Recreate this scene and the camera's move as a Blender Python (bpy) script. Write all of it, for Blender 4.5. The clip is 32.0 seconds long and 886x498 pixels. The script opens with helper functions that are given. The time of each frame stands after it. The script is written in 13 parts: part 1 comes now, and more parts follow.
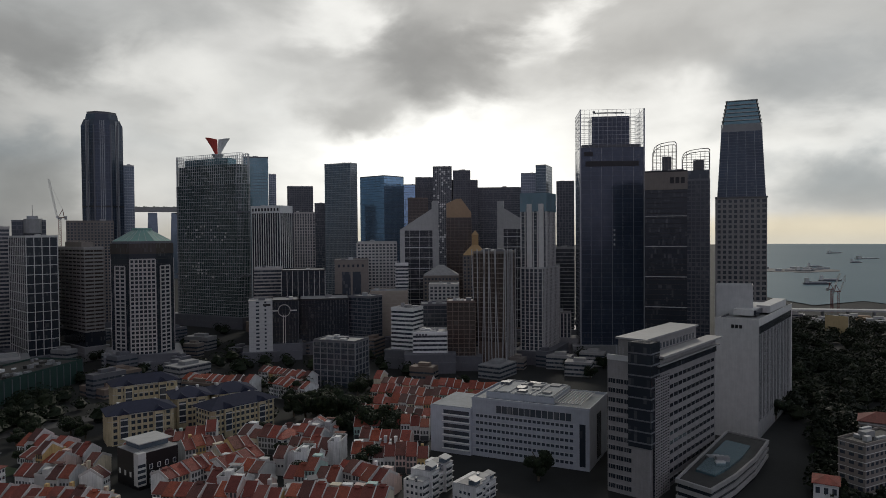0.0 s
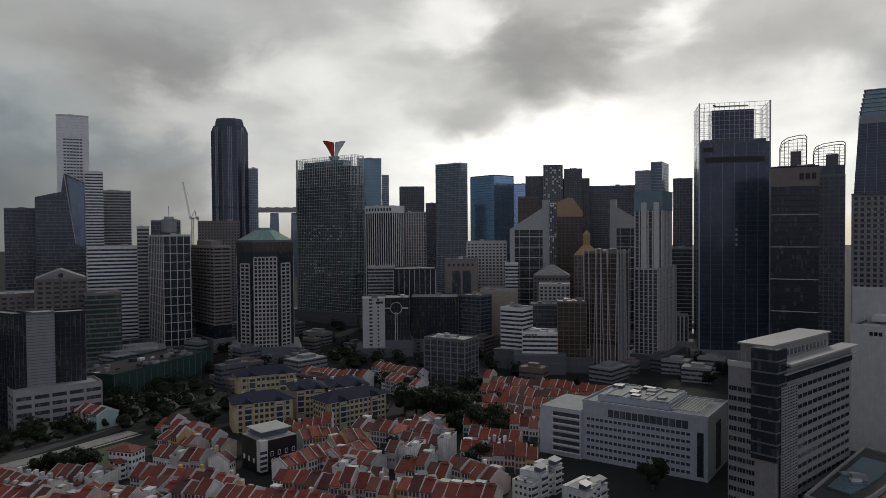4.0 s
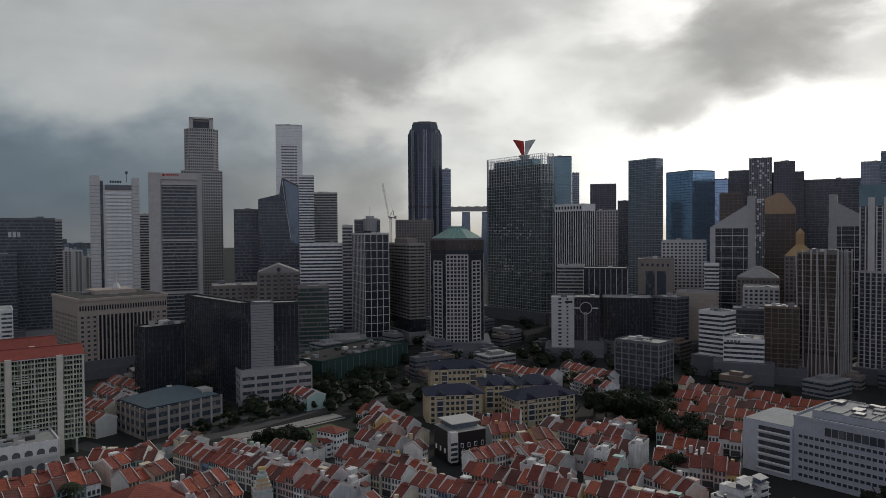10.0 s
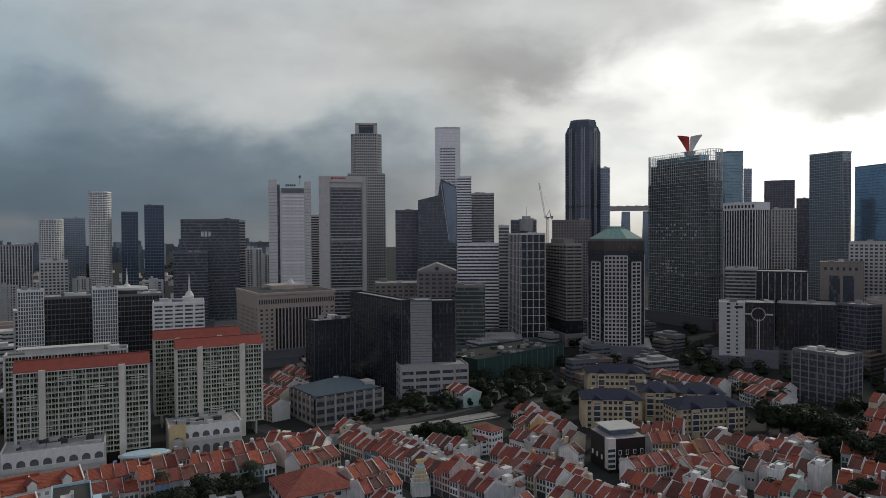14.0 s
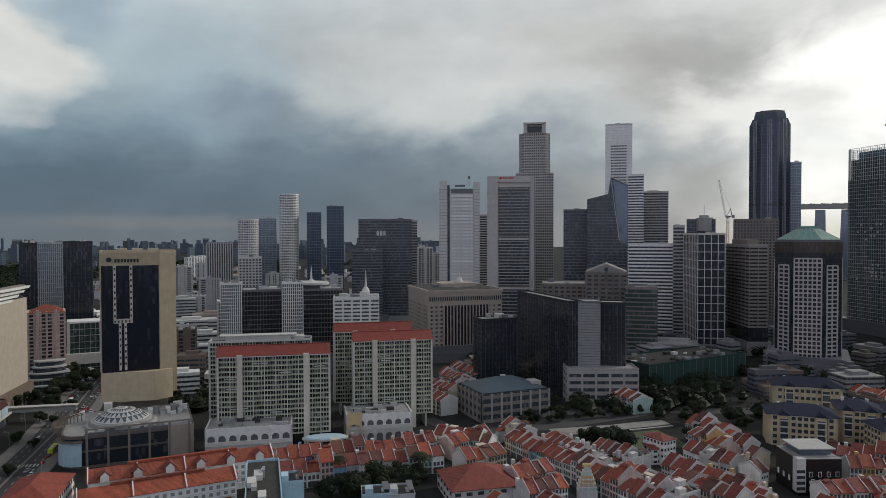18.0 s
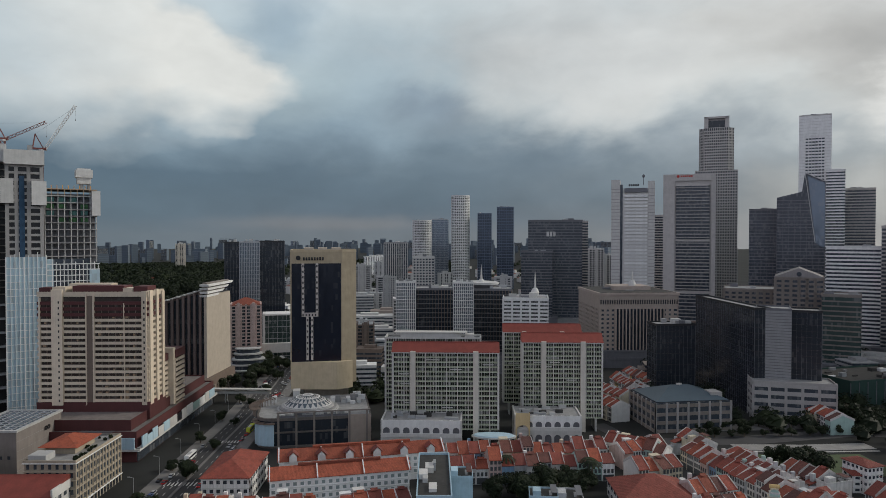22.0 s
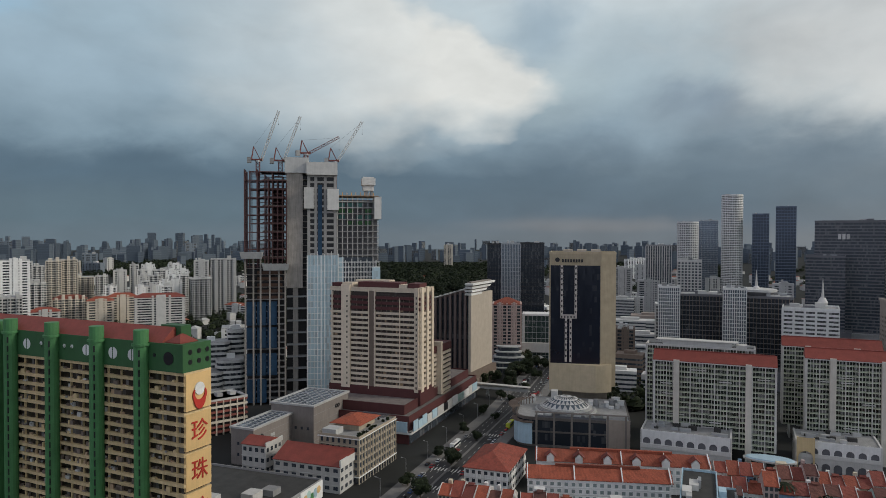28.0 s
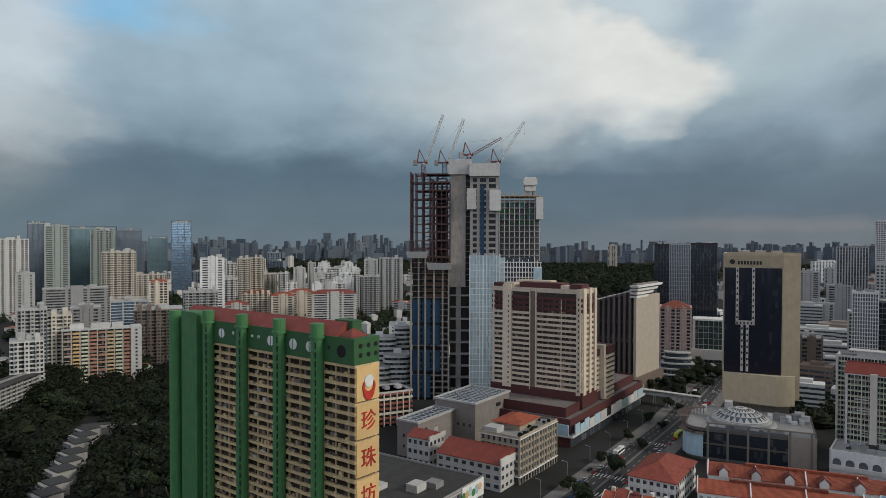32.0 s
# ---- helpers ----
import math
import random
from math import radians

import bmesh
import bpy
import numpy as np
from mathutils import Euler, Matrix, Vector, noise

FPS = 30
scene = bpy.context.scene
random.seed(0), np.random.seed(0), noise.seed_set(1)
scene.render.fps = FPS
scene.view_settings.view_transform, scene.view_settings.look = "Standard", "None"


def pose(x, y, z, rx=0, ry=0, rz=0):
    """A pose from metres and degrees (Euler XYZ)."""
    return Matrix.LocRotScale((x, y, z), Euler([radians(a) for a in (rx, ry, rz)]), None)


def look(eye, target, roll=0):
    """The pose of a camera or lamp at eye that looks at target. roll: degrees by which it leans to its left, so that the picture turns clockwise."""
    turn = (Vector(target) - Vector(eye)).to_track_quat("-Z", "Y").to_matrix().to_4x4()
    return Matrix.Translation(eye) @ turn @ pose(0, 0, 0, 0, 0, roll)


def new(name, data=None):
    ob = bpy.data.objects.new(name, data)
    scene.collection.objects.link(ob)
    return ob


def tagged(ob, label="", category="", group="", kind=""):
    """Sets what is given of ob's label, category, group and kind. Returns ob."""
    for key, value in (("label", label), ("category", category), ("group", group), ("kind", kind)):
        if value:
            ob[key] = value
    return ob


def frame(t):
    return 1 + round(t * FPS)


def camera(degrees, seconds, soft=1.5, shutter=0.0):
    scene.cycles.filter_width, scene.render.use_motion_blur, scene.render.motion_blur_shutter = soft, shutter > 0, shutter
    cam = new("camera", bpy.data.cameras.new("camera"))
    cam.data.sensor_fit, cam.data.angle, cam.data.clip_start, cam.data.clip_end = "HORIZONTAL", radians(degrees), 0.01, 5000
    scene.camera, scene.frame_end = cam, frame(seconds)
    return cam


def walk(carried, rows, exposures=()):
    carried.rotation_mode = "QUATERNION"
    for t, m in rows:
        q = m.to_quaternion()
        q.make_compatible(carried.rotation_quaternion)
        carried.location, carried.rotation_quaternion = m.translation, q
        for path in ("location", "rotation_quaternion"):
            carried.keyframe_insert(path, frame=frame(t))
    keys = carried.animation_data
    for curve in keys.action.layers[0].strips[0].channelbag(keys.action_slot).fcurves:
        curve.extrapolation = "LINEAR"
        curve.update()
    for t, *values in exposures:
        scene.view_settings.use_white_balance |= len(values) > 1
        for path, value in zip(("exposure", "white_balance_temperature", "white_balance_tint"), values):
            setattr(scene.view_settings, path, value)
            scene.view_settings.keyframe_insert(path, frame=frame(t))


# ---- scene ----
cam = camera(65.14, 32.0, soft=0.5)
PATH = [
    (0.0, pose(0, 0, 120, 88.60, 0.45, -0.00)),
    (0.5, pose(0, 0, 120, 88.60, 0.45, 1.09)),
    (1.0, pose(0, 0, 120, 88.57, 0.44, 2.18)),
    (1.5, pose(0, 0, 120, 88.57, 0.45, 3.31)),
    (2.0, pose(0, 0, 120, 88.59, 0.43, 4.44)),
    (2.5, pose(0, 0, 120, 88.60, 0.43, 5.59)),
    (3.0, pose(0, 0, 120, 88.60, 0.43, 6.72)),
    (3.5, pose(0, 0, 120, 88.61, 0.43, 7.87)),
    (5.5, pose(0, 0, 120, 88.65, 0.41, 12.67)),
    (6.0, pose(0, 0, 120, 88.65, 0.41, 13.87)),
    (6.5, pose(0, 0, 120, 88.65, 0.43, 15.10)),
    (7.0, pose(0, 0, 120, 88.66, 0.43, 16.36)),
    (7.5, pose(0, 0, 120, 88.66, 0.42, 17.64)),
    (8.0, pose(0, 0, 120, 88.66, 0.40, 18.94)),
    (8.5, pose(0, 0, 120, 88.64, 0.42, 20.28)),
    (9.0, pose(0, 0, 120, 88.62, 0.40, 21.65)),
    (9.5, pose(0, 0, 120, 88.61, 0.39, 23.08)),
    (10.0, pose(0, 0, 120, 88.61, 0.39, 24.60)),
    (10.5, pose(0, 0, 120, 88.60, 0.37, 26.21)),
    (11.0, pose(0, 0, 120, 88.60, 0.37, 27.83)),
    (11.5, pose(0, 0, 120, 88.62, 0.36, 29.45)),
    (12.0, pose(0, 0, 120, 88.64, 0.40, 31.06)),
    (12.5, pose(0, 0, 120, 88.66, 0.34, 32.66)),
    (13.0, pose(0, 0, 120, 88.67, 0.35, 34.19)),
    (13.5, pose(0, 0, 120, 88.70, 0.30, 35.77)),
    (14.0, pose(0, 0, 120, 88.70, 0.31, 37.45)),
    (14.5, pose(0, 0, 120, 88.72, 0.23, 39.16)),
    (16.5, pose(0, 0, 120, 88.74, 0.13, 46.02)),
    (17.0, pose(0, 0, 120, 88.74, 0.13, 47.77)),
    (17.5, pose(0, 0, 120, 88.73, 0.15, 49.49)),
    (18.0, pose(0, 0, 120, 88.72, 0.14, 51.22)),
    (18.5, pose(0, 0, 120, 88.72, 0.09, 52.97)),
    (19.0, pose(0, 0, 120, 88.72, 0.11, 54.69)),
    (19.5, pose(0, 0, 120, 88.74, 0.09, 56.42)),
    (20.0, pose(0, 0, 120, 88.74, 0.07, 58.17)),
    (20.5, pose(0, 0, 120, 88.74, 0.05, 59.91)),
    (21.0, pose(0, 0, 120, 88.75, 0.02, 61.64)),
    (21.5, pose(0, 0, 120, 88.76, 0.02, 63.41)),
    (22.0, pose(0, 0, 120, 88.80, -0.01, 65.17)),
    (22.5, pose(0, 0, 120, 88.83, -0.01, 66.93)),
    (23.0, pose(0, 0, 120, 88.85, -0.03, 68.75)),
    (23.5, pose(0, 0, 120, 88.88, -0.07, 70.56)),
    (24.0, pose(0, 0, 120, 88.88, -0.08, 72.35)),
    (24.5, pose(0, 0, 120, 88.90, -0.07, 74.18)),
    (25.0, pose(0, 0, 120, 88.91, -0.13, 75.97)),
    (25.5, pose(0, 0, 120, 88.92, -0.18, 77.75)),
    (27.5, pose(0, 0, 120, 88.93, -0.15, 84.61)),
    (28.0, pose(0, 0, 120, 88.93, -0.16, 86.35)),
    (28.5, pose(0, 0, 120, 88.92, -0.17, 87.79)),
    (29.0, pose(0, 0, 120, 88.92, -0.15, 89.52)),
    (29.5, pose(0, 0, 120, 88.90, -0.18, 91.15)),
    (30.0, pose(0, 0, 120, 88.90, -0.13, 92.66)),
    (30.5, pose(0, 0, 120, 88.92, -0.14, 94.37)),
    (31.0, pose(0, 0, 120, 88.91, -0.15, 96.14)),
    (31.5, pose(0, 0, 120, 88.93, -0.13, 97.91)),
    (32.0, pose(0, 0, 120, 88.91, -0.16, 99.64)),
]
walk(cam, PATH, exposures=[(0.0, 0.0), (6.0, 0.05), (9.0, 0.15), (13.0, 0.37), (18.0, 0.57), (22.0, 0.66), (25.0, 0.63), (32.0, 0.65)])

# ---- world and light ----
def link(nt, a, b):
    nt.links.new(a, b)


def node(nt, kind, **values):
    n = nt.nodes.new(kind)
    for k, v in values.items():
        if k in n.inputs:
            n.inputs[k].default_value = v
    return n


def math_node(nt, op, a, b=0.0, c=0.0, clamp=False):
    n = nt.nodes.new("ShaderNodeMath")
    n.operation, n.use_clamp = op, clamp
    for i, v in enumerate((a, b, c)):
        if isinstance(v, (int, float)):
            n.inputs[i].default_value = v
        else:
            nt.links.new(v, n.inputs[i])
    return n.outputs[0]


def mix_color(nt, fac, a, b, mode="MIX"):
    n = nt.nodes.new("ShaderNodeMix")
    n.data_type, n.blend_type, n.clamp_factor = "RGBA", mode, True
    for sock, v in ((n.inputs[0], fac), (n.inputs[6], a), (n.inputs[7], b)):
        if hasattr(v, "links"):
            nt.links.new(v, sock)
        elif isinstance(v, (int, float)):
            sock.default_value = v
        else:
            sock.default_value = (*v, 1)
    return n.outputs[2]


def ramp(nt, fac, stops, mode="LINEAR"):
    n = nt.nodes.new("ShaderNodeValToRGB")
    n.color_ramp.interpolation = mode
    els = n.color_ramp.elements
    while len(els) < len(stops):
        els.new(0.5)
    for e, (p, c) in zip(els, stops):
        e.position, e.color = p, ((c, c, c, 1) if isinstance(c, (int, float)) else (*c, 1))
    nt.links.new(fac, n.inputs[0])
    return n.outputs[0]


def build_sky():
    w = bpy.data.worlds.new("sky")
    scene.world = w
    w.use_nodes = True
    nt = w.node_tree
    nt.nodes.clear()
    out = nt.nodes.new("ShaderNodeOutputWorld")
    bg = nt.nodes.new("ShaderNodeBackground")
    tc = nt.nodes.new("ShaderNodeTexCoord")
    sep = nt.nodes.new("ShaderNodeSeparateXYZ")
    link(nt, tc.outputs["Generated"], sep.inputs[0])
    x, y, z = sep.outputs
    el0 = math_node(nt, "MULTIPLY", math_node(nt, "ARCSINE", z), 57.2958)
    az0 = math_node(nt, "MULTIPLY", math_node(nt, "ARCTAN2", math_node(nt, "MULTIPLY", x, -1.0), y), 57.2958)
    # billows that bend the outlines of the cloud masses
    mp = node(nt, "ShaderNodeMapping", Scale=(1.0, 1.0, 1.9))
    link(nt, tc.outputs["Generated"], mp.inputs["Vector"])
    n1 = node(nt, "ShaderNodeTexNoise", Scale=5.5, Detail=6.0, Roughness=0.52, Distortion=0.3)
    n2 = node(nt, "ShaderNodeTexNoise", Scale=14.0, Detail=5.0, Roughness=0.5, Distortion=0.3)
    link(nt, mp.outputs[0], n1.inputs["Vector"])
    link(nt, mp.outputs[0], n2.inputs["Vector"])
    s1 = nt.nodes.new("ShaderNodeSeparateColor")
    s2 = nt.nodes.new("ShaderNodeSeparateColor")
    link(nt, n1.outputs["Color"], s1.inputs[0])
    link(nt, n2.outputs["Color"], s2.inputs[0])

    def centred(sock, k):
        return math_node(nt, "MULTIPLY", math_node(nt, "SUBTRACT", sock, 0.5), k)
    # smoother masses in the north
    damp = math_node(nt, "SUBTRACT", 1.0, math_node(nt, "MULTIPLY", math_node(nt, "DIVIDE", math_node(nt, "SUBTRACT", az0, 52.0), 14.0, clamp=True), 0.36))
    az = math_node(nt, "ADD", az0, math_node(nt, "MULTIPLY", damp, math_node(nt, "ADD", centred(s1.outputs[0], 18.0), centred(s2.outputs[0], 4.0))))
    el = math_node(nt, "ADD", el0, math_node(nt, "MULTIPLY", damp, math_node(nt, "ADD", centred(s1.outputs[1], 8.0), centred(s2.outputs[1], 3.0))))
    # calmer near the horizon
    calm = math_node(nt, "DIVIDE", el0, 6.0, clamp=True)
    el = math_node(nt, "ADD", math_node(nt, "MULTIPLY", el, calm), math_node(nt, "MULTIPLY", el0, math_node(nt, "SUBTRACT", 1.0, calm)))
    e = math_node(nt, "DIVIDE", el, 40.0, clamp=True)

    def step(lo, hi):
        return math_node(nt, "DIVIDE", math_node(nt, "SUBTRACT", az, lo), hi - lo, clamp=True)
    back = ramp(nt, e, SKY_BACK)
    col = mix_color(nt, step(8.0, 36.0), ramp(nt, e, SKY_SUN), ramp(nt, e, SKY_EAST))
    col = mix_color(nt, step(38.0, 65.0), col, ramp(nt, e, SKY_NORTHEAST))
    col = mix_color(nt, step(75.0, 108.0), col, ramp(nt, e, SKY_NORTH))
    col = mix_color(nt, step(140.0, 172.0), col, back)
    col = mix_color(nt, step(-40.0, -80.0), col, ramp(nt, e, SKY_SIDE))
    col = mix_color(nt, step(-125.0, -165.0), col, back)
    for ca, ce, sa, se, amount, colour in CLOUDS_SOUTH + CLOUDS_EAST + CLOUDS_NORTH:
        p = math_node(nt, "DIVIDE", math_node(nt, "SUBTRACT", az, ca), sa)
        q = math_node(nt, "DIVIDE", math_node(nt, "SUBTRACT", el, ce), se)
        s = math_node(nt, "ADD", math_node(nt, "MULTIPLY", p, p), math_node(nt, "MULTIPLY", q, q))
        s = math_node(nt, "POWER", s, 1.35)
        g = math_node(nt, "EXPONENT", math_node(nt, "MULTIPLY", s, -0.8))
        col = mix_color(nt, math_node(nt, "MULTIPLY", g, amount), col, colour)
    # heaped cloud in the north: a firm cauliflower edge on its sun side, fading out to the west
    n3 = node(nt, "ShaderNodeTexNoise", Scale=9.0, Detail=4.0, Roughness=0.45, Distortion=0.0)
    link(nt, mp.outputs[0], n3.inputs["Vector"])
    s3 = nt.nodes.new("ShaderNodeSeparateColor")
    link(nt, n3.outputs["Color"], s3.inputs[0])
    ha = math_node(nt, "ADD", az0, centred(s3.outputs[0], 9.0))
    he = math_node(nt, "ADD", el0, centred(s3.outputs[1], 7.0))

    def below(limit, soft):
        return math_node(nt, "DIVIDE", limit, soft, clamp=True)
    for top, low, soft, amount, colour in HEAP:
        over = math_node(nt, "SUBTRACT", math_node(nt, "MULTIPLY_ADD", math_node(nt, "SUBTRACT", ha, top[0]), top[2], top[1]), he)
        under = math_node(nt, "SUBTRACT", he, math_node(nt, "MAXIMUM", math_node(nt, "MULTIPLY_ADD", math_node(nt, "SUBTRACT", ha, top[0]), -0.62, top[1]), low))
        fade = math_node(nt, "DIVIDE", math_node(nt, "SUBTRACT", top[3], ha), 14.0, clamp=True)
        g = math_node(nt, "MULTIPLY", math_node(nt, "MULTIPLY", below(over, soft), below(under, soft * 2.2)), math_node(nt, "MULTIPLY", fade, amount))
        col = mix_color(nt, g, col, colour)
    tex = math_node(nt, "ADD", 1.0, math_node(nt, "ADD", centred(s1.outputs[2], 0.30), math_node(nt, "ADD", centred(s2.outputs[2], 0.22), centred(s3.outputs[2], 0.22))))
    n = nt.nodes.new("ShaderNodeVectorMath")
    n.operation = "SCALE"
    link(nt, col, n.inputs[0])
    link(nt, tex, n.inputs["Scale"])
    nish = nt.nodes.new("ShaderNodeTexSky")
    nish.sky_type, nish.sun_disc = "NISHITA", False
    nish.sun_elevation, nish.sun_rotation = radians(SUN_EL), radians(-SUN_AZ)
    sc = nt.nodes.new("ShaderNodeVectorMath")
    sc.operation = "SCALE"
    link(nt, nish.outputs[0], sc.inputs[0])
    sc.inputs["Scale"].default_value = 0.004
    add = nt.nodes.new("ShaderNodeVectorMath")
    link(nt, n.outputs[0], add.inputs[0])
    link(nt, sc.outputs[0], add.inputs[1])
    link(nt, add.outputs[0], bg.inputs["Color"])
    bg.inputs["Strength"].default_value = SKY_STRENGTH
    link(nt, bg.outputs[0], out.inputs[0])


# bearings in degrees to the left of +y, heights in degrees; ramps run from the horizon to 40 degrees
SUN_AZ, SUN_EL = -10.0, 30.0
SKY_STRENGTH = 1.0
SKY_BACK = [(0.0, (0.33, 0.31, 0.39)), (0.3, (0.445, 0.415, 0.52)), (0.6, (0.455, 0.425, 0.51)), (1.0, (0.32, 0.30, 0.36))]
SKY_SIDE = [(0.0, (0.285, 0.32, 0.385)), (0.3, (0.375, 0.43, 0.51)), (0.6, (0.385, 0.435, 0.50)), (1.0, (0.28, 0.32, 0.37))]
SKY_SUN = [(0.000, (0.62, 0.59, 0.5)), (0.037, (0.808, 0.8, 0.764)), (0.150, (0.959, 0.95, 0.907)), (0.275, (0.727, 0.72, 0.688)), (0.375, (0.525, 0.52, 0.497)), (0.475, (0.485, 0.48, 0.458)), (0.750, (0.263, 0.26, 0.248)), (1.000, (0.202, 0.2, 0.191))]
SKY_EAST = [(0.000, (0.161, 0.169, 0.177)), (0.075, (0.109, 0.129, 0.149)), (0.175, (0.202, 0.226, 0.242)), (0.275, (0.403, 0.419, 0.411)), (0.450, (0.403, 0.411, 0.403)), (0.750, (0.228, 0.226, 0.216)), (1.000, (0.171, 0.169, 0.162))]
SKY_NORTHEAST = [(0.000, (0.088, 0.106, 0.124)), (0.030, (0.062, 0.088, 0.117)), (0.125, (0.057, 0.088, 0.12)), (0.200, (0.134, 0.18, 0.216)), (0.300, (0.262, 0.318, 0.339)), (0.450, (0.354, 0.396, 0.41)), (0.750, (0.214, 0.212, 0.203)), (1.000, (0.164, 0.163, 0.155))]
SKY_NORTH = [(0.000, (0.074, 0.103, 0.127)), (0.037, (0.06, 0.095, 0.124)), (0.125, (0.054, 0.083, 0.112)), (0.188, (0.11, 0.159, 0.198)), (0.275, (0.184, 0.251, 0.297)), (0.450, (0.233, 0.308, 0.357)), (0.750, (0.198, 0.233, 0.262)), (1.000, (0.156, 0.177, 0.198))]
CLOUDS_SOUTH = [
    (-3.1, 6.5, 11, 5.0, 1.0, (1.212, 1.2, 1.146)),
    (-13.6, 7.1, 9, 4, 0.6, (0.808, 0.8, 0.764)),
    (0.8, 13.8, 7.6, 3.6, 0.95, (0.262, 0.26, 0.25)),
    (7.6, 9.9, 4.6, 1.9, 0.75, (0.323, 0.32, 0.306)),
    (30.0, 12.4, 8, 3.2, 0.9, (0.216, 0.214, 0.205)),
    (-18.7, 13.7, 7, 3, 0.7, (0.374, 0.37, 0.353)),
    (-29.5, 11.4, 7, 3.5, 0.8, (0.27, 0.285, 0.29)),
    (19.0, 11.0, 3.6, 3.6, 0.7, (0.80, 0.79, 0.75)),
    (15.5, 15.5, 3.0, 2.4, 0.5, (0.70, 0.69, 0.66)),
    (8.6, 17.1, 4, 1.8, 0.8, (0.909, 0.9, 0.859)),
    (-8.2, 15.9, 2.5, 2, 0.85, (1.01, 1.0, 0.955)),
    (30.4, 8.8, 5, 1.5, 0.6, (0.475, 0.47, 0.449)),
    (24.0, 3.3, 3, 3, 0.7, (0.725, 0.718, 0.686)),
    (-29.9, 3.4, 8, 2.6, 0.9, (0.27, 0.3, 0.32)),
    (-29.2, 0.3, 12, 0.8, 0.9, (0.7, 0.64, 0.5)),
    (-26.6, 15.2, 5, 2, 0.5, (0.606, 0.6, 0.573)),
]
CLOUDS_EAST = [
    (65.7, 9.8, 4, 1.8, 0.8, (0.113, 0.141, 0.17)),
    (58.8, 14.6, 8, 3.5, 0.8, (0.262, 0.276, 0.283)),
    (27.5, 9.4, 6, 1.8, 0.7, (0.583, 0.577, 0.551)),
    (46.8, 13.7, 6, 3, 0.6, (0.441, 0.437, 0.417)),
    (33.0, 3.8, 8, 2.5, 0.6, (0.279, 0.276, 0.264)),
    (35.2, 13.3, 6, 2.2, 0.6, (0.333, 0.329, 0.315)),
    (52.8, 12.0, 6, 3.5, 0.7, (0.421, 0.417, 0.398)),
    (41.6, 15.3, 6, 2, 0.6, (0.356, 0.353, 0.337)),
    (65.8, 5.7, 14, 2.0, 0.6, (0.081, 0.11, 0.138)),
]
CLOUDS_NORTH = [
    (114.9, 12.6, 10, 4.5, 0.7, (0.191, 0.255, 0.304)),
    (100.0, 14.5, 9, 5.0, 0.6, (0.26, 0.305, 0.33)),
    (101.0, 11.0, 4.0, 1.2, 0.4, (0.30, 0.335, 0.35)),
    (77.6, 16.5, 4.0, 2.6, 0.75, (0.175, 0.235, 0.285)),
    (70.0, 12.1, 4.5, 5.0, 0.5, (0.20, 0.26, 0.305)),
    (66.0, 10.2, 2.0, 1.0, 0.65, (0.135, 0.175, 0.215)),
    (55.0, 13.6, 8, 4.5, 0.6, (0.36, 0.375, 0.375)),
    (73.4, 1.0, 9, 0.6, 0.40, (0.156, 0.150, 0.150)),
    (113.8, 4.9, 13, 1.5, 0.85, (0.047, 0.078, 0.11)),
    (124.6, 16.2, 5.0, 1.8, 0.9, (0.141, 0.297, 0.438)),
    (131.8, 8.4, 4, 4, 0.4, (0.438, 0.438, 0.424)),
    (131.4, 13.8, 4, 3, 0.7, (0.389, 0.424, 0.453)),
]
# tip bearing and height, slope of the upper edge, bearing where it fades; base height, softness, amount, colour
HEAP = [
    ((74.6, 11.4, 0.62, 108.0), 6.2, 2.4, 0.80, (0.33, 0.36, 0.37)),
    ((75.2, 11.2, 0.58, 100.0), 7.6, 1.5, 0.85, (0.47, 0.47, 0.445)),
]
build_sky()
sun = new("sun", bpy.data.lights.new("sun", "SUN"))
sun.data.energy, sun.data.angle, sun.data.color = 1.15, radians(12), (1.0, 0.94, 0.84)
sun.matrix_world = look((0, 0, 0), (math.sin(radians(SUN_AZ)) * math.cos(radians(SUN_EL)), -math.cos(radians(SUN_AZ)) * math.cos(radians(SUN_EL)), -math.sin(radians(SUN_EL))))
sun.location = (0, 0, 800)

# ---- materials ----
MATS = {}


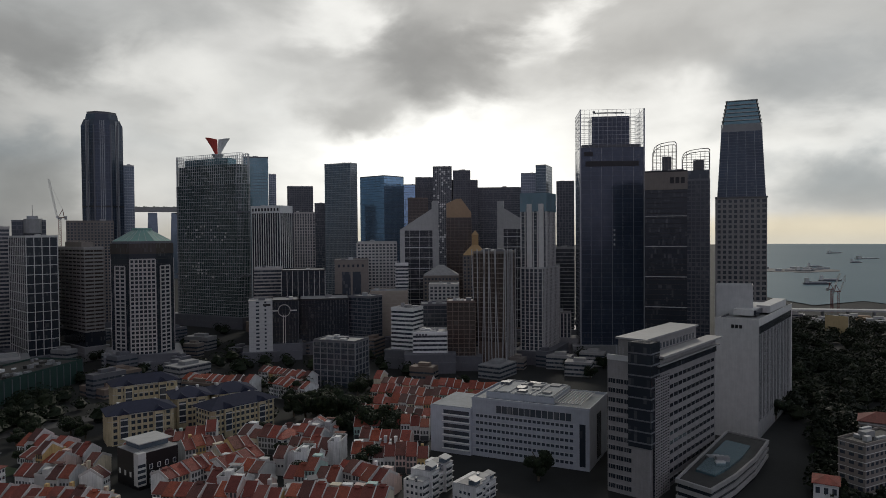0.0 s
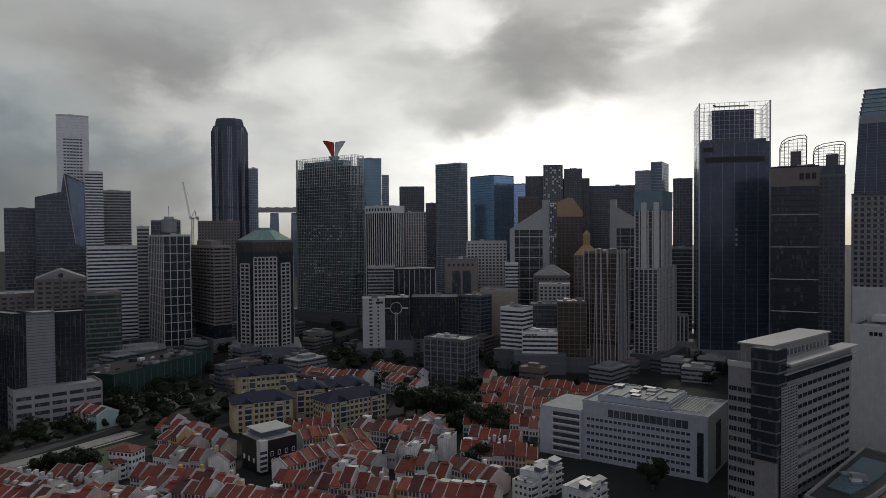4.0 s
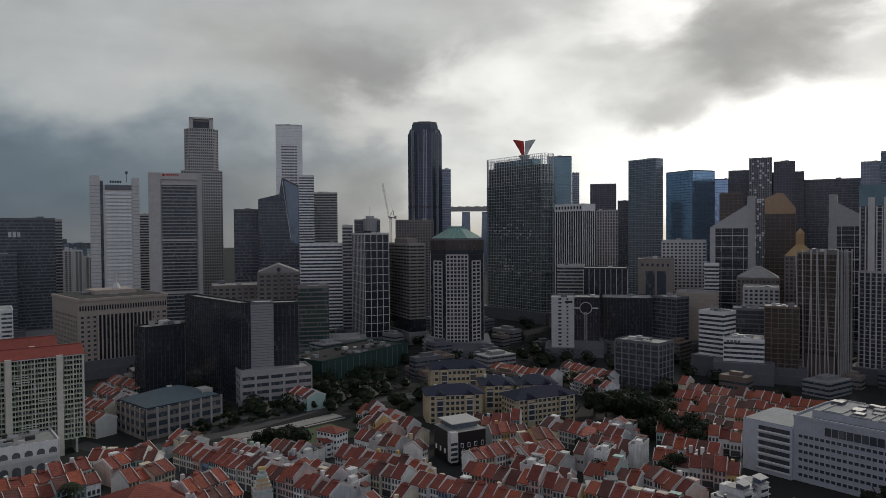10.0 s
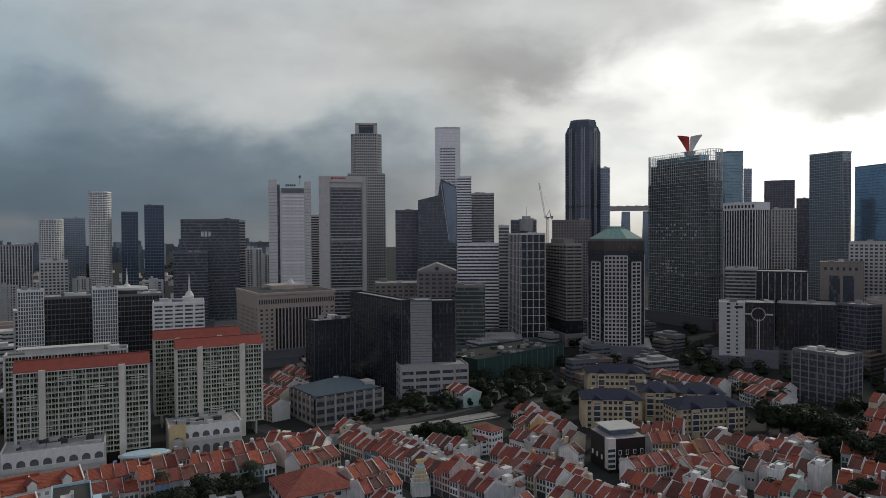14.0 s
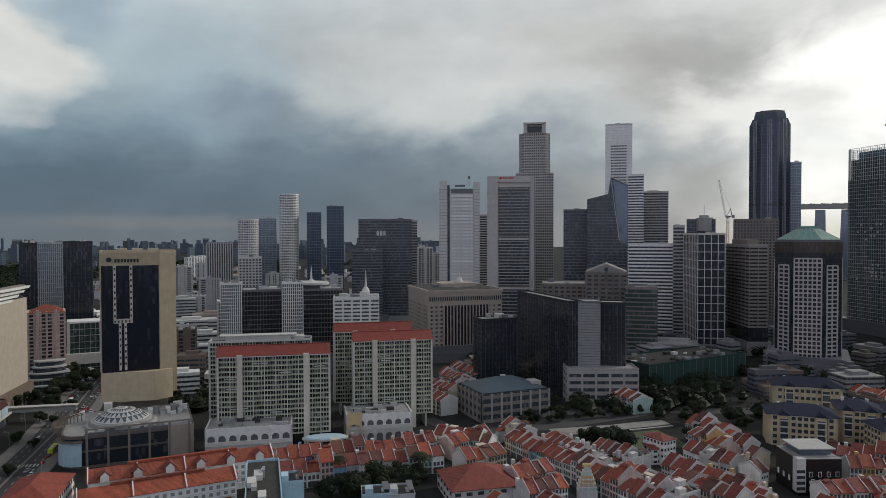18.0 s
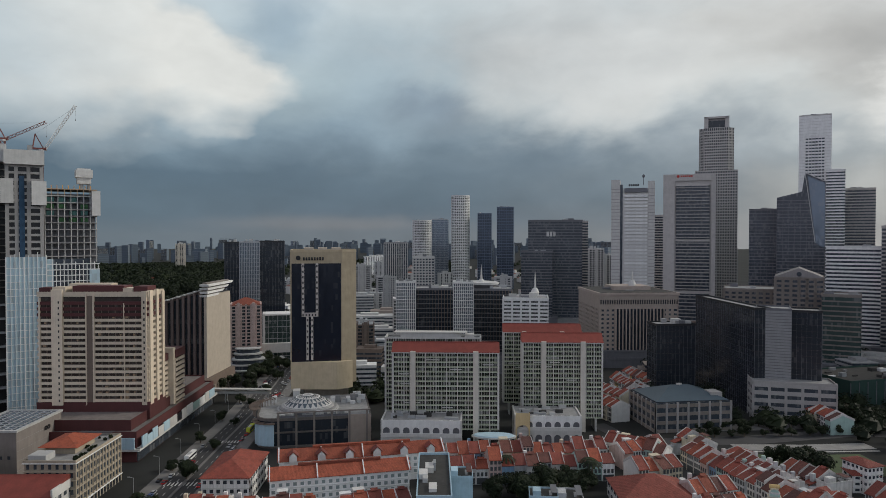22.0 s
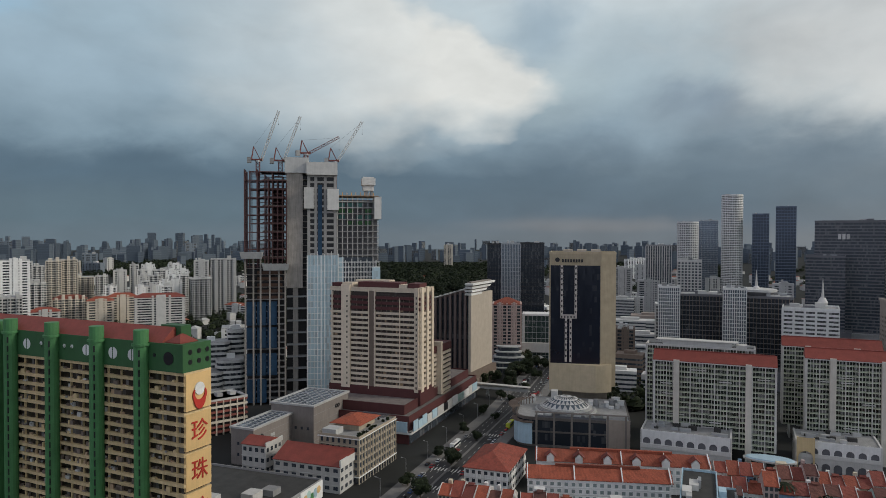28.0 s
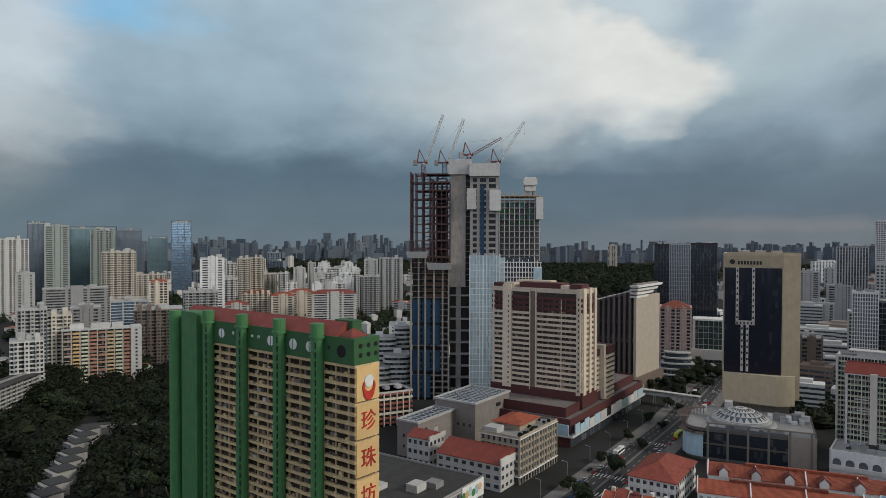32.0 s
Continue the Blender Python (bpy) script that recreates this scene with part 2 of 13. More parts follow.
def mat(name, col, rough=0.7, var=0.18, scale=0.25, metal=0.0, bump=0.15, streak=0.25, rand=0.12, spec=0.4, fine=3.0):
    """A plain surface with broad stains, fine grain, rain streaks and a shade of its own for each object."""
    if name in MATS:
        return MATS[name]
    m = bpy.data.materials.new(name)
    m.use_nodes = True
    nt = m.node_tree
    bs = nt.nodes["Principled BSDF"]
    tc = nt.nodes.new("ShaderNodeTexCoord")
    n1 = node(nt, "ShaderNodeTexNoise", Scale=scale, Detail=4.0, Roughness=0.6)
    n2 = node(nt, "ShaderNodeTexNoise", Scale=fine, Detail=3.0, Roughness=0.65)
    mp = node(nt, "ShaderNodeMapping", Scale=(1.4, 1.4, 0.09))
    n3 = node(nt, "ShaderNodeTexNoise", Scale=1.0, Detail=3.0)
    link(nt, tc.outputs["Object"], n1.inputs["Vector"])
    link(nt, tc.outputs["Object"], n2.inputs["Vector"])
    link(nt, tc.outputs["Object"], mp.inputs["Vector"])
    link(nt, mp.outputs[0], n3.inputs["Vector"])
    info = nt.nodes.new("ShaderNodeObjectInfo")
    v = math_node(nt, "MULTIPLY", math_node(nt, "SUBTRACT", n1.outputs["Fac"], 0.5), var * 2.4)
    g = math_node(nt, "MULTIPLY", math_node(nt, "SUBTRACT", n2.outputs["Fac"], 0.5), var * 1.2)
    s = math_node(nt, "MULTIPLY", math_node(nt, "SUBTRACT", n3.outputs["Fac"], 0.55), streak)
    r = math_node(nt, "MULTIPLY", math_node(nt, "SUBTRACT", info.outputs["Random"], 0.5), rand * 2)
    k = math_node(nt, "ADD", math_node(nt, "ADD", v, g), math_node(nt, "ADD", s, math_node(nt, "ADD", r, 1.0)))
    sc = nt.nodes.new("ShaderNodeVectorMath")
    sc.operation = "SCALE"
    sc.inputs[0].default_value = col
    link(nt, k, sc.inputs["Scale"])
    link(nt, sc.outputs[0], bs.inputs["Base Color"])
    bs.inputs["Roughness"].default_value = rough
    bs.inputs["Metallic"].default_value = metal
    bs.inputs["Specular IOR Level"].default_value = spec
    if bump:
        bp = node(nt, "ShaderNodeBump", Strength=bump, Distance=0.05)
        link(nt, n2.outputs["Fac"], bp.inputs["Height"])
        link(nt, bp.outputs[0], bs.inputs["Normal"])
    MATS[name] = m
    return m


def glass(name, col, cell=(1.5, 1.5, 3.6), light=0.25, share=0.2, rough=0.12, spec=0.5, metal=0.0):
    """Curtain wall glass: dark panes, some with pale blinds drawn behind them, each pane set at a slightly different tilt."""
    if name in MATS:
        return MATS[name]
    m = bpy.data.materials.new(name)
    m.use_nodes = True
    nt = m.node_tree
    bs = nt.nodes["Principled BSDF"]
    tc = nt.nodes.new("ShaderNodeTexCoord")
    mp = node(nt, "ShaderNodeMapping", Scale=tuple(1 / c for c in cell))
    link(nt, tc.outputs["Object"], mp.inputs["Vector"])
    fl = nt.nodes.new("ShaderNodeVectorMath")
    fl.operation = "FLOOR"
    link(nt, mp.outputs[0], fl.inputs[0])
    wn = nt.nodes.new("ShaderNodeTexWhiteNoise")
    link(nt, fl.outputs[0], wn.inputs["Vector"])
    big = node(nt, "ShaderNodeTexNoise", Scale=0.05, Detail=3.0)
    link(nt, tc.outputs["Object"], big.inputs["Vector"])
    t = math_node(nt, "ADD", wn.outputs["Value"], math_node(nt, "MULTIPLY", math_node(nt, "SUBTRACT", big.outputs["Fac"], 0.5), 0.5))
    f = math_node(nt, "MULTIPLY", math_node(nt, "SUBTRACT", t, 1 - share, clamp=False), 1 / share, clamp=True)
    pale = tuple(c + (0.30 - c) * light for c in col)
    dark = tuple(c * 0.6 for c in col)
    c0 = mix_color(nt, big.outputs["Fac"], dark, tuple(min(1, c * 1.5) for c in col))
    c1 = mix_color(nt, f, c0, pale)
    link(nt, c1, bs.inputs["Base Color"])
    link(nt, math_node(nt, "MULTIPLY_ADD", wn.outputs["Value"], 0.1, rough), bs.inputs["Roughness"])
    bs.inputs["Specular IOR Level"].default_value = spec
    bs.inputs["Metallic"].default_value = metal
    geo = nt.nodes.new("ShaderNodeNewGeometry")
    off = nt.nodes.new("ShaderNodeVectorMath")
    off.operation = "SUBTRACT"
    link(nt, wn.outputs["Color"], off.inputs[0])
    off.inputs[1].default_value = (0.5, 0.5, 0.5)
    sc = nt.nodes.new("ShaderNodeVectorMath")
    sc.operation = "SCALE"
    link(nt, off.outputs[0], sc.inputs[0])
    sc.inputs["Scale"].default_value = 0.03
    ad = nt.nodes.new("ShaderNodeVectorMath")
    link(nt, geo.outputs["Normal"], ad.inputs[0])
    link(nt, sc.outputs[0], ad.inputs[1])
    link(nt, ad.outputs[0], bs.inputs["Normal"])
    MATS[name] = m
    return m


G_BLACK = glass("black glass", (0.021, 0.026, 0.034), light=0.18, share=0.15, spec=0.5)
G_DARK = glass("dark glass", (0.042, 0.052, 0.066), light=0.36, share=0.25)
G_NAVY = glass("navy glass", (0.042, 0.056, 0.082), cell=(1.5, 1.5, 4.2), light=0.2, share=0.15, rough=0.08, metal=0.25)
G_BLUE = glass("blue glass", (0.28, 0.43, 0.60), light=0.25, rough=0.06, metal=0.75)
G_SLATE = glass("slate glass", (0.14, 0.175, 0.215), light=0.3, rough=0.08, metal=0.45)
G_TEAL = glass("teal glass", (0.15, 0.25, 0.28), light=0.25, rough=0.07, metal=0.6)
G_GREEN = glass("green glass", (0.035, 0.058, 0.056), light=0.35)
G_BRONZE = glass("bronze glass", (0.05, 0.04, 0.035), light=0.15)
G_HOME = glass("flat windows", (0.065, 0.068, 0.068), cell=(1.1, 1.1, 2.9), light=0.75, share=0.5)
G_PALE = glass("pale glass", (0.16, 0.24, 0.28), light=0.4, rough=0.1)

WHITE = mat("white paint", (0.68, 0.68, 0.665))
OFFWHITE = mat("off white paint", (0.52, 0.512, 0.49))
PALE = mat("pale concrete", (0.42, 0.42, 0.41))
GREY = mat("grey concrete", (0.26, 0.26, 0.26))
DARKGREY = mat("dark cladding", (0.13, 0.132, 0.145), rough=0.45)
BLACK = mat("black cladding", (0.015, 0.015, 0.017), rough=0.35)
STONE = mat("grey stone", (0.30, 0.29, 0.28))
BEIGE = mat("beige stone", (0.40, 0.35, 0.29))
CREAM = mat("cream stone", (0.36, 0.30, 0.26))
SAND = mat("sand cladding", (0.44, 0.365, 0.25))
PINKSTONE = mat("pale pink stone", (0.50, 0.45, 0.42))
BROWN = mat("brown stone", (0.17, 0.13, 0.105))
BROWNGREY = mat("brown grey stone", (0.20, 0.175, 0.155))
TAN = mat("tan copper", (0.36, 0.25, 0.16))
GOLD = mat("gold tile", (0.40, 0.26, 0.12), rough=0.5)
STEEL = mat("painted steel", (0.36, 0.37, 0.38), rough=0.4, metal=0.3)
WHITESTEEL = mat("white steel", (0.55, 0.56, 0.56), rough=0.4)
RUST = mat("red oxide steel", (0.075, 0.036, 0.036))
MAROON = mat("maroon paint", (0.085, 0.026, 0.026))
REDROOF = mat("red metal roof", (0.20, 0.044, 0.032), rough=0.65, var=.3, streak=.4)
ROOFGREY = mat("roof screed", (0.30, 0.30, 0.295), var=0.35)
ROOFDARK = mat("stained roof felt", (0.040, 0.039, 0.037), var=0.6)
ROOFBLUE = mat("blue metal roof", (0.055, 0.085, 0.11), rough=0.45)
SLATEROOF = mat("slate roof", (0.03, 0.034, 0.055), rough=0.9, spec=0.1)
COPPERGREEN = mat("green glass roof", (0.16, 0.30, 0.26), rough=0.3)
GREENPAINT = mat("green paint", (0.06, 0.19, 0.07), rough=0.6, streak=.5, var=.25)
DARKGREENPAINT = mat("dark green paint", (0.03, 0.10, 0.035), rough=0.6)
YELLOW = mat("yellow paint", (0.62, 0.42, 0.19))
OCHRE = mat("ochre paint", (0.52, 0.40, 0.22))
ORANGE = mat("orange paint", (0.65, 0.30, 0.07))
PETALRED = mat("petal red paint", (0.62, 0.09, 0.07))
CRANERED = mat("weathered crane red", (0.15, 0.045, 0.04))
REDPAINT = mat("red paint", (0.42, 0.03, 0.02))
MINT = mat("mint paint", (0.36, 0.50, 0.46))
LIGHTBLUE = mat("light blue paint", (0.38, 0.52, 0.60))
ASPHALT = mat("asphalt", (0.05, 0.05, 0.052), rough=0.85, var=0.3, scale=0.05, streak=0.0)
PAVING = mat("paving", (0.15, 0.145, 0.14), rough=0.85, var=0.3, streak=0.0)
BARK = mat("bark", (0.09, 0.07, 0.05), rough=0.9)
BLUENET = mat("blue safety net", (0.018, 0.052, 0.10), rough=0.8, var=.5)

# ---- mesh helpers ----
MESHES = {}


def mesh_of(key, verts, faces, material):
    if key is not None and key in MESHES:
        return MESHES[key]
    me = bpy.data.meshes.new("mesh")
    me.from_pydata(verts, [], faces)
    me.materials.append(material)
    if key is not None:
        MESHES[key] = me
    return me


def rect_poly(w, d):
    return [(-w / 2, -d / 2), (w / 2, -d / 2), (w / 2, d / 2), (-w / 2, d / 2)]


def oct_poly(w, d, c=0.29):
    c = min(w, d) * c
    return [(-w / 2 + c, -d / 2), (w / 2 - c, -d / 2), (w / 2, -d / 2 + c), (w / 2, d / 2 - c), (w / 2 - c, d / 2), (-w / 2 + c, d / 2), (-w / 2, d / 2 - c), (-w / 2, -d / 2 + c)]


def round_poly(w, d, r=0.35, n=6):
    r = min(w, d) * r
    pts = []
    for cx, cy, a0 in ((w / 2 - r, -d / 2 + r, -90), (w / 2 - r, d / 2 - r, 0), (-w / 2 + r, d / 2 - r, 90), (-w / 2 + r, -d / 2 + r, 180)):
        for i in range(n + 1):
            a = radians(a0 + 90 * i / n)
            pts.append((cx + r * math.cos(a), cy + r * math.sin(a)))
    return pts


def circle_poly(w, d, n=28):
    return [(w / 2 * math.cos(2 * math.pi * i / n), d / 2 * math.sin(2 * math.pi * i / n)) for i in range(n)]


SHAPES = {"rect": rect_poly, "oct": oct_poly, "round": round_poly, "circle": circle_poly}


def prism_data(poly, z0, z1, top=1.0, base=0):
    n = len(poly)
    v = [(x, y, z0) for x, y in poly] + [(x * top, y * top, z1) for x, y in poly]
    f = [tuple(base + i for i in reversed(range(n))), tuple(base + n + i for i in range(n))]
    f += [(base + i, base + (i + 1) % n, base + n + (i + 1) % n, base + n + i) for i in range(n)]
    return v, f


def box_data(x0, x1, y0, y1, z0, z1, base=0):
    v = [(x0, y0, z0), (x1, y0, z0), (x1, y1, z0), (x0, y1, z0), (x0, y0, z1), (x1, y0, z1), (x1, y1, z1), (x0, y1, z1)]
    f = [(3, 2, 1, 0), (4, 5, 6, 7), (0, 1, 5, 4), (1, 2, 6, 5), (2, 3, 7, 6), (3, 0, 4, 7)]
    return v, [tuple(base + i for i in q) for q in f]


class Build:
    """Collects boxes, prisms and free faces into one mesh."""

    def __init__(self):
        self.v, self.f = [], []

    def box(self, x0, x1, y0, y1, z0, z1):
        v, f = box_data(x0, x1, y0, y1, z0, z1, len(self.v))
        self.v += v
        self.f += f
        return self

    def prism(self, poly, z0, z1, top=1.0):
        v, f = prism_data(poly, z0, z1, top, len(self.v))
        self.v += v
        self.f += f
        return self

    def bar(self, a, b, r=0.2, n=4):
        a, b = Vector(a), Vector(b)
        q = (b - a).to_track_quat("Z", "Y")
        k = len(self.v)
        for p in (a, b):
            for i in range(n):
                t = 2 * math.pi * (i + 0.5) / n
                self.v.append(tuple(p + q @ Vector((r * math.cos(t), r * math.sin(t), 0))))
        self.f += [(k + i, k + (i + 1) % n, k + n + (i + 1) % n, k + n + i) for i in range(n)]
        self.f += [tuple(k + i for i in reversed(range(n))), tuple(k + n + i for i in range(n))]
        return self

    def faces(self, v, f):
        k = len(self.v)
        self.v += v
        self.f += [tuple(k + i for i in q) for q in f]
        return self

    def mesh(self, material, key=None):
        return mesh_of(key, self.v, self.f, material)


def part(name, data, material, parent, label="", at=(0, 0, 0), turn=0.0, kind=""):
    """A mesh object under a thing: data is a Build or a mesh."""
    me = data.mesh(material) if isinstance(data, Build) else data
    ob = new(name, me)
    ob.parent = parent
    ob.location = at
    ob.rotation_euler[2] = radians(turn)
    return tagged(ob, label, kind=kind)


def box(name, x0, x1, y0, y1, z0, z1, material, parent, label=""):
    """A box part, its mesh centred and shared between boxes of one size."""
    w, d, h = round(x1 - x0, 2), round(y1 - y0, 2), round(z1 - z0, 2)
    key = ("box", w, d, h, material.name)
    if key not in MESHES:
        v, f = box_data(-w / 2, w / 2, -d / 2, d / 2, 0, h)
        mesh_of(key, v, f, material)
    return part(name, MESHES[key], material, parent, label, ((x0 + x1) / 2, (y0 + y1) / 2, z0))


def thing(name, x, y, z=0.0, rot=0.0, label="", category="", group="", kind=""):
    ob = new(name)
    ob.location, ob.rotation_euler[2] = (x, y, z), radians(rot)
    ob.empty_display_size = 1.0
    return tagged(ob, label, category, group, kind)


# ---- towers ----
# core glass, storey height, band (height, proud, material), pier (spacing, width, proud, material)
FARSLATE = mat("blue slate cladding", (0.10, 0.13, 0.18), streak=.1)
CIVICSTONE = mat("warm grey civic stone", (0.27, 0.255, 0.25), streak=.3)
NAVYSPANDREL = mat("navy spandrel panels", (0.055, 0.075, 0.115), rough=0.35, streak=.1)
GRIDWHITE = mat("pale window surrounds", (0.41, 0.385, 0.37), streak=.3)
SILVER = mat("brushed silver panels", (0.27, 0.275, 0.28), rough=0.4, metal=0.4, streak=.2)
BANKSTONE = mat("pale bank stone", (0.44, 0.42, 0.40), streak=.3)
STYLES = {
    "finned_slab": (G_DARK, 3.6, (0.5, 0.1, DARKGREY), (1.9, 0.5, 0.6, PALE)),
    "plain_white": (PALE, 0, None, None),
    "civic_plain": (CIVICSTONE, 4.4, (0.12, 0.06, GREY), None),
    "open_crown": (G_NAVY, 4.4, (0.3, 0.05, NAVYSPANDREL), (10.0, 0.25, 0.15, STEEL)),
    "banded_black": (G_BLACK, 4.2, (0.5, 0.15, BLACK), None),
    "dark_grid": (G_DARK, 3.8, (0.9, 0.2, DARKGREY), (4.0, 0.7, 0.3, DARKGREY)),
    "dark_bands": (G_BLACK, 4.0, (0.7, 0.3, GREY), None),
    "white_fins": (G_DARK, 4.0, (0.4, 0.1, GREY), (3.2, 1.2, 0.5, OFFWHITE)),
    "slate_glass": (G_SLATE, 4.0, (0.5, 0.08, STEEL), (3.0, 0.2, 0.1, STEEL)),
    "pale_flats": (G_DARK, 3.2, (0.4, 0.3, PALE), (4.2, 0.9, 0.7, OFFWHITE)),
    "struts": (G_BRONZE, 4.4, (0.7, 0.3, BROWNGREY), (6.0, 0.5, 0.3, BROWN)),
    "bronze": (G_BRONZE, 4.0, (0.5, 0.15, BROWN), (5.0, 0.5, 0.25, BROWN)),
    "stone_grid": (G_DARK, 3.8, (1.5, 0.3, BROWNGREY), (3.6, 1.5, 0.3, BROWNGREY)),
    "white_bands": (G_DARK, 3.8, (1.9, 0.45, WHITE), None),
    "white_grid": (G_DARK, 3.6, (1.6, 0.3, OFFWHITE), (4.2, 1.6, 0.3, OFFWHITE)),
    "slate_bands": (G_DARK, 3.8, (0.9, 0.2, DARKGREY), (6.0, 0.3, 0.15, DARKGREY)),
    "beige_plain": (BEIGE, 4.2, (0.5, 0.15, BEIGE), None),
    "brown_arch": (BROWNGREY, 0, None, None),
    "black_lines": (G_BLACK, 4.0, (0.4, 0.05, BLACK), (5.5, 0.5, 0.4, OFFWHITE)),
    "grey_bands": (G_DARK, 3.8, (1.6, 0.35, BANKSTONE), None),
    "white_slab": (PALE, 3.4, (0.3, 0.06, PALE), None),
    "black_plain": (G_BLACK, 4.0, (0.35, 0.06, BLACK), (3.0, 0.12, 0.1, DARKGREY)),
    "dark_office": (G_DARK, 4.2, (0.9, 0.15, DARKGREY), (6.5, 0.6, 0.5, GREY)),
    "black_slots": (G_BLACK, 4.2, (0.7, 0.25, DARKGREY), (2.6, 0.3, 0.4, BROWN)),
    "black_white": (G_BLACK, 4.0, (0.3, 0.05, BLACK), (3.6, 0.75, 0.6, WHITE)),
    "beige_fins": (G_DARK, 3.8, (0.8, 0.2, BANKSTONE), (3.2, 1.4, 0.4, BANKSTONE)),
    "dark_glass": (G_DARK, 4.0, (0.5, 0.06, DARKGREY), (4.0, 0.2, 0.1, DARKGREY)),
    "grey_ribs": (G_SLATE, 3.7, (0.7, 0.35, STEEL), (2.6, 0.3, 0.25, STEEL)),
    "blue_glass": (G_BLUE, 4.2, (0.4, 0.06, DARKGREY), (3.0, 0.15, 0.1, DARKGREY)),
    "slope_frame": (G_BLACK, 4.2, (0.3, 0.2, GREY), (12.0, 0.4, 0.25, WHITESTEEL)),
    "checker": (G_DARK, 3.4, (0.8, 0.2, DARKGREY), (3.2, 0.7, 0.25, GREY)),
    "navy_oct": (G_NAVY, 4.2, (0.6, 0.1, NAVYSPANDREL), (3.5, 0.4, 0.2, NAVYSPANDREL)),
    "bell": (G_BLACK, 4.4, (0.3, 0.05, BLACK), None),
    "brown_bands": (G_BRONZE, 3.6, (1.9, 0.6, STONE), (9.0, 0.9, 0.4, BROWNGREY)),
    "white_frame": (G_BLACK, 8.6, (0.6, 0.4, OFFWHITE), (6.4, 0.6, 0.45, OFFWHITE)),
    "sky_grid": (G_GREEN, 4.4, (0.34, 0.5, WHITESTEEL), (3.4, 0.2, 0.55, STEEL)),
    "silver_wing": (SILVER, 1.9, (0.4, 0.05, DARKGREY), None),
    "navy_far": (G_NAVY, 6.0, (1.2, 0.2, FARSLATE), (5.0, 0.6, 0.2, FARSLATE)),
    "teal_glass": (G_TEAL, 4.2, (0.4, 0.05, DARKGREY), (3.0, 0.15, 0.1, DARKGREY)),
    "stepped_stone": (G_BLACK, 3.8, (1.5, 0.3, BANKSTONE), (3.0, 1.3, 0.3, BANKSTONE)),
    "white_shaft": (WHITE, 3.8, (0.3, 0.1, OFFWHITE), None),
    "bank_slab": (BANKSTONE, 5.0, None, None),
    "panel_tower": (OFFWHITE, 5.0, None, None),
    "lined_black": (G_DARK, 3.6, (1.3, 0.15, DARKGREY), (2.4, 0.2, 0.1, BLACK)),
    "court": (G_DARK, 4.0, (2.0, 0.3, CREAM), (4.6, 2.6, 0.35, CREAM)),
    "grey_podium": (G_DARK, 5.0, (2.6, 0.4, STONE), (9.0, 1.6, 0.45, STONE)),
    "beige_grid": (G_DARK, 4.0, (2.0, 0.3, BROWNGREY), (6.0, 2.4, 0.3, BROWNGREY)),
    "green_bands": (G_GREEN, 4.0, (1.2, 0.25, BROWNGREY), None),
    "white_stack": (G_HOME, 3.2, (1.7, 0.5, WHITE), (8.0, 1.6, 0.3, WHITE)),
    "lattice": (G_SLATE, 3.0, (0.5, 0.35, WHITE), (1.7, 0.55, 0.4, WHITE)),
    "cylinder": (G_HOME, 3.4, (1.3, 0.6, WHITE), (4.0, 0.9, 0.4, WHITE)),
    "silver_fins": (G_SLATE, 4.0, (0.3, 0.05, STEEL), (1.6, 0.6, 0.4, STEEL)),
}


def edge_points(poly, spacing):
    """Points along each side of a footprint, with the side's direction."""
    n = len(poly)
    for i in range(n):
        a, b = Vector(poly[i]), Vector(poly[(i + 1) % n])
        length = (b - a).length
        k = max(1, round(length / spacing))
        for j in range(k + (0 if n > 4 else 0)):
            p = a.lerp(b, j / k)
            yield p.x, p.y, math.degrees(math.atan2(b.y - a.y, b.x - a.x)), j == 0


def grow(poly, o):
    """A convex footprint pushed out by o."""
    n, out = len(poly), []
    for i in range(n):
        p, c, q = Vector(poly[i - 1]), Vector(poly[i]), Vector(poly[(i + 1) % n])
        e1, e2 = (c - p).normalized(), (q - c).normalized()
        n1, n2 = Vector((e1.y, -e1.x)), Vector((e2.y, -e2.x))
        m = (n1 + n2).normalized()
        out.append(tuple(c + m * (o / max(0.3, m.dot(n1)))))
    return out


def ring(poly, thick, z0, z1):
    """A wall that follows a footprint."""
    inner = grow(poly, -thick)
    n = len(poly)
    v = [(x, y, z) for z in (z0, z1) for x, y in poly] + [(x, y, z) for z in (z0, z1) for x, y in inner]
    f = []
    for i in range(n):
        j = (i + 1) % n
        f += [(i, j, n + j, n + i), (2 * n + j, 2 * n + i, 3 * n + i, 3 * n + j), (n + i, n + j, 3 * n + j, 3 * n + i), (j, i, 2 * n + i, 2 * n + j)]
    return Build().faces(v, f)


def roof_clutter(root, w, d, h, rng, n=5):
    """Plant rooms, tanks, ducts and cooling units on a flat roof."""
    for i in range(n):
        a, b, c = min(7.0, rng.uniform(0.08, 0.3) * w), min(6.0, rng.uniform(0.08, 0.3) * d), rng.uniform(1.2, 3.6)
        x, y = rng.uniform(-0.34, 0.34) * w, rng.uniform(-0.34, 0.34) * d
        m = rng.choice((PALE, GREY, STEEL, OFFWHITE, DARKGREY))
        box(rng.choice(("plant_room", "cooling_unit", "water_tank", "stair_head")), x - a / 2, x + a / 2, y - b / 2, y + b / 2, h, h + c, m, root)


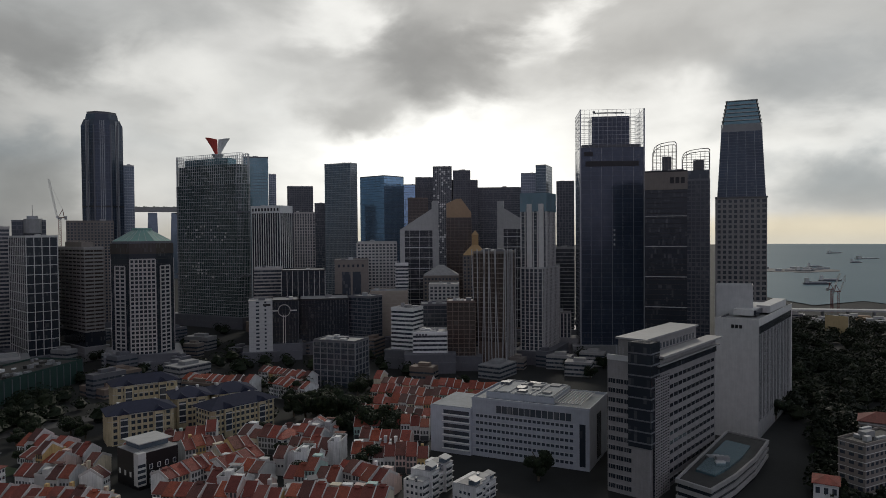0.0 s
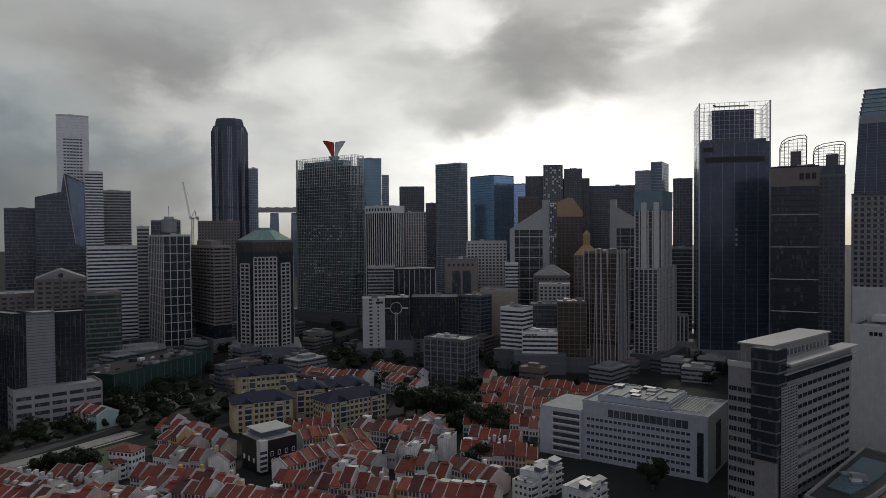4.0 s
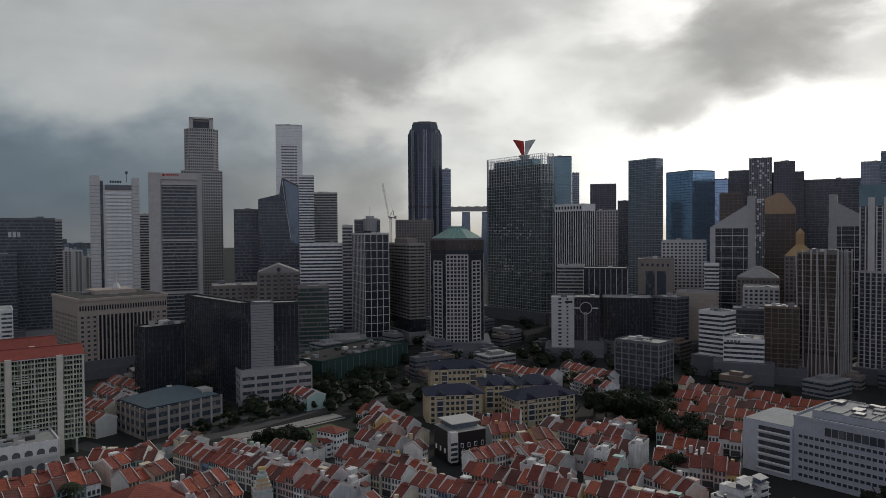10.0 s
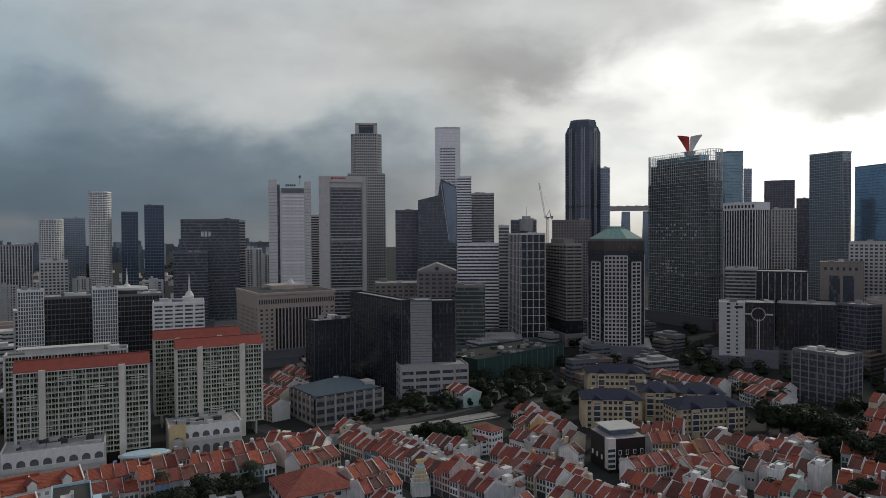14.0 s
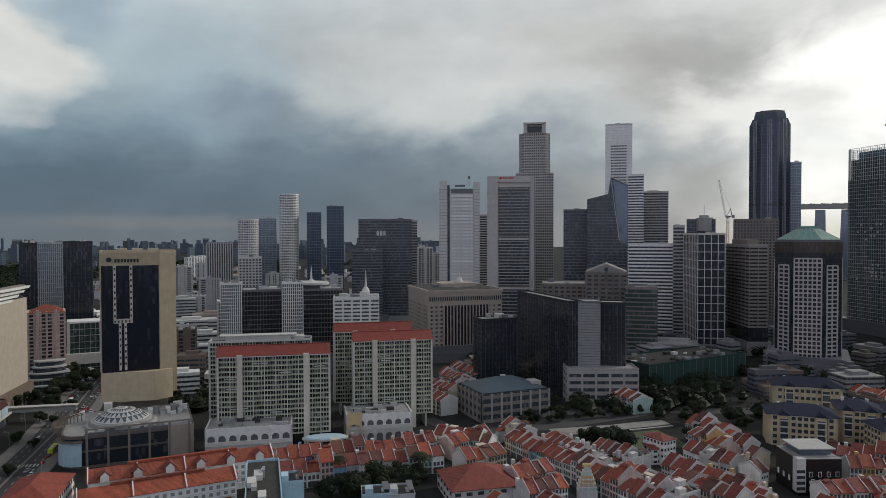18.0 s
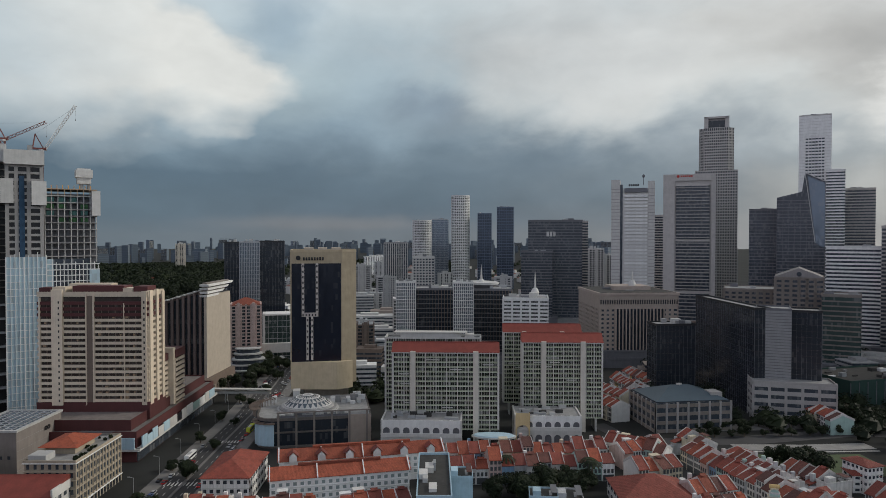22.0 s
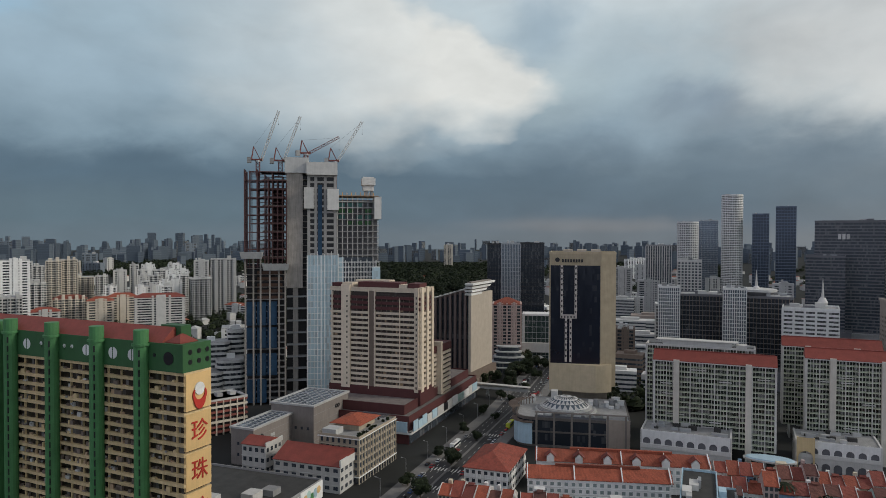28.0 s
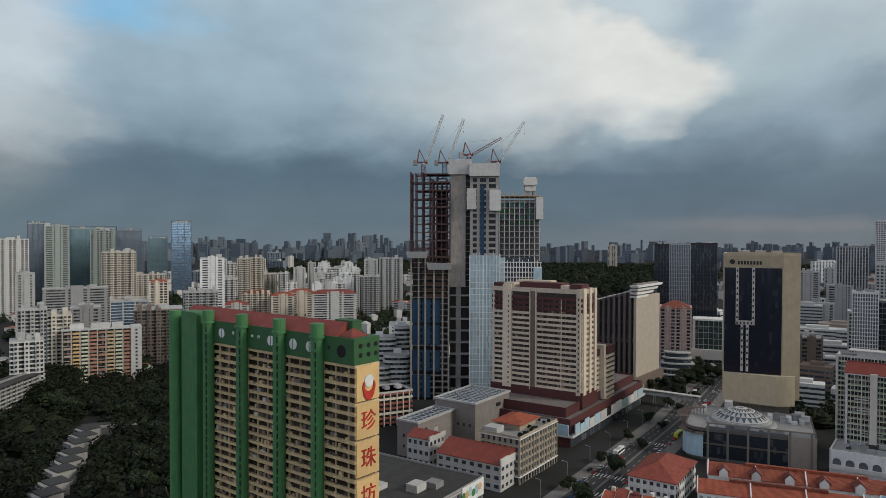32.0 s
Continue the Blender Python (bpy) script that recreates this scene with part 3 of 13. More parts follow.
def facade(root, poly, z0, h, style, near, top_band=True):
    core, fh, band, pier = STYLES[style]
    part("body", Build().prism(poly, z0, h), core, root)
    if fh and band:
        bh, out, bm_ = band
        n = max(1, round((h - z0) / fh))
        step = (h - z0) / n
        shape = grow(poly, out)
        if near:
            me = Build().prism(shape, 0, bh).mesh(bm_)
            for i in range(n):
                part("floor_band", me, bm_, root, at=(0, 0, z0 + step * (i + 1) - bh))
        else:
            b = Build()
            for i in range(n):
                b.prism(shape, z0 + step * (i + 1) - bh, z0 + step * (i + 1))
            part("spandrel_cladding", b, bm_, root, kind="stuff")
    if pier:
        sp, pw, out, pm = pier
        pts = list(edge_points(poly, sp))
        if near and len(pts) < 34:
            me = Build().box(-pw / 2, pw / 2, -out, 0.3, 0, h - z0).mesh(pm)
            for x, y, a, first in pts:
                part("pier", me, pm, root, at=(x, y, z0), turn=a)
        else:
            b = Build()
            for x, y, a, first in pts:
                m = Matrix.Rotation(radians(a), 2)
                q = [tuple(Vector((x, y)) + m @ Vector(c)) for c in ((-pw / 2, -out), (pw / 2, -out), (pw / 2, 0.3), (-pw / 2, 0.3))]
                b.prism(q, z0, h)
            part("pier_cladding", b, pm, root, kind="stuff")


def tower(name, label, style, x, y, w, d, rot, h, shape="rect", roof="plant", z0=0.0, category=""):
    """A building of one storey pattern: glass core, floor bands and piers proud of it, a parapet and what stands on the roof."""
    far = math.hypot(x, y)
    root = thing(name, x, y, 0, rot, label, category or name.replace("_", " "))
    rng = random.Random(int(abs(x) * 7 + abs(y) * 13))
    poly = SHAPES[shape](w, d)
    facade(root, poly, z0, h, style, far < 520)
    band = STYLES[style][2]
    trim = band[2] if band else STYLES[style][0]
    if roof != "none":
        out = (band[1] if band else 0.0) + 0.05
        part("parapet", ring(grow(poly, out), 0.4, h - 0.3, h + 1.3), trim, root)
        part("roof_deck", Build().prism(grow(poly, -0.3), h, h + 0.25), ROOFGREY, root)
    if far > 560 and z0 == 0 and far < 1000:
        ph = rng.uniform(9, 17)
        a, b = w / 2 + rng.uniform(3, 8), d / 2 + rng.uniform(3, 8)
        part("podium", Build().box(-a, a, -b, b, 0, ph).box(-a - .4, a + .4, -b - .4, b + .4, ph * .45, ph * .6).box(-a - .4, a + .4, -b - .4, b + .4, ph - 1.2, ph + .5), rng.choice((DARKGREY, BROWN, DARKGREY, GREY)), root)
    if roof == "plant":
        roof_clutter(root, w, d, h + 0.25, rng, 2 if far > 650 else 5)
    if roof == "pyramid":
        part("pyramid_roof", Build().prism(poly, h + 1.3, h + 1.3 + 0.28 * min(w, d), 0.12), ROOFGREY, root)
    return root

# ---- ground ----
def ground_sheet():
    v, f, rings = [], [], (0, 150, 300, 600, 1200, 2500, 4900)
    n = 96
    for r in rings[1:]:
        for i in range(n):
            a = 2 * math.pi * i / n
            v.append((r * math.sin(a), r * math.cos(a), 0.0 if r < 1300 else (8.0 if r < 3000 else 25.0)))
    f.append(tuple(reversed(range(n))))
    for k in range(len(rings) - 2):
        for i in range(n):
            j = (i + 1) % n
            f.append((k * n + j, k * n + i, (k + 1) * n + i, (k + 1) * n + j))
    ob = new("ground", mesh_of(None, v, f, mat("city ground", (0.032, 0.033, 0.032), var=0.5, scale=0.02, streak=0.0, spec=0.05)))
    return tagged(ob, "dark mixed city ground of tar and paving", "ground", kind="structure")


ground_sheet()

# ---- buildings with a form of their own ----
def gable(name, x0, x1, y0, y1, z, rise, material, root, over=0.6, label=""):
    """A pitched roof with its ridge along x, with thickness at the eaves."""
    x0, x1, y0, y1 = x0 - over, x1 + over, y0 - over, y1 + over
    ym = (y0 + y1) / 2
    v = [(x0, y0, z), (x1, y0, z), (x1, y1, z), (x0, y1, z), (x0, y0, z + .25), (x1, y0, z + .25), (x1, y1, z + .25), (x0, y1, z + .25), (x0, ym, z + rise), (x1, ym, z + rise)]
    f = [(3, 2, 1, 0), (0, 1, 5, 4), (2, 3, 7, 6), (4, 5, 9, 8), (6, 7, 8, 9), (1, 2, 6, 9, 5), (3, 0, 4, 8, 7)]
    return part(name, Build().faces(v, f), material, root, label)


def hip(name, x0, x1, y0, y1, z, rise, material, root, over=0.8, label="", inset=None):
    x0, x1, y0, y1 = x0 - over, x1 + over, y0 - over, y1 + over
    ym, k = (y0 + y1) / 2, ((y1 - y0) / 2 if inset is None else inset)
    a, b = (x0 + k, x1 - k) if x1 - x0 > 2 * k else ((x0 + x1) / 2 - .01, (x0 + x1) / 2 + .01)
    v = [(x0, y0, z), (x1, y0, z), (x1, y1, z), (x0, y1, z), (x0, y0, z + .25), (x1, y0, z + .25), (x1, y1, z + .25), (x0, y1, z + .25), (a, ym, z + rise), (b, ym, z + rise)]
    f = [(3, 2, 1, 0), (0, 1, 5, 4), (1, 2, 6, 5), (2, 3, 7, 6), (3, 0, 4, 7), (4, 5, 9, 8), (6, 7, 8, 9), (5, 6, 9), (7, 4, 8)]
    return part(name, Build().faces(v, f), material, root, label)


def windows(root, face, a0, a1, z0, z1, nx, nz, ww, wh, plane, material=None, name="window", deep=0.12, joined=False):
    """Rows of framed panes on one face: face 'front' lies at y = plane and runs along x, 'side' at x = plane and runs along y."""
    material = material or G_DARK
    b = Build()
    for i in range(nx):
        for j in range(nz):
            a = a0 + (a1 - a0) * (i + 0.5) / nx
            z = z0 + (z1 - z0) * (j + 0.5) / nz
            if face == "front":
                q = (a - ww / 2, a + ww / 2, plane - deep, plane + 0.1, z - wh / 2, z + wh / 2)
            else:
                q = (plane - deep, plane + 0.1, a - ww / 2, a + ww / 2, z - wh / 2, z + wh / 2)
            if joined:
                b.box(*q)
            else:
                box(name, *q, material, root)
    if joined:
        part(name + "_panes", b, material, root, kind="stuff")




PALEGREEN = mat("pale green paint", (0.55, 0.59, 0.45), streak=.35)
GALLERY = mat("dull green parapet paint", (0.31, 0.345, 0.25), streak=.5, var=.4)
# fronts behind galleries and balconies are coloured dark in place of shade
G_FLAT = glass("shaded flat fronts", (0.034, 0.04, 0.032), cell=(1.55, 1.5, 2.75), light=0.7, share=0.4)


def gallery_grid(root, w, d, z0, h, front):
    """Access galleries: dark recesses behind pale green parapets, thin floor slabs and close posts."""
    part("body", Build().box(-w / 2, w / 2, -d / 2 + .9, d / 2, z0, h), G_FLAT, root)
    n = max(1, round((h - z0) / 2.75))
    st = (h - z0) / n
    slab = Build().box(-w / 2 - .3, w / 2 + .3, -d / 2 - .35, d / 2 + .3, 0, .28).mesh(PALEGREEN)
    rail = Build().box(-w / 2, w / 2, -d / 2 - .25, -d / 2 - .1, .28, .95).mesh(GALLERY)
    for i in range(n):
        part("gallery_slab", slab, PALEGREEN, root, at=(0, 0, z0 + st * i))
        part("gallery_rail", rail, GALLERY, root, at=(0, 0, z0 + st * i))
    k = round(w / 1.55)
    b = Build()
    for i in range(k + 1):
        px = -w / 2 + w * i / k
        q = .22 if i % 4 == 0 else .07
        b.box(px - q, px + q, -d / 2 - (.5 if i % 4 == 0 else .3), -d / 2 + .9, z0, h)
    for s in (-1, 1):
        for i in range(5):
            py = -d / 2 + d * i / 4
            b.box(s * w / 2 - .2, s * w / 2 + .5 * s + .2, py - .25, py + .25, z0, h)
    part("gallery_post_grid", b, OFFWHITE, root, kind="stuff")
    rng = random.Random(int(w * 7 + d))
    for i in range(9):
        px, pz = rng.uniform(-.42, .42) * w, z0 + st * rng.randrange(1, n - 1)
        box("awning", px - rng.uniform(2, 5), px + rng.uniform(2, 5), -d / 2 - .7, -d / 2 - .36, pz + 1.6, pz + 2.1, OFFWHITE, root)


def gallery_flats(x, y, w, d, rot, h, shafts=(0.26, 0.76), roof=True):
    root = thing("housing_block", x, y, 0, rot, "cream slab of public flats with red pitched roof and pale shafts" if roof else "cream slab of public flats with stepped flat roof", "apartment block", "housing slabs over the market podiums")
    gallery_grid(root, w, d, 8, h, roof)
    for s in shafts:
        sx = -w / 2 + w * s
        box("lift_shaft", sx - 1.5, sx + 1.5, -d / 2 - 2.0, -d / 2 + 0.5, 0, h + 1.2, mat("pale shaft paint", (0.60, 0.565, 0.50)), root, "pale pink lift shaft")
    box("end_wall", -w / 2 - 0.9, -w / 2 + 0.2, -d / 2, d / 2, 8, h, OFFWHITE, root)
    box("end_wall", w / 2 - 0.2, w / 2 + 0.9, -d / 2, d / 2, 8, h, OFFWHITE, root)
    if roof:
        part("roof_edge", Build().box(-w / 2 - 1, w / 2 + 1, -d / 2 - 1.2, d / 2 + 1.2, h, h + 0.5), OFFWHITE, root)
        gable("roof", -w / 2, w / 2, -d / 2, d / 2, h + 0.5, 5.2, REDROOF, root, 1.0, "red pitched roof")
        part("ridge_cap", Build().box(-w / 2, w / 2, -0.4, 0.4, h + 5.4, h + 5.9), REDROOF, root)
    else:
        part("parapet", ring(grow(rect_poly(w, d), 0.85), 0.3, h, h + 1.2), OFFWHITE, root)
        box("roof_block", -w * 0.35, w * 0.3, -d * 0.25, d * 0.3, h, h + 3.2, PALE, root)
        box("roof_slab", -w * 0.42, w * 0.36, -d * 0.3, d * 0.35, h + 3.2, h + 3.7, OFFWHITE, root)
        box("roof_block", w * 0.34, w * 0.44, -d * 0.25, d * 0.3, h, h + 2.4, OFFWHITE, root)
    for k in range(7):
        box("column", -w / 2 + w * (k + 0.5) / 7 - 0.5, -w / 2 + w * (k + 0.5) / 7 + 0.5, -d / 2, d / 2, 0, 8, PALE, root)
    return root


def arch_skin(n, bay, h, r, z_spring, thick=0.5):
    """A wall along x with n round arched openings."""
    b = Build()
    for i in range(n):
        c = bay * (i + 0.5 - n / 2)
        x0, x1 = c - bay / 2, c + bay / 2
        b.box(x0, c - r, -thick, 0, 0, h).box(c + r, x1, -thick, 0, 0, h)
        seg = 8
        for k in range(seg):
            a0, a1 = math.pi * (1 - k / seg), math.pi * (1 - (k + 1) / seg)
            p0, p1 = (c + r * math.cos(a0), z_spring + r * math.sin(a0)), (c + r * math.cos(a1), z_spring + r * math.sin(a1))
            v = [(p0[0], -thick, p0[1]), (p1[0], -thick, p1[1]), (p1[0], -thick, h), (p0[0], -thick, h), (p0[0], 0, p0[1]), (p1[0], 0, p1[1])]
            b.faces(v, [(0, 1, 2, 3), (0, 4, 5, 1)])
    return b


def arched_podium(x, y, w, d, rot, h, n=8, accent=False):
    root = thing("market_podium", x, y, 0, rot, "white market podium with round arched openings and roof terrace", "podium")
    # body behind the arches is coloured dark to give them shade
    part("body", Build().box(-w / 2, w / 2, -d / 2 + 0.6, d / 2, 0, h), DARKGREY, root)
    part("roof_deck", Build().box(-w / 2, w / 2, -d / 2 + .7, d / 2, h, h + .1), ROOFGREY, root)
    bay = w / n
    part("upper_arcade", arch_skin(n, bay, h * 0.42, bay * 0.34, h * 0.08), WHITE, root, "white arched parapet", (0, -d / 2 + 0.6, h * 0.62))
    part("floor_slab", Build().box(-w / 2 - .4, w / 2 + .4, -d / 2 - .3, d / 2, h * 0.5, h * 0.62), OFFWHITE, root)
    part("lower_arcade", arch_skin(n, bay, h * 0.5, bay * 0.36, h * 0.22), OFFWHITE, root, "", (0, -d / 2 + 0.6, 0))
    if accent:
        part("gable_front", arch_skin(1, w * 0.22, h * 1.15, w * 0.09, h * 0.5, 1.2), OCHRE, root, "orange arched gable front", (-w * 0.39, -d / 2 - 0.3, 0), kind="stuff")
    for k, s in (("side_wall", -1), ("side_wall", 1)):
        box(k, s * w / 2 - .4, s * w / 2 + .4, -d / 2, d / 2, 0, h * 1.04, OFFWHITE, root)
    rng = random.Random(n)
    for i in range(16):
        px, py = rng.uniform(-.42, .42) * w, rng.uniform(-.35, .4) * d
        a = rng.uniform(1, 3)
        box("planter" if i % 2 else "cooling_unit", px - a, px + a, py - 1, py + 1, h, h + rng.uniform(.8, 2.4), rng.choice((PALE, ROOFDARK, STEEL)), root)
    return root


def sand_tower(x, y, w, d, rot, h):
    root = thing("office_tower", x, y, 0, rot, "sand coloured slab tower with black glass front on a podium", "office tower")
    z0 = 24.0
    c = 4.0
    poly = [(-w / 2, -d / 2), (w * 0.28, -d / 2), (w / 2, -d / 2 + 2.5), (w / 2, d / 2), (-w / 2, d / 2)]
    part("body", Build().prism(poly, z0, h), SAND, root, "sand cladding")
    H = h - z0
    g0, g1 = z0 + 0.17 * H, h - 0.085 * H
    fy = -d / 2
    xw = lambda s: -w / 2 + w * s
    box("glass_front", xw(0.02), xw(0.765), fy - 0.25, fy + 0.2, g0, g1, glass("navy mirror glass", (0.010, 0.013, 0.022), light=.06, share=.06, spec=.5), root, "black mirror glass")
    # sand key-shaped strip with small square lights
    zk = g1 - 0.5 * (g1 - g0)
    for s0, s1, za, zb in ((0.17, 0.208, zk, g1), (0.382, 0.42, zk, g1), (0.17, 0.42, zk - 2.6, zk), (0.238, 0.272, g0 + 1.0, zk - 2.6), (0.308, 0.342, g0 + 1.0, zk - 2.6)):
        box("strip", xw(s0), xw(s1), fy - 0.5, fy, za, zb, PINKSTONE, root)
    for s, za, zb in ((0.19, zk, g1), (0.40, zk, g1), (0.255, g0 + 3, zk - 3), (0.325, g0 + 3, zk - 3)):
        n = int((zb - za) / 3.4)
        for k in range(n):
            zz = za + (zb - za) * (k + 0.5) / n
            box("strip_light", xw(s) - 0.45, xw(s) + 0.45, fy - 0.62, fy - 0.4, zz - 0.7, zz + 0.7, BLACK, root)
    for k in range(5):
        s = 0.19 + 0.047 * k
        box("strip_light", xw(s) - 0.4, xw(s) + 0.4, fy - 0.62, fy - 0.4, zk - 2.2, zk - 0.9, BLACK, root)
    # emblem and sign bars
    part("emblem", Build().prism([(1.5 * math.cos(i * .628), 1.5 * math.sin(i * .628)) for i in range(10)], 0, .3), BLACK, root, at=(xw(0.12), fy - 0.1, h - 3.6)).rotation_euler[0] = radians(90)
    for k in range(8):
        box("sign_bar", xw(0.19 + k * 0.041), xw(0.19 + k * 0.041) + 1.15, fy - 0.25, fy, h - 5.2, h - 3.2, BLACK, root)
    part("parapet", ring(grow(poly, 0.15), 0.5, h, h + 1.5), SAND, root)
    for k in range(3):
        box("roof_block", -w * .3 + k * 9, -w * .3 + k * 9 + 6, -4, 6, h, h + 2.8, BEIGE, root)
    # lower facets
    part("chin", Build().prism([(-w / 2 + .3, fy - .6), (w * 0.2, fy - 6.0), (w * .44, fy - .4), (w * .44, fy + 1), (-w / 2 + .3, fy + 1)], z0 - 3, g0), SAND, root)
    box("core", -w * .3, w * .38, -d * .3, d * .4, 0, z0, BEIGE, root)
    return root


PODSTONE = mat("weathered brown stone", (0.125, 0.11, 0.10), streak=.5, var=.4)


def dome_podium(x, y, w, d, rot, h):
    root = thing("shopping_podium", x, y, 0, rot, "grey shopping podium with a shallow ribbed white dome", "podium")
    poly = [(-w / 2 + 9, -d / 2), (w / 2, -d / 2), (w / 2, d / 2), (-w / 2, d / 2), (-w / 2, -d / 2 + 9), (-w / 2 + 1.2, -d / 2 + 4.5), (-w / 2 + 4.5, -d / 2 + 1.2)]
    part("body", Build().prism(poly, 0, h), G_BLACK, root)
    for z, hh in ((0, 1.2), (h * .5, .9), (h - 1.2, 1.6)):
        part("floor_band", ring(grow(poly, .6), 1.0, z, z + hh), PODSTONE, root)
    for k in range(6):
        px = -w / 2 + 12 + (w - 14) * k / 5
        box("pilaster", px - .55, px + .55, -d / 2 - .9, -d / 2 + .2, 0, h + 3.4, BROWNGREY, root)
    box("side_panel", w * .3, w / 2 + .3, -d / 2 - .75, -d / 2 + .1, 0, h + .8, mat("tan stone cladding", (0.30, 0.25, 0.21), streak=.3), root, "tan stone end bay")
    part("roof_deck", Build().prism(grow(poly, -.4), h, h + .4), ROOFGREY, root)
    # open loggia along the front of the roof, with plant behind it
    box("loggia_beam", -w / 2 + 11, w / 2, -d / 2 - .6, -d / 2 + .3, h + 3.0, h + 3.7, BROWNGREY, root)
    box("loggia_rail", -w / 2 + 11, w * .3, -d / 2 - .2, -d / 2 + .1, h + .4, h + 1.5, DARKGREY, root)
    for k in range(9):
        px = -w / 2 + 13 + (w * .8 - 15) * k / 9
        box("plant_unit", px, px + 2.2 + k % 3, -d / 2 + 1.5, -d / 2 + 4.0 + k % 2, h + .4, h + 1.6 + .6 * (k % 3), (PALE, WHITE, DARKGREY, STEEL)[k % 4], root)
    for k in range(4):
        a = math.pi * (1.02 + .14 * k)
        part("corner_billboard", Build().box(-2.6, 2.6, -.25, .25, 1.5, h - 3.0), LIGHTBLUE, root, "pale blue printed billboard", at=(-w / 2 + 9 + 10.3 * math.cos(a), -d / 2 + 9 + 10.3 * math.sin(a), 0), turn=math.degrees(a) + 90)
        part("corner_awning", Build().box(-3.0, 3.0, -1.6, 1.2, h - 2.6, h - 2.0), BROWN, root, at=(-w / 2 + 9 + 10.3 * math.cos(a), -d / 2 + 9 + 10.3 * math.sin(a), 0), turn=math.degrees(a) + 90)
    part("glass_drum", Build().prism([(8.4 * math.cos(i * .3927) - w / 2 + 9, 8.4 * math.sin(i * .3927) - d / 2 + 9) for i in range(16)], 2, h - 2), G_PALE, root, "curved blue glass corner")
    for k in range(7):
        box("roof_room", w * (.1 + .05 * k), w * (.14 + .05 * k), d * (.05 + .04 * (k % 3)), d * (.2 + .03 * (k % 2)), h + .4, h + 2.2 + k % 3, (PALE, WHITE, GREY)[k % 3], root)
    # dome of alternate white and dark wedges
    cx, cy, r, n = -w * .06, -d * .12, 14.0, 24
    for k in range(3):
        part("dome_ring", ring([((r + 4 - k * 1.3) * math.cos(i * 2 * math.pi / 32) + cx, (r + 4 - k * 1.3) * math.sin(i * 2 * math.pi / 32) + cy) for i in range(32)], 1.5, h + .4 + k * .9, h + 1.3 + k * .9), PALE if k != 1 else GREY, root)
    b = Build()
    zc = lambda q: h + 3.1 + 5.6 * (1 - q * q)
    for i in range(n):
        a0, a1 = 2 * math.pi * i / n, 2 * math.pi * (i + 1) / n
        for k in range(4):
            q0, q1 = 1 - k / 4, 1 - (k + 1) / 4
            v = [(cx + r * q0 * math.cos(a0), cy + r * q0 * math.sin(a0), zc(q0)), (cx + r * q0 * math.cos(a1), cy + r * q0 * math.sin(a1), zc(q0)),
                 (cx + r * q1 * math.cos(a1), cy + r * q1 * math.sin(a1), zc(q1)), (cx + r * q1 * math.cos(a0), cy + r * q1 * math.sin(a0), zc(q1))]
            b.faces(v, [(0, 1, 2, 3)])
    dome = part("dome", b, G_SLATE, root, "ribbed glass dome")
    for q in (.98, .5, .2):
        part("dome_hoop", ring([(r * q * math.cos(i * .19635) + cx, r * q * math.sin(i * .19635) + cy) for i in range(32)], .5, zc(q) - .1, zc(q) + .35), WHITE, dome)
    wedge = Build()
    for k in range(4):
        q0, q1 = 1.01 - k / 4, max(.02, 1.03 - (k + 1) / 4)
        c = .1309 * (k % 2)
        v = [(r * q0 * math.cos(c - .122), r * q0 * math.sin(c - .122), zc(q0) + .25), (r * q0 * math.cos(c + .122), r * q0 * math.sin(c + .122), zc(q0) + .25), (r * q1 * math.cos(c + .02), r * q1 * math.sin(c + .02), zc(q1) + .25), (r * q1 * math.cos(c - .02), r * q1 * math.sin(c - .02), zc(q1) + .25)]
        wedge.faces(v, [(0, 1, 2, 3)])
    me = wedge.mesh(PALE)
    for i in range(n):
        part("dome_wedge", me, PALE, dome, at=(cx, cy, 0), turn=360 * i / n)
    for k in range(15):
        a = math.pi * (.5 + .55 * k / 14) + .35
        part("pergola_beam", Build().box(0, 5.5, -.22, .22, 0, .5), BROWN, root, at=(-w / 2 + 13 + 13 * math.cos(a), -d / 2 + 15 + 15 * math.sin(a), h + 4.2), turn=math.degrees(a))
        box("pergola_post", -w / 2 + 13 + 16 * math.cos(a) - .2, -w / 2 + 13 + 16 * math.cos(a) + .2, -d / 2 + 15 + 18 * math.sin(a) - .2, -d / 2 + 15 + 18 * math.sin(a) + .2, h, h + 4.2, BROWN, root)
    box("stair_tower", -w * .2, -w * .2 + 4, -d * .02, d * .1, h, h + 10, OFFWHITE, root)
    rng = random.Random(4)
    for i in range(12):
        px, py, a = rng.uniform(-.4, .46) * w, rng.uniform(.0, .45) * d, rng.uniform(.8, 2.6)
        if abs(px - cx) < 15 and abs(py - cy) < 15:
            px = w * .36
        box("cooling_unit", px - a, px + a, py - 1.2, py + 1.2, h + .4, h + rng.uniform(1.5, 4), rng.choice((WHITE, PALE, STEEL)), root)
    return root


STYLES["cream_balcony"] = (G_BRONZE, 3.25, (1.5, 0.9, mat("cream paint", (0.60, 0.51, 0.40))), None)


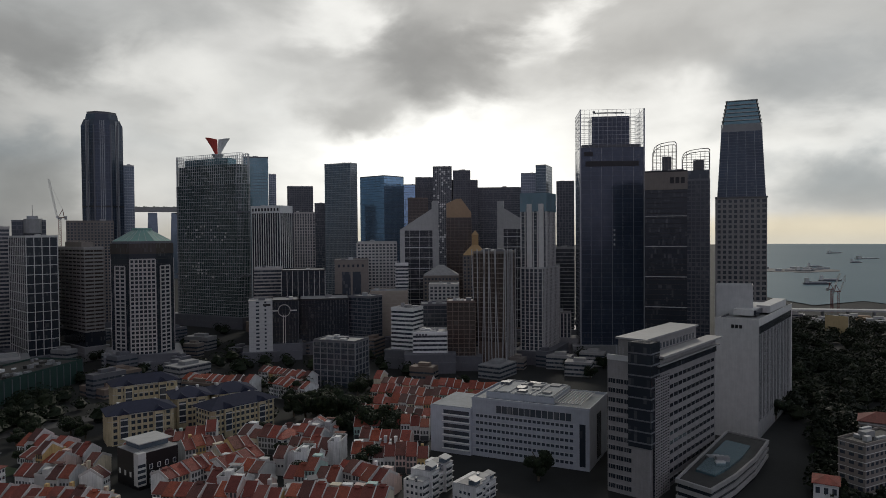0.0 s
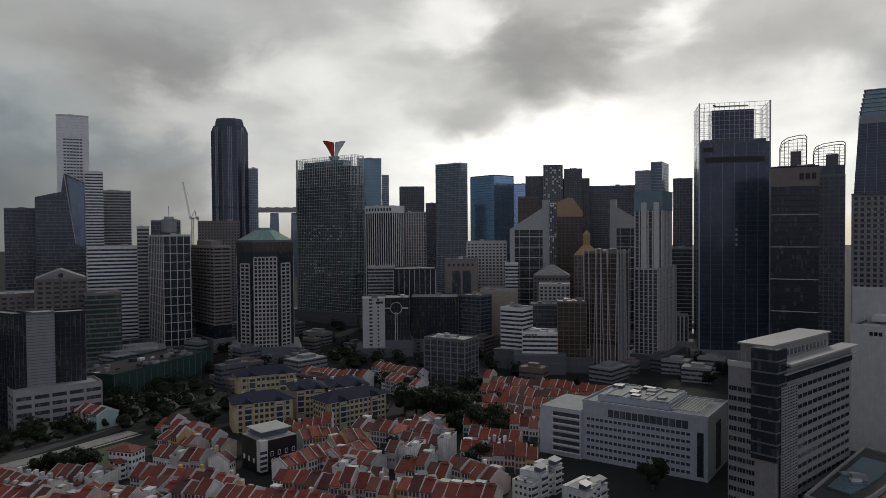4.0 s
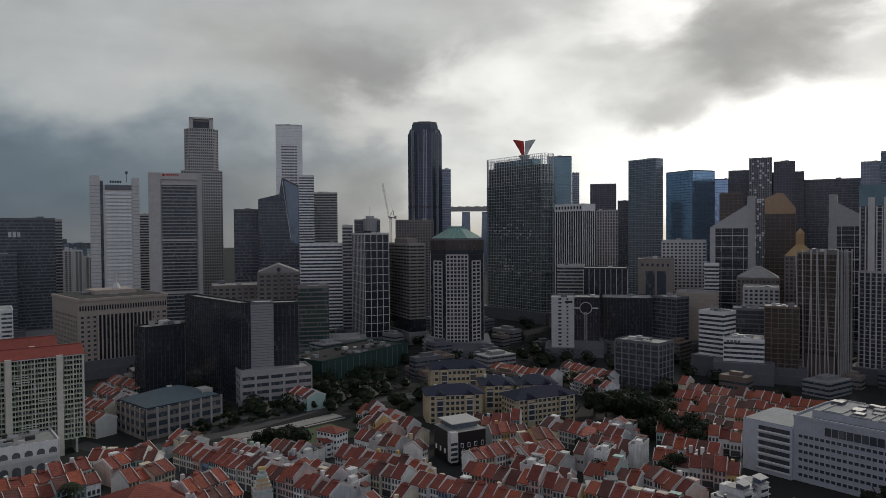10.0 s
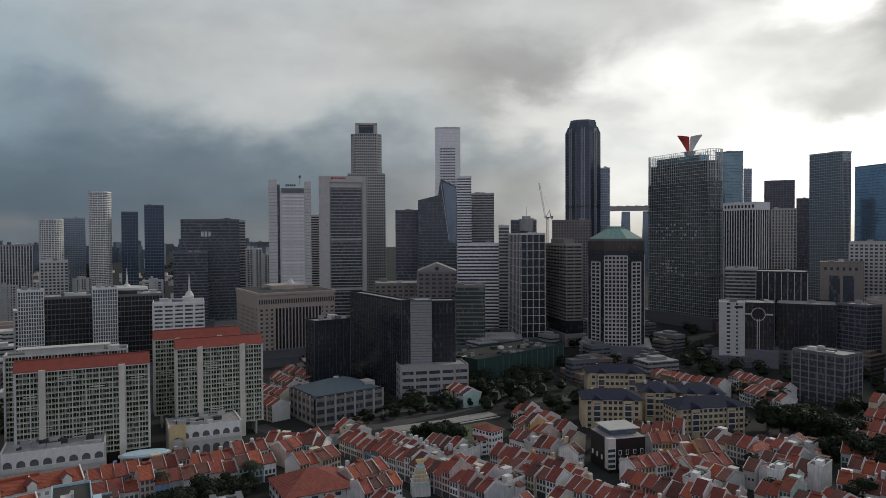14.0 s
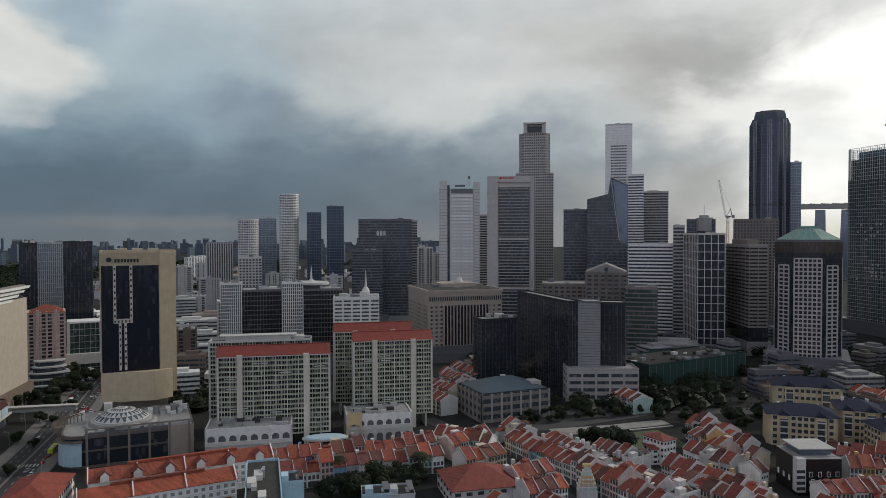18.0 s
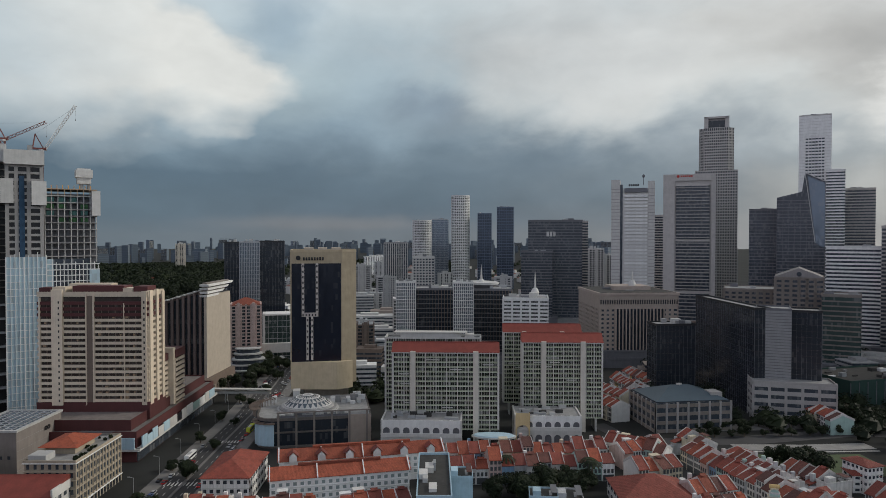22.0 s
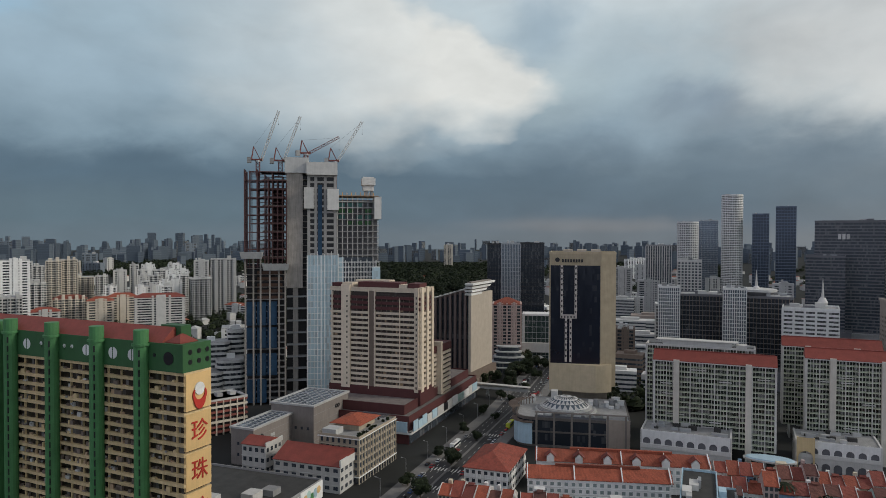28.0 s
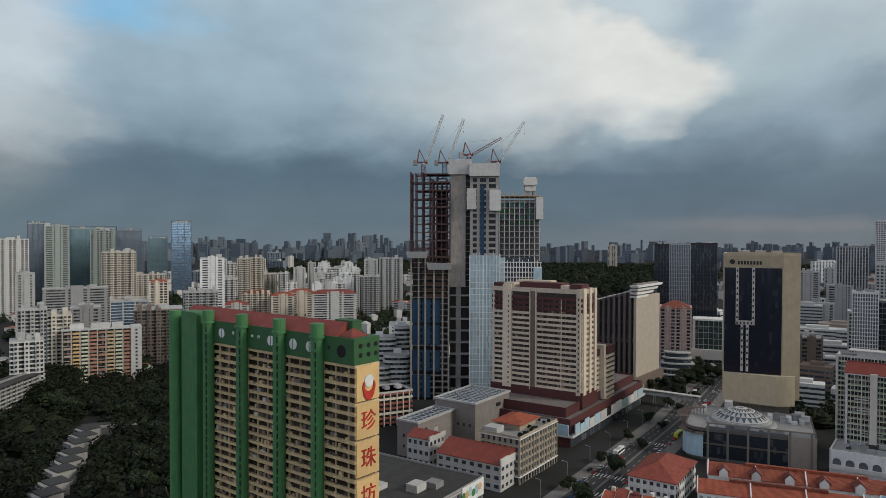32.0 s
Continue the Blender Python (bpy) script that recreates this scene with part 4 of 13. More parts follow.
def park_centre(x, y, w, d, rot, h):
    """Long face on the left side (x = -w/2), with two balcony bays either side of a dark groove and a solid stair pier."""
    root = thing("apartment_tower", x, y, 0, rot, "cream balcony slab with maroon top storeys above a maroon podium", "apartment tower")
    z0 = 24
    cream = MATS["cream paint"]
    poly = rect_poly(w, d)
    facade(root, poly, z0, h - 15.0, "cream_balcony", True)
    facade(root, poly, h - 15.0, h - 5.2, "maroon_top", True)
    facade(root, poly, h - 5.2, h - 1, "cream_balcony", True)
    fx = -w / 2
    rng = random.Random(31)
    # stair pier with slot windows, flanking edge piers and the groove
    for name, s0, s1, out, zt, m in (("stair_pier", .275, .375, 2.0, h + 1.6, cream), ("edge_pier", -.5, -.455, 1.7, h + .6, cream), ("edge_pier", .485, .5, 1.2, h - 3, cream), ("groove", .0, .055, 1.0, h - 2, BROWN), ("groove_cheek", .055, .066, 1.5, h - .6, cream), ("groove_cheek", -.014, .0, 1.3, h - .6, cream), ("bay_post", -.29, -.283, 1.05, h - 6, cream)):
        box(name, fx - out, fx + .3, s0 * d, s1 * d, z0, zt, m, root)
    slots = Build()
    for k in range(18):
        z = z0 + 2 + k * 3.25
        slots.box(fx - 2.06, fx - 1.9, .30 * d, .313 * d, z, z + 1.3)
        slots.box(fx - 1.76, fx - 1.6, -.485 * d, -.472 * d, z, z + 1.4)
    part("slot_windows", slots, BLACK, root, kind="stuff")
    # dividers and clutter in the shade of the balconies
    div, odd = Build(), Build()
    for s0, s1 in ((-.455, -.014), (.066, .275), (.375, .485)):
        n = max(2, round((s1 - s0) * d / 3.8))
        for k in range(1, n):
            yy = (s0 + (s1 - s0) * k / n) * d
            div.box(fx - .55, fx + .2, yy - .14, yy + .14, z0, h - 6)
            for f in range(16):
                if rng.random() < .22:
                    z = z0 + 3.25 * f + .1
                    odd.box(fx - .5, fx, yy + .5, yy + rng.uniform(1.1, 2.4), z, z + rng.uniform(.6, 1.4))
    part("divider_grid", div, BROWN, root, kind="stuff")
    part("balcony_clutter", odd, TAN, root, kind="stuff")
    part("base_storey", Build().prism(grow(poly, 1.4), z0 - 8, z0 + 1.6), MAROON, root, "maroon base storeys")
    # roof storey
    part("parapet", ring(grow(poly, .95), .4, h - 1, h + .3), cream, root)
    for x0, x1, s0, s1, z1, m in ((.0, 8, .40, .5, 2.6, MAROON), (-.6, 7, .255, .375, 2.9, cream), (1.2, 12, -.28, .2, 3.4, MAROON), (.6, 9, -.36, -.27, 2.3, cream), (.4, 12, -.5, -.37, 3.2, MAROON), (9, 17, -.1, .3, 4.2, cream)):
        box("roof_block", fx + x0, fx + x1, s0 * d, s1 * d, h - 1, h + z1, m, root)
    # end face: piers either side of a window column
    ey = -d / 2
    for s0, s1, m in ((-.5, -.3, cream), (-.06, .1, cream), (.34, .5, cream)):
        box("end_pier", s0 * w, s1 * w, ey - 1.6, ey + .3, z0, h - .5 + 1.4 * (s0 < 0), m, root)
    # lower wing behind the end face, with a tall pier and maroon caps
    for a, b, y0, zt, cap in ((0, 12, 1.0, 47.0, 4.2), (14.5, 29, -2.5, 48.5, 5.0)):
        box("wing", w / 2 + a, w / 2 + b, ey + y0 + 1, ey + 22, z0 - 8, zt, G_BRONZE, root)
        for k in range(10):
            z = zt - cap - 3.1 * k
            box("wing_balcony", w / 2 + a, w / 2 + b + .6, ey + y0, ey + 22, z - 1.7, z, cream, root)
        box("wing_cap", w / 2 + a - .3, w / 2 + b + .8, ey + y0 - .2, ey + 22, zt - cap + .7, zt + .6, MAROON, root)
    box("wing_pier", w / 2 + 11.5, w / 2 + 15, ey - 2.2, ey + 22, z0 - 8, 50.5, cream, root)
    return root


STYLES["maroon_top"] = (G_BRONZE, 3.25, (1.8, 0.9, MAROON), None)


def maroon_podium(x, y, w, d, rot, h):
    root = thing("shopping_podium", x, y, 0, rot, "long maroon shopping podium with billboards along its street side", "podium")
    part("body", Build().box(-w / 2, w / 2, -d / 2, d / 2, 0, h), MAROON, root)
    part("setback", Build().box(-w / 2 + 5, w / 2 - 4, -d / 2 + 5, d / 2 - 3, h, h + 5), MAROON, root)
    part("setback_deck", Build().box(-w / 2 + 5.5, w / 2 - 4.5, -d / 2 + 5.5, d / 2 - 3.5, h + 5, h + 5.2), mat("stained terrace screed", (0.17, 0.15, 0.14), var=.5), root)
    part("setback_rail", ring([(-w / 2 + 5, -d / 2 + 5), (w / 2 - 4, -d / 2 + 5), (w / 2 - 4, d / 2 - 3), (-w / 2 + 5, d / 2 - 3)], .4, h + 5, h + 6.1), MAROON, root)
    part("podium_rail", ring(rect_poly(w, d), .4, h, h + 1.2), MAROON, root)
    part("roof_deck", Build().box(-w / 2 + .4, w / 2 - .4, -d / 2 + .4, -d / 2 + 5, h, h + .3), PAVING, root)
    part("roof_deck", Build().box(-w / 2 + .4, -w / 2 + 5, -d / 2 + 5, d / 2 - .4, h, h + .3), PAVING, root)
    part("canopy", Build().box(-w / 2 - 2, w / 2 + 1, -d / 2 - 2.5, -d / 2, h * .42, h * .5), OFFWHITE, root)
    part("canopy", Build().box(-w / 2 - 2.5, -w / 2, -d / 2 - 2, d / 2, h * .42, h * .5), OFFWHITE, root)
    part("shopfront", Build().box(-w / 2 + .4, w / 2, -d / 2 - .3, -d / 2 + .2, .3, h * .4), G_DARK, root)
    rng = random.Random(8)
    px = -w / 2 + 1
    while px < w / 2 - 7:
        ww = rng.uniform(5, 12)
        box("billboard", px, px + ww, -d / 2 - 2.7, -d / 2 - 2.2, h * .5, h * .5 + rng.uniform(4.5, 6), rng.choice((WHITE, LIGHTBLUE, BLACK, OFFWHITE, MINT, PALE)), root, "printed shopfront billboard")
        px += ww + .6
    box("billboard", -w / 2 - 2.8, -w / 2 - 2.3, -d / 2, -d / 2 + 11, h * .5, h * .5 + 6, LIGHTBLUE, root, "pale blue framed billboard")
    return root


def ribbed_hotel(x, y, w, d, rot, h):
    """Ribbed dark face on the left, plain beige face on the right."""
    root = thing("hotel_tower", x, y, 0, rot, "beige hotel with dark ribbed front and stepped white louvres", "hotel")
    base = 14
    n = 8
    ribcol = mat("mauve brown rendering", (0.15, 0.115, 0.105), streak=.4)
    for k in range(n):
        y0, y1 = -d / 2 + 2 + (d - 2) * k / n, -d / 2 + 2 + (d - 2) * (k + 1) / n
        top = h - 5 - k * 1.25
        box("bay", -w / 2, w / 2, y0, y1, base, top, G_BLACK, root)
        box("fin", -w / 2 - 1.8, w / 2, y1 - 1.9, y1 - .2, base, top + 1.6, ribcol, root)
        part("fin_cap", Build().box(-w / 2 - 2.4, -w / 2 + 5, y1 - 2.1, y1, top + 1.6, top + 2.4), OFFWHITE, root)
    box("side_wall", -w / 2 - 2, w / 2, -d / 2, -d / 2 + 2, base, h - 7, BEIGE, root, "plain beige stone end wall")
    for k in range(4):
        z = h - 8 + k * 2.6
        x1 = -w * .08 + w * .19 * k
        v = [(-w / 2 - 2.2, -d / 2 - .6 - .4 * k, z), (x1, -d / 2 - .6 - .4 * k, z), (x1, -d / 2 + 5, z), (-w / 2 - 2.2, -d / 2 + 5, z)]
        v += [(p + (-.6 if i in (0, 3) else 3.0), q, r + 1.5) for i, (p, q, r) in enumerate(v)]
        part("louvre", Build().faces(v, [(3, 2, 1, 0), (4, 5, 6, 7), (0, 1, 5, 4), (1, 2, 6, 5), (2, 3, 7, 6), (3, 0, 4, 7)]), WHITE, root, "white flared louvre")
        box("louvre_back", -w / 2, x1 - 1, -d / 2 + .6, -d / 2 + 4, z + 1.5, z + 2.6, BROWNGREY, root)
    part("podium", Build().box(-w / 2 - 12, w / 2 + 2, -d / 2 - 3, d / 2, 0, base), BROWN, root)
    for k in range(8):
        box("arcade_pier", -w / 2 - 12 + k * (w + 13) / 8, -w / 2 - 11 + k * (w + 13) / 8, -d / 2 - 4, -d / 2 - 3, 0, base * .6, BEIGE, root)
    return root


def lattice_bar(b, p, q, size, seg, r=0.18):
    """A square lattice boom between two points."""
    p, q = Vector(p), Vector(q)
    u_ = (q - p).normalized()
    s = u_.cross(Vector((0, 0, 1)))
    s = s.normalized() if s.length > .05 else Vector((1, 0, 0))
    t_ = u_.cross(s)
    corners = [(s * i + t_ * j) * size / 2 for i, j in ((-1, -1), (1, -1), (1, 1), (-1, 1))]
    for c in corners:
        b.bar(p + c, q + c, r)
    L = (q - p).length
    n = max(2, int(L / seg))
    for k in range(n):
        a, e = p + u_ * L * k / n, p + u_ * L * (k + 1) / n
        for i in range(4):
            b.bar(a + corners[i], e + corners[(i + 1) % 4], r * .6, 3)
    return b


def tower_crane(x, y, z, rot, mast, boom, angle, label="red and white luffing tower crane on the unfinished tower"):
    """A luffing crane: mast, cab and counterweight, a raised lattice boom, a frame with ties."""
    root = thing("tower_crane", x, y, z, rot, label, "crane", "cranes on the unfinished tower")
    part("mast", lattice_bar(Build(), (0, 0, 0), (0, 0, mast), 2.6, 2.4, .3), CRANERED, root)
    part("turntable", Build().prism(circle_poly(4, 4, 12), mast, mast + 1.2), STEEL, root)
    part("deck", Build().box(-7, 3, -1.4, 1.4, mast + 1.2, mast + 2.2), CRANERED, root)
    part("counterweight", Build().box(-7.4, -4.6, -1.6, 1.6, mast - .6, mast + 3.4), GREY, root)
    part("cab", Build().box(1.2, 3.4, 1.4, 3, mast + 1, mast + 3.4), OFFWHITE, root)
    ca, sa = math.cos(radians(angle)), math.sin(radians(angle))
    part("boom", lattice_bar(Build(), (2.5, 0, mast + 2), (2.5 + boom * ca, 0, mast + 2 + boom * sa), 1.6, 2.2, .22), CRANERED if mast < 9 else OFFWHITE, root)
    part("back_frame", Build().bar((-4.5, .8, mast + 2), (-3, 0, mast + 11), .4).bar((-4.5, -.8, mast + 2), (-3, 0, mast + 11), .4).bar((1.5, 0, mast + 2), (-3, 0, mast + 11), .35), CRANERED, root)
    part("tie", Build().bar((-3, 0, mast + 11), (2.5 + boom * ca * .95, 0, mast + 2 + boom * sa * .95), .06, 3), DARKGREY, root)
    part("hook_rope", Build().bar((2.5 + boom * ca, 0, mast + 2 + boom * sa), (2.5 + boom * ca, 0, mast + 2 + boom * sa - 9), .05, 3).box(2.3 + boom * ca, 2.7 + boom * ca, -.2, .2, mast - 8 + boom * sa, mast - 7 + boom * sa), DARKGREY, root)
    return root


def unfinished_tower(x, y, rot, hs, hc, hf, hd, w1, w2, w3, w4):
    """Seen from its front (y = 0) from left to right: steel frame, concrete core, clad front core, decked floors."""
    root = thing("unfinished_tower", x, y, 0, rot, "tower under construction with bare steel floors and part fitted cladding", "construction site")
    x0 = -(w1 + w2 + w3 + w4) / 2
    dep = 34
    CONC = mat("raw tower concrete", (0.27, 0.245, 0.22), streak=.8, var=.35)
    # open steel frame above the catch platforms, netted columns below
    zl, zr = hs * .635, hs * .585
    xs = [x0 + w1 * k for k in (0, .12, .3, .48, .56, .66, .78, .9, 1)]
    for i, px in enumerate(xs):
        for py in (2, 12, 22):
            q = .42 if i in (0, 2, 4, 8) else .26
            box("steel_column", px - q, px + q, py - q, py + q, zr, hs - (0, 1, 0, 3, 5, 2, 7, 4, 9)[i], RUST, root)
    n = int((hs - zr) / 6.1)
    for k in range(n + 1):
        z = hs - 1.2 - 6.1 * k
        for py in (2, 12, 22):
            box("floor_beam", x0 + (0 if k % 2 else w1 * .1), x0 + w1, py - .22, py + .22, z - .6, z, RUST, root)
        for px in (xs[0], xs[2], xs[4], xs[6], xs[8]):
            box("cross_beam", px - .2, px + .2, 2, 22, z - .6, z, RUST, root)
        box("floor_deck", x0 + w1 * (.36, .5, .28)[k % 3], x0 + w1 - .5, 4, 22, z, z + .3, RUST if k % 4 else BROWNGREY, root)
        box("stair_flight", xs[5] + .3, xs[7], 6, 7.4, z - 3.4, z - 2.9, RUST, root)
    for k in range(int((hs - zr) / 3.05)):
        z = hs - 4.2 - 3.05 * k
        box("joist", x0 + w1 * (.34 if k % 5 else .12), x0 + w1, 13 + k % 3, 13.4 + k % 3, z - .4, z, RUST, root)
        if k % 2:
            box("deck_edge", x0 + w1 * .42, x0 + w1 - .2, 6, 6.3, z - .3, z + .9, (RUST, BROWN, RUST)[k % 3], root)
    for k in range(3):
        b = Build()
        for j in range(5):
            za, zc = zr + (hs - 14 - zr) * j / 5, zr + (hs - 14 - zr) * (j + 1) / 5
            b.bar((xs[4 + k], 21, za), (xs[6 + k], 21, zc), .3).bar((xs[6 + k], 21, za), (xs[4 + k], 21, zc), .3)
        part("cross_bracing", b, RUST, root)
    # stair_core is a solid dark block added so the frame is not see-through
    box("stair_core", x0 + w1 * .62, x0 + w1 * .92, 15, 23, zr, hs - 12, mat("dark stair mesh", (0.035, 0.022, 0.022)), root)
    for a, b, zt in ((x0 - 3, x0 + w1 * .44, zl), (x0 + w1 * .42, x0 + w1 + 2, zr)):
        part("catch_platform", Build().faces([(a + 1, -1.5, zt - 2), (b - 1, -1.5, zt - 2), (b - 1, 1.5, zt - 2), (a + 1, 1.5, zt - 2), (a, -3, zt + 2.6), (b, -3, zt + 2.6), (b, 3, zt + 2.6), (a, 3, zt + 2.6)], [(3, 2, 1, 0), (4, 5, 6, 7), (0, 1, 5, 4), (2, 3, 7, 6), (1, 2, 6, 5), (3, 0, 4, 7)]), PALE, root, "pale catch platform")
        box("platform_deck", a + .3, b - .3, 1.5, 24, zt - 1, zt - .4, GREY, root)
    # solid black block stands for the shade behind the nets
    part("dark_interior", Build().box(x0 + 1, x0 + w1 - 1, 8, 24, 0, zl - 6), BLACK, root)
    for k, q in enumerate((.02, .21, .38, .60, .82, .97)):
        px = x0 + w1 * q
        box("pale_column", px - .55, px + .55, .4, 1.4, 0, (zl if k < 3 else zr) - 1, CONC, root)
    zb = hs * .44
    for k in range(int(zr / 4.4)):
        z = 4.4 * k
        box("floor_edge", x0 + .4, x0 + w1 - .4, 2.2, 8, z + 4.0, z + 4.4, BROWNGREY if z > zb else GREY, root)
        if z > zb:
            box("brown_net", x0 + w1 * .3, x0 + w1 * .9, 1.9, 2.1, z + .4, z + 2.6, mat("brown debris net", (0.09, 0.05, 0.035)), root)
    for r in range(4):
        z0, z1 = zb * r / 4 + 1.6, zb * (r + 1) / 4
        for j in range(3):
            a = x0 + w1 * (.04 + .25 * j)
            if (r, j) != (0, 2):
                part("safety_net", Build().box(a, a + w1 * .225, 1.5, 1.7, z0 + (j * 3 + r) % 3, z1), BLUENET, root, "blue safety netting sheet")
    # concrete core: solid wall above, black block for a shaded recess with slabs below
    xa, xb = x0 + w1, x0 + w1 + w2
    part("concrete_core", Build().box(xa, xb - 3.2, 3, dep, hc * .47, hc - 9), CONC, root, "raw concrete lift core")
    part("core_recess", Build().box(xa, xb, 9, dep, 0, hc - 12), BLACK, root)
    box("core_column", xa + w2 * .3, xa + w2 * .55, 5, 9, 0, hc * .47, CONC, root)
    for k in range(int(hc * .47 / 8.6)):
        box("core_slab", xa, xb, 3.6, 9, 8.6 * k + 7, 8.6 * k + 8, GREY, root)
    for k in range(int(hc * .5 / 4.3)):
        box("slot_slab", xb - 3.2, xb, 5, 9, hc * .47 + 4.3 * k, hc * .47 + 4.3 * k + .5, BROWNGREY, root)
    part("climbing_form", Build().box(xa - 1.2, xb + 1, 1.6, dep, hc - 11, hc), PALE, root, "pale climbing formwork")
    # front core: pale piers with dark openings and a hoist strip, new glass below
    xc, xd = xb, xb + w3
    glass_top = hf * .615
    # black body puts shade into the openings between the piers
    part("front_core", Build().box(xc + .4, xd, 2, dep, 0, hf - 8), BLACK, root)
    for a, b in ((0, .1), (.24, .34), (.56, .66), (.9, 1)):
        box("front_pier", xc + w3 * a, xc + w3 * b, .8, 2.4, glass_top, hf - 8, STONE, root)
    for k in range(int((hf - glass_top) / 4.3)):
        box("front_slab", xc, xd, 1.0, 2.4, glass_top + 4.3 * k, glass_top + 4.3 * k + 1.5, STONE, root)
    part("hoist_strip", Build().box(xc + w3 * .36, xc + w3 * .5, .3, 1.0, glass_top, hf - 16), BLUENET, root, "blue hoist enclosure")
    part("clad_front", Build().box(xc, xd + 1, -1.2, .2, 0, glass_top), G_NEW, root, "new pale glass cladding")
    for k in range(10):
        px = xc + (w3 + 1) * k / 9
        q = .34 if k in (0, 4, 9) else .16
        box("mullion", px - q, px + q, -1.6, -1.1, 0, glass_top + (k * 5) % 4, WHITE, root)
    me2 = Build().box(xc, xd + 1, -1.45, -1.15, 0, .3).mesh(WHITE)
    for k in range(int(glass_top / 4.3)):
        part("transom", me2, WHITE, root, at=(0, 0, 4.3 * k))
    for a, b, za, zb_ in ((xc - .5, xd + .5, hf - 9, hf), (xc - 2.4, xc + w3 * .22, hf - 33, hf - 18), (xd - w3 * .32, xd + 1.5, hf - 34, hf - 19)):
        box("climbing_form", a, b, -1.6, 6, za, zb_, OFFWHITE, root, "white climbing formwork box")
    # decked floors at the right end
    xe = xd + w4
    clad = hd * .70
    part("inner_core", Build().box(xd + .5, xe - .8, 7, dep - 6, 0, hd - 3), DARKGREY, root)
    for k in range(int((hd - clad) / 4.3) + 1):
        z = hd - 4.3 * k
        box("floor_slab", xd, xe, 2, dep - 4, z - .5, z, (TAN, PALE, PALE, STONE)[min(k, 3)], root)
        for j in range(9):
            px = xd + .6 + (w4 - 1.2) * j / 8
            box("floor_post", px - .22, px + .22, 2.2, 2.7, z - 4.3, z - .5, (TAN, STEEL, OFFWHITE)[min(k, 2)], root)
        if k in (1, 2, 3, 4):
            for j in range(4):
                if (j + k) % 4:
                    box("green_net", xd + 1.5 + w4 * j * .21, xd + w4 * (j * .21 + .19), 2.9, 3.1, z - 3.9, z - 1.2, (DARKGREENPAINT, mat("teal debris net", (0.05, 0.13, 0.12)))[k % 2], root)
    part("clad_wall", Build().box(xd + .3, xe - w4 * .16, .2, 1.6, 0, clad), G_DARK, root, "new dark glass cladding")
    part("clad_bay", Build().box(xe - w4 * .17, xe + .8, -1.2, 1.6, 0, clad * .93), G_NEW, root, "pale projecting glass bay")
    part("clad_edge", Build().box(xd + .2, xd + w4 * .16, -.2, 1.6, 0, clad), G_NEW, root, "pale new glass panels")
    for k in range(13):
        px = xd + w4 * .14 + w4 * .86 * k / 12
        box("mullion", px - .22, px + .22, -.5, .3, 0, clad - (k * 7) % 5, WHITE, root)
    me3 = Build().box(xd, xe + .9, -.45, .25, 0, .55).mesh(WHITE)
    for k in range(int(clad / 3.6)):
        part("transom", me3, WHITE, root, at=(0, 0, 3.6 * k))
    part("climbing_form", Build().box(xe - 3.4, xe + 1.6, -1, 8, hd - 17, hd - 1).box(xe - 11, xe - 3, 8, 16, hd + 4, hd + 14).box(xe - 12, xe - 2, 7, 17, hd + 8, hd + 13), OFFWHITE, root, "white climbing formwork boxes")
    part("core_stub", Build().box(xe - 9.5, xe - 7.5, 9, 15, hd, hd + 5).box(xe - 5, xe - 3.6, 9, 15, hd, hd + 5), GREY, root)
    for k in range(9):
        px = xd + 1 + w4 * k / 9.5
        box("edge_post", px - .2, px + .2, 2, 2.4, hd, hd + 2.2, ORANGE, root)
    rr = rot
    def world(lx, ly):
        a = radians(rr)
        return x + lx * math.cos(a) - ly * math.sin(a), y + lx * math.sin(a) + ly * math.cos(a)
    for lx, ly, z, mast, boom, ang, turn in ((x0 + w1 * .3, 10, hs - 4, 10, 37, 71, 0), (x0 + w1 * .84, 12, hs - 4, 10, 34, 70, 0), (xc - 1, 16, hc - 2, 5, 26, 30, 14), (xd - 1, 12, hd, 24, 34, 59, 0)):
        wx, wy = world(lx, ly)
        tower_crane(wx, wy, z, rr + turn, mast, boom, ang)
    return root


G_NEW = glass("new glass", (0.38, 0.50, 0.56), cell=(1.6, 1.6, 4.3), light=.5, share=.35, rough=.15)
# balcony backs carry the recess shade in their dark colour
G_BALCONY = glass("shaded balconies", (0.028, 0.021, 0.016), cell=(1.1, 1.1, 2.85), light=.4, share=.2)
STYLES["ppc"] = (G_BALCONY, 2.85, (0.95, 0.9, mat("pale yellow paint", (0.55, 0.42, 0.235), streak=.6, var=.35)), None)


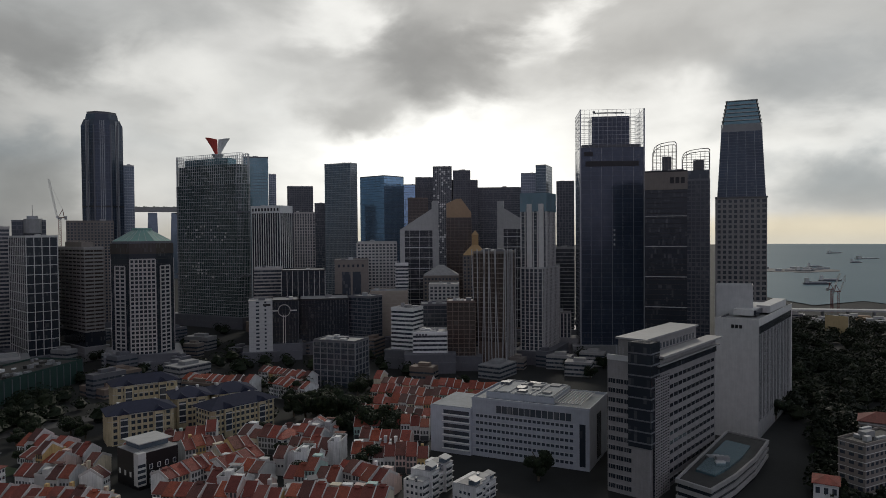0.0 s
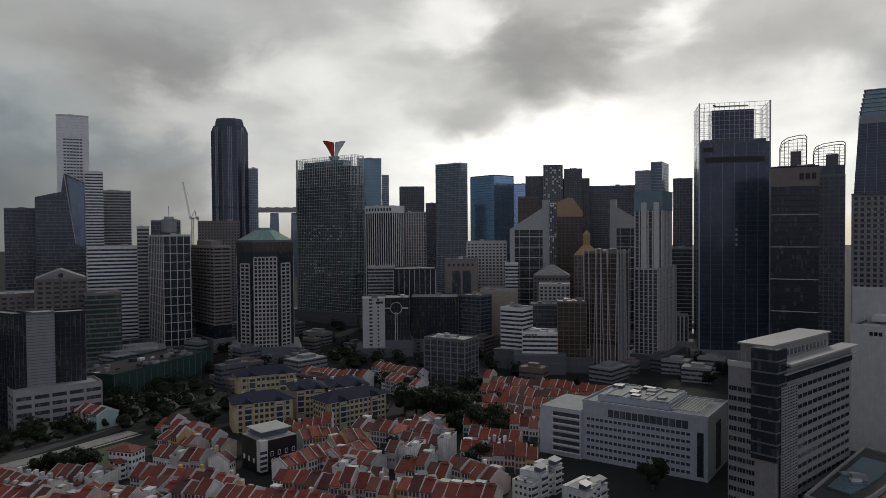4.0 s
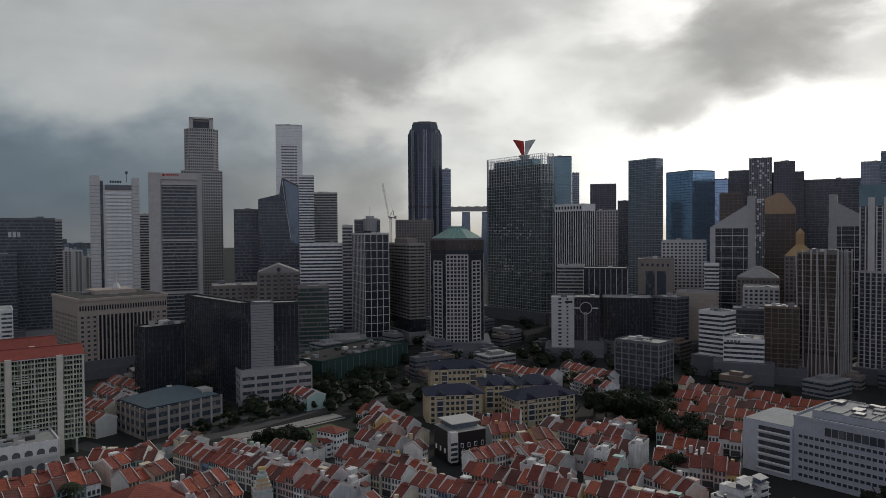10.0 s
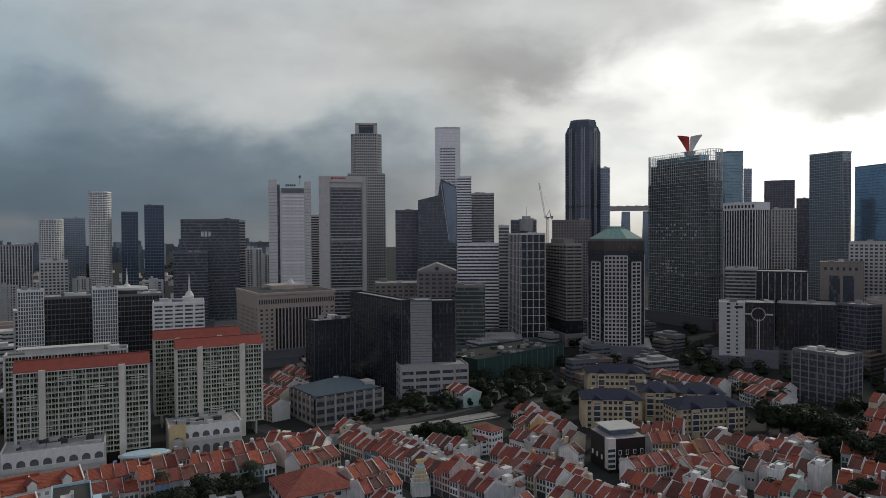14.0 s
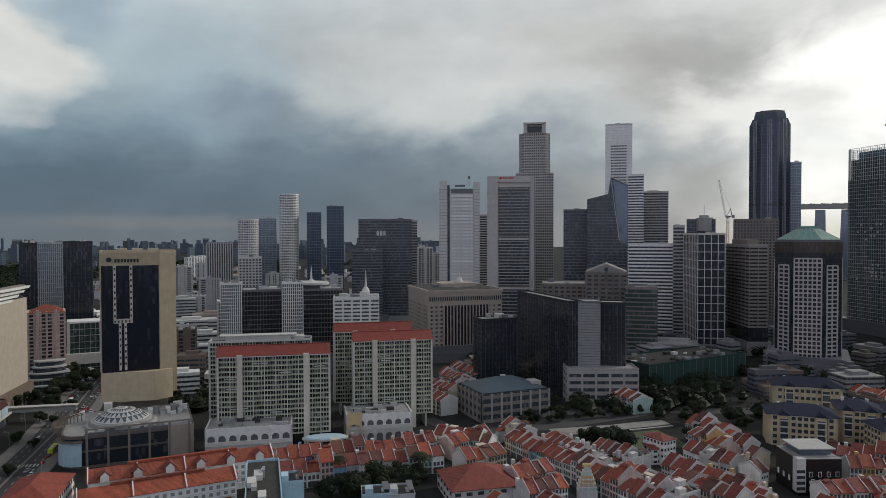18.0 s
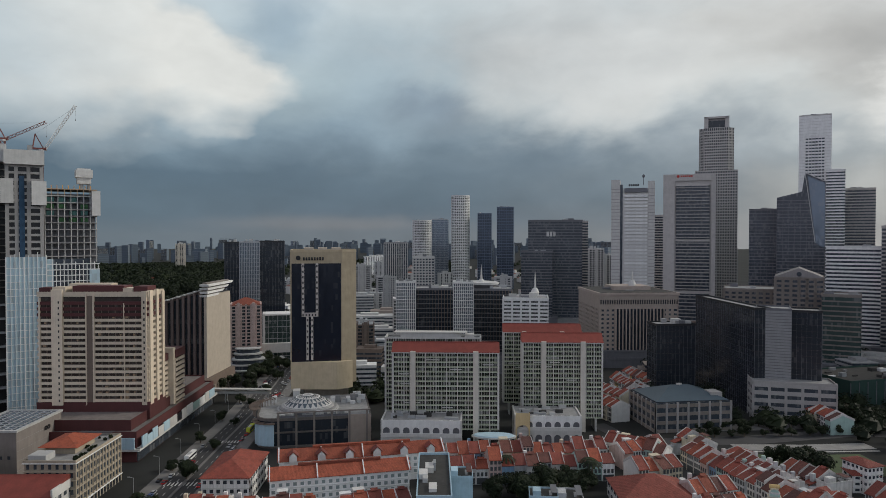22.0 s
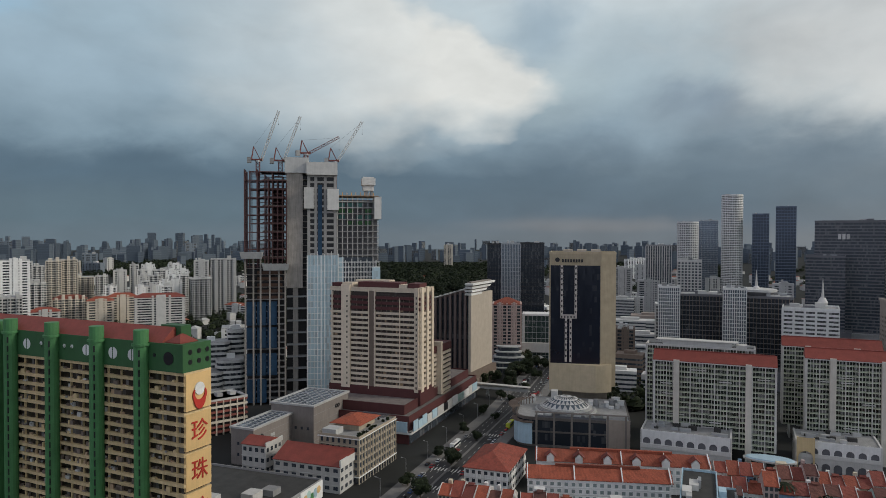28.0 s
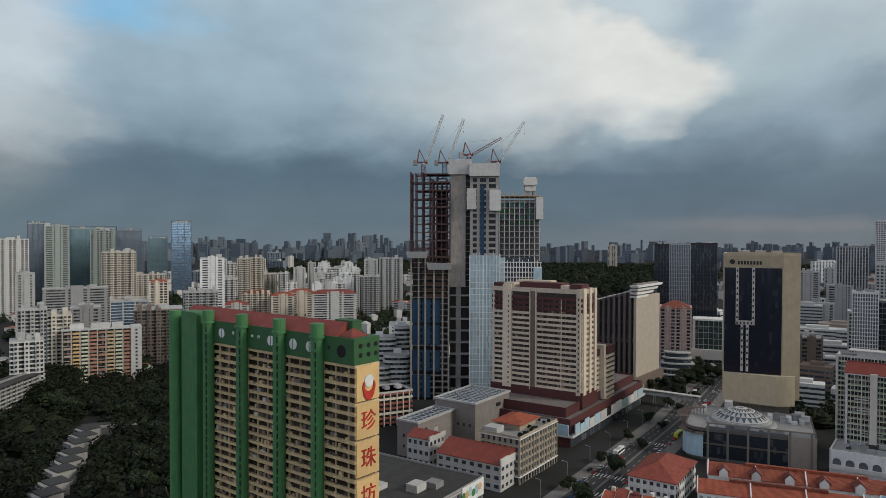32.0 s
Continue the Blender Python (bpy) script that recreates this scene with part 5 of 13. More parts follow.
def green_yellow_slab(x, y, w, d, rot, h):
    """Green and yellow slab: long face at the left (x = -w/2), sign face at the right (y = -d/2)."""
    root = thing("apartment_slab", x, y, 0, rot, "yellow and green slab of flats with round pillars and painted characters", "apartment block")
    green, dark = GREENPAINT, DARKGREENPAINT
    hb = h - 9.0
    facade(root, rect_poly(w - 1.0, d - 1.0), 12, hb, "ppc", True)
    fx = -w / 2
    n_floor = int((hb - 12) / 2.85)
    # pieces of balconies on the long face
    rng = random.Random(5)
    me_ac = Build().box(-.3, 0, -.36, .36, 0, .5).mesh(GREY)
    for i in range(60):
        part("air_conditioner", me_ac, GREY, root, at=(fx - .42, rng.uniform(-.46, .36) * d, 12 + 2.85 * rng.randrange(2, n_floor) + rng.choice((.4, 1.25, 1.25))))
    pm = Build().box(-.5, .5, -.12, .12, 0, hb - 12).mesh(OCHRE)
    for k in range(18):
        part("balcony_fin", pm, OCHRE, root, at=(fx + .35, -d / 2 + d * (k + .5) / 18, 12))
    # shutters, laundry and enclosed balconies behind the parapets
    for name, m, n, deep in (("balcony_shutter", TAN, 110, .05), ("balcony_laundry", OCHRE, 130, .3), ("balcony_screen", BROWN, 260, .2), ("balcony_panel", PALE, 45, .1)):
        b = Build()
        for i in range(n):
            yy, z, q = rng.uniform(-.48, .28) * d, 12 + 2.85 * rng.randrange(0, n_floor), rng.uniform(.4, 1.7)
            b.box(fx - deep, fx + .6, yy - q / 2, yy + q / 2, z + .1, z + rng.choice((.9, 1.3, 1.85)))
        part(name, b, m, root, kind="stuff")
    rail = Build()
    for k in range(n_floor):
        rail.box(fx - .42, fx - .36, -d * .49, d * .3, 12 + 2.85 * k + .25, 12 + 2.85 * k + .42)
    part("balcony_rails", rail, OCHRE, root, kind="stuff")
    # crown band with round holes
    part("crown", Build().box(fx - .8, w / 2 + .3, -d / 2 - .4, d / 2 + .3, hb, h - 1.0), dark, root, "dark green parapet storey")
    disc = Build().prism(circle_poly(1, 1, 20), 0, 1)
    md_w, md_b = disc.mesh(WHITE), disc.mesh(BLACK)
    for s, r, m_ in ((-.45, 1.9, md_b), (-.395, .6, md_b), (-.305, 1.7, md_w), (-.225, 1.8, md_w), (-.11, 1.7, md_w), (-.045, .6, md_w), (-.01, .6, md_w), (.10, .6, md_w), (.17, 1.7, md_w)):
        o = part("porthole", md_w if m_ is md_w else md_b, WHITE, root, at=(fx - .8, s * d, h - 5.2 + (.6 if r < 1 else 0)))
        o.rotation_euler, o.scale = (0, radians(-90), 0), (r * 2, r * 2, .12)
        if m_ is md_w:
            bar = box("porthole_bar", fx - 1.0, fx - .8, s * d - .12, s * d + .12, h - 5.2 - r, h - 5.2 + r, dark, root)
    for i, px in enumerate((-.3, .05, .38)):
        for zz in (h - 3.4, h - 6.2):
            o = part("porthole", md_b, BLACK, root, at=(px * w, -d / 2 - .4, zz))
            o.rotation_euler, o.scale = (radians(90), 0, 0), (1.5, 1.5, .12)
    # round pillars
    col = Build().prism(circle_poly(4.2, 4.2, 16), 0, h + 2.6)
    cme = col.mesh(green)
    for s in (-.353, -.167, .035, .237):
        p = part("pillar", cme, green, root, at=(fx - 1.8, s * d, 0))
        slit = Build()
        for k in range(26):
            slit.box(fx - 3.72, fx - 2.9, s * d - 1.3, s * d - .95, 14 + k * 2.85, 15.9 + k * 2.85)
        part("pillar_slits", slit, BLACK, root, kind="stuff")
        part("pillar_cap", Build().prism(circle_poly(5.2, 5.2, 16), 0, .7), green, root, at=(fx - 1.8, s * d, h - 2.0))
    box("stair_block", fx - 3.4, w / 2, d * .29, d * .39, 0, h + 1.4, green, root, "green stair block")
    part("pillar", Build().prism(circle_poly(4.6, 4.6, 16), 0, h + 1.0), green, root, at=(fx - 2, d * .455, 0))
    box("link_wall", fx - 1, w / 2, d * .39, d * .5, 0, h - 2, dark, root)
    # sloping red roof and small caps
    v = [(fx - .6, -d * .42, h - 1), (fx - .6, d * .43, h - 1), (fx + w * .45, d * .43, h + 3), (fx + w * .45, -d * .42, h + 3), (w / 2, -d * .42, h - 1), (w / 2, d * .43, h - 1)]
    part("roof", Build().faces(v, [(0, 3, 2, 1), (3, 4, 5, 2), (0, 4, 3), (1, 2, 5)]), REDROOF, root, "red sloping roof")
    hip("turret_roof", fx + .5, w * .2, -d * .48, -d * .43, h - 1, 2.4, REDROOF, root, .3)
    box("roof_block", w * .0, w * .4, -d * .44, -d * .36, h - 1, h + 3.4, dark, root)
    # sign panels with red characters
    top = hb - .6
    for k in range(7):
        z1 = top - k * 11.4
        if z1 < 16:
            break
        box("sign_panel", fx + .2, w / 2 + .1, -d / 2 - .6, -d / 2 + .3, max(0, z1 - 10.5), z1, YELLOW, root, "orange yellow sign panel")
    sym = Build()
    for i in range(17):
        a0, a1 = radians(150 + 240 * i / 17), radians(150 + 240 * (i + 1) / 17)
        t0, t1 = (.3 + .9 * math.sin(math.pi * q / 17) + 1.7 * max(0, 1 - abs(q - 8.5) / 3.5) for q in (i, i + 1))
        v = [(2.0 * math.cos(a0), 0, 2.0 * math.sin(a0)), (2.0 * math.cos(a1), 0, 2.0 * math.sin(a1)), ((2.0 + t1) * math.cos(a1), 0, (2.0 + t1) * math.sin(a1)), ((2.0 + t0) * math.cos(a0), 0, (2.0 + t0) * math.sin(a0))]
        v += [(p[0], .3, p[2]) for p in v]
        sym.faces(v, [(0, 1, 2, 3), (0, 1, 5, 4), (2, 3, 7, 6)])
    part("emblem_flame", sym, REDPAINT, root, "red crescent emblem", (0.3, -d / 2 - 1.0, top - 5.8))
    o = part("emblem_disc", Build().prism(circle_poly(3.7, 3.7, 24), 0, .3), WHITE, root, "white disc", (0.3, -d / 2 - .65, top - 4.6))
    o.rotation_euler[0] = radians(90)
    for k, ch in enumerate("\u73cd\u73e0\u574a"):
        cu = bpy.data.curves.new("character", "FONT")
        cu.body, cu.size, cu.align_x, cu.align_y, cu.extrude = ch, 6.6, "CENTER", "CENTER", .12
        tmp = bpy.data.objects.new("character", cu)
        scene.collection.objects.link(tmp)
        me = bpy.data.meshes.new_from_object(tmp.evaluated_get(bpy.context.evaluated_depsgraph_get()))
        bpy.data.objects.remove(tmp)
        me.materials.clear()
        me.materials.append(REDPAINT)
        o = part("character", me, REDPAINT, root, "red painted character", (0.3, -d / 2 - .75, top - 17.0 - 11.4 * k))
        o.rotation_euler[0] = radians(90)
    # podium of shops
    return root


def crown_frame(root, w, d, z0, z1, nx, ny, nz, material=WHITESTEEL, r=.22, skip_top=False):
    """An open steel grid standing on the roof edge."""
    for s in range(4):
        b = Build()
        if s % 2 == 0:
            yy = -d / 2 if s == 0 else d / 2
            for i in range(nx + 1):
                px = -w / 2 + w * i / nx
                b.box(px - r, px + r, yy - r, yy + r, z0, z1)
            for k in range(1, nz + 1):
                z = z0 + (z1 - z0) * k / nz
                b.box(-w / 2, w / 2, yy - r, yy + r, z - r, z + r)
        else:
            xx = -w / 2 if s == 1 else w / 2
            for i in range(ny + 1):
                py = -d / 2 + d * i / ny
                b.box(xx - r, xx + r, py - r, py + r, z0, z1)
            for k in range(1, nz + 1):
                z = z0 + (z1 - z0) * k / nz
                b.box(xx - r, xx + r, -d / 2, d / 2, z - r, z + r)
        part("crown_screen", b, material, root, "open steel grid screen")


def crown_for(x, y, w, d, rot, kind, z0, z1, w2=0.0):
    """Tops that stand on towers built above: found by the tower's place."""
    root = next(o for o in scene.objects if o.parent is None and o.type == "EMPTY" and abs(o.location.x - x) < .11 and abs(o.location.y - y) < .11)
    if kind == "open_frame":
        crown_frame(root, w, d, z0, z1, 14, 8, 9, STEEL, .13)
        box("inner_block", -w * .30, w * .30, -d * .3, d * .4, z0, z1 - 5, G_NAVY, root)
        box("inner_ledge", -w * .46, w * .46, -d * .4, d * .45, z0, z0 + 3.5, DARKGREY, root)
        part("corner_post", Build().box(-w / 2 - .6, -w / 2 + .6, -d / 2 - .6, -d / 2 + .6, 0, z1 + .6).box(w / 2 - .6, w / 2 + .6, -d / 2 - .6, -d / 2 + .6, 0, z1 + .6), STEEL, root)
        part("roof_gantry", Build().box(-w * .25, w * .25, -1, 0, z1, z1 + 1).box(-w * .26, -w * .22, -1, 0, z1 + 1, z1 + 2.4), DARKGREY, root)
        box("dark_band", -w * .42, w * .42, -d / 2 - .3, -d / 2, z0 - 18, z0 - 13, BLACK, root)
        box("dark_band", -w * .44, -w * .3, -d / 2 - .3, -d / 2, z0 - 8, z0 - 4, BLACK, root)
        # pale boxes put the light of lit windows into plain colour
        for k in range(4):
            box("lit_window", w * .02, w * .02 + 1.6, -d / 2 - .2, -d / 2, z0 - 80 - k * 4.6, z0 - 78 - k * 4.6, PALE, root)
    elif kind == "shoulders":
        p = oct_poly(w, d)
        zm = z0 + (z1 - z0) * .45
        part("shoulder", Build().prism(p, z0, zm, .86), G_NAVY, root)
        p2 = [(a * .8, b * .8) for a, b in p]
        part("upper_shoulder", Build().prism(p2, zm, z1 - 3, .94), G_NAVY, root)
        part("cap", Build().prism([(a * .9, b * .9) for a, b in p2], z1 - 3, z1), DARKGREY, root)
        part("mast", Build().bar((0, 0, z1), (2, 0, z1 + 2.5), .3), DARKGREY, root)
        for s in (-.36, -.2, .2, .36):
            box("corner_rib", s * w - .8, s * w + .8, -d / 2 - .7, -d / 2, 0, z0, DARKGREY, root)
        for face in (0, 1, 7):
            for k in range(3):
                part("centre_strip", Build().box(-2.6 + k * 2.2, -1.8 + k * 2.2, -d / 2 - .5, -d / 2, z0 * .42, z0 + 6), STEEL, root, turn=45 * face)
        part("break_line", ring(grow(p, .5), 1, z0 * .60, z0 * .60 + 2), BLACK, root)
        box("stone_base", -w * .55, w * .55, -d * .55, d * .1, 0, z0 * .42, STONE, root)
    elif kind == "glass_pyramid":
        p = oct_poly(w * .95, d * .95)
        part("attic", Build().prism(p, z0, z0 + 2), DARKGREY, root)
        part("pyramid_roof", Build().prism(p, z0 + 2, z1 - 1, .34), COPPERGREEN, root, "green glass pyramid roof")
        for i in range(8):
            a, b = p[i], p[(i + 1) % 8]
            for k in range(3):
                s0 = (a[0] + (b[0] - a[0]) * k / 3, a[1] + (b[1] - a[1]) * k / 3)
                part("rafter", Build().bar((s0[0], s0[1], z0 + 2.1), (s0[0] * .34, s0[1] * .34, z1 - .9), .18), PALE, root)
        part("lantern", Build().prism([(a * .34, b * .34) for a, b in p], z1 - 1, z1 + 1.2), COPPERGREEN, root)
        part("upper_block", Build().prism(oct_poly(w * 1.01, d * 1.01), z0 - 9, z0), G_BRONZE, root, "dark glass top storeys")
        for face in range(8):
            b = Build()
            wide = w * (.40 if face % 2 == 0 else .22)
            off, top = (d * .5, z0 - 14) if face % 2 == 0 else (d * .504, z0 - 20)
            nx, nz = (6, 23) if face % 2 == 0 else (2, 22)
            for k in range(nx + 1):
                px = -wide / 2 + wide * k / nx
                b.box(px - .55, px + .55, -off - .5, -off + .4, 14, top)
            for k in range(nz + 1):
                z = 14 + (top - 14) * k / nz
                b.box(-wide / 2, wide / 2, -off - .4, -off + .4, z - .62, z + .62)
            part("window_grid", b, GRIDWHITE, root, "pale stone window grid", turn=45 * face)
        part("podium", Build().prism(oct_poly(w * 1.08, d * 1.08, .2), 0, 14), BROWNGREY, root)
    elif kind == "petals":
        p = round_poly(w, d)
        b = Build()
        for px, py, a, _ in edge_points(p, 3.4):
            b.box(px - .2, px + .2, py - .2, py + .2, z0, z1)
        part("lattice_screen", b, WHITESTEEL, root, "open white steel lattice", kind="stuff")
        for k in range(1, 10):
            part("lattice_ring", ring(p, .4, z0 + (z1 - z0) * k / 9 - .2, z0 + (z1 - z0) * k / 9 + .2), WHITESTEEL, root)
        part("roof_garden_block", Build().prism(round_poly(w * .9, d * .94), z0, z1 - 14), G_GREEN, root)
        box("plant_screen", -w * .35, w * .35, -d * .3, d * .36, z1 - 14, z1 - 5, G_TEAL, root)
        rng = random.Random(6)
        # off white boxes imitate lit windows by colour alone
        for k in range(36):
            py, z = rng.uniform(-.3, .34) * d, z0 * (.40 if k % 2 else .66) + 4.4 * rng.randrange(-2, 3)
            box("lit_window", -w * .5 - .75, -w * .5 - .5, py - 1.2, py + 1.2, z - 1.3, z + 1.3, OFFWHITE, root)
        part("roof_deck", Build().prism(round_poly(w * .96, d * .96), z0, z0 + .6), ROOFDARK, root)
        for a0, a1, m_, lb in ((92, 268, PETALRED, "red flared funnel petal"), (-86, 86, WHITE, "white flared funnel petal")):
            b = Build()
            n, mrow = 7, 10
            for i in range(n + 1):
                t = i / n
                for j in range(mrow + 1):
                    q = j / mrow
                    a = radians(a0 + (a1 - a0) * q)
                    r = 2.4 + 13.0 * t ** 1.3
                    b.v.append((r * math.cos(a), r * .6 * math.sin(a), z1 - 3 + (25 - 3 * abs(q * 2 - 1) ** 2) * t))
            k2 = mrow + 1
            for i in range(n):
                for j in range(mrow):
                    b.f.append((i * k2 + j, i * k2 + j + 1, (i + 1) * k2 + j + 1, (i + 1) * k2 + j))
            o = part("petal", b, m_, root, lb, (-w * .05, -d * .1, 0), -45)
            sol = o.modifiers.new("thickness", "SOLIDIFY")
            sol.thickness = .5
        part("funnel", Build().prism(circle_poly(5, 5, 14), z0, z1 - 8).prism(circle_poly(6, 6, 14), z1 - 8, z1 + 1, 2.6), PALE, root, at=(-w * .05, -d * .1, 0))
        for zz in (.36, .8):
            box("sky_terrace", -w * .5, w * .52, -d * .52, d * .5, z0 * zz, z0 * zz + 2.2, DARKGREY, root)
    elif kind == "stone_steps":
        part("upper_shaft", Build().prism(oct_poly(w * .82, d * .82, .2), z0, z1 - 16), G_BLACK, root)
        p = oct_poly(w * .82, d * .82, .2)
        b = Build()
        nfl = int((z1 - 16 - z0) / 3.8)
        for k in range(nfl):
            b.prism(grow(p, .3), z0 + 3.8 * (k + 1) - 1.6, z0 + 3.8 * (k + 1))
        part("spandrel_cladding", b, BANKSTONE, root, kind="stuff")
        b = Build()
        for px, py, a, _ in edge_points(p, 2.6):
            m = Matrix.Rotation(radians(a), 2)
            b.prism([tuple(Vector((px, py)) + m @ Vector(c)) for c in ((-.55, -.3), (.55, -.3), (.55, .3), (-.55, .3))], z0, z1 - 16)
        part("pier_cladding", b, BANKSTONE, root, kind="stuff")
        box("dark_recess", -w * .2, w * .2, -d * .205, d * .25, z1 - 14, z1 - 5, G_BLACK, root)
        part("top_block", Build().box(-w * .3, -w * .2, -d * .3, d * .3, z1 - 16, z1).box(w * .2, w * .3, -d * .3, d * .3, z1 - 16, z1).box(-w * .2, w * .2, -d * .2, d * .3, z1 - 16, z1 - 3).box(-w * .3, w * .3, -d * .3, d * .3, z1 - 2.5, z1), BANKSTONE, root)
    elif kind == "slope":
        # frame with a roof that climbs to one side
        s = 1 if w2 >= 0 else -1
        v = [(-w / 2, -d / 2, z0), (w / 2, -d / 2, z0), (w / 2, d / 2, z0), (-w / 2, d / 2, z0)]
        za, zb = (z0 + 1, z1) if s > 0 else (z1, z0 + 1)
        v += [(-w / 2, -d / 2, za), (w / 2, -d / 2, zb), (w / 2, d / 2, zb), (-w / 2, d / 2, za)]
        part("sloping_crown", Build().faces(v, [(3, 2, 1, 0), (4, 5, 6, 7), (0, 1, 5, 4), (1, 2, 6, 5), (2, 3, 7, 6), (3, 0, 4, 7)]), PALE, root, "pale sloping metal roof")
        e = w / 2 * s
        box("edge_tower", min(e, e - s * w * .16), max(e, e - s * w * .16), -d / 2 - .6, d / 2, 0, z1 + 4, PALE, root)
        e = -w / 2 * s
        box("edge_tower", min(e, e + s * w * .12), max(e, e + s * w * .12), -d / 2 - .6, d / 2, 0, z0, PALE, root)
        for k in range(int(z0 / 12)):
            box("floor_line", -w / 2, w / 2, -d / 2 - .5, -d / 2, 12 * k + 6, 12 * k + 6.8, WHITESTEEL, root)
    elif kind == "slant_tan":
        v = [(-w / 2, -d / 2, z0), (w / 2, -d / 2, z0), (w / 2, d / 2, z0), (-w / 2, d / 2, z0), (-w / 2, -d / 2, z1 - 6), (-w * .1, -d / 2, z1), (w * .1, -d / 2, z1), (w / 2, -d / 2, z0 + 6), (-w / 2, d / 2, z1 - 6), (-w * .1, d / 2, z1), (w * .1, d / 2, z1), (w / 2, d / 2, z0 + 6)]
        part("slanted_crown", Build().faces(v, [(0, 1, 7, 6, 5, 4), (3, 8, 9, 10, 11, 2), (4, 5, 9, 8), (5, 6, 10, 9), (6, 7, 11, 10), (1, 2, 11, 7), (0, 4, 8, 3)]), TAN, root, "tan copper slanted crown")
    elif kind == "gold":
        hip("gold_roof", -w * .5, w * .5, -d * .5, d * .5, z0, (z1 - z0) * .55, GOLD, root, .5, "gold tiled roof")
        box("lantern", -w * .14, w * .14, -w * .14, w * .14, z0 + (z1 - z0) * .4, z0 + (z1 - z0) * .8, GOLD, root)
        part("spire", Build().prism(rect_poly(w * .34, w * .34), z0 + (z1 - z0) * .8, z1, .05), GOLD, root)
    elif kind == "wedge":
        front = [(-w / 2, z0), (w / 2, z0), (w / 2, z1 - 10), (w * .08, z1), (w * .02, z0 + (z1 - z0) * .3), (-w / 2, z0 + 3)]
        v = [(a, -d / 2, c) for a, c in front] + [(a, d / 2, c) for a, c in front]
        part("wedge_top", Build().faces(v, [tuple(range(6)), tuple(range(11, 5, -1))] + [((i + 1) % 6, i, 6 + i, 6 + (i + 1) % 6) for i in range(6)]), G_DARK, root)
        v = [(w * .14, -d / 2 - .5, z1 - 4), (w * .49, -d / 2 - .5, z1 - 12), (w * .49, -d / 2 - .5, z0 * .66), (w * .30, -d / 2 - .5, z0 * .70)]
        v += [(a, b + .6, c) for a, b, c in v]
        part("glass_facet", Build().faces(v, [(0, 3, 2, 1), (0, 1, 5, 4), (1, 2, 6, 5), (2, 3, 7, 6), (3, 0, 4, 7)]), G_SLATE, root, "pale mirror facet")
        part("facet_edge", Build().bar((w * .08, -d / 2 - .6, z1), (w * .30, -d / 2 - .6, z0 * .70), .5).bar((w * .08, -d / 2 - .6, z1), (w / 2, -d / 2 - .6, z1 - 10), .5), PALE, root)
    elif kind == "bank_bays":
        box("side_shaft", -w / 2 - .8, -w * .28, -d / 2 - 1.5, d / 2, 0, z1 + 3, BANKSTONE, root)
        box("side_shaft", w * .42, w / 2 + .8, -d / 2 - 1.5, d / 2, 0, z1 + 3, BANKSTONE, root)
        box("top_wall", -w * .28, w * .42, -d / 2 - 1.5, d / 2, z1 - 5, z1 + 3, BANKSTONE, root)
        part("emblem", Build().prism(circle_poly(3.2, 3.2, 14), 0, .3), REDPAINT, root, "red round emblem", (-w * .22, -d / 2 - 1.5, z1 + .4)).rotation_euler[0] = radians(90)
        for k in range(6):
            box("sign_bar", -w * .17 + k * 2.4, -w * .17 + k * 2.4 + 1.7, -d / 2 - 1.8, -d / 2 - 1.5, z1 - .4, z1 + 1.4, REDPAINT, root)
        for za, zb in ((.60, .94), (.27, .585), (.02, .25)):
            box("window_bay", -w * .26, w * .40, -d / 2 - 1.2, -d / 2 + 1, z1 * za, z1 * zb, G_DARK, root)
            n = int(z1 * (zb - za) / 4.0)
            for k in range(n):
                z = z1 * za + z1 * (zb - za) * (k + .5) / n
                box("bay_band", -w * .26, w * .40, -d / 2 - 2.4, -d / 2 - 1, z - .6, z + .6, STONE, root)
            box("bay_sill", -w * .28, w * .42, -d / 2 - 2.0, -d / 2, z1 * zb, z1 * zb + 2, BANKSTONE, root)
    elif kind == "panel_bay":
        box("side_shaft", -w / 2 - .5, -w * .3, -d / 2 - 1.2, d / 2, 0, z1 + 6, OFFWHITE, root, "pale panelled side shaft")
        box("side_shaft", w * .36, w / 2 + .5, -d / 2 - 1.2, d / 2, 0, z1 + 4, OFFWHITE, root, "pale panelled side shaft")
        box("side_slot", -w * .3, -w * .24, -d / 2 - .6, d / 2, 0, z1, G_DARK, root)
        n = int(z1 / 4.2)
        for k in range(n - 3):
            z = 4.2 * (k + 1)
            box("bay_band", -w * .2, w * .34, -d / 2 - 1.4, -d / 2, z - 1.3, z + 1.1, WHITE, root)
        b = Build()
        for k in range(int(z1 / 4.2)):
            for a, c in ((-w / 2 - .5, -w * .3), (w * .36, w / 2 + .5)):
                b.box(a - .06, c + .06, -d / 2 - 1.28, -d / 2 - 1.1, 4.2 * k, 4.2 * k + .7)
        part("panel_jointing", b, STONE, root, kind="stuff")
        box("sign_board", -w * .2, w * .34, -d / 2 - 1.4, -d / 2, z1 - 10, z1 - 4.5, DARKGREY, root)
        for k in range(5):
            box("sign_bar", -w * .1 + k * 2.6, -w * .1 + k * 2.6 + 1.9, -d / 2 - .4, -d / 2, z1 - 2.2, z1 + .4, BLACK, root)
        part("mast", Build().bar((w * .25, 0, z1), (w * .25, 0, z1 + 14), .5).box(w * .25 - 1.6, w * .25 + 1.6, -1, 1, z1 + 10, z1 + 13), DARKGREY, root)
    elif kind == "slot":
        for k in range(int(z1 * .91 / 4)):
            box("window_band", -w * .3, w * .3, -d / 2 - .2, -d / 2 + .3, 4 * k + 1.6, 4 * k + 3.4, G_DARK, root)
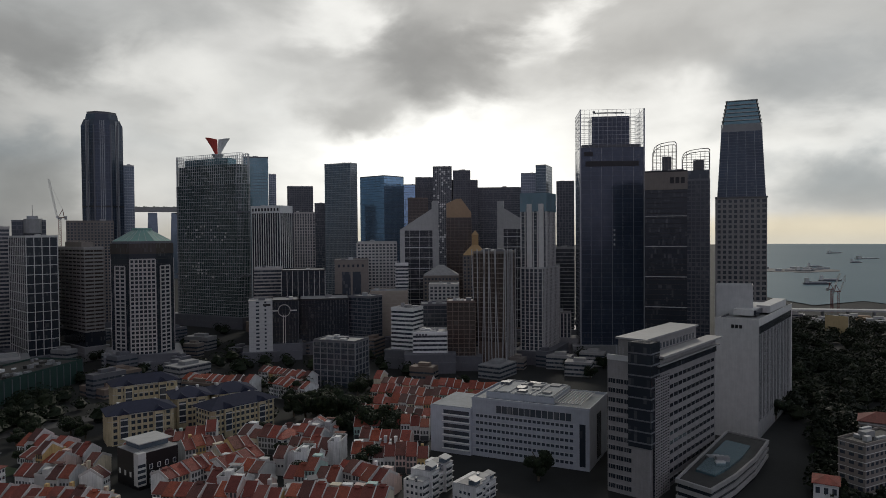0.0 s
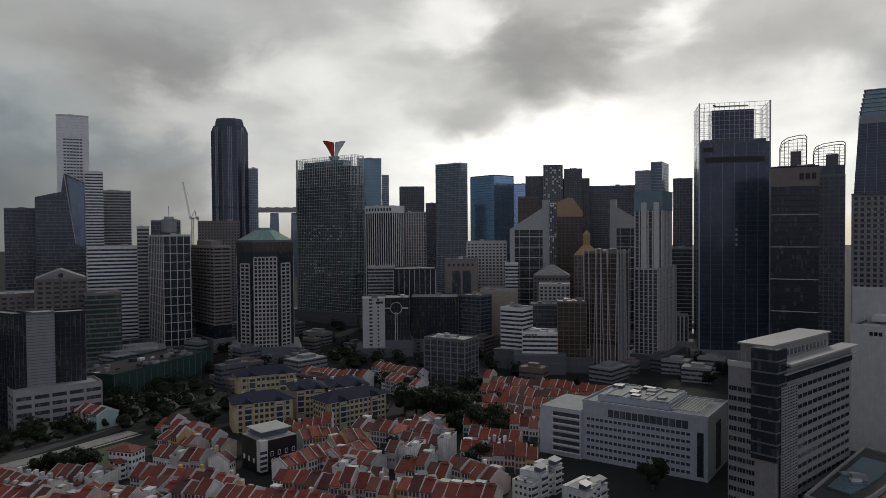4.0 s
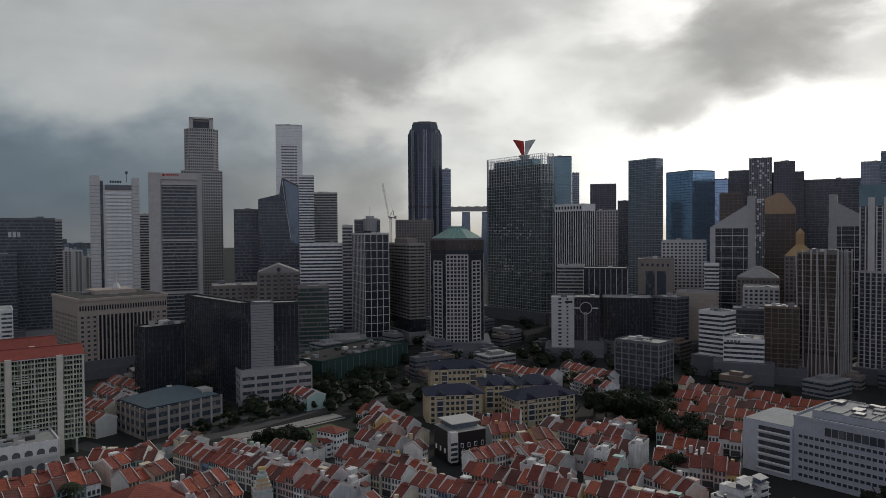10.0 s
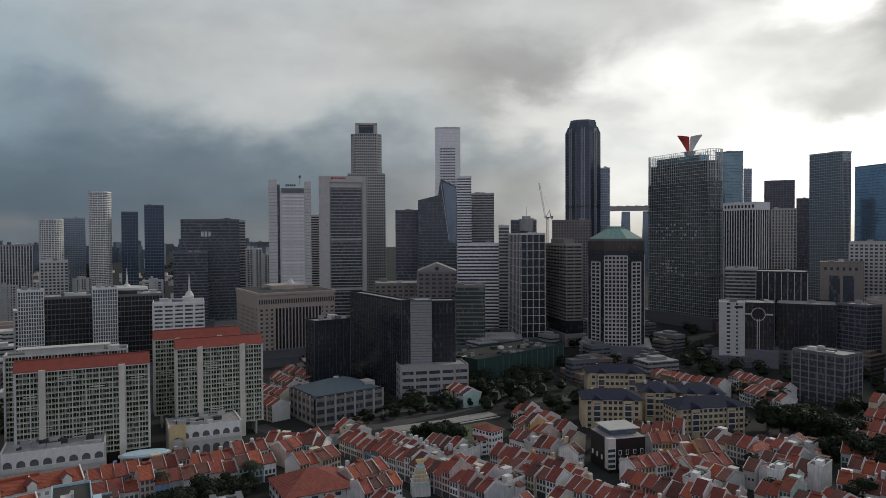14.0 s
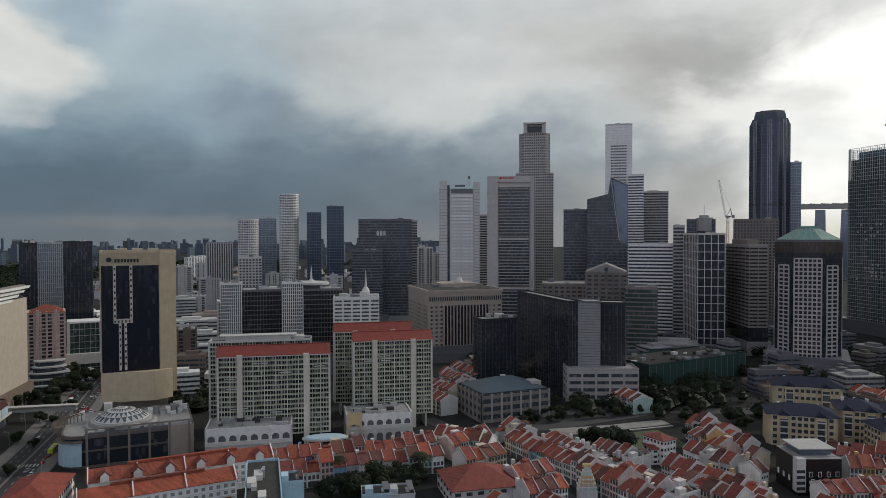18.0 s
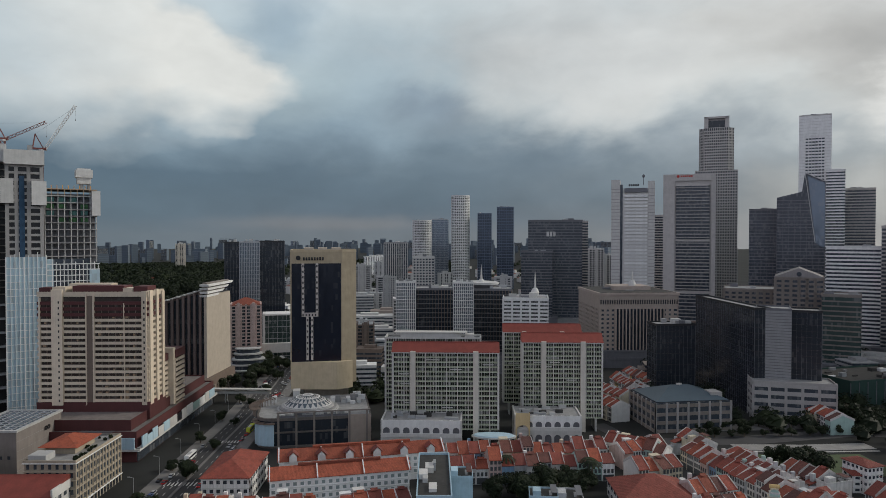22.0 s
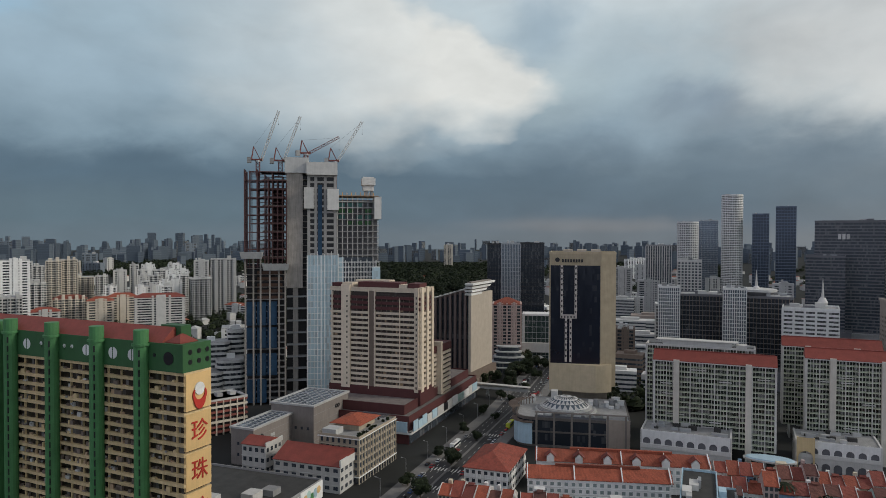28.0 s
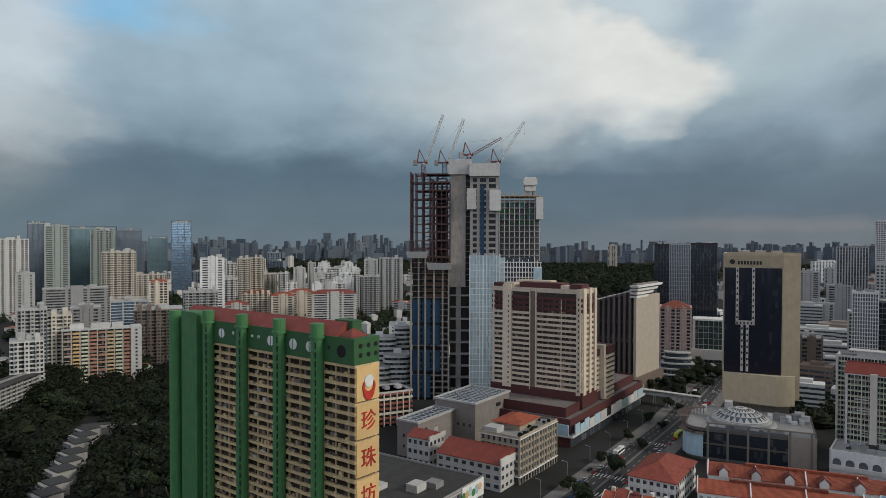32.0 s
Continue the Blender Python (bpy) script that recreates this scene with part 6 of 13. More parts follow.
        for k in range(7):
            px = -w * .3 + w * .6 * k / 6
            box("window_rib", px - .4, px + .4, -d / 2 - .5, -d / 2, 0, z1 * .91, WHITE, root)
        box("roof_frame", -w * .4, w * .4, -d * .3, d * .3, z1, z1 + 3, PALE, root)
    elif kind == "court_columns":
        box("dark_bay", -w * .3, w * .32, -d / 2 - .9, -d / 2, 4, z1 * .8, G_BLACK, root)
        for k in range(15):
            px = -w * .3 + w * .62 * k / 14
            box("column", px - .5, px + .5, -d / 2 - 1.8, -d / 2 - .8, 4, z1 * .8, CREAM, root)
        part("cornice", Build().box(-w / 2 - 1.4, w / 2 + 1.4, -d / 2 - 1.4, d / 2 + 1.4, z1 - 1, z1 + 1.2), CREAM, root)
        part("roof_deck", Build().box(-w / 2 + 1, w / 2 - 1, -d / 2 + 1, d / 2 - 1, z1 + 1.2, z1 + 1.5), ROOFDARK, root)
        box("roof_hall", -w * .2, w * .3, -d * .1, d * .3, z1 + 1.5, z1 + 5, CREAM, root)
        for k in range(34):
            px = -w * .49 + w * .98 * k / 33
            box("frieze_slot", px - .5, px + .5, -d / 2 - .8, -d / 2 - .3, z1 - 9, z1 - 5, G_BLACK, root)
        part("frieze", Build().box(-w / 2 - .6, w / 2 + .6, -d / 2 - .5, d / 2 + .6, z1 * .8, z1 - 1), CREAM, root)
    elif kind == "fascia":
        part("fascia", Build().box(-w / 2 - .3, w / 2 + .3, -d / 2 - .6, d / 2, z0, z1), BROWNGREY, root)
        for k in range(3):
            box("sign_bar", w * .1 + k * 4.2, w * .1 + k * 4.2 + 3.0, -d / 2 - .8, -d / 2 - .6, z0 + 5, z0 + 10, BLACK, root)
        for k in range(4):
            box("light_line", -w / 2, w / 2, -d / 2 - .6, -d / 2, z0 - 22 - k * 25, z0 - 21.4 - k * 25, PALE, root)
    elif kind == "ring":
        b = Build()
        for i in range(24):
            a0, a1 = 2 * math.pi * i / 24, 2 * math.pi * (i + 1) / 24
            b.bar((5.6 * math.cos(a0), 0, 5.6 * math.sin(a0)), (5.6 * math.cos(a1), 0, 5.6 * math.sin(a1)), .45)
        part("emblem_ring", b, OFFWHITE, root, "white ring emblem", (-w * .05, -d / 2 - .5, z1 - 9))
        for s in (-.9, .9):
            box("emblem_line", -w * .05 + s - .3, -w * .05 + s + .3, -d / 2 - .6, -d / 2, 4, z1 - 13, OFFWHITE, root)
        for s in (-1, 1):
            box("emblem_bar", -w * .05 + s * 8.5 - 3.2, -w * .05 + s * 8.5 + 3.2, -d / 2 - .6, -d / 2, z1 - 9.6, z1 - 8.4, OFFWHITE, root)
    elif kind == "slab_windows":
        for k in range(14):
            box("stair_window", -w * .2, -w * .06, -d / 2 - .2, -d / 2, 8 + k * 3.6, 9.6 + k * 3.6, G_DARK, root)
            box("stair_window", w * .16, w * .24, -d / 2 - .2, -d / 2, 8 + k * 3.6, 9.6 + k * 3.6, G_DARK, root)
        box("sign_bar", w * .1, w * .42, -d / 2 - .3, -d / 2, z1 - 4, z1 - 2, BLACK, root)
    elif kind == "panels":
        rng = random.Random(14)
        for k in range(90):
            i, j = rng.randrange(9), rng.randrange(46)
            px, z = -w / 2 + w * (i + .5) / 9, z1 - 4 - j * 3.6 * (1 if j < 14 else 1)
            box("white_panel", px - w * .045, px + w * .045, -d / 2 - .5, -d / 2, z - 1.4, z + 1.4, WHITE, root)
    elif kind == "black_base":
        box("black_base", -w / 2 - 1, w / 2 + 1, -d / 2 - 1, d / 2 + 1, 0, 27, G_BLACK, root, "black glass base")
        box("upper_box", -w * .35, w * .3, -d * .3, d * .3, z1, z1 + 6, BROWNGREY, root)
    elif kind == "white_crown":
        part("crown_wall", ring(grow(rect_poly(w, d), 1.0), 1.0, z1 - 7, z1 + 2), WHITE, root, "white crown wall")
        for k in range(9):
            py = -d / 2 + d * (k + .5) / 9
            box("crown_slot", -w / 2 - 1.15, -w / 2 - .9, py - 1.2, py + 1.2, z1 - 4.5, z1 - 1, BLACK, root)
    elif kind == "portal":
        box("tall_window", -w * .28, w * .28, -d / 2 - .3, -d / 2 + .2, 6, z1 - 12, G_DARK, root, "tall dark recessed window")
        box("window_rib", -w * .03, w * .03, -d / 2 - .8, -d / 2, 6, z1 - 12, BROWNGREY, root)
        for k in range(6):
            box("attic_window", -w * .4 + w * .14 * k, -w * .34 + w * .14 * k, -d / 2 - .2, -d / 2, z1 - 7, z1 - 4, G_DARK, root)
    elif kind == "glass_cap":
        box("glass_cap", -w / 2 - .8, w / 2 + .8, -d / 2 - .8, d / 2 + .8, z1 - 15, z1 + 2, G_PALE, root, "pale glass top storeys")
        for s0 in (-.42, .05):
            box("lift_shaft", -w / 2 - 1.6, -w / 2, d * s0, d * (s0 + .2), 0, z1 - 8, OFFWHITE, root, "pale shaft strip")
    elif kind == "pediment":
        gable("pediment", -w / 2, w / 2, -d / 2, d / 2, z1 + .6, 8.0, CIVICSTONE, root, .8, "low stone pediment roof").rotation_euler[2] = radians(90)
        part("round_light", Build().prism(circle_poly(4, 4, 16), 0, .4), G_DARK, root, at=(0, -d / 2 - .9, z1 + 3.4)).rotation_euler[0] = radians(90)
    elif kind == "bank_sign":
        for k in range(4):
            box("sign_bar", -w * .42 + k * 2.6, -w * .42 + k * 2.6 + 1.8, -d / 2 - .7, -d / 2 - .4, z1 - 2.2, z1 - .4, DARKGREY, root)
    elif kind == "black_sign":
        for k in range(3):
            box("sign_bar", -w * .16 + k * 4.2, -w * .16 + k * 4.2 + 3.0, -d / 2 - .4, -d / 2, z1 - 20, z1 - 14, OFFWHITE, root)
    elif kind == "diagonals":
        b = Build()
        rng = random.Random(3)
        for k in range(9):
            px = -w / 2 + w * (k + .5) / 9
            q = px + rng.uniform(-3.5, 3.5)
            part("strut", Build().bar((px, -d / 2 - .9, 0), (q, -d / 2 - .9, z1 + 3), .5), PALE, root)
        for k in range(9):
            py = -d / 2 + d * (k + .5) / 9
            part("strut", Build().bar((-w / 2 - .9, py, 0), (-w / 2 - .9, py + rng.uniform(-4, 4), z1 + 3), .5), PALE, root)
        for px in (-w * .4, -w * .15, w * .15, w * .4):
            box("stilt", px - 1, px + 1, -d * .4, d * .4, 0, 24, BROWN, root)
    return root


def tapered_tower(x, y, w, d, rot, z1, z2, z3, z4):
    root = thing("landmark_tower", x, y, 0, rot, "tapering tower with stone grid base, dark glass shaft and louvred crown", "office tower")
    p = rect_poly(w, d)
    facade(root, p, 0, z1, "taper_base", False)
    part("ledge", Build().prism(grow(p, 1.4), z1, z1 + 1.4), DARKGREY, root)
    part("glass_shaft", Build().prism([(a * .97, b * .97) for a, b in p], z1 + 1.4, z2, .84), G_NAVY, root)
    b = Build()
    for k in range(1, 24):
        t = k / 24
        b.prism(grow([(a * .97 * (1 - .16 * t), c * .97 * (1 - .16 * t)) for a, c in p], .15), z1 + (z2 - z1) * t, z1 + (z2 - z1) * t + .5)
    part("spandrel_lines", b, DARKGREY, root, kind="stuff")
    for s in (-.3, -.1, .1, .3):
        part("shaft_rib", Build().bar((s * w, -d * .485, z1), (s * w * .84, -d * .41, z2), .25), STEEL, root)
    for sx in (-1, 1):
        part("edge_fin", Build().bar((sx * w * .5, -d * .5, 0), (sx * w * .4, -d * .4, z3), .5), STEEL, root)
    part("sign_band", Build().prism([(a * .8, c * .8) for a, c in p], z2, z3, .95), GREY, root)
    n = 6
    for k in range(n):
        z = z3 + (z4 - z3) * k / n
        s = .76 - .03 * k
        box("crown_core", -w * s / 2 + 1, w * s / 2 - 1, -d * s / 2 + 1, d * s / 2 - 1, z, z + (z4 - z3) / n, G_TEAL, root)
        box("crown_louvre", -w * s / 2 - 1, w * s / 2 + 1, -d * s / 2 - 1, d * s / 2 + 1, z + (z4 - z3) / n - 1.0, z + (z4 - z3) / n, PALE, root)
    return root


STYLES["taper_base"] = (G_DARK, 6.0, (2.4, .5, STONE), (6.0, 2.6, .5, STONE))


def arch_screen(x, y, w, d, rot, z0, z1):
    """A domed open frame on a tower roof."""
    root = thing("roof_screen", x, y, z0, rot, "open arched steel screen on a tower roof", "roof frame")
    h = z1 - z0
    for s in (-1, 1):
        b = Build()
        pts = [(-w / 2, 0), (-w / 2, h * .6), (-w * .42, h * .82), (-w * .2, h * .94), (w * .2, h), (w * .44, h), (w / 2, h * .93), (w / 2, 0)]
        for p, q in zip(pts, pts[1:]):
            b.bar((p[0], s * d / 2, p[1]), (q[0], s * d / 2, q[1]), .45)
        for k in range(1, 6):
            px = -w / 2 + w * k / 6
            b.bar((px, s * d / 2, 0), (px, s * d / 2, h * .9), .2)
        for k in range(1, 7):
            b.bar((-w / 2, s * d / 2, h * k / 8), (w / 2, s * d / 2, h * k / 8), .18)
        part("frame", b, BROWNGREY, root)
    box("lift_room", -w * .1, w * .3, -d * .3, d * .3, 0, h * .5, DARKGREY, root)
    part("plant_floor", Build().box(-w / 2, w / 2, -d / 2, d / 2, -60, 0), G_DARK, root)
    return root


def civic_block(x, y, w, d, rot, h):
    """White low office: long front on the left side (x = -w/2)."""
    root = thing("civic_building", x, y, 0, rot, "long pale blue white office building with rows of small windows", "office building")
    wall = mat("pale blue panel", (0.40, 0.42, 0.46), streak=.2)
    mat("blue grey roof membrane", (0.15, 0.17, 0.19), var=.4)
    part("body", Build().box(-w / 2, w / 2, -d / 2, d / 2, 0, h), wall, root)
    nf = 7
    fx = -w / 2
    for j in range(nf - 1):
        z = 2.6 + j * 3.7
        for i in range(22):
            yy = -d / 2 + 8 + (d - 10) * (i + .5) / 22
            box("window", fx - .12, fx + .2, yy - .85, yy + .85, z, z + 1.4, G_DARK, root)
        box("string_course", fx - .22, fx, -d / 2 + 7, d / 2, z + 1.6, z + 1.8, PALE, root)
    box("glazed_band", fx - .3, fx + .2, -d / 2 + 9, d / 2 - 14, h - 6.0, h - 2.2, G_DARK, root, "long dark glazed band under the roof")
    for i in range(14):
        yy = -d / 2 + 9 + (d - 23) * i / 13
        box("band_mullion", fx - .45, fx, yy - .12, yy + .12, h - 6, h - 2.2, PALE, root)
    box("tall_window", -w * .1, w * .12, -d / 2 - .25, -d / 2 + .2, 2, h - 5, G_BLACK, root)
    box("tall_window", fx - .25, fx + .2, -d / 2 + 2, -d / 2 + 5, 2, h - 7, G_BLACK, root)
    part("parapet", ring(grow(rect_poly(w, d), .2), .4, h, h + 1.3), wall, root)
    part("roof_deck", Build().box(-w / 2 + .4, w / 2 - .4, -d / 2 + .4, d / 2 - .4, h, h + .2), MATS["blue grey roof membrane"], root)
    part("roof_terrace", Build().box(-w / 2 + 6, w / 2 - 1.5, -d / 2 + 20, d / 2 - 6, h + .2, h + 3.4), wall, root)
    box("roof_frame", -w * .4, -w * .38, -d * .42, -d * .2, h + 1.5, h + 2, PALE, root)
    box("roof_frame", w * .3, w * .32, -d * .42, -d * .2, h + 1.5, h + 2, PALE, root)
    part("terrace_deck", Build().box(-w / 2 + 6.3, w / 2 - 1.8, -d / 2 + 20.3, d / 2 - 6.3, h + 3.4, h + 3.6), mat("blue grey roof membrane", (0.15, 0.17, 0.19), var=.4), root)
    for k in range(9):
        box("pergola_beam", -w * .4, w * .32, -d * .42 + k * 1.7, -d * .42 + k * 1.7 + .3, h + 2, h + 2.4, PALE, root)
    rng = random.Random(2)
    for i in range(12):
        a = rng.uniform(1, 3)
        px, py = rng.uniform(-.3, .4) * w, rng.uniform(-.1, .4) * d
        box("cooling_unit", px - a, px + a, py - a, py + a, h + 3.6, h + 3.6 + rng.uniform(.6, 1.6), rng.choice((GREY, DARKGREY)), root)
    for k in range(3):
        part("roof_line", ring([(-w / 2 + 7, -d / 2 + 21 + k * 12), (w / 2 - 2.5, -d / 2 + 21 + k * 12), (w / 2 - 2.5, -d / 2 + 30 + k * 12), (-w / 2 + 7, -d / 2 + 30 + k * 12)], .35, h + 3.6, h + 4.2), PALE, root)
    # lower wing with open bands
    box("wing", fx - 2, w * .3, d / 2, d / 2 + 24, 0, h - 5, wall, root)
    for j in range(6):
        box("wing_window", fx - 2.25, fx - 1.8, d / 2 + 1, d / 2 + 16, 3 + j * 3.7, 5 + j * 3.7, G_DARK, root)
        box("wing_ledge", fx - 3.2, fx - 2, d / 2 + .5, d / 2 + 16.5, 2.4 + j * 3.7, 2.8 + j * 3.7, WHITE, root)
    part("wing_deck", Build().box(fx - 1.6, w * .28, d / 2 + .4, d / 2 + 23.6, h - 5, h - 4.7), MATS["blue grey roof membrane"], root)
    return root


def stone_office_top(x, y, w, d, rot, h):
    """Upper works of the stone civic tower: dark glazed slot, long roof blades and plant box."""
    root = thing("roof_works", x, y, h, rot, "stepped roof works with pale blades above a stone office tower", "roof structure")
    part("glazed_corner", Build().box(-w / 2 - .6, -w / 2 + 9, -d / 2 - .8, -d / 2 + 10, -38, 9), G_BLACK, root, "dark glazed corner stack")
    for k in range(9):
        part("stack_floor", Build().box(-w / 2 - .8, -w / 2 + 9.2, -d / 2 - 1, -d / 2 + 10.2, -36 + k * 5, -35.4 + k * 5), DARKGREY, root)
    part("upper_hall", Build().box(-w / 2 + 9, w / 2 - 12, -d / 2 + 6, d / 2 - 1, 0, 8.5), CIVICSTONE, root)
    windows(root, "front", -w / 2 + 11, w / 2 - 14, 2.5, 6, 14, 1, 2.2, 2.6, -d / 2 + 6)
    part("hall_roof", Build().box(-w / 2 + 8, w / 2 - 11, -d / 2 + 5, d / 2, 8.5, 9.3), GREY, root)
    part("roof_blade", Build().box(-w / 2 + 8, w / 2 + 2, -d / 2 - 3, -d / 2 + 5, 1.4, 2.4), STONE, root, "long pale roof blade")
    part("roof_blade", Build().box(-w / 2 + 6, w / 2 + 1, -d / 2 - 2, -d / 2 + 3, -2.2, -1.6), STONE, root)
    part("sun_grille", Build().box(-w / 2 + 3, -w / 2 + 19, -d / 2 - 1.0, -d / 2 - .3, -61, -7), G_BLACK, root, "dark sun grille")
    b = Build()
    for k in range(42):
        b.box(-w / 2 + 3, -w / 2 + 19, -d / 2 - 1.3, -d / 2 - .9, -61 + k * 1.3, -60.45 + k * 1.3)
    for k in range(7):
        b.box(-w / 2 + 3 + k * 2.6, -w / 2 + 3.35 + k * 2.6, -d / 2 - 1.4, -d / 2 - .9, -61, -6.6)
    part("grille_slats", b, CIVICSTONE, root, kind="stuff")
    # paired square windows on the long side, triples on the end, each under a stone hood
    frame_work = Build()
    for j in range(12):
        z = -9.5 - 4.4 * j
        for k in range(22):
            a = -w / 2 + 21 + (w - 23) * (k // 2 + .5) / 11 + (-1.15 if k % 2 else 1.15)
            frame_work.box(a - 1.15, a + 1.15, -d / 2 - .42, -d / 2 - .1, z + .9, z + 1.25)
        for k in range(3):
            a = d * .40 - 3.9 * k
            frame_work.box(-w / 2 - .4, -w / 2, a - 2.0, a + 1.6, z + 1.0, z + 1.3)
            for q in (-.75, .45):
                frame_work.box(-w / 2 - .3, -w / 2, a + q, a + q + .12, z - 1, z + 1)
    windows(root, "front", -w / 2 + 21 - 1.15, w / 2 - 2 - 1.15, -9.5 - 4.4 * 11.5, -9.5 + 2.2, 11, 12, 1.75, 1.9, -d / 2 - .1, G_BLACK, joined=True)
    windows(root, "front", -w / 2 + 21 + 1.15, w / 2 - 2 + 1.15, -9.5 - 4.4 * 11.5, -9.5 + 2.2, 11, 12, 1.75, 1.9, -d / 2 - .1, G_BLACK, joined=True)
    windows(root, "side", d * .40 - 9.95, d * .40 + 1.75, -9.5 - 4.4 * 11.5, -9.5 + 2.2, 3, 12, 3.3, 2.1, -w / 2 - .1, G_BLACK, joined=True)
    part("hood_stonework", frame_work, CIVICSTONE, root, kind="stuff")
    # proud black strip stands for the shadow under the roof blade
    part("shadow_gap", Build().box(-w / 2 + 3, w / 2 + .2, -d / 2 - .5, -d / 2 + .2, -5.6, -2.4), G_BLACK, root)
    for k in range(3):
        part("aerial", Build().bar((-w / 2 - 1 - k, d / 4 - k * 2, 2), (-w / 2 - 1 - k, d / 4 - k * 2, 7), .12), STEEL, root)
    box("parapet", -w / 2 - .5, -w / 2 + .2, -d / 2 + 10, d / 2, 0, 2.4, PALE, root)
    return root


def fin_slab_extras(x, y, w, d, rot, h):
    """White end wall and roof pieces on the slab whose right side has dark fins."""
    root = thing("roof_works", x, y, 0, rot, "white end wall and terrace frame of the finned office slab", "wall panel")
    part("end_wall", Build().box(-w / 2 - 1.2, -w / 2 - .7, -d / 2 - .8, d / 2 + .8, 0, h + 2), OFFWHITE, root, "plain white tiled end wall")
    part("top_band", Build().box(-w / 2 - 1, w / 2 + 1, -d / 2 - 1, -d / 2 - .6, h - 2, h + 2.2), OFFWHITE, root)
    part("top_band", Build().box(-w / 2 + 3, w / 2 - 1, -d / 2 - .9, -d / 2 - .5, h - 6.5, h - 2.4), G_BLACK, root)
    for k in range(9):
        a = -w / 2 + 2.5 + (w - 5.5) * k / 9
        box("window_strip", a, a + (w - 5.5) / 9 * .62, -d / 2 - .55, -d / 2 - .1, 10, h - 7, G_BLACK, root)
    part("pier_edge", Build().box(w / 2 - 1, w / 2 + 1.2, -d / 2 - 1, d / 2, 0, h + 1), OFFWHITE, root)
    for k in range(3):
        box("sign_bar", -w / 2 - 1.45, -w / 2 - 1.2, d * .05 - k * 2.2, d * .05 - k * 2.2 + 1.6, h - 3.6, h - 1.6, BLACK, root)
    part("terrace_frame", Build().box(-w * .3, w * .2, -d * .2, d * .3, h + 1.5, h + 5).box(-w * .1, w * .42, -d * .45, -d * .1, h + 1.5, h + 6), OFFWHITE, root)
    part("terrace_glass", Build().box(-w * .28, w * .0, -d * .26, -d * .2, h + 1.5, h + 4.4), G_BLACK, root)
    return root


def oval_canopy(x, y, z, rot):
    root = thing("oval_canopy", x, y, 0, rot, "pale blue oval canopy roof beside the market podium", "canopy")
    part("roof", Build().prism(circle_poly(24, 11, 28), z, z + .9, .9), LIGHTBLUE, root)
    part("rim", ring(circle_poly(24.8, 11.8, 28), .8, z - .5, z + .3), PALE, root)
    for k in range(6):
        a = k * math.pi / 3
        part("post", Build().bar((10 * math.cos(a), 4.4 * math.sin(a), 0), (10 * math.cos(a), 4.4 * math.sin(a), z), .25), STEEL, root)

# ---- low buildings, houses, trees and vehicles ----
def tile_roof(name, col, rand=0.3):
    """Clay tiles: ribs down the slope, mixed tones, dark lichen stains."""
    m = bpy.data.materials.new(name)
    m.use_nodes = True
    nt = m.node_tree
    bs = nt.nodes["Principled BSDF"]
    tc = nt.nodes.new("ShaderNodeTexCoord")
    info = nt.nodes.new("ShaderNodeObjectInfo")
    wv = node(nt, "ShaderNodeTexWave", Scale=0.9, Distortion=0.3, Detail=1.0)
    wv.bands_direction = "X"
    n1 = node(nt, "ShaderNodeTexNoise", Scale=0.35, Detail=5.0, Roughness=0.7)
    n2 = node(nt, "ShaderNodeTexNoise", Scale=2.5, Detail=3.0, Roughness=0.7)
    add = nt.nodes.new("ShaderNodeVectorMath")
    sc = node(nt, "ShaderNodeVectorMath")
    sc.operation = "SCALE"
    comb = nt.nodes.new("ShaderNodeCombineXYZ")
    link(nt, info.outputs["Random"], comb.inputs[0])
    link(nt, comb.outputs[0], sc.inputs[0])
    sc.inputs["Scale"].default_value = 60.0
    link(nt, tc.outputs["Object"], add.inputs[0])
    link(nt, sc.outputs[0], add.inputs[1])
    link(nt, add.outputs[0], n1.inputs["Vector"])
    link(nt, add.outputs[0], n2.inputs["Vector"])
    link(nt, tc.outputs["Object"], wv.inputs["Vector"])
    dark = tuple(c * 0.35 for c in col)
    brown = (col[0] * 0.55, col[1] * 0.62, col[2] * 0.75)
    c0 = mix_color(nt, info.outputs["Random"], col, brown)
    c1 = mix_color(nt, ramp(nt, n1.outputs["Fac"], [(0.42, 0.0), (0.75, 0.75)]), c0, dark)
    k = math_node(nt, "ADD", math_node(nt, "MULTIPLY", n2.outputs["Fac"], 0.9), math_node(nt, "MULTIPLY_ADD", wv.outputs["Fac"], 0.6, 0.25))
    s2 = node(nt, "ShaderNodeVectorMath")
    s2.operation = "SCALE"
    link(nt, c1, s2.inputs[0])
    link(nt, k, s2.inputs["Scale"])
    link(nt, s2.outputs[0], bs.inputs["Base Color"])
    bs.inputs["Roughness"].default_value = 0.8
    bp = node(nt, "ShaderNodeBump", Strength=0.6, Distance=0.12)
    link(nt, wv.outputs["Fac"], bp.inputs["Height"])
    link(nt, bp.outputs[0], bs.inputs["Normal"])
    MATS[name] = m
    return m


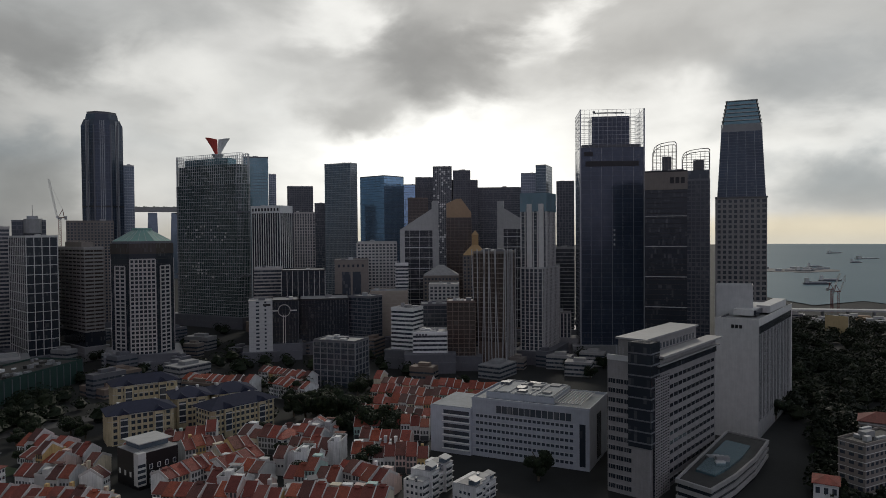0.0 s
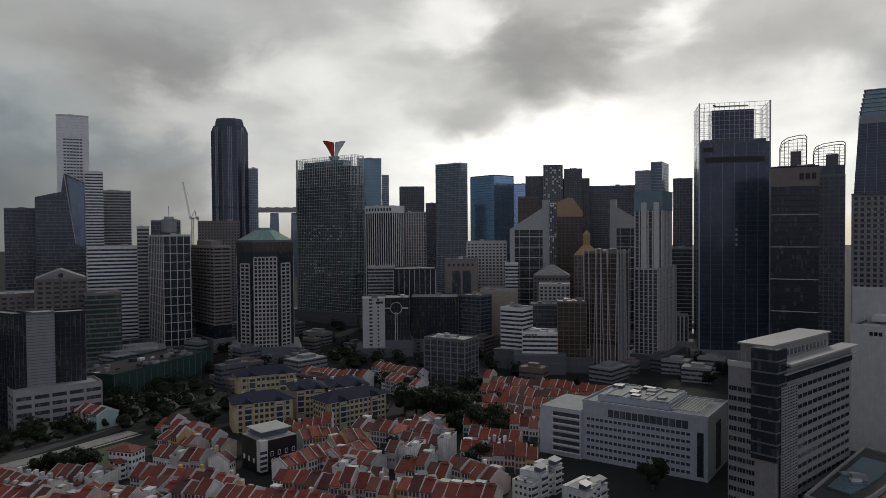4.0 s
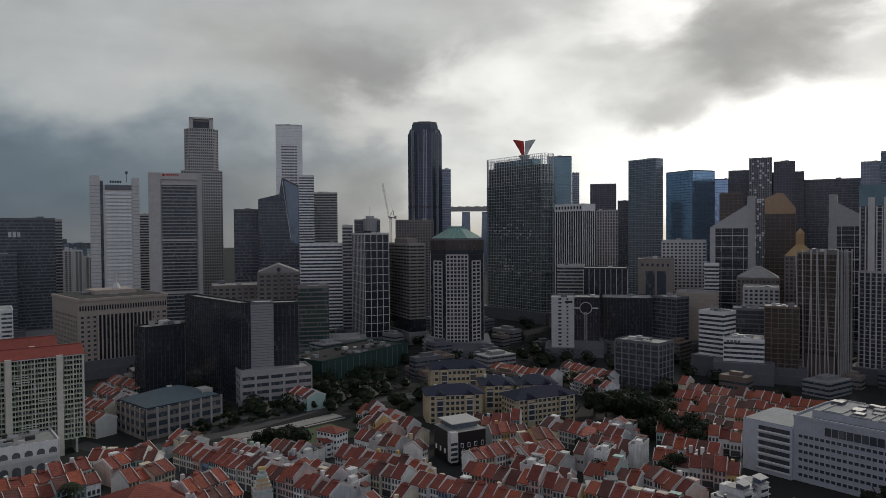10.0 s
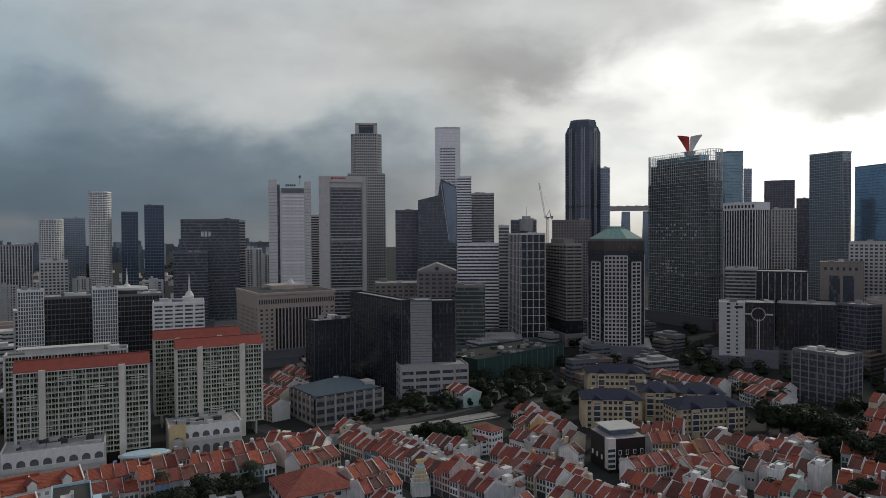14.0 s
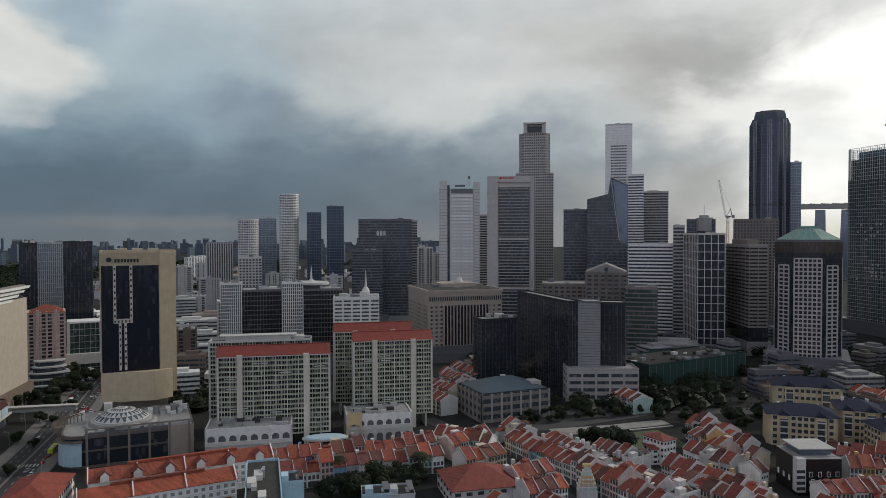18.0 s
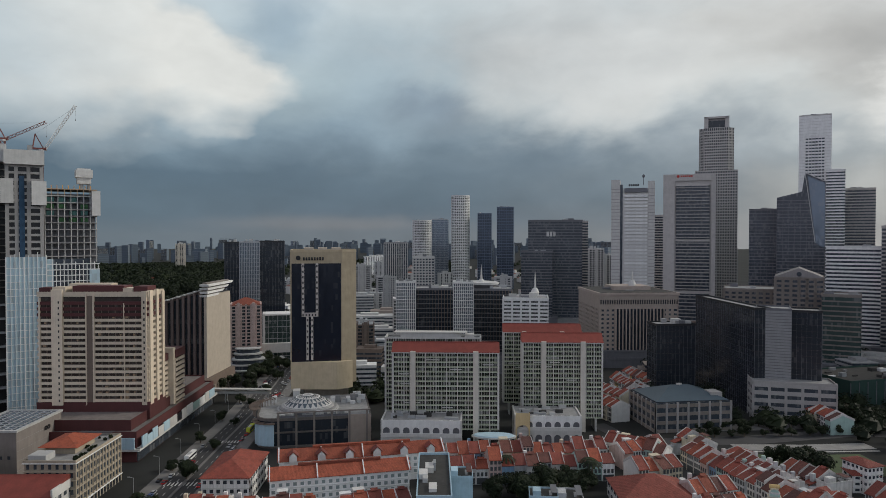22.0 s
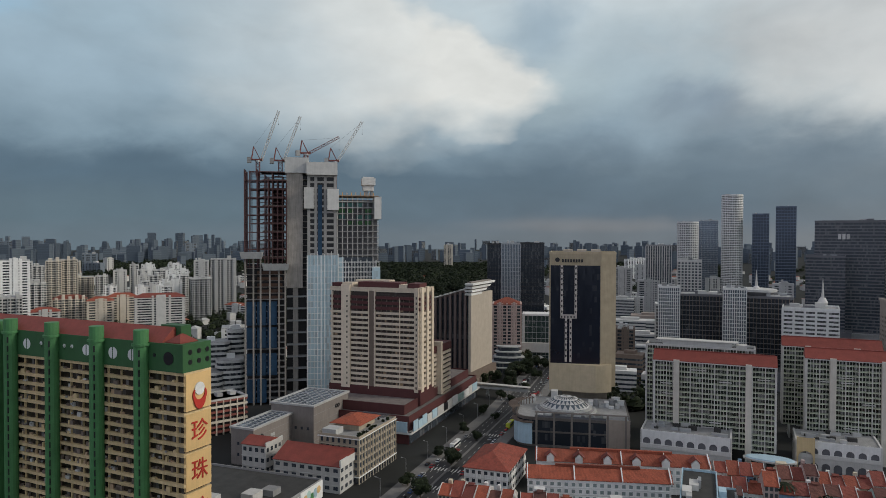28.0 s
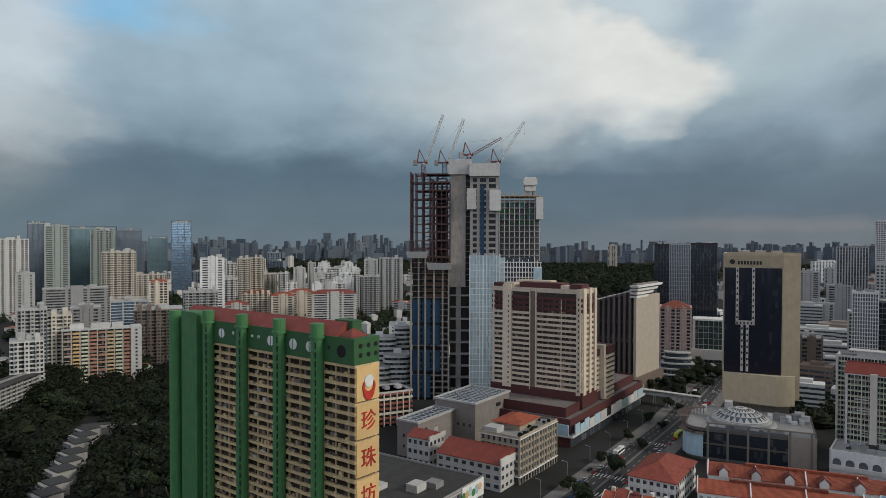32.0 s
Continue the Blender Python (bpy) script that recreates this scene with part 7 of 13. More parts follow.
TILE_RED = tile_roof("red clay tile", (0.29, 0.066, 0.042))
TILE_ORANGE = tile_roof("orange clay tile", (0.36, 0.085, 0.042))
TILE_BROWN = tile_roof("brown clay tile", (0.165, 0.058, 0.042))
HOUSEWHITE = mat("house pale", (0.60, 0.595, 0.58), streak=.75, var=.28)
WALLS = [mat("house white", (0.70, 0.70, 0.685), streak=.75, var=.28), mat("house cream", (0.56, 0.50, 0.38), streak=.75, var=.28), mat("house grey", (0.42, 0.43, 0.44), streak=.75, var=.28), HOUSEWHITE, OFFWHITE, MINT, mat("house pink", (0.52, 0.40, 0.36), streak=.75, var=.28), mat("house blue", (0.20, 0.32, 0.46), streak=.75, var=.28), mat("house ochre", (0.52, 0.37, 0.16), streak=.75, var=.28)]
LIME = mat("weathered limewash", (0.53, 0.51, 0.49), streak=.6, var=.35, rand=.25)
WALL_WEIGHTS = (6, 5, 3, 4.5, 4, 1.4, 2, 1, 1.8)
SHUTTER = mat("dark shutters", (0.06, 0.065, 0.07), rough=0.5, rand=0.4)


def gable_walls(w, d, eave, ridge):
    v = [(-w / 2, -d / 2, 0), (w / 2, -d / 2, 0), (w / 2, d / 2, 0), (-w / 2, d / 2, 0), (-w / 2, -d / 2, eave), (w / 2, -d / 2, eave), (w / 2, d / 2, eave), (-w / 2, d / 2, eave), (-w / 2, 0, ridge), (w / 2, 0, ridge)]
    return v, [(3, 2, 1, 0), (0, 1, 5, 4), (2, 3, 7, 6), (1, 2, 6, 9, 5), (3, 0, 4, 8, 7), (4, 5, 9, 8), (6, 7, 8, 9)]


FAR_HOUSE = 415
FAR_PARTS = {}


def far_house(x, y, rot, w, d, eave, ridge, wall, tile):
    """A house of the rows too far off to pick apart, added to the joined rows."""
    m = Matrix.Translation((x, y, 0)) @ Matrix.Rotation(radians(rot), 4, "Z")
    v, f = gable_walls(w, d, eave, ridge)
    o, t = .6, .3
    q = (ridge - eave) * o / (d / 2)
    rv = [(-w / 2, -d / 2 - o, eave - q), (w / 2, -d / 2 - o, eave - q), (w / 2, 0, ridge), (-w / 2, 0, ridge), (w / 2, d / 2 + o, eave - q), (-w / 2, d / 2 + o, eave - q)]
    rv = [(a, b, c + .05) for a, b, c in rv] + [(a, b, c + .05 + t) for a, b, c in rv]
    rf = [(3, 2, 1, 0), (5, 4, 2, 3), (6, 7, 8, 9), (9, 8, 10, 11), (0, 1, 7, 6), (4, 5, 11, 10), (1, 2, 8, 7), (2, 4, 10, 8), (3, 0, 6, 9), (5, 3, 9, 11)]
    pv = [(s * .14 + w / 2, b, c + e) for e in (-.6, .75) for b, c in ((-d / 2 - .4, eave), (0, ridge), (d / 2 + .4, eave)) for s in (-1, 1)]
    pf = [(6, 7, 9, 8), (8, 9, 11, 10), (0, 2, 8, 6), (2, 4, 10, 8), (1, 7, 9, 3), (3, 9, 11, 5), (0, 6, 7, 1), (4, 5, 11, 10)]
    b = Build()
    for i in range(3):
        c = w * (-.31 + .31 * i)
        for z in (1.0, 3.9, 6.9):
            if z + 2 < eave:
                b.box(c - w * .09, c + w * .09, -d / 2 - .12, -d / 2 + .2, z, z + 1.8)
    for key, vv, ff, mt in (("house_walls", v, f, wall), ("tiled_roofs", rv, rf, tile), ("party_walls", pv, pf, LIME), ("shutters", b.v, b.f, SHUTTER)):
        FAR_PARTS.setdefault((key, mt.name), (Build(), mt))[0].faces([tuple(m @ Vector(p)) for p in vv], ff)


def finish_far_houses():
    root = None
    for (key, _), (b, mt) in FAR_PARTS.items():
        if root is None:
            root = new("shophouse_rows", b.mesh(mt))
            tagged(root, "far rows of white shophouses with red tiled roofs", "houses", kind="stuff")
        else:
            part(key, b, mt, root, kind="stuff")


def shophouse(x, y, rot, w, d, eave, rise, wall, tile, end=False, rear=True, group="", rng=None):
    """A terraced house: walls, tiled roof, raised party wall, shutters by storey, a lower kitchen wing behind."""
    w, d = round(w, 1), round(d, 1)
    key = (w, d, eave, rise)
    ridge = eave + rise
    k1 = ("sh_wall", wall.name) + key
    if k1 not in MESHES:
        v, f = gable_walls(w, d, eave, ridge)
        mesh_of(k1, v, f, wall)
    if math.hypot(x, y) > FAR_HOUSE:
        far_house(x, y, rot, w, d, eave, ridge, wall, tile)
        return None
    root = new("shophouse", MESHES[k1])
    root.location, root.rotation_euler[2] = (x, y, 0), radians(rot)
    shade = {"red clay tile": "red", "orange clay tile": "orange", "brown clay tile": "brown"}[tile.name]
    tagged(root, f"{wall.name.replace('house ', '')} plastered terraced shophouse with {shade} clay tile roof".replace(" paint", ""), "house", group)
    jack = int(x * 3 + y * 7) % 4 == 0
    k2 = ("sh_roof", tile.name, rear, jack) + key
    if k2 not in MESHES:
        o, t = .7, .28
        ex = rise * o / (d / 2)
        v = [(-w / 2, -d / 2 - o, eave - ex + .05), (w / 2, -d / 2 - o, eave - ex + .05), (w / 2, 0, ridge + .05), (-w / 2, 0, ridge + .05), (w / 2, d / 2 + o, eave - ex + .05), (-w / 2, d / 2 + o, eave - ex + .05)]
        v += [(a, b, c + t) for a, b, c in v]
        f = [(3, 2, 1, 0), (5, 4, 2, 3), (6, 7, 8, 9), (9, 8, 10, 11), (0, 1, 7, 6), (4, 5, 11, 10), (1, 2, 8, 7), (2, 4, 10, 8), (3, 0, 6, 9), (5, 3, 9, 11)]
        b = Build().faces(v, f)
        if rear:
            z0, z1, a, c = eave - 2.5, eave - 1.0, -w * .49, w * .27
            v = [(a, d / 2 + 5.6, z0), (c, d / 2 + 5.6, z0), (c, d / 2 + .3, z1), (a, d / 2 + .3, z1)]
            v += [(p[0], p[1], p[2] + .25) for p in v]
            b.faces(v, [(3, 2, 1, 0), (4, 5, 6, 7), (0, 1, 5, 4), (1, 2, 6, 5), (2, 3, 7, 6), (3, 0, 4, 7)])
        if jack:
            a, c = w * .26, 1.3
            v = [(-a, -c, ridge + .25), (a, -c, ridge + .25), (a, 0, ridge + 1.0), (-a, 0, ridge + 1.0), (a, c, ridge + .25), (-a, c, ridge + .25)]
            v += [(p[0], p[1], p[2] + .2) for p in v]
            b.faces(v, [(3, 2, 1, 0), (5, 4, 2, 3), (6, 7, 8, 9), (9, 8, 10, 11), (0, 1, 7, 6), (4, 5, 11, 10), (1, 2, 8, 7), (2, 4, 10, 8), (3, 0, 6, 9), (5, 3, 9, 11)])
        b.mesh(tile, k2)
    part("roof", MESHES[k2], tile, root)
    k3 = ("sh_party",) + key
    if k3 not in MESHES:
        b = Build()
        for y0, y1 in ((-d / 2 - .4, 0), (0, d / 2 + .4)):
            z0 = eave + .2 if y0 < 0 and y1 == 0 else ridge + .2
            z1 = ridge + .2 if y1 == 0 else eave + .2
            v = [(-.14, y0, z0 - .9), (.14, y0, z0 - .9), (.14, y1, z1 - .9), (-.14, y1, z1 - .9), (-.14, y0, z0 + .42), (.14, y0, z0 + .42), (.14, y1, z1 + .42), (-.14, y1, z1 + .42)]
            b.faces(v, [(3, 2, 1, 0), (4, 5, 6, 7), (0, 1, 5, 4), (1, 2, 6, 5), (2, 3, 7, 6), (3, 0, 4, 7)])
        b.mesh(LIME, k3)
    part("party_wall", MESHES[k3], LIME, root, at=(w / 2, 0, 0))
    if end:
        part("party_wall", MESHES[k3], LIME, root, at=(-w / 2, 0, 0))
    n = max(1, int((eave - 3.2) / 3.0))
    k4 = ("sh_shut", w, d, n)
    if k4 not in MESHES:
        b = Build()
        for k in range(n):
            z = 3.9 + k * 3.0
            for i in range(3):
                a = w * (-.31 + .31 * i)
                b.box(a - w * .095, a + w * .095, -d / 2 - .12, -d / 2 + .2, z, z + 1.9)
                b.box(a - w * .08, a + w * .08, d / 2 - .2, d / 2 + .12, z + .3, z + 1.5)
        b.box(-w * .43, w * .43, -d / 2 - .1, -d / 2 + .2, .2, 3.1)
        b.mesh(SHUTTER, k4)
    part("shutter_set", MESHES[k4], SHUTTER, root, kind="stuff")
    if rear:
        kind = int(abs(x) * 5 + abs(y) * 3) % 5
        k6 = ("sh_rear", w, d, eave, wall.name, kind)
        if k6 not in MESHES:
            b = Build().box(-w * .46, w * .24, d / 2, d / 2 + 5.2, 0, eave - 2.6)
            b.box(w * .26, w * .42, d / 2, d / 2 + 2.4, 0, eave - 1.4 + kind % 3)
            if kind in (1, 3):
                b.box(-w * .44, w * .05, d / 2 + 5.3, d / 2 + 8.6, 0, eave - 5.0 + kind)
            if kind in (2, 3):
                b.box(-w * .3, -w * .02, d / 2 + .4, d / 2 + 2.2, eave - 1.2, eave + 2.4)
            if kind == 4:
                b.box(-w * .4, w * .4, d * .12, d * .34, eave + .6, eave + rise + .4).box(-w * .42, w * .42, d * .10, d * .36, eave + rise + .4, eave + rise + .6)
            b.mesh(wall, k6)
        part("kitchen_wing", MESHES[k6], wall, root)
    return root


def terrace(x0, y0, x1, y1, depth=13.0, eave=9.5, rise=3.6, tile=None, unit=5.4, seed=1, wall=None, group="terrace of shophouses"):
    """A row of shophouses whose ridge runs from one point to the other; fronts face the viewer's side."""
    rng = random.Random(seed)
    L = math.hypot(x1 - x0, y1 - y0)
    n = max(1, round(L / unit))
    w = L / n
    ang = math.degrees(math.atan2(y1 - y0, x1 - x0))
    # the front is the side towards the origin
    nx, ny = math.sin(radians(ang)), -math.cos(radians(ang))
    if nx * -x0 + ny * -y0 < 0:
        ang += 180
    rev = ang
    base = eave
    for i in range(n):
        t = (i + .5) / n
        e = base + rng.choice((0, 0, .4, .9, -.6, -1.2, 3.2 if rng.random() < .2 else 0))
        tl = tile or rng.choice((TILE_RED, TILE_RED, TILE_ORANGE, TILE_BROWN))
        wl = wall or rng.choices(WALLS, WALL_WEIGHTS)[0]
        off, deep, up = rng.uniform(-.7, .7), depth * rng.choice((.86, 1, 1, 1.14)), rise * rng.choice((.8, 1, 1, 1.25))
        px, py = x0 + (x1 - x0) * t - off * math.sin(radians(rev)), y0 + (y1 - y0) * t + off * math.cos(radians(rev))
        shophouse(px, py, rev, w, deep, round(e, 1), round(up, 1), wl, tl, i in (0, n - 1), rng.random() < .7, group, rng)


PALESHUTTER = mat("pale grey shutter paint", (0.26, 0.31, 0.31))


def long_terrace(x0, y0, x1, y1, depth, eave, rise, dormers=0):
    """A long plastered block under one orange roof, with rows of framed windows and gabled dormers."""
    L = math.hypot(x1 - x0, y1 - y0)
    ang = math.degrees(math.atan2(y1 - y0, x1 - x0))
    if math.sin(radians(ang)) * -x0 - math.cos(radians(ang)) * -y0 < 0:
        ang += 180
    root = thing("terrace_block", (x0 + x1) / 2, (y0 + y1) / 2, 0, ang, "long white terrace block with orange tiled roof and framed windows", "building")
    part("body", Build().box(-L / 2, L / 2, -depth / 2, depth / 2, 0, eave), mat("fresh white wall paint", (0.80, 0.80, 0.785), streak=.3), root)
    gable("roof", -L / 2, L / 2, -depth / 2, depth / 2, eave, rise, TILE_ORANGE, root, .8, "orange clay tile roof")
    n = int(L / 3.1)
    me = Build().box(-.75, .75, -.14, .1, 0, 1.5).mesh(PALESHUTTER)
    fr = Build().box(-.8, .8, -.2, .05, -.25, 0).mesh(WHITE)
    for z in (3.6, 6.6, 9.6):
        if z + 1.6 < eave:
            for i in range(n):
                px = -L / 2 + L * (i + .5) / n
                wdw = part("window", me, PALESHUTTER, root, at=(px, -depth / 2, z))
        box("string_course", -L / 2 - .1, L / 2 + .1, -depth / 2 - .25, -depth / 2, z - .9, z - .6, WHITE, root)
    k = max(2, round(L / 22))
    for i in range(k + 1):
        px = -L / 2 + L * i / k
        v = [(-.25, -depth / 2 - .9, eave - .3), (.25, -depth / 2 - .9, eave - .3), (.25, 0, eave + rise - .1), (-.25, 0, eave + rise - .1), (-.25, -depth / 2 - .9, eave + .8), (.25, -depth / 2 - .9, eave + .8), (.25, 0, eave + rise + .9), (-.25, 0, eave + rise + .9)]
        part("party_wall", Build().faces(v, [(3, 2, 1, 0), (4, 5, 6, 7), (0, 1, 5, 4), (1, 2, 6, 5), (2, 3, 7, 6), (3, 0, 4, 7)]), WHITE, root, at=(px, 0, 0))
    for i in range(dormers):
        px = -L / 2 + L * (i + .5) / dormers
        d = thing_part = part("dormer", Build().faces(*gable_walls(5.0, 3.6, 2.4, 4.2)), WHITE, root, "white gabled dormer", (px, -depth / 2 + 1.2, eave - .2), 90)
        part("dormer_window", Build().box(-1.85, -1.75, -1.1, 1.1, .6, 2.2), SHUTTER, d)
        v = [(-2.2, -2.8, 2.2), (-2.2, 0, 4.5), (-2.2, 2.8, 2.2), (3, -2.8, 2.2), (3, 0, 4.5), (3, 2.8, 2.2)]
        v += [(a, b, c + .3) for a, b, c in v]
        part("dormer_roof", Build().faces(v, [(6, 9, 10, 7), (7, 10, 11, 8), (0, 1, 4, 3), (1, 2, 5, 4), (0, 6, 7, 1), (1, 7, 8, 2), (0, 3, 9, 6), (2, 8, 11, 5)]), TILE_RED, d)
    part("roof_vent", Build().box(-L * .3, L * .3, -.8, .8, eave + rise - .2, eave + rise + .9), TILE_ORANGE, root)
    return root


YELLOWWALL = mat("yellow plaster", (0.50, 0.43, 0.28), streak=.5, var=.3)


def yellow_flats(x, y, w, d, rot, h, name="apartment_building"):
    root = thing(name, x, y, 0, rot, "yellow plastered low apartment building with slate hipped roof", "apartment building", "yellow apartment buildings")
    part("body", Build().prism(oct_poly(w, d, .12), 0, h), YELLOWWALL, root)
    hip("roof", -w / 2, w / 2, -d / 2, d / 2, h, 5.0, SLATEROOF, root, 1.3, "blue grey slate roof")
    part("eave_band", Build().prism(grow(oct_poly(w, d, .12), .9), h - .6, h), OFFWHITE, root)
    nf = 5
    fh = h / nf
    n, m = max(3, int(w / 3.6)), max(2, int(d / 3.8))
    for j in range(nf):
        for i in range(n):
            px = -w / 2 + 2.2 + (w - 4.4) * (i + .5) / n
            box("window", px - 1.0, px + 1.0, -d / 2 - .12, -d / 2 + .2, j * fh + .7, j * fh + 2.6, G_DARK, root)
        for i in range(m):
            py = -d / 2 + 2 + (d - 4) * (i + .5) / m
            box("window", -w / 2 - .12, -w / 2 + .2, py - 1.0, py + 1.0, j * fh + .7, j * fh + 2.6, G_DARK, root)
        part("ledge", Build().prism(grow(oct_poly(w, d, .12), .22), j * fh + 2.9, j * fh + 3.2), OFFWHITE if j > 2 else YELLOWWALL, root)
    b = Build()
    for i in range(n + 1):
        px = -w / 2 + 2.2 + (w - 4.4) * i / n
        b.box(px - .3, px + .3, -d / 2 - .45, -d / 2, 0, h - .7)
    for i in range(m + 1):
        py = -d / 2 + 2 + (d - 4) * i / m
        b.box(-w / 2 - .45, -w / 2, py - .3, py + .3, 0, h - .7)
    part("pilaster_relief", b, YELLOWWALL, root, kind="stuff")
    for s in (-.27, .25):
        box("bay", w * s - 2.6, w * s + 2.6, -d / 2 - 1.6, -d / 2, 0, h - .2, YELLOWWALL, root)
        box("bay_glass", w * s - 1.9, w * s + 1.9, -d / 2 - 1.75, -d / 2 - 1.55, 3.4, h - 2.0, G_DARK, root)
        for j in range(1, nf):
            box("bay_rail", w * s - 2.1, w * s + 2.1, -d / 2 - 1.95, -d / 2 - 1.7, j * fh + .1, j * fh + .8, OFFWHITE, root)
        v = [(w * s - 3.4, -d / 2 - 2.3, h), (w * s + 3.4, -d / 2 - 2.3, h), (w * s + 3.4, 0, h + .1), (w * s - 3.4, 0, h + .1), (w * s, -d / 2 - 2.3, h + 2.7), (w * s, 0, h + 2.7)]
        part("cross_gable", Build().faces(v, [(0, 1, 4), (1, 2, 5, 4), (3, 0, 4, 5), (2, 3, 5)]), SLATEROOF, root)
    for k in range(3):
        px = w * (-.3 + .28 * k)
        box("roof_vent", px - .8, px + .8, d * .1, d * .2, h + 1.2, h + 4.2, OFFWHITE, root)
    return root


def pavilion_block(x, y, w, d, rot, h):
    root = thing("office_building", x, y, 0, rot, "grey banded low office with blue metal hipped roof", "office building")
    part("body", Build().box(-w / 2, w / 2, -d / 2, d / 2, 0, h), G_DARK, root)
    for j in range(4):
        z = h * j / 3.6
        part("floor_band", Build().prism(grow(rect_poly(w, d), .5), z, z + 2.0), BROWNGREY, root)
    for i in range(8):
        px = -w / 2 + w * i / 7
        box("pier", px - .6, px + .6, -d / 2 - .6, -d / 2 + .2, 0, h, STONE, root)
    for i in range(7):
        py = -d / 2 + d * i / 6
        box("pier", -w / 2 - .6, -w / 2 + .2, py - .6, py + .6, 0, h, STONE, root)
    hip("roof", -w / 2 + 1, w / 2 - 1, -d / 2 + 1, d / 2 - 1, h + .2, 6.5, ROOFBLUE, root, 0, "blue metal hipped roof")
    box("roof_block", w * .3, w * .45, -d * .35, -d * .1, h, h + 4, STONE, root)
    part("finial", Build().prism(circle_poly(4, 2, 10), h + 6, h + 7.4), OFFWHITE, root)
    return root


def market_block(x, y, w, d, rot, h):
    root = thing("market_building", x, y, 0, rot, "low dark green walled market block with cluttered roof", "building")
    part("body", Build().box(-w / 2, w / 2, -d / 2, d / 2, 0, h), mat("green cladding", (0.025, 0.06, 0.05)), root)
    for i in range(16):
        px = -w / 2 + w * i / 15
        box("pier", px - .3, px + .3, -d / 2 - .3, -d / 2, 0, h, DARKGREY, root)
    part("roof_deck", Build().box(-w / 2 + .5, w / 2 - .5, -d / 2 + .5, d / 2 - .5, h, h + .2), ROOFDARK, root)
    part("parapet", ring(rect_poly(w, d), .4, h, h + 1.4), MATS["green cladding"], root)
    rng = random.Random(6)
    for i in range(34):
        a, b = rng.uniform(.7, 2.8), rng.uniform(.7, 2)
        px, py = rng.uniform(-.47, .47) * w, rng.uniform(-.44, .44) * d
        box("roof_unit", px - a, px + a, py - b, py + b, h + .2, h + rng.uniform(1, 3), rng.choice((WHITE, ROOFDARK, STEEL, GREY)), root)
    return root


def flat_block(name, label, x, y, w, d, rot, h, wall, floors=3, roof="deck", glaze=None, n=8, category="building"):
    """A plain low building: walls, rows of windows on the two seen sides, parapet and roof."""
    root = thing(name, x, y, 0, rot, label, category)
    part("body", Build().box(-w / 2, w / 2, -d / 2, d / 2, 0, h), wall, root)
    fh = h / max(1, floors)
    for j in range(floors):
        b = Build()
        m = max(2, int(n * d / w))
        for i in range(n):
            px = -w / 2 + w * (i + .5) / n
            b.box(px - w / n * .26, px + w / n * .26, -d / 2 - .1, -d / 2 + .2, j * fh + fh * .36, j * fh + fh * .76)
        for i in range(m):
            py = -d / 2 + d * (i + .5) / m
            b.box(-w / 2 - .1, -w / 2 + .2, py - d / m * .26, py + d / m * .26, j * fh + fh * .36, j * fh + fh * .76)
        part("glazing", b, glaze or G_DARK, root, kind="stuff")
        part("ledge", ring(grow(rect_poly(w, d), .18), .4, j * fh + fh * .86, j * fh + fh * .92), OFFWHITE, root)
    if roof == "deck":
        part("parapet", ring(grow(rect_poly(w, d), .15), .35, h, h + 1.1), wall, root)
        part("roof_deck", Build().box(-w / 2 + .4, w / 2 - .4, -d / 2 + .4, d / 2 - .4, h, h + .2), ROOFDARK, root)
        roof_clutter(root, w, d, h + .2, random.Random(int(w * 10)), 6)
    elif roof == "red":
        hip("roof", -w / 2, w / 2, -d / 2, d / 2, h, min(w, d) * .26, TILE_RED, root, .8, "red tiled hipped roof")
    elif roof == "gable":
        o = gable("roof", -d / 2, d / 2, -w / 2, w / 2, h, w * .22, REDROOF, root, .5, "dark red pitched roof")
        o.rotation_euler[2] = radians(90)
        part("front_gable", Build().box(-w / 2 - .4, w / 2 + .4, -d / 2 - .6, -d / 2 + .2, h - .5, h + w * .13), wall, root)
    elif roof == "glazed":
        part("glass_roof", Build().box(-w / 2 + 1, w / 2 - 1, -d / 2 + 1, d / 2 - 1, h, h + 1.4), G_SLATE, root, "glazed roof lights")
        for i in range(9):
            px = -w / 2 + 1 + (w - 2) * i / 8
            box("roof_bar", px - .2, px + .2, -d / 2 + .8, d / 2 - .8, h + 1.4, h + 1.7, GREY, root)
        for i in range(5):
            py = -d / 2 + 1 + (d - 2) * i / 4
            box("roof_bar", -w / 2 + .8, w / 2 - .8, py - .2, py + .2, h + 1.4, h + 1.7, GREY, root)
        part("parapet", ring(grow(rect_poly(w, d), .15), .5, h - .5, h + .9), wall, root)
    return root


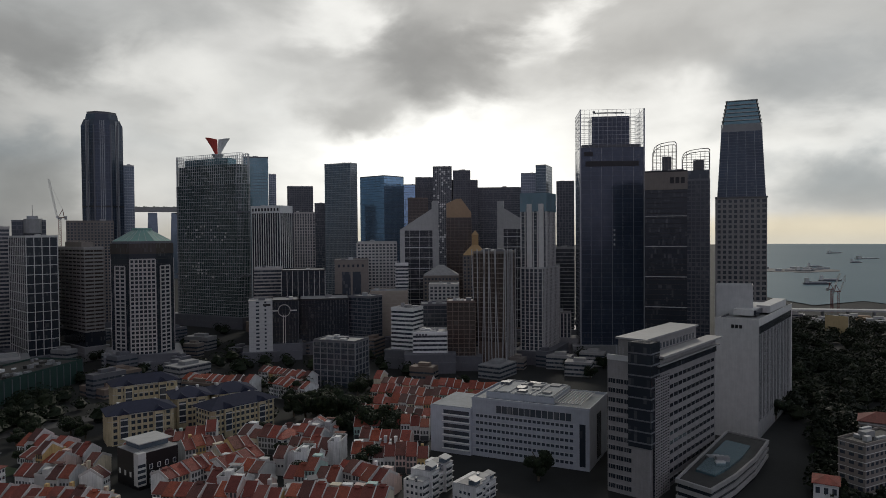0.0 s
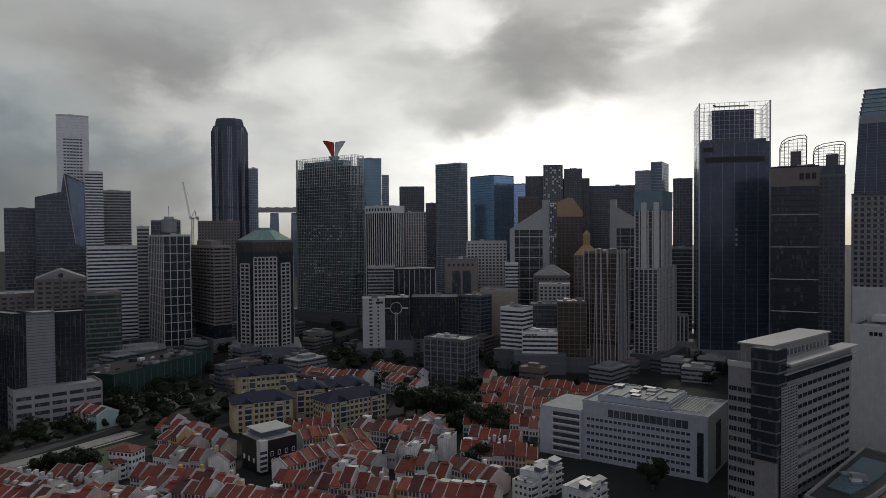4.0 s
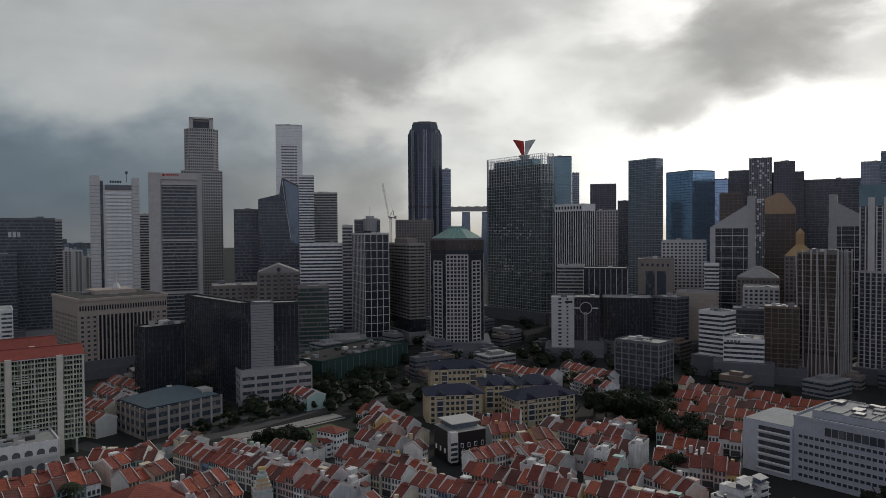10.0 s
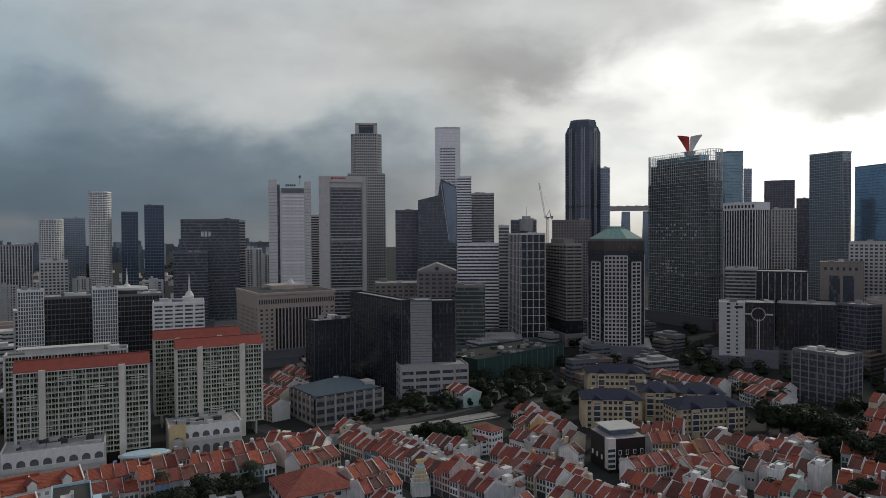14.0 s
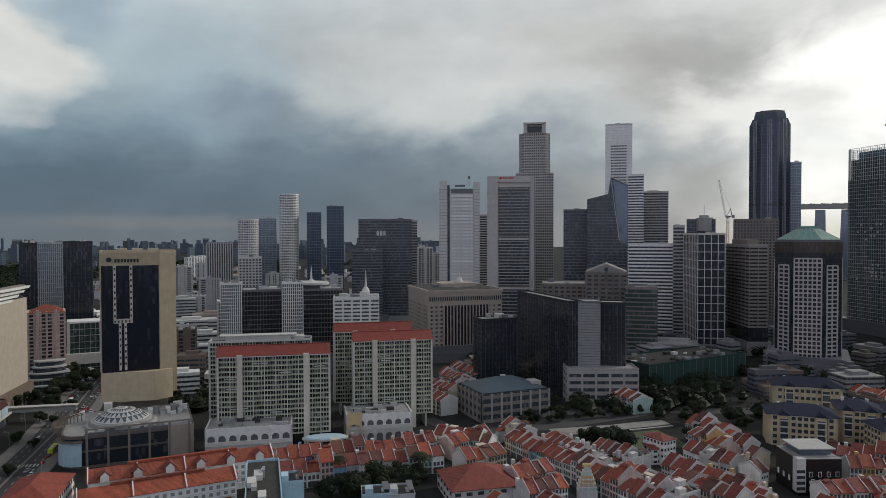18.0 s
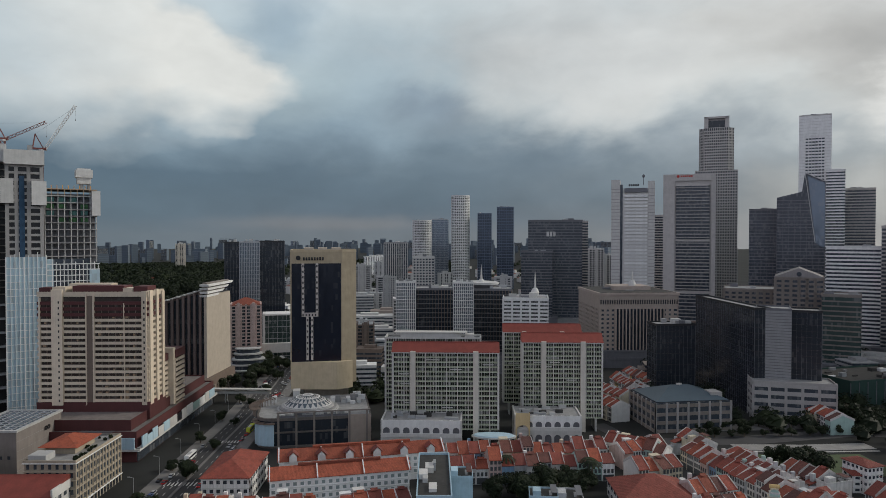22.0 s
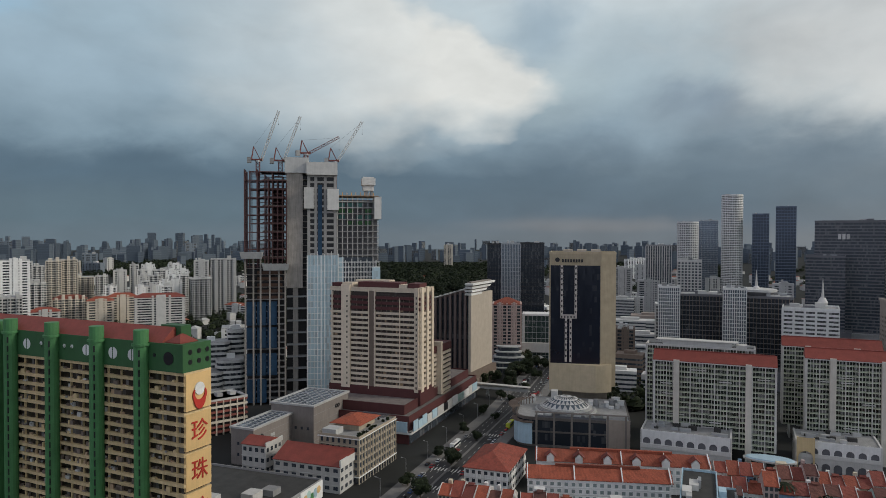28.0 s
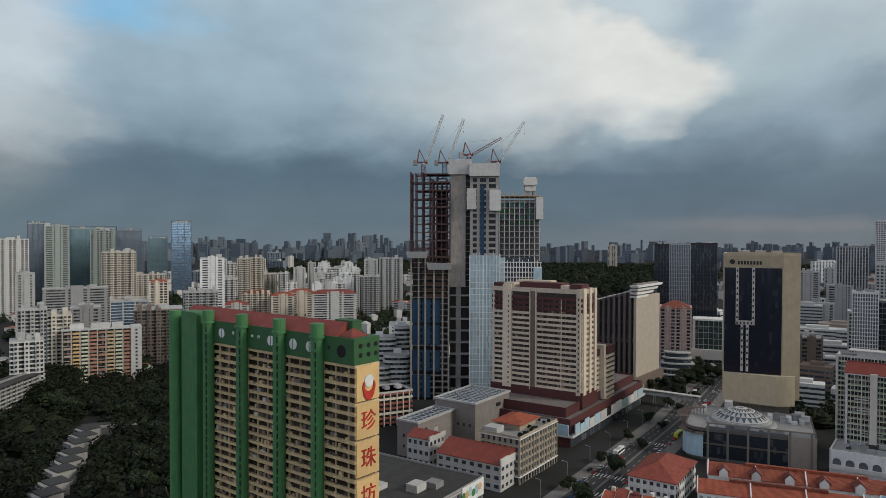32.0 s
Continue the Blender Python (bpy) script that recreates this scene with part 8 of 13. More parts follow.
def modern_house(x, y, w, d, rot, h):
    root = thing("modern_house", x, y, 0, rot, "black clad corner house with glass roof terrace and white stair", "house")
    part("body", Build().box(-w / 2, w / 2, -d / 2, d / 2, 0, h), BLACK, root)
    for i in range(5):
        for j in range(3):
            a, z = -w / 2 + w * (i + .5) / 5 + (j % 2) * .8, 2 + j * 3.4
            box("window_frame", a - .8, a + .8, -d / 2 - .2, -d / 2, z, z + 2.4, WHITE, root)
            box("window_pane", a - .6, a + .6, -d / 2 - .25, -d / 2 - .15, z + .2, z + 2.2, G_DARK, root)
    for i in range(4):
        a = -d / 2 + d * (i + .5) / 4
        box("window_frame", -w / 2 - .2, -w / 2, a - .7, a + .7, 5, 7.4, WHITE, root)
    box("stair_bay", -w / 2 - .6, -w / 2 + 3.4, -d / 2 - .6, -d / 2 + 3.4, 2, h + .5, OFFWHITE, root, "white glazed corner stair")
    for j in range(4):
        box("stair_window", -w / 2 - .75, -w / 2 + 3, -d / 2 - .75, -d / 2 - .5, 3 + j * 2.6, 4.4 + j * 2.6, G_DARK, root)
    part("roof_deck", Build().box(-w / 2, w / 2, -d / 2, d / 2, h, h + .3), ROOFGREY, root)
    part("glass_hall", Build().box(-w * .3, w * .42, -d * .2, d * .45, h + .3, h + 3.2), G_SLATE, root)
    part("canopy_roof", Build().box(-w * .38, w * .48, -d * .3, d * .5, h + 3.2, h + 3.6), PALE, root)
    for s in (-1, 1):
        part("rail", Build().box(-w / 2, w / 2, s * d / 2 - .08, s * d / 2 + .08, h + 1.2, h + 1.35), STEEL, root)
    return root


COLONIAL = mat("colonial cream paint", (0.36, 0.31, 0.24), streak=.4)
MALLWALL = mat("pinkish grey plaster", (0.225, 0.20, 0.185), streak=.3)
SALMON = mat("salmon paint", (0.40, 0.20, 0.14), streak=.3)
LEAF = None


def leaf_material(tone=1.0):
    """Leaves; a lower tone puts woodland shade into the leaf colour."""
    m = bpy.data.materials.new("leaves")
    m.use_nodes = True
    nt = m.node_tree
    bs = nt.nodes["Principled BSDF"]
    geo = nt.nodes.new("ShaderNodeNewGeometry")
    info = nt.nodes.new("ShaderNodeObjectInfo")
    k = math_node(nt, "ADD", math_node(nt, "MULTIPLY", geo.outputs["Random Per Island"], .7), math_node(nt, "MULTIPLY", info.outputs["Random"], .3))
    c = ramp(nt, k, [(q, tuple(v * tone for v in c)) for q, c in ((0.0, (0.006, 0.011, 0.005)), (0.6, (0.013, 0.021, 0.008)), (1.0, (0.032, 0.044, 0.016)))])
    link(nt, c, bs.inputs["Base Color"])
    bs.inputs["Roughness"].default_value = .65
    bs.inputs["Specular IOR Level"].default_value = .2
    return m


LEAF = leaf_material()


def crown_mesh(seed, r, h, n=1500, leaf=.5):
    """Leaf clumps scattered through overlapping lobes, with gaps and an uneven outline."""
    rng = random.Random(seed)
    lobes = []
    for i in range(9):
        a, q = rng.uniform(0, 2 * math.pi), rng.uniform(.1, .68)
        lobes.append((r * q * math.cos(a), r * q * math.sin(a), h * rng.uniform(.35, .8), r * rng.uniform(.32, .52)))
    v, f = [], []
    for i in range(n):
        lx, ly, lz, lr = rng.choice(lobes)
        d = Vector((rng.gauss(0, 1), rng.gauss(0, 1), rng.gauss(0, 1))).normalized()
        p = Vector((lx, ly, lz)) + Vector((d.x, d.y, d.z * .7)) * lr * rng.uniform(.6, 1.05)
        s = leaf * rng.uniform(.6, 1.4)
        t1 = d.orthogonal().normalized()
        t1.rotate(Matrix.Rotation(rng.uniform(0, 6.28), 3, d))
        t2 = d.cross(t1)
        tilt = Vector((rng.uniform(-.5, .5), rng.uniform(-.5, .5), rng.uniform(-.3, .5)))
        k = len(v)
        v += [tuple(p + t1 * s + tilt * .4 * s), tuple(p + t2 * s * .8), tuple(p - t1 * s + tilt * .5 * s), tuple(p - t2 * s * .9), tuple(p + d * s * .5)]
        f += [(k, k + 1, k + 4), (k + 1, k + 2, k + 4), (k + 2, k + 3, k + 4), (k + 3, k, k + 4)]
    return mesh_of(None, v, f, LEAF)


def trunk_mesh(seed, r, h):
    rng = random.Random(seed)
    b = Build()
    p = Vector((0, 0, 0))
    for k in range(3):
        q = p + Vector((rng.uniform(-.2, .2), rng.uniform(-.2, .2), h * .16))
        b.bar(p, q, .42 - k * .07, 7)
        p = q
    for k in range(5):
        a = 2 * math.pi * k / 5 + rng.uniform(-.4, .4)
        b.bar(p, p + Vector((math.cos(a) * r * .5, math.sin(a) * r * .5, h * rng.uniform(.2, .36))), .17, 5)
    return b.mesh(BARK)


TREES = [(crown_mesh(11 + i, 5.0 + .6 * i, 9.5), trunk_mesh(31 + i, 5.0, 9.5)) for i in range(4)]


def tree(x, y, s=1.0, z=0.0, k=None, group="city trees"):
    rng = random.Random(int(x * 31 + y * 17))
    c, t = TREES[rng.randrange(4) if k is None else k]
    root = new("tree", t)
    root.location, root.rotation_euler[2], root.scale = (x, y, z), rng.uniform(0, 6.28), (s, s, s * rng.uniform(.9, 1.15))
    tagged(root, "dark green broadleaf tree with spreading crown", "tree", group)
    part("crown", c, LEAF, root)
    return root


def palm(x, y, s=1.0):
    root = thing("palm_tree", x, y, 0, 0, "dark green palm tree with drooping fronds", "tree")
    part("trunk", Build().bar((0, 0, 0), (.3, 0, 9 * s), .25, 6), BARK, root)
    b = Build()
    for i in range(13):
        a = 2 * math.pi * i / 13
        pts = [Vector((.3 + math.cos(a) * q * 3.6 * s, math.sin(a) * q * 3.6 * s, 9 * s + (1.6 * q - 3.0 * q * q) * s)) for q in (0, .3, .6, 1)]
        side = Vector((-math.sin(a), math.cos(a), 0)) * .5
        for p, q in zip(pts, pts[1:]):
            b.faces([tuple(p - side), tuple(q - side), tuple(q + side), tuple(p + side)], [(0, 1, 2, 3)])
    part("fronds", b, LEAF, root)
    return root


CARMATS = [mat("car white", (0.7, 0.7, 0.7), rough=.25, var=.03, streak=0, rand=.1), mat("car silver", (0.4, 0.41, 0.42), rough=.25, var=.03, streak=0), mat("car black", (0.02, 0.02, 0.022), rough=.2, var=.03, streak=0), mat("car red", (0.4, 0.03, 0.03), rough=.25, var=.03, streak=0), mat("car blue", (0.05, 0.1, 0.25), rough=.25, var=.03, streak=0)]


def car(x, y, rot, k=0, z=0.03):
    m = CARMATS[k % len(CARMATS)]
    key = ("car", k % len(CARMATS))
    if key not in MESHES:
        b = Build().box(-2.2, 2.2, -.88, .88, .35, .85)
        b.faces([(-1.7, -.82, .85), (1.2, -.82, .85), (1.2, .82, .85), (-1.7, .82, .85), (-1.2, -.7, 1.45), (.5, -.7, 1.45), (.5, .7, 1.45), (-1.2, .7, 1.45)], [(4, 5, 6, 7)])
        b.mesh(m, key)
        Build().faces([(-1.7, -.82, .85), (1.2, -.82, .85), (1.2, .82, .85), (-1.7, .82, .85), (-1.2, -.7, 1.44), (.5, -.7, 1.44), (.5, .7, 1.44), (-1.2, .7, 1.44)], [(0, 1, 5, 4), (1, 2, 6, 5), (2, 3, 7, 6), (3, 0, 4, 7)]).mesh(G_BLACK, ("car_glass",))
        w = Build()
        pts = [(.33 * math.cos(i * .628), .33 * math.sin(i * .628)) for i in range(10)]
        w.prism(pts, 0, .22)
        w.mesh(BLACK, ("car_wheel",))
    root = new("car", MESHES[key])
    root.location, root.rotation_euler[2] = (x, y, z), radians(rot)
    tagged(root, f"{m.name[4:]} passenger car standing on the road", "car", "cars on the road")
    part("glazing", MESHES[("car_glass",)], G_BLACK, root)
    for px in (-1.35, 1.35):
        for py in (-.88, .66):
            o = part("wheel", MESHES[("car_wheel",)], BLACK, root, at=(px, py + .22, .33))
            o.rotation_euler[0] = radians(90)
    return root


def bus(x, y, rot, m, label):
    root = thing("bus", x, y, .03, rot, label, "bus")
    part("body", Build().box(-6, 6, -1.25, 1.25, .4, 3.3), m, root)
    part("window_band", Build().box(-5.6, 5.7, -1.3, 1.3, 1.5, 2.6), G_BLACK, root)
    part("roof_unit", Build().box(-3, 1, -.8, .8, 3.3, 3.6), PALE, root)
    for px in (-3.6, 3.8):
        for s in (-1.3, 1.05):
            o = part("wheel", Build().prism([(.5 * math.cos(i * .628), .5 * math.sin(i * .628)) for i in range(10)], 0, .25), BLACK, root, at=(px, s + .25, .5))
            o.rotation_euler[0] = radians(90)
    return root


def strip(name, pts, width, z, material, label="", category="", kind="structure"):
    """A ribbon of ground along a line of points."""
    v, f = [], []
    for i, p in enumerate(pts):
        a = Vector(pts[max(0, i - 1)])
        b = Vector(pts[min(len(pts) - 1, i + 1)])
        d = (b - a).normalized()
        n = Vector((-d.y, d.x)) * width / 2
        v += [(p[0] - n.x, p[1] - n.y, z), (p[0] + n.x, p[1] + n.y, z), (p[0] - n.x, p[1] - n.y, z - .3), (p[0] + n.x, p[1] + n.y, z - .3)]
    for i in range(len(pts) - 1):
        k = i * 4
        f += [(k, k + 4, k + 5, k + 1), (k, k + 2, k + 6, k + 4), (k + 1, k + 5, k + 7, k + 3)]
    ob = new(name, mesh_of(None, v, f, material))
    return tagged(ob, label, category, kind=kind)


# blue grey of distance haze is put into these base colours
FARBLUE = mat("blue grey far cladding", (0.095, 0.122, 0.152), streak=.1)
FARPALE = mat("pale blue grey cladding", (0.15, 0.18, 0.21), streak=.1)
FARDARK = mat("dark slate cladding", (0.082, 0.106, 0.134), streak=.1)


FARSAGE = mat("grey green far cladding", (0.27, 0.305, 0.285), streak=.2)
FARCREAM = mat("pale cream render", (0.58, 0.52, 0.43), streak=.3)
G_FARWIN = glass("shaded far windows", (0.030, 0.036, 0.042), cell=(1.6, 1.6, 3.0), light=.55, share=.3)


def slab_block(x, y, w, d, rot, h, wall, fh=3.0, pier=4.0, roof=None, label="pale far block of flats", name="housing_block", group="far city blocks", bh=1.3, style=None):
    """A distant block in one of four patterns: grid, floor bands, window strips between solid bays, or glass."""
    far = math.hypot(x, y)
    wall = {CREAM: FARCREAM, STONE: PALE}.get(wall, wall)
    if far < 2300:
        root = thing(name, x, y, 0, rot, label, "apartment block", group)
    else:
        root = new(name, Build().prism(rect_poly(w, d), 0, h).mesh(G_HOME))
        root.location, root.rotation_euler[2] = (x, y, 0), radians(rot)
        tagged(root, label, "apartment block", group)
    rng = random.Random(int(abs(x) * 3 + abs(y) * 11 + h))
    st = rng.choice((0, 1, 1, 2)) if style is None else style
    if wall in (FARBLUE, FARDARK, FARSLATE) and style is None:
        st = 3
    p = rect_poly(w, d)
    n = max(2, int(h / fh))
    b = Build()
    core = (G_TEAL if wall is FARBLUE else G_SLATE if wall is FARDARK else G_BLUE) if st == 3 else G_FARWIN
    if far < 2300:
        part("body", Build().prism(p, 0, h), core, root)
    if st == 3:
        for i in range(n):
            b.prism(grow(p, .25), h * (i + 1) / n - .7, h * (i + 1) / n)
        for s in (-1, -.34, .3, 1):
            b.box(s * w * .5 - .5, s * w * .5 + .5, -d / 2 - .6, d / 2 + .6, 0, h + (4.5 if abs(s) == 1 else 0))
        b.box(-w / 2 - .5, w / 2 + .5, -d / 2 - .5, -d / 2 + .6, h + 3.7, h + 4.5)
    else:
        for i in range(n):
            b.prism(grow(p, .6), h * (i + 1) / n - bh * (.75, 1.1, .8)[st], h * (i + 1) / n)
    if st == 0:
        # bays of two windows between solid piers, every third bay set forward
        k = max(3, round(w / 4.6))
        for i in range(k + 1):
            px = -w / 2 + w * i / k
            b.box(px - .75, px + .75, -d / 2 - .8, d / 2 + .8, 0, h + 1.2)
            if i % 3 == 1 and i < k:
                b.box(px + .9, px + w / k - .9, -d / 2 - 1.9, -d / 2 - .5, 0, h + 2.4)
        for s in (-1, 1):
            b.box(s * w / 2 - .4, s * w / 2 + .4, -d * .2, d * .25, 0, h)
    elif st == 1:
        for s in (-1, -.3, .42, 1):
            b.box(s * w * .47 - 1.4, s * w * .47 + 1.4, -d / 2 - .9, d / 2 + .9, 0, h + 2.2 * (abs(s) < .5))
        b.box(-w * .08, w * .12, -d / 2 - 1.6, -d / 2, 0, h + 3.2)
    elif st == 2:
        k = max(2, round(w / 7.5))
        for i in range(k):
            px = -w / 2 + w * (i + .5) / k
            q = w / k * .24
            top = h + rng.choice((0, 0, 1.6, 3.0, 4.4))
            b.box(px - q, px + q, -d / 2 - rng.choice((1.1, 1.1, 2.4)), d / 2 + 1.1, 0, top)
        for i in range(2):
            b.box(-w / 2 - .8, w / 2 + .8, -d * .3 + i * d * .45, -d * .1 + i * d * .45, 0, h)
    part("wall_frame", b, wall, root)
    if st == 2 and far < 1900:
        c = Build()
        k = max(2, round(w / 7.5))
        for i in range(k):
            px = -w / 2 + w * (i + .5) / k
            for j in range(n):
                z = h * (j + 1) / n - fh * .75
                c.box(px - w / k * .12, px + w / k * .12, -d / 2 - 2.5, -d / 2 - 1.0, z, z + 1.3)
        part("window_glass", c, G_FARWIN, root, kind="stuff")
    if roof:
        hip("roof", -w / 2, w / 2, -d / 2, d / 2, h, min(w, d) * .28, roof, root, 1.0)
    elif far < 2200:
        r = Build().prism(grow(p, .6), h, h + .8)
        for i in range(rng.randrange(1, 4)):
            a, q = rng.uniform(-.38, .3) * w, rng.uniform(.05, .12) * w
            r.box(a - q, a + q, -d * .3, d * .3, h + .8, h + rng.uniform(2.4, 5.5))
        part("roof", r, PALE, root)
    return root


def colonial_block(x, y, w, d, rot, h):
    """A six storey corner block: arcade, framed windows, cornices, a planted roof terrace and a tiled roof house."""
    root = thing("colonial_block", x, y, 0, rot, "cream colonial corner block with arcade and planted roof terrace", "building")
    part("body", Build().box(-w / 2, w / 2, -d / 2, d / 2, 0, h), COLONIAL, root)
    fl = h / 6
    for side, length in ((0, w), (1, d)):
        n = int(length / 2.9)
        for j in range(6):
            for i in range(n):
                c = -length / 2 + length * (i + .5) / n
                z0, z1, q = j * fl + .9, j * fl + fl - .6, .62
                if j == 0:
                    z0, z1, q = .2, fl - .5, 1.05
                if side == 0:
                    box("window", c - q, c + q, -d / 2 - .12, -d / 2 + .2, z0, z1, G_BLACK if j == 0 else G_DARK, root)
                else:
                    box("window", -w / 2 - .12, -w / 2 + .2, c - q, c + q, z0, z1, G_BLACK if j == 0 else G_DARK, root)
        for i in range(n + 1):
            c = -length / 2 + length * i / n
            if side == 0:
                box("pilaster", c - .3, c + .3, -d / 2 - .4, -d / 2, 0, h, COLONIAL, root)
    for j in range(1, 7):
        part("cornice", ring(grow(rect_poly(w, d), .7 if j in (1, 6) else .45), .7, j * fl - .35, j * fl), WALLS[0] if j in (1, 6) else COLONIAL, root)
    part("parapet", ring(grow(rect_poly(w, d), .3), .3, h, h + 1.2), COLONIAL, root)
    part("roof_deck", Build().box(-w / 2, w / 2, -d / 2, d / 2, h, h + .15), ROOFGREY, root)
    box("roof_house", -w * .2, w * .22, -d * .2, d * .4, h + .15, h + 3.4, COLONIAL, root, "cream roof house")
    hip("tiled_roof", -w * .24, w * .26, -d * .26, d * .46, h + 3.4, 3.2, TILE_ORANGE, root, .9, "orange clay tile roof")
    box("stair_house", -w * .48, -w * .3, d * .1, d * .45, h + .15, h + 3.0, PALE, root)
    rng = random.Random(8)
    for i in range(26):
        a = rng.uniform(-.45, .47) * w
        b = rng.choice((-.44, -.4, -.36)) * d if i % 3 else rng.uniform(-.4, .4) * d
        part("planter", TREES[i % 4][0], LEAF, root, "green roof terrace planting", (a, b, h - .3), i * 40).scale = (.16, .16, .2)
    for i in range(8):
        a = w * (.26 + .027 * i)
        box("pergola_bar", a, a + .15, -d * .42, d * .3, h + 2.6, h + 2.8, DARKGREY, root)
    return root


def shopping_mall(x, y, w1, d1, h1, w2, d2, h2, step, rot):
    """A windowless mall in two steps under glazed roofs; the origin is its near corner."""
    root = thing("shopping_mall", x, y, 0, rot, "pinkish grey windowless mall with glazed roof lights", "mall")
    for nm, x0, x1, y0, y1, h in (("lower_body", 0, w1, 0, d1, h1), ("upper_body", w1, w1 + w2, -step, d2 - step, h2)):
        part(nm, Build().box(x0, x1, y0, y1, 0, h), MALLWALL, root)
        part("roof_glass", Build().box(x0 + .8, x1 - .8, y0 + .8, y1 - .8, h, h + .5), G_SLATE, root, "grey glazed roof light")
        part("roof_rim", ring([(x0 - .6, y0 - .6), (x1 + .6, y0 - .6), (x1 + .6, y1 + .6), (x0 - .6, y1 + .6)], 1.6, h, h + 1.0), PALE, root)
        k = int((x1 - x0) / 4)
        for i in range(1, k):
            c = x0 + (x1 - x0) * i / k
            box("roof_bar", c - .18, c + .18, y0 + .8, y1 - .8, h + .5, h + .75, STEEL, root)
        k = int((y1 - y0) / 4)
        for i in range(1, k):
            c = y0 + (y1 - y0) * i / k
            box("roof_bar", x0 + .8, x1 - .8, c - .18, c + .18, h + .5, h + .75, STEEL, root)
        for i in range(4):
            z = h * (.2 + .2 * i)
            box("joint_line", x0 - .04, x1 + .04, y0 - .05, y0 + .05, z, z + .12, GREY, root)
    for a, z in ((w1 * .12, h1 - 4.6), (w1 + w2 * .62, h2 - 4.6)):
        q = -.25 if a < w1 else -step - .25
        for i in range(2):
            part("sign_ring", ring([(a + 2.6 * i + p[0], p[1]) for p in circle_poly(2.4, 2.4, 16)], .5, 0, .25), BLACK, root, at=(0, q, z), turn=0).rotation_euler[0] = radians(90)
    for i in range(5):
        box("louvre", w1 * .42, w1 * .52, -.2, 0, 3 + i * 2.2, 4.6 + i * 2.2, PALE, root)
    for i in range(3):
        box("window", -.12, .1, 2 + i * 3.4, 3.2 + i * 3.4, h1 * .55, h1 * .55 + 1.6, G_DARK, root)
        box("window", -.12, .1, 2 + i * 3.4, 3.2 + i * 3.4, h1 * .25, h1 * .25 + 1.6, G_DARK, root)
        box("window", w1 - .12, w1 + .1, -step + 3 + i * 4, -step + 4.4 + i * 4, h2 * .45, h2 * .45 + 1.6, G_DARK, root)
    return root


def striped_flats(x, y, w, d, rot, h):
    """A white slab with balcony bays in orange, yellow and green bands between solid white bays."""
    root = thing("housing_block", x, y, 0, rot, "white slab of flats with orange and yellow balcony bands", "apartment block")
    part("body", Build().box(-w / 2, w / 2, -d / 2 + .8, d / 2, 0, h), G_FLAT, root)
    n = 14
    cols = (CREAM, YELLOW, PALEGREEN, SALMON, SALMON, OCHRE, PALEGREEN, SALMON)
    for i in range(n):
        z = h * i / n
        part("balcony_slab", Build().box(-w / 2, w / 2, -d / 2 - .6, d / 2, z, z + .35), CREAM, root)
        for k in range(8):
            a = -w / 2 + w * (k + .15) / 8
            if k not in (0, 4) or i % 2:
                box("balcony_front", a, a + w / 8 * .8, -d / 2 - .75, -d / 2 - .55, z + .2, z + 1.7, cols[k], root)
    for k in range(9):
        a = -w / 2 + w * k / 8
        box("dividing_wall", a - .5, a + .5, -d / 2 - .7, d / 2, 0, h, BEIGE, root)
    box("end_wall", w / 2, w / 2 + 8, -d / 2 - 2, d / 2, 0, h + 1.5, OFFWHITE, root, "plain white end wall")
    for i in range(n):
        box("window", w / 2 + 3.2, w / 2 + 4.8, -d / 2 - 2.12, -d / 2 - 1.9, h * i / n + 1, h * i / n + 2.4, G_DARK, root)
    part("roof_slab", Build().box(-w / 2 - 1, w / 2 + 1, -d / 2 - 1, d / 2 + 1, h, h + .8), PALE, root)
    for a, b in ((-.3, .1), (.05, .14), (.3, .08)):
        box("water_tank", w * (a - b), w * (a + b), -d * .25, d * .3, h + .8, h + 4.5, OFFWHITE, root)
    return root


def grey_flats(x, y, w, d, rot, h):
    """An old grey slab of close balconies under a mossy flat roof."""
    root = thing("housing_block", x, y, 0, rot, "old grey slab of flats with close rows of balconies", "apartment block")
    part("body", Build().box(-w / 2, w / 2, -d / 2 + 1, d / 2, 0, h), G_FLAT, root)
    n, k = 9, int(w / 3.2)
    for i in range(n):
        z = h * i / n
        part("floor_slab", Build().box(-w / 2, w / 2, -d / 2, d / 2, z, z + .3), GREY, root)
        b = Build()
        for j in range(k):
            a = -w / 2 + w * (j + .12) / k
            b.box(a, a + w / k * .72, -d / 2 - .5, -d / 2 + .2, z + .3, z + 1.25)
        part("balcony_front", b, (PALE, SALMON)[i < 2], root, kind="stuff")
    for j in range(0, k + 1, 2):
        a = -w / 2 + w * j / k
        box("dividing_wall", a - .15, a + .15, -d / 2 - .3, d / 2, 0, h, GREY, root)
    part("roof_slab", Build().box(-w / 2 - 1.2, w / 2 + 1.2, -d / 2 - 1.2, d / 2 + 1.2, h, h + .6), ROOFDARK, root, "dark stained flat roof")
    part("roof_upstand", Build().box(-w / 2, w / 2, -.4, .4, h + .6, h + 1.8), GREY, root)
    return root


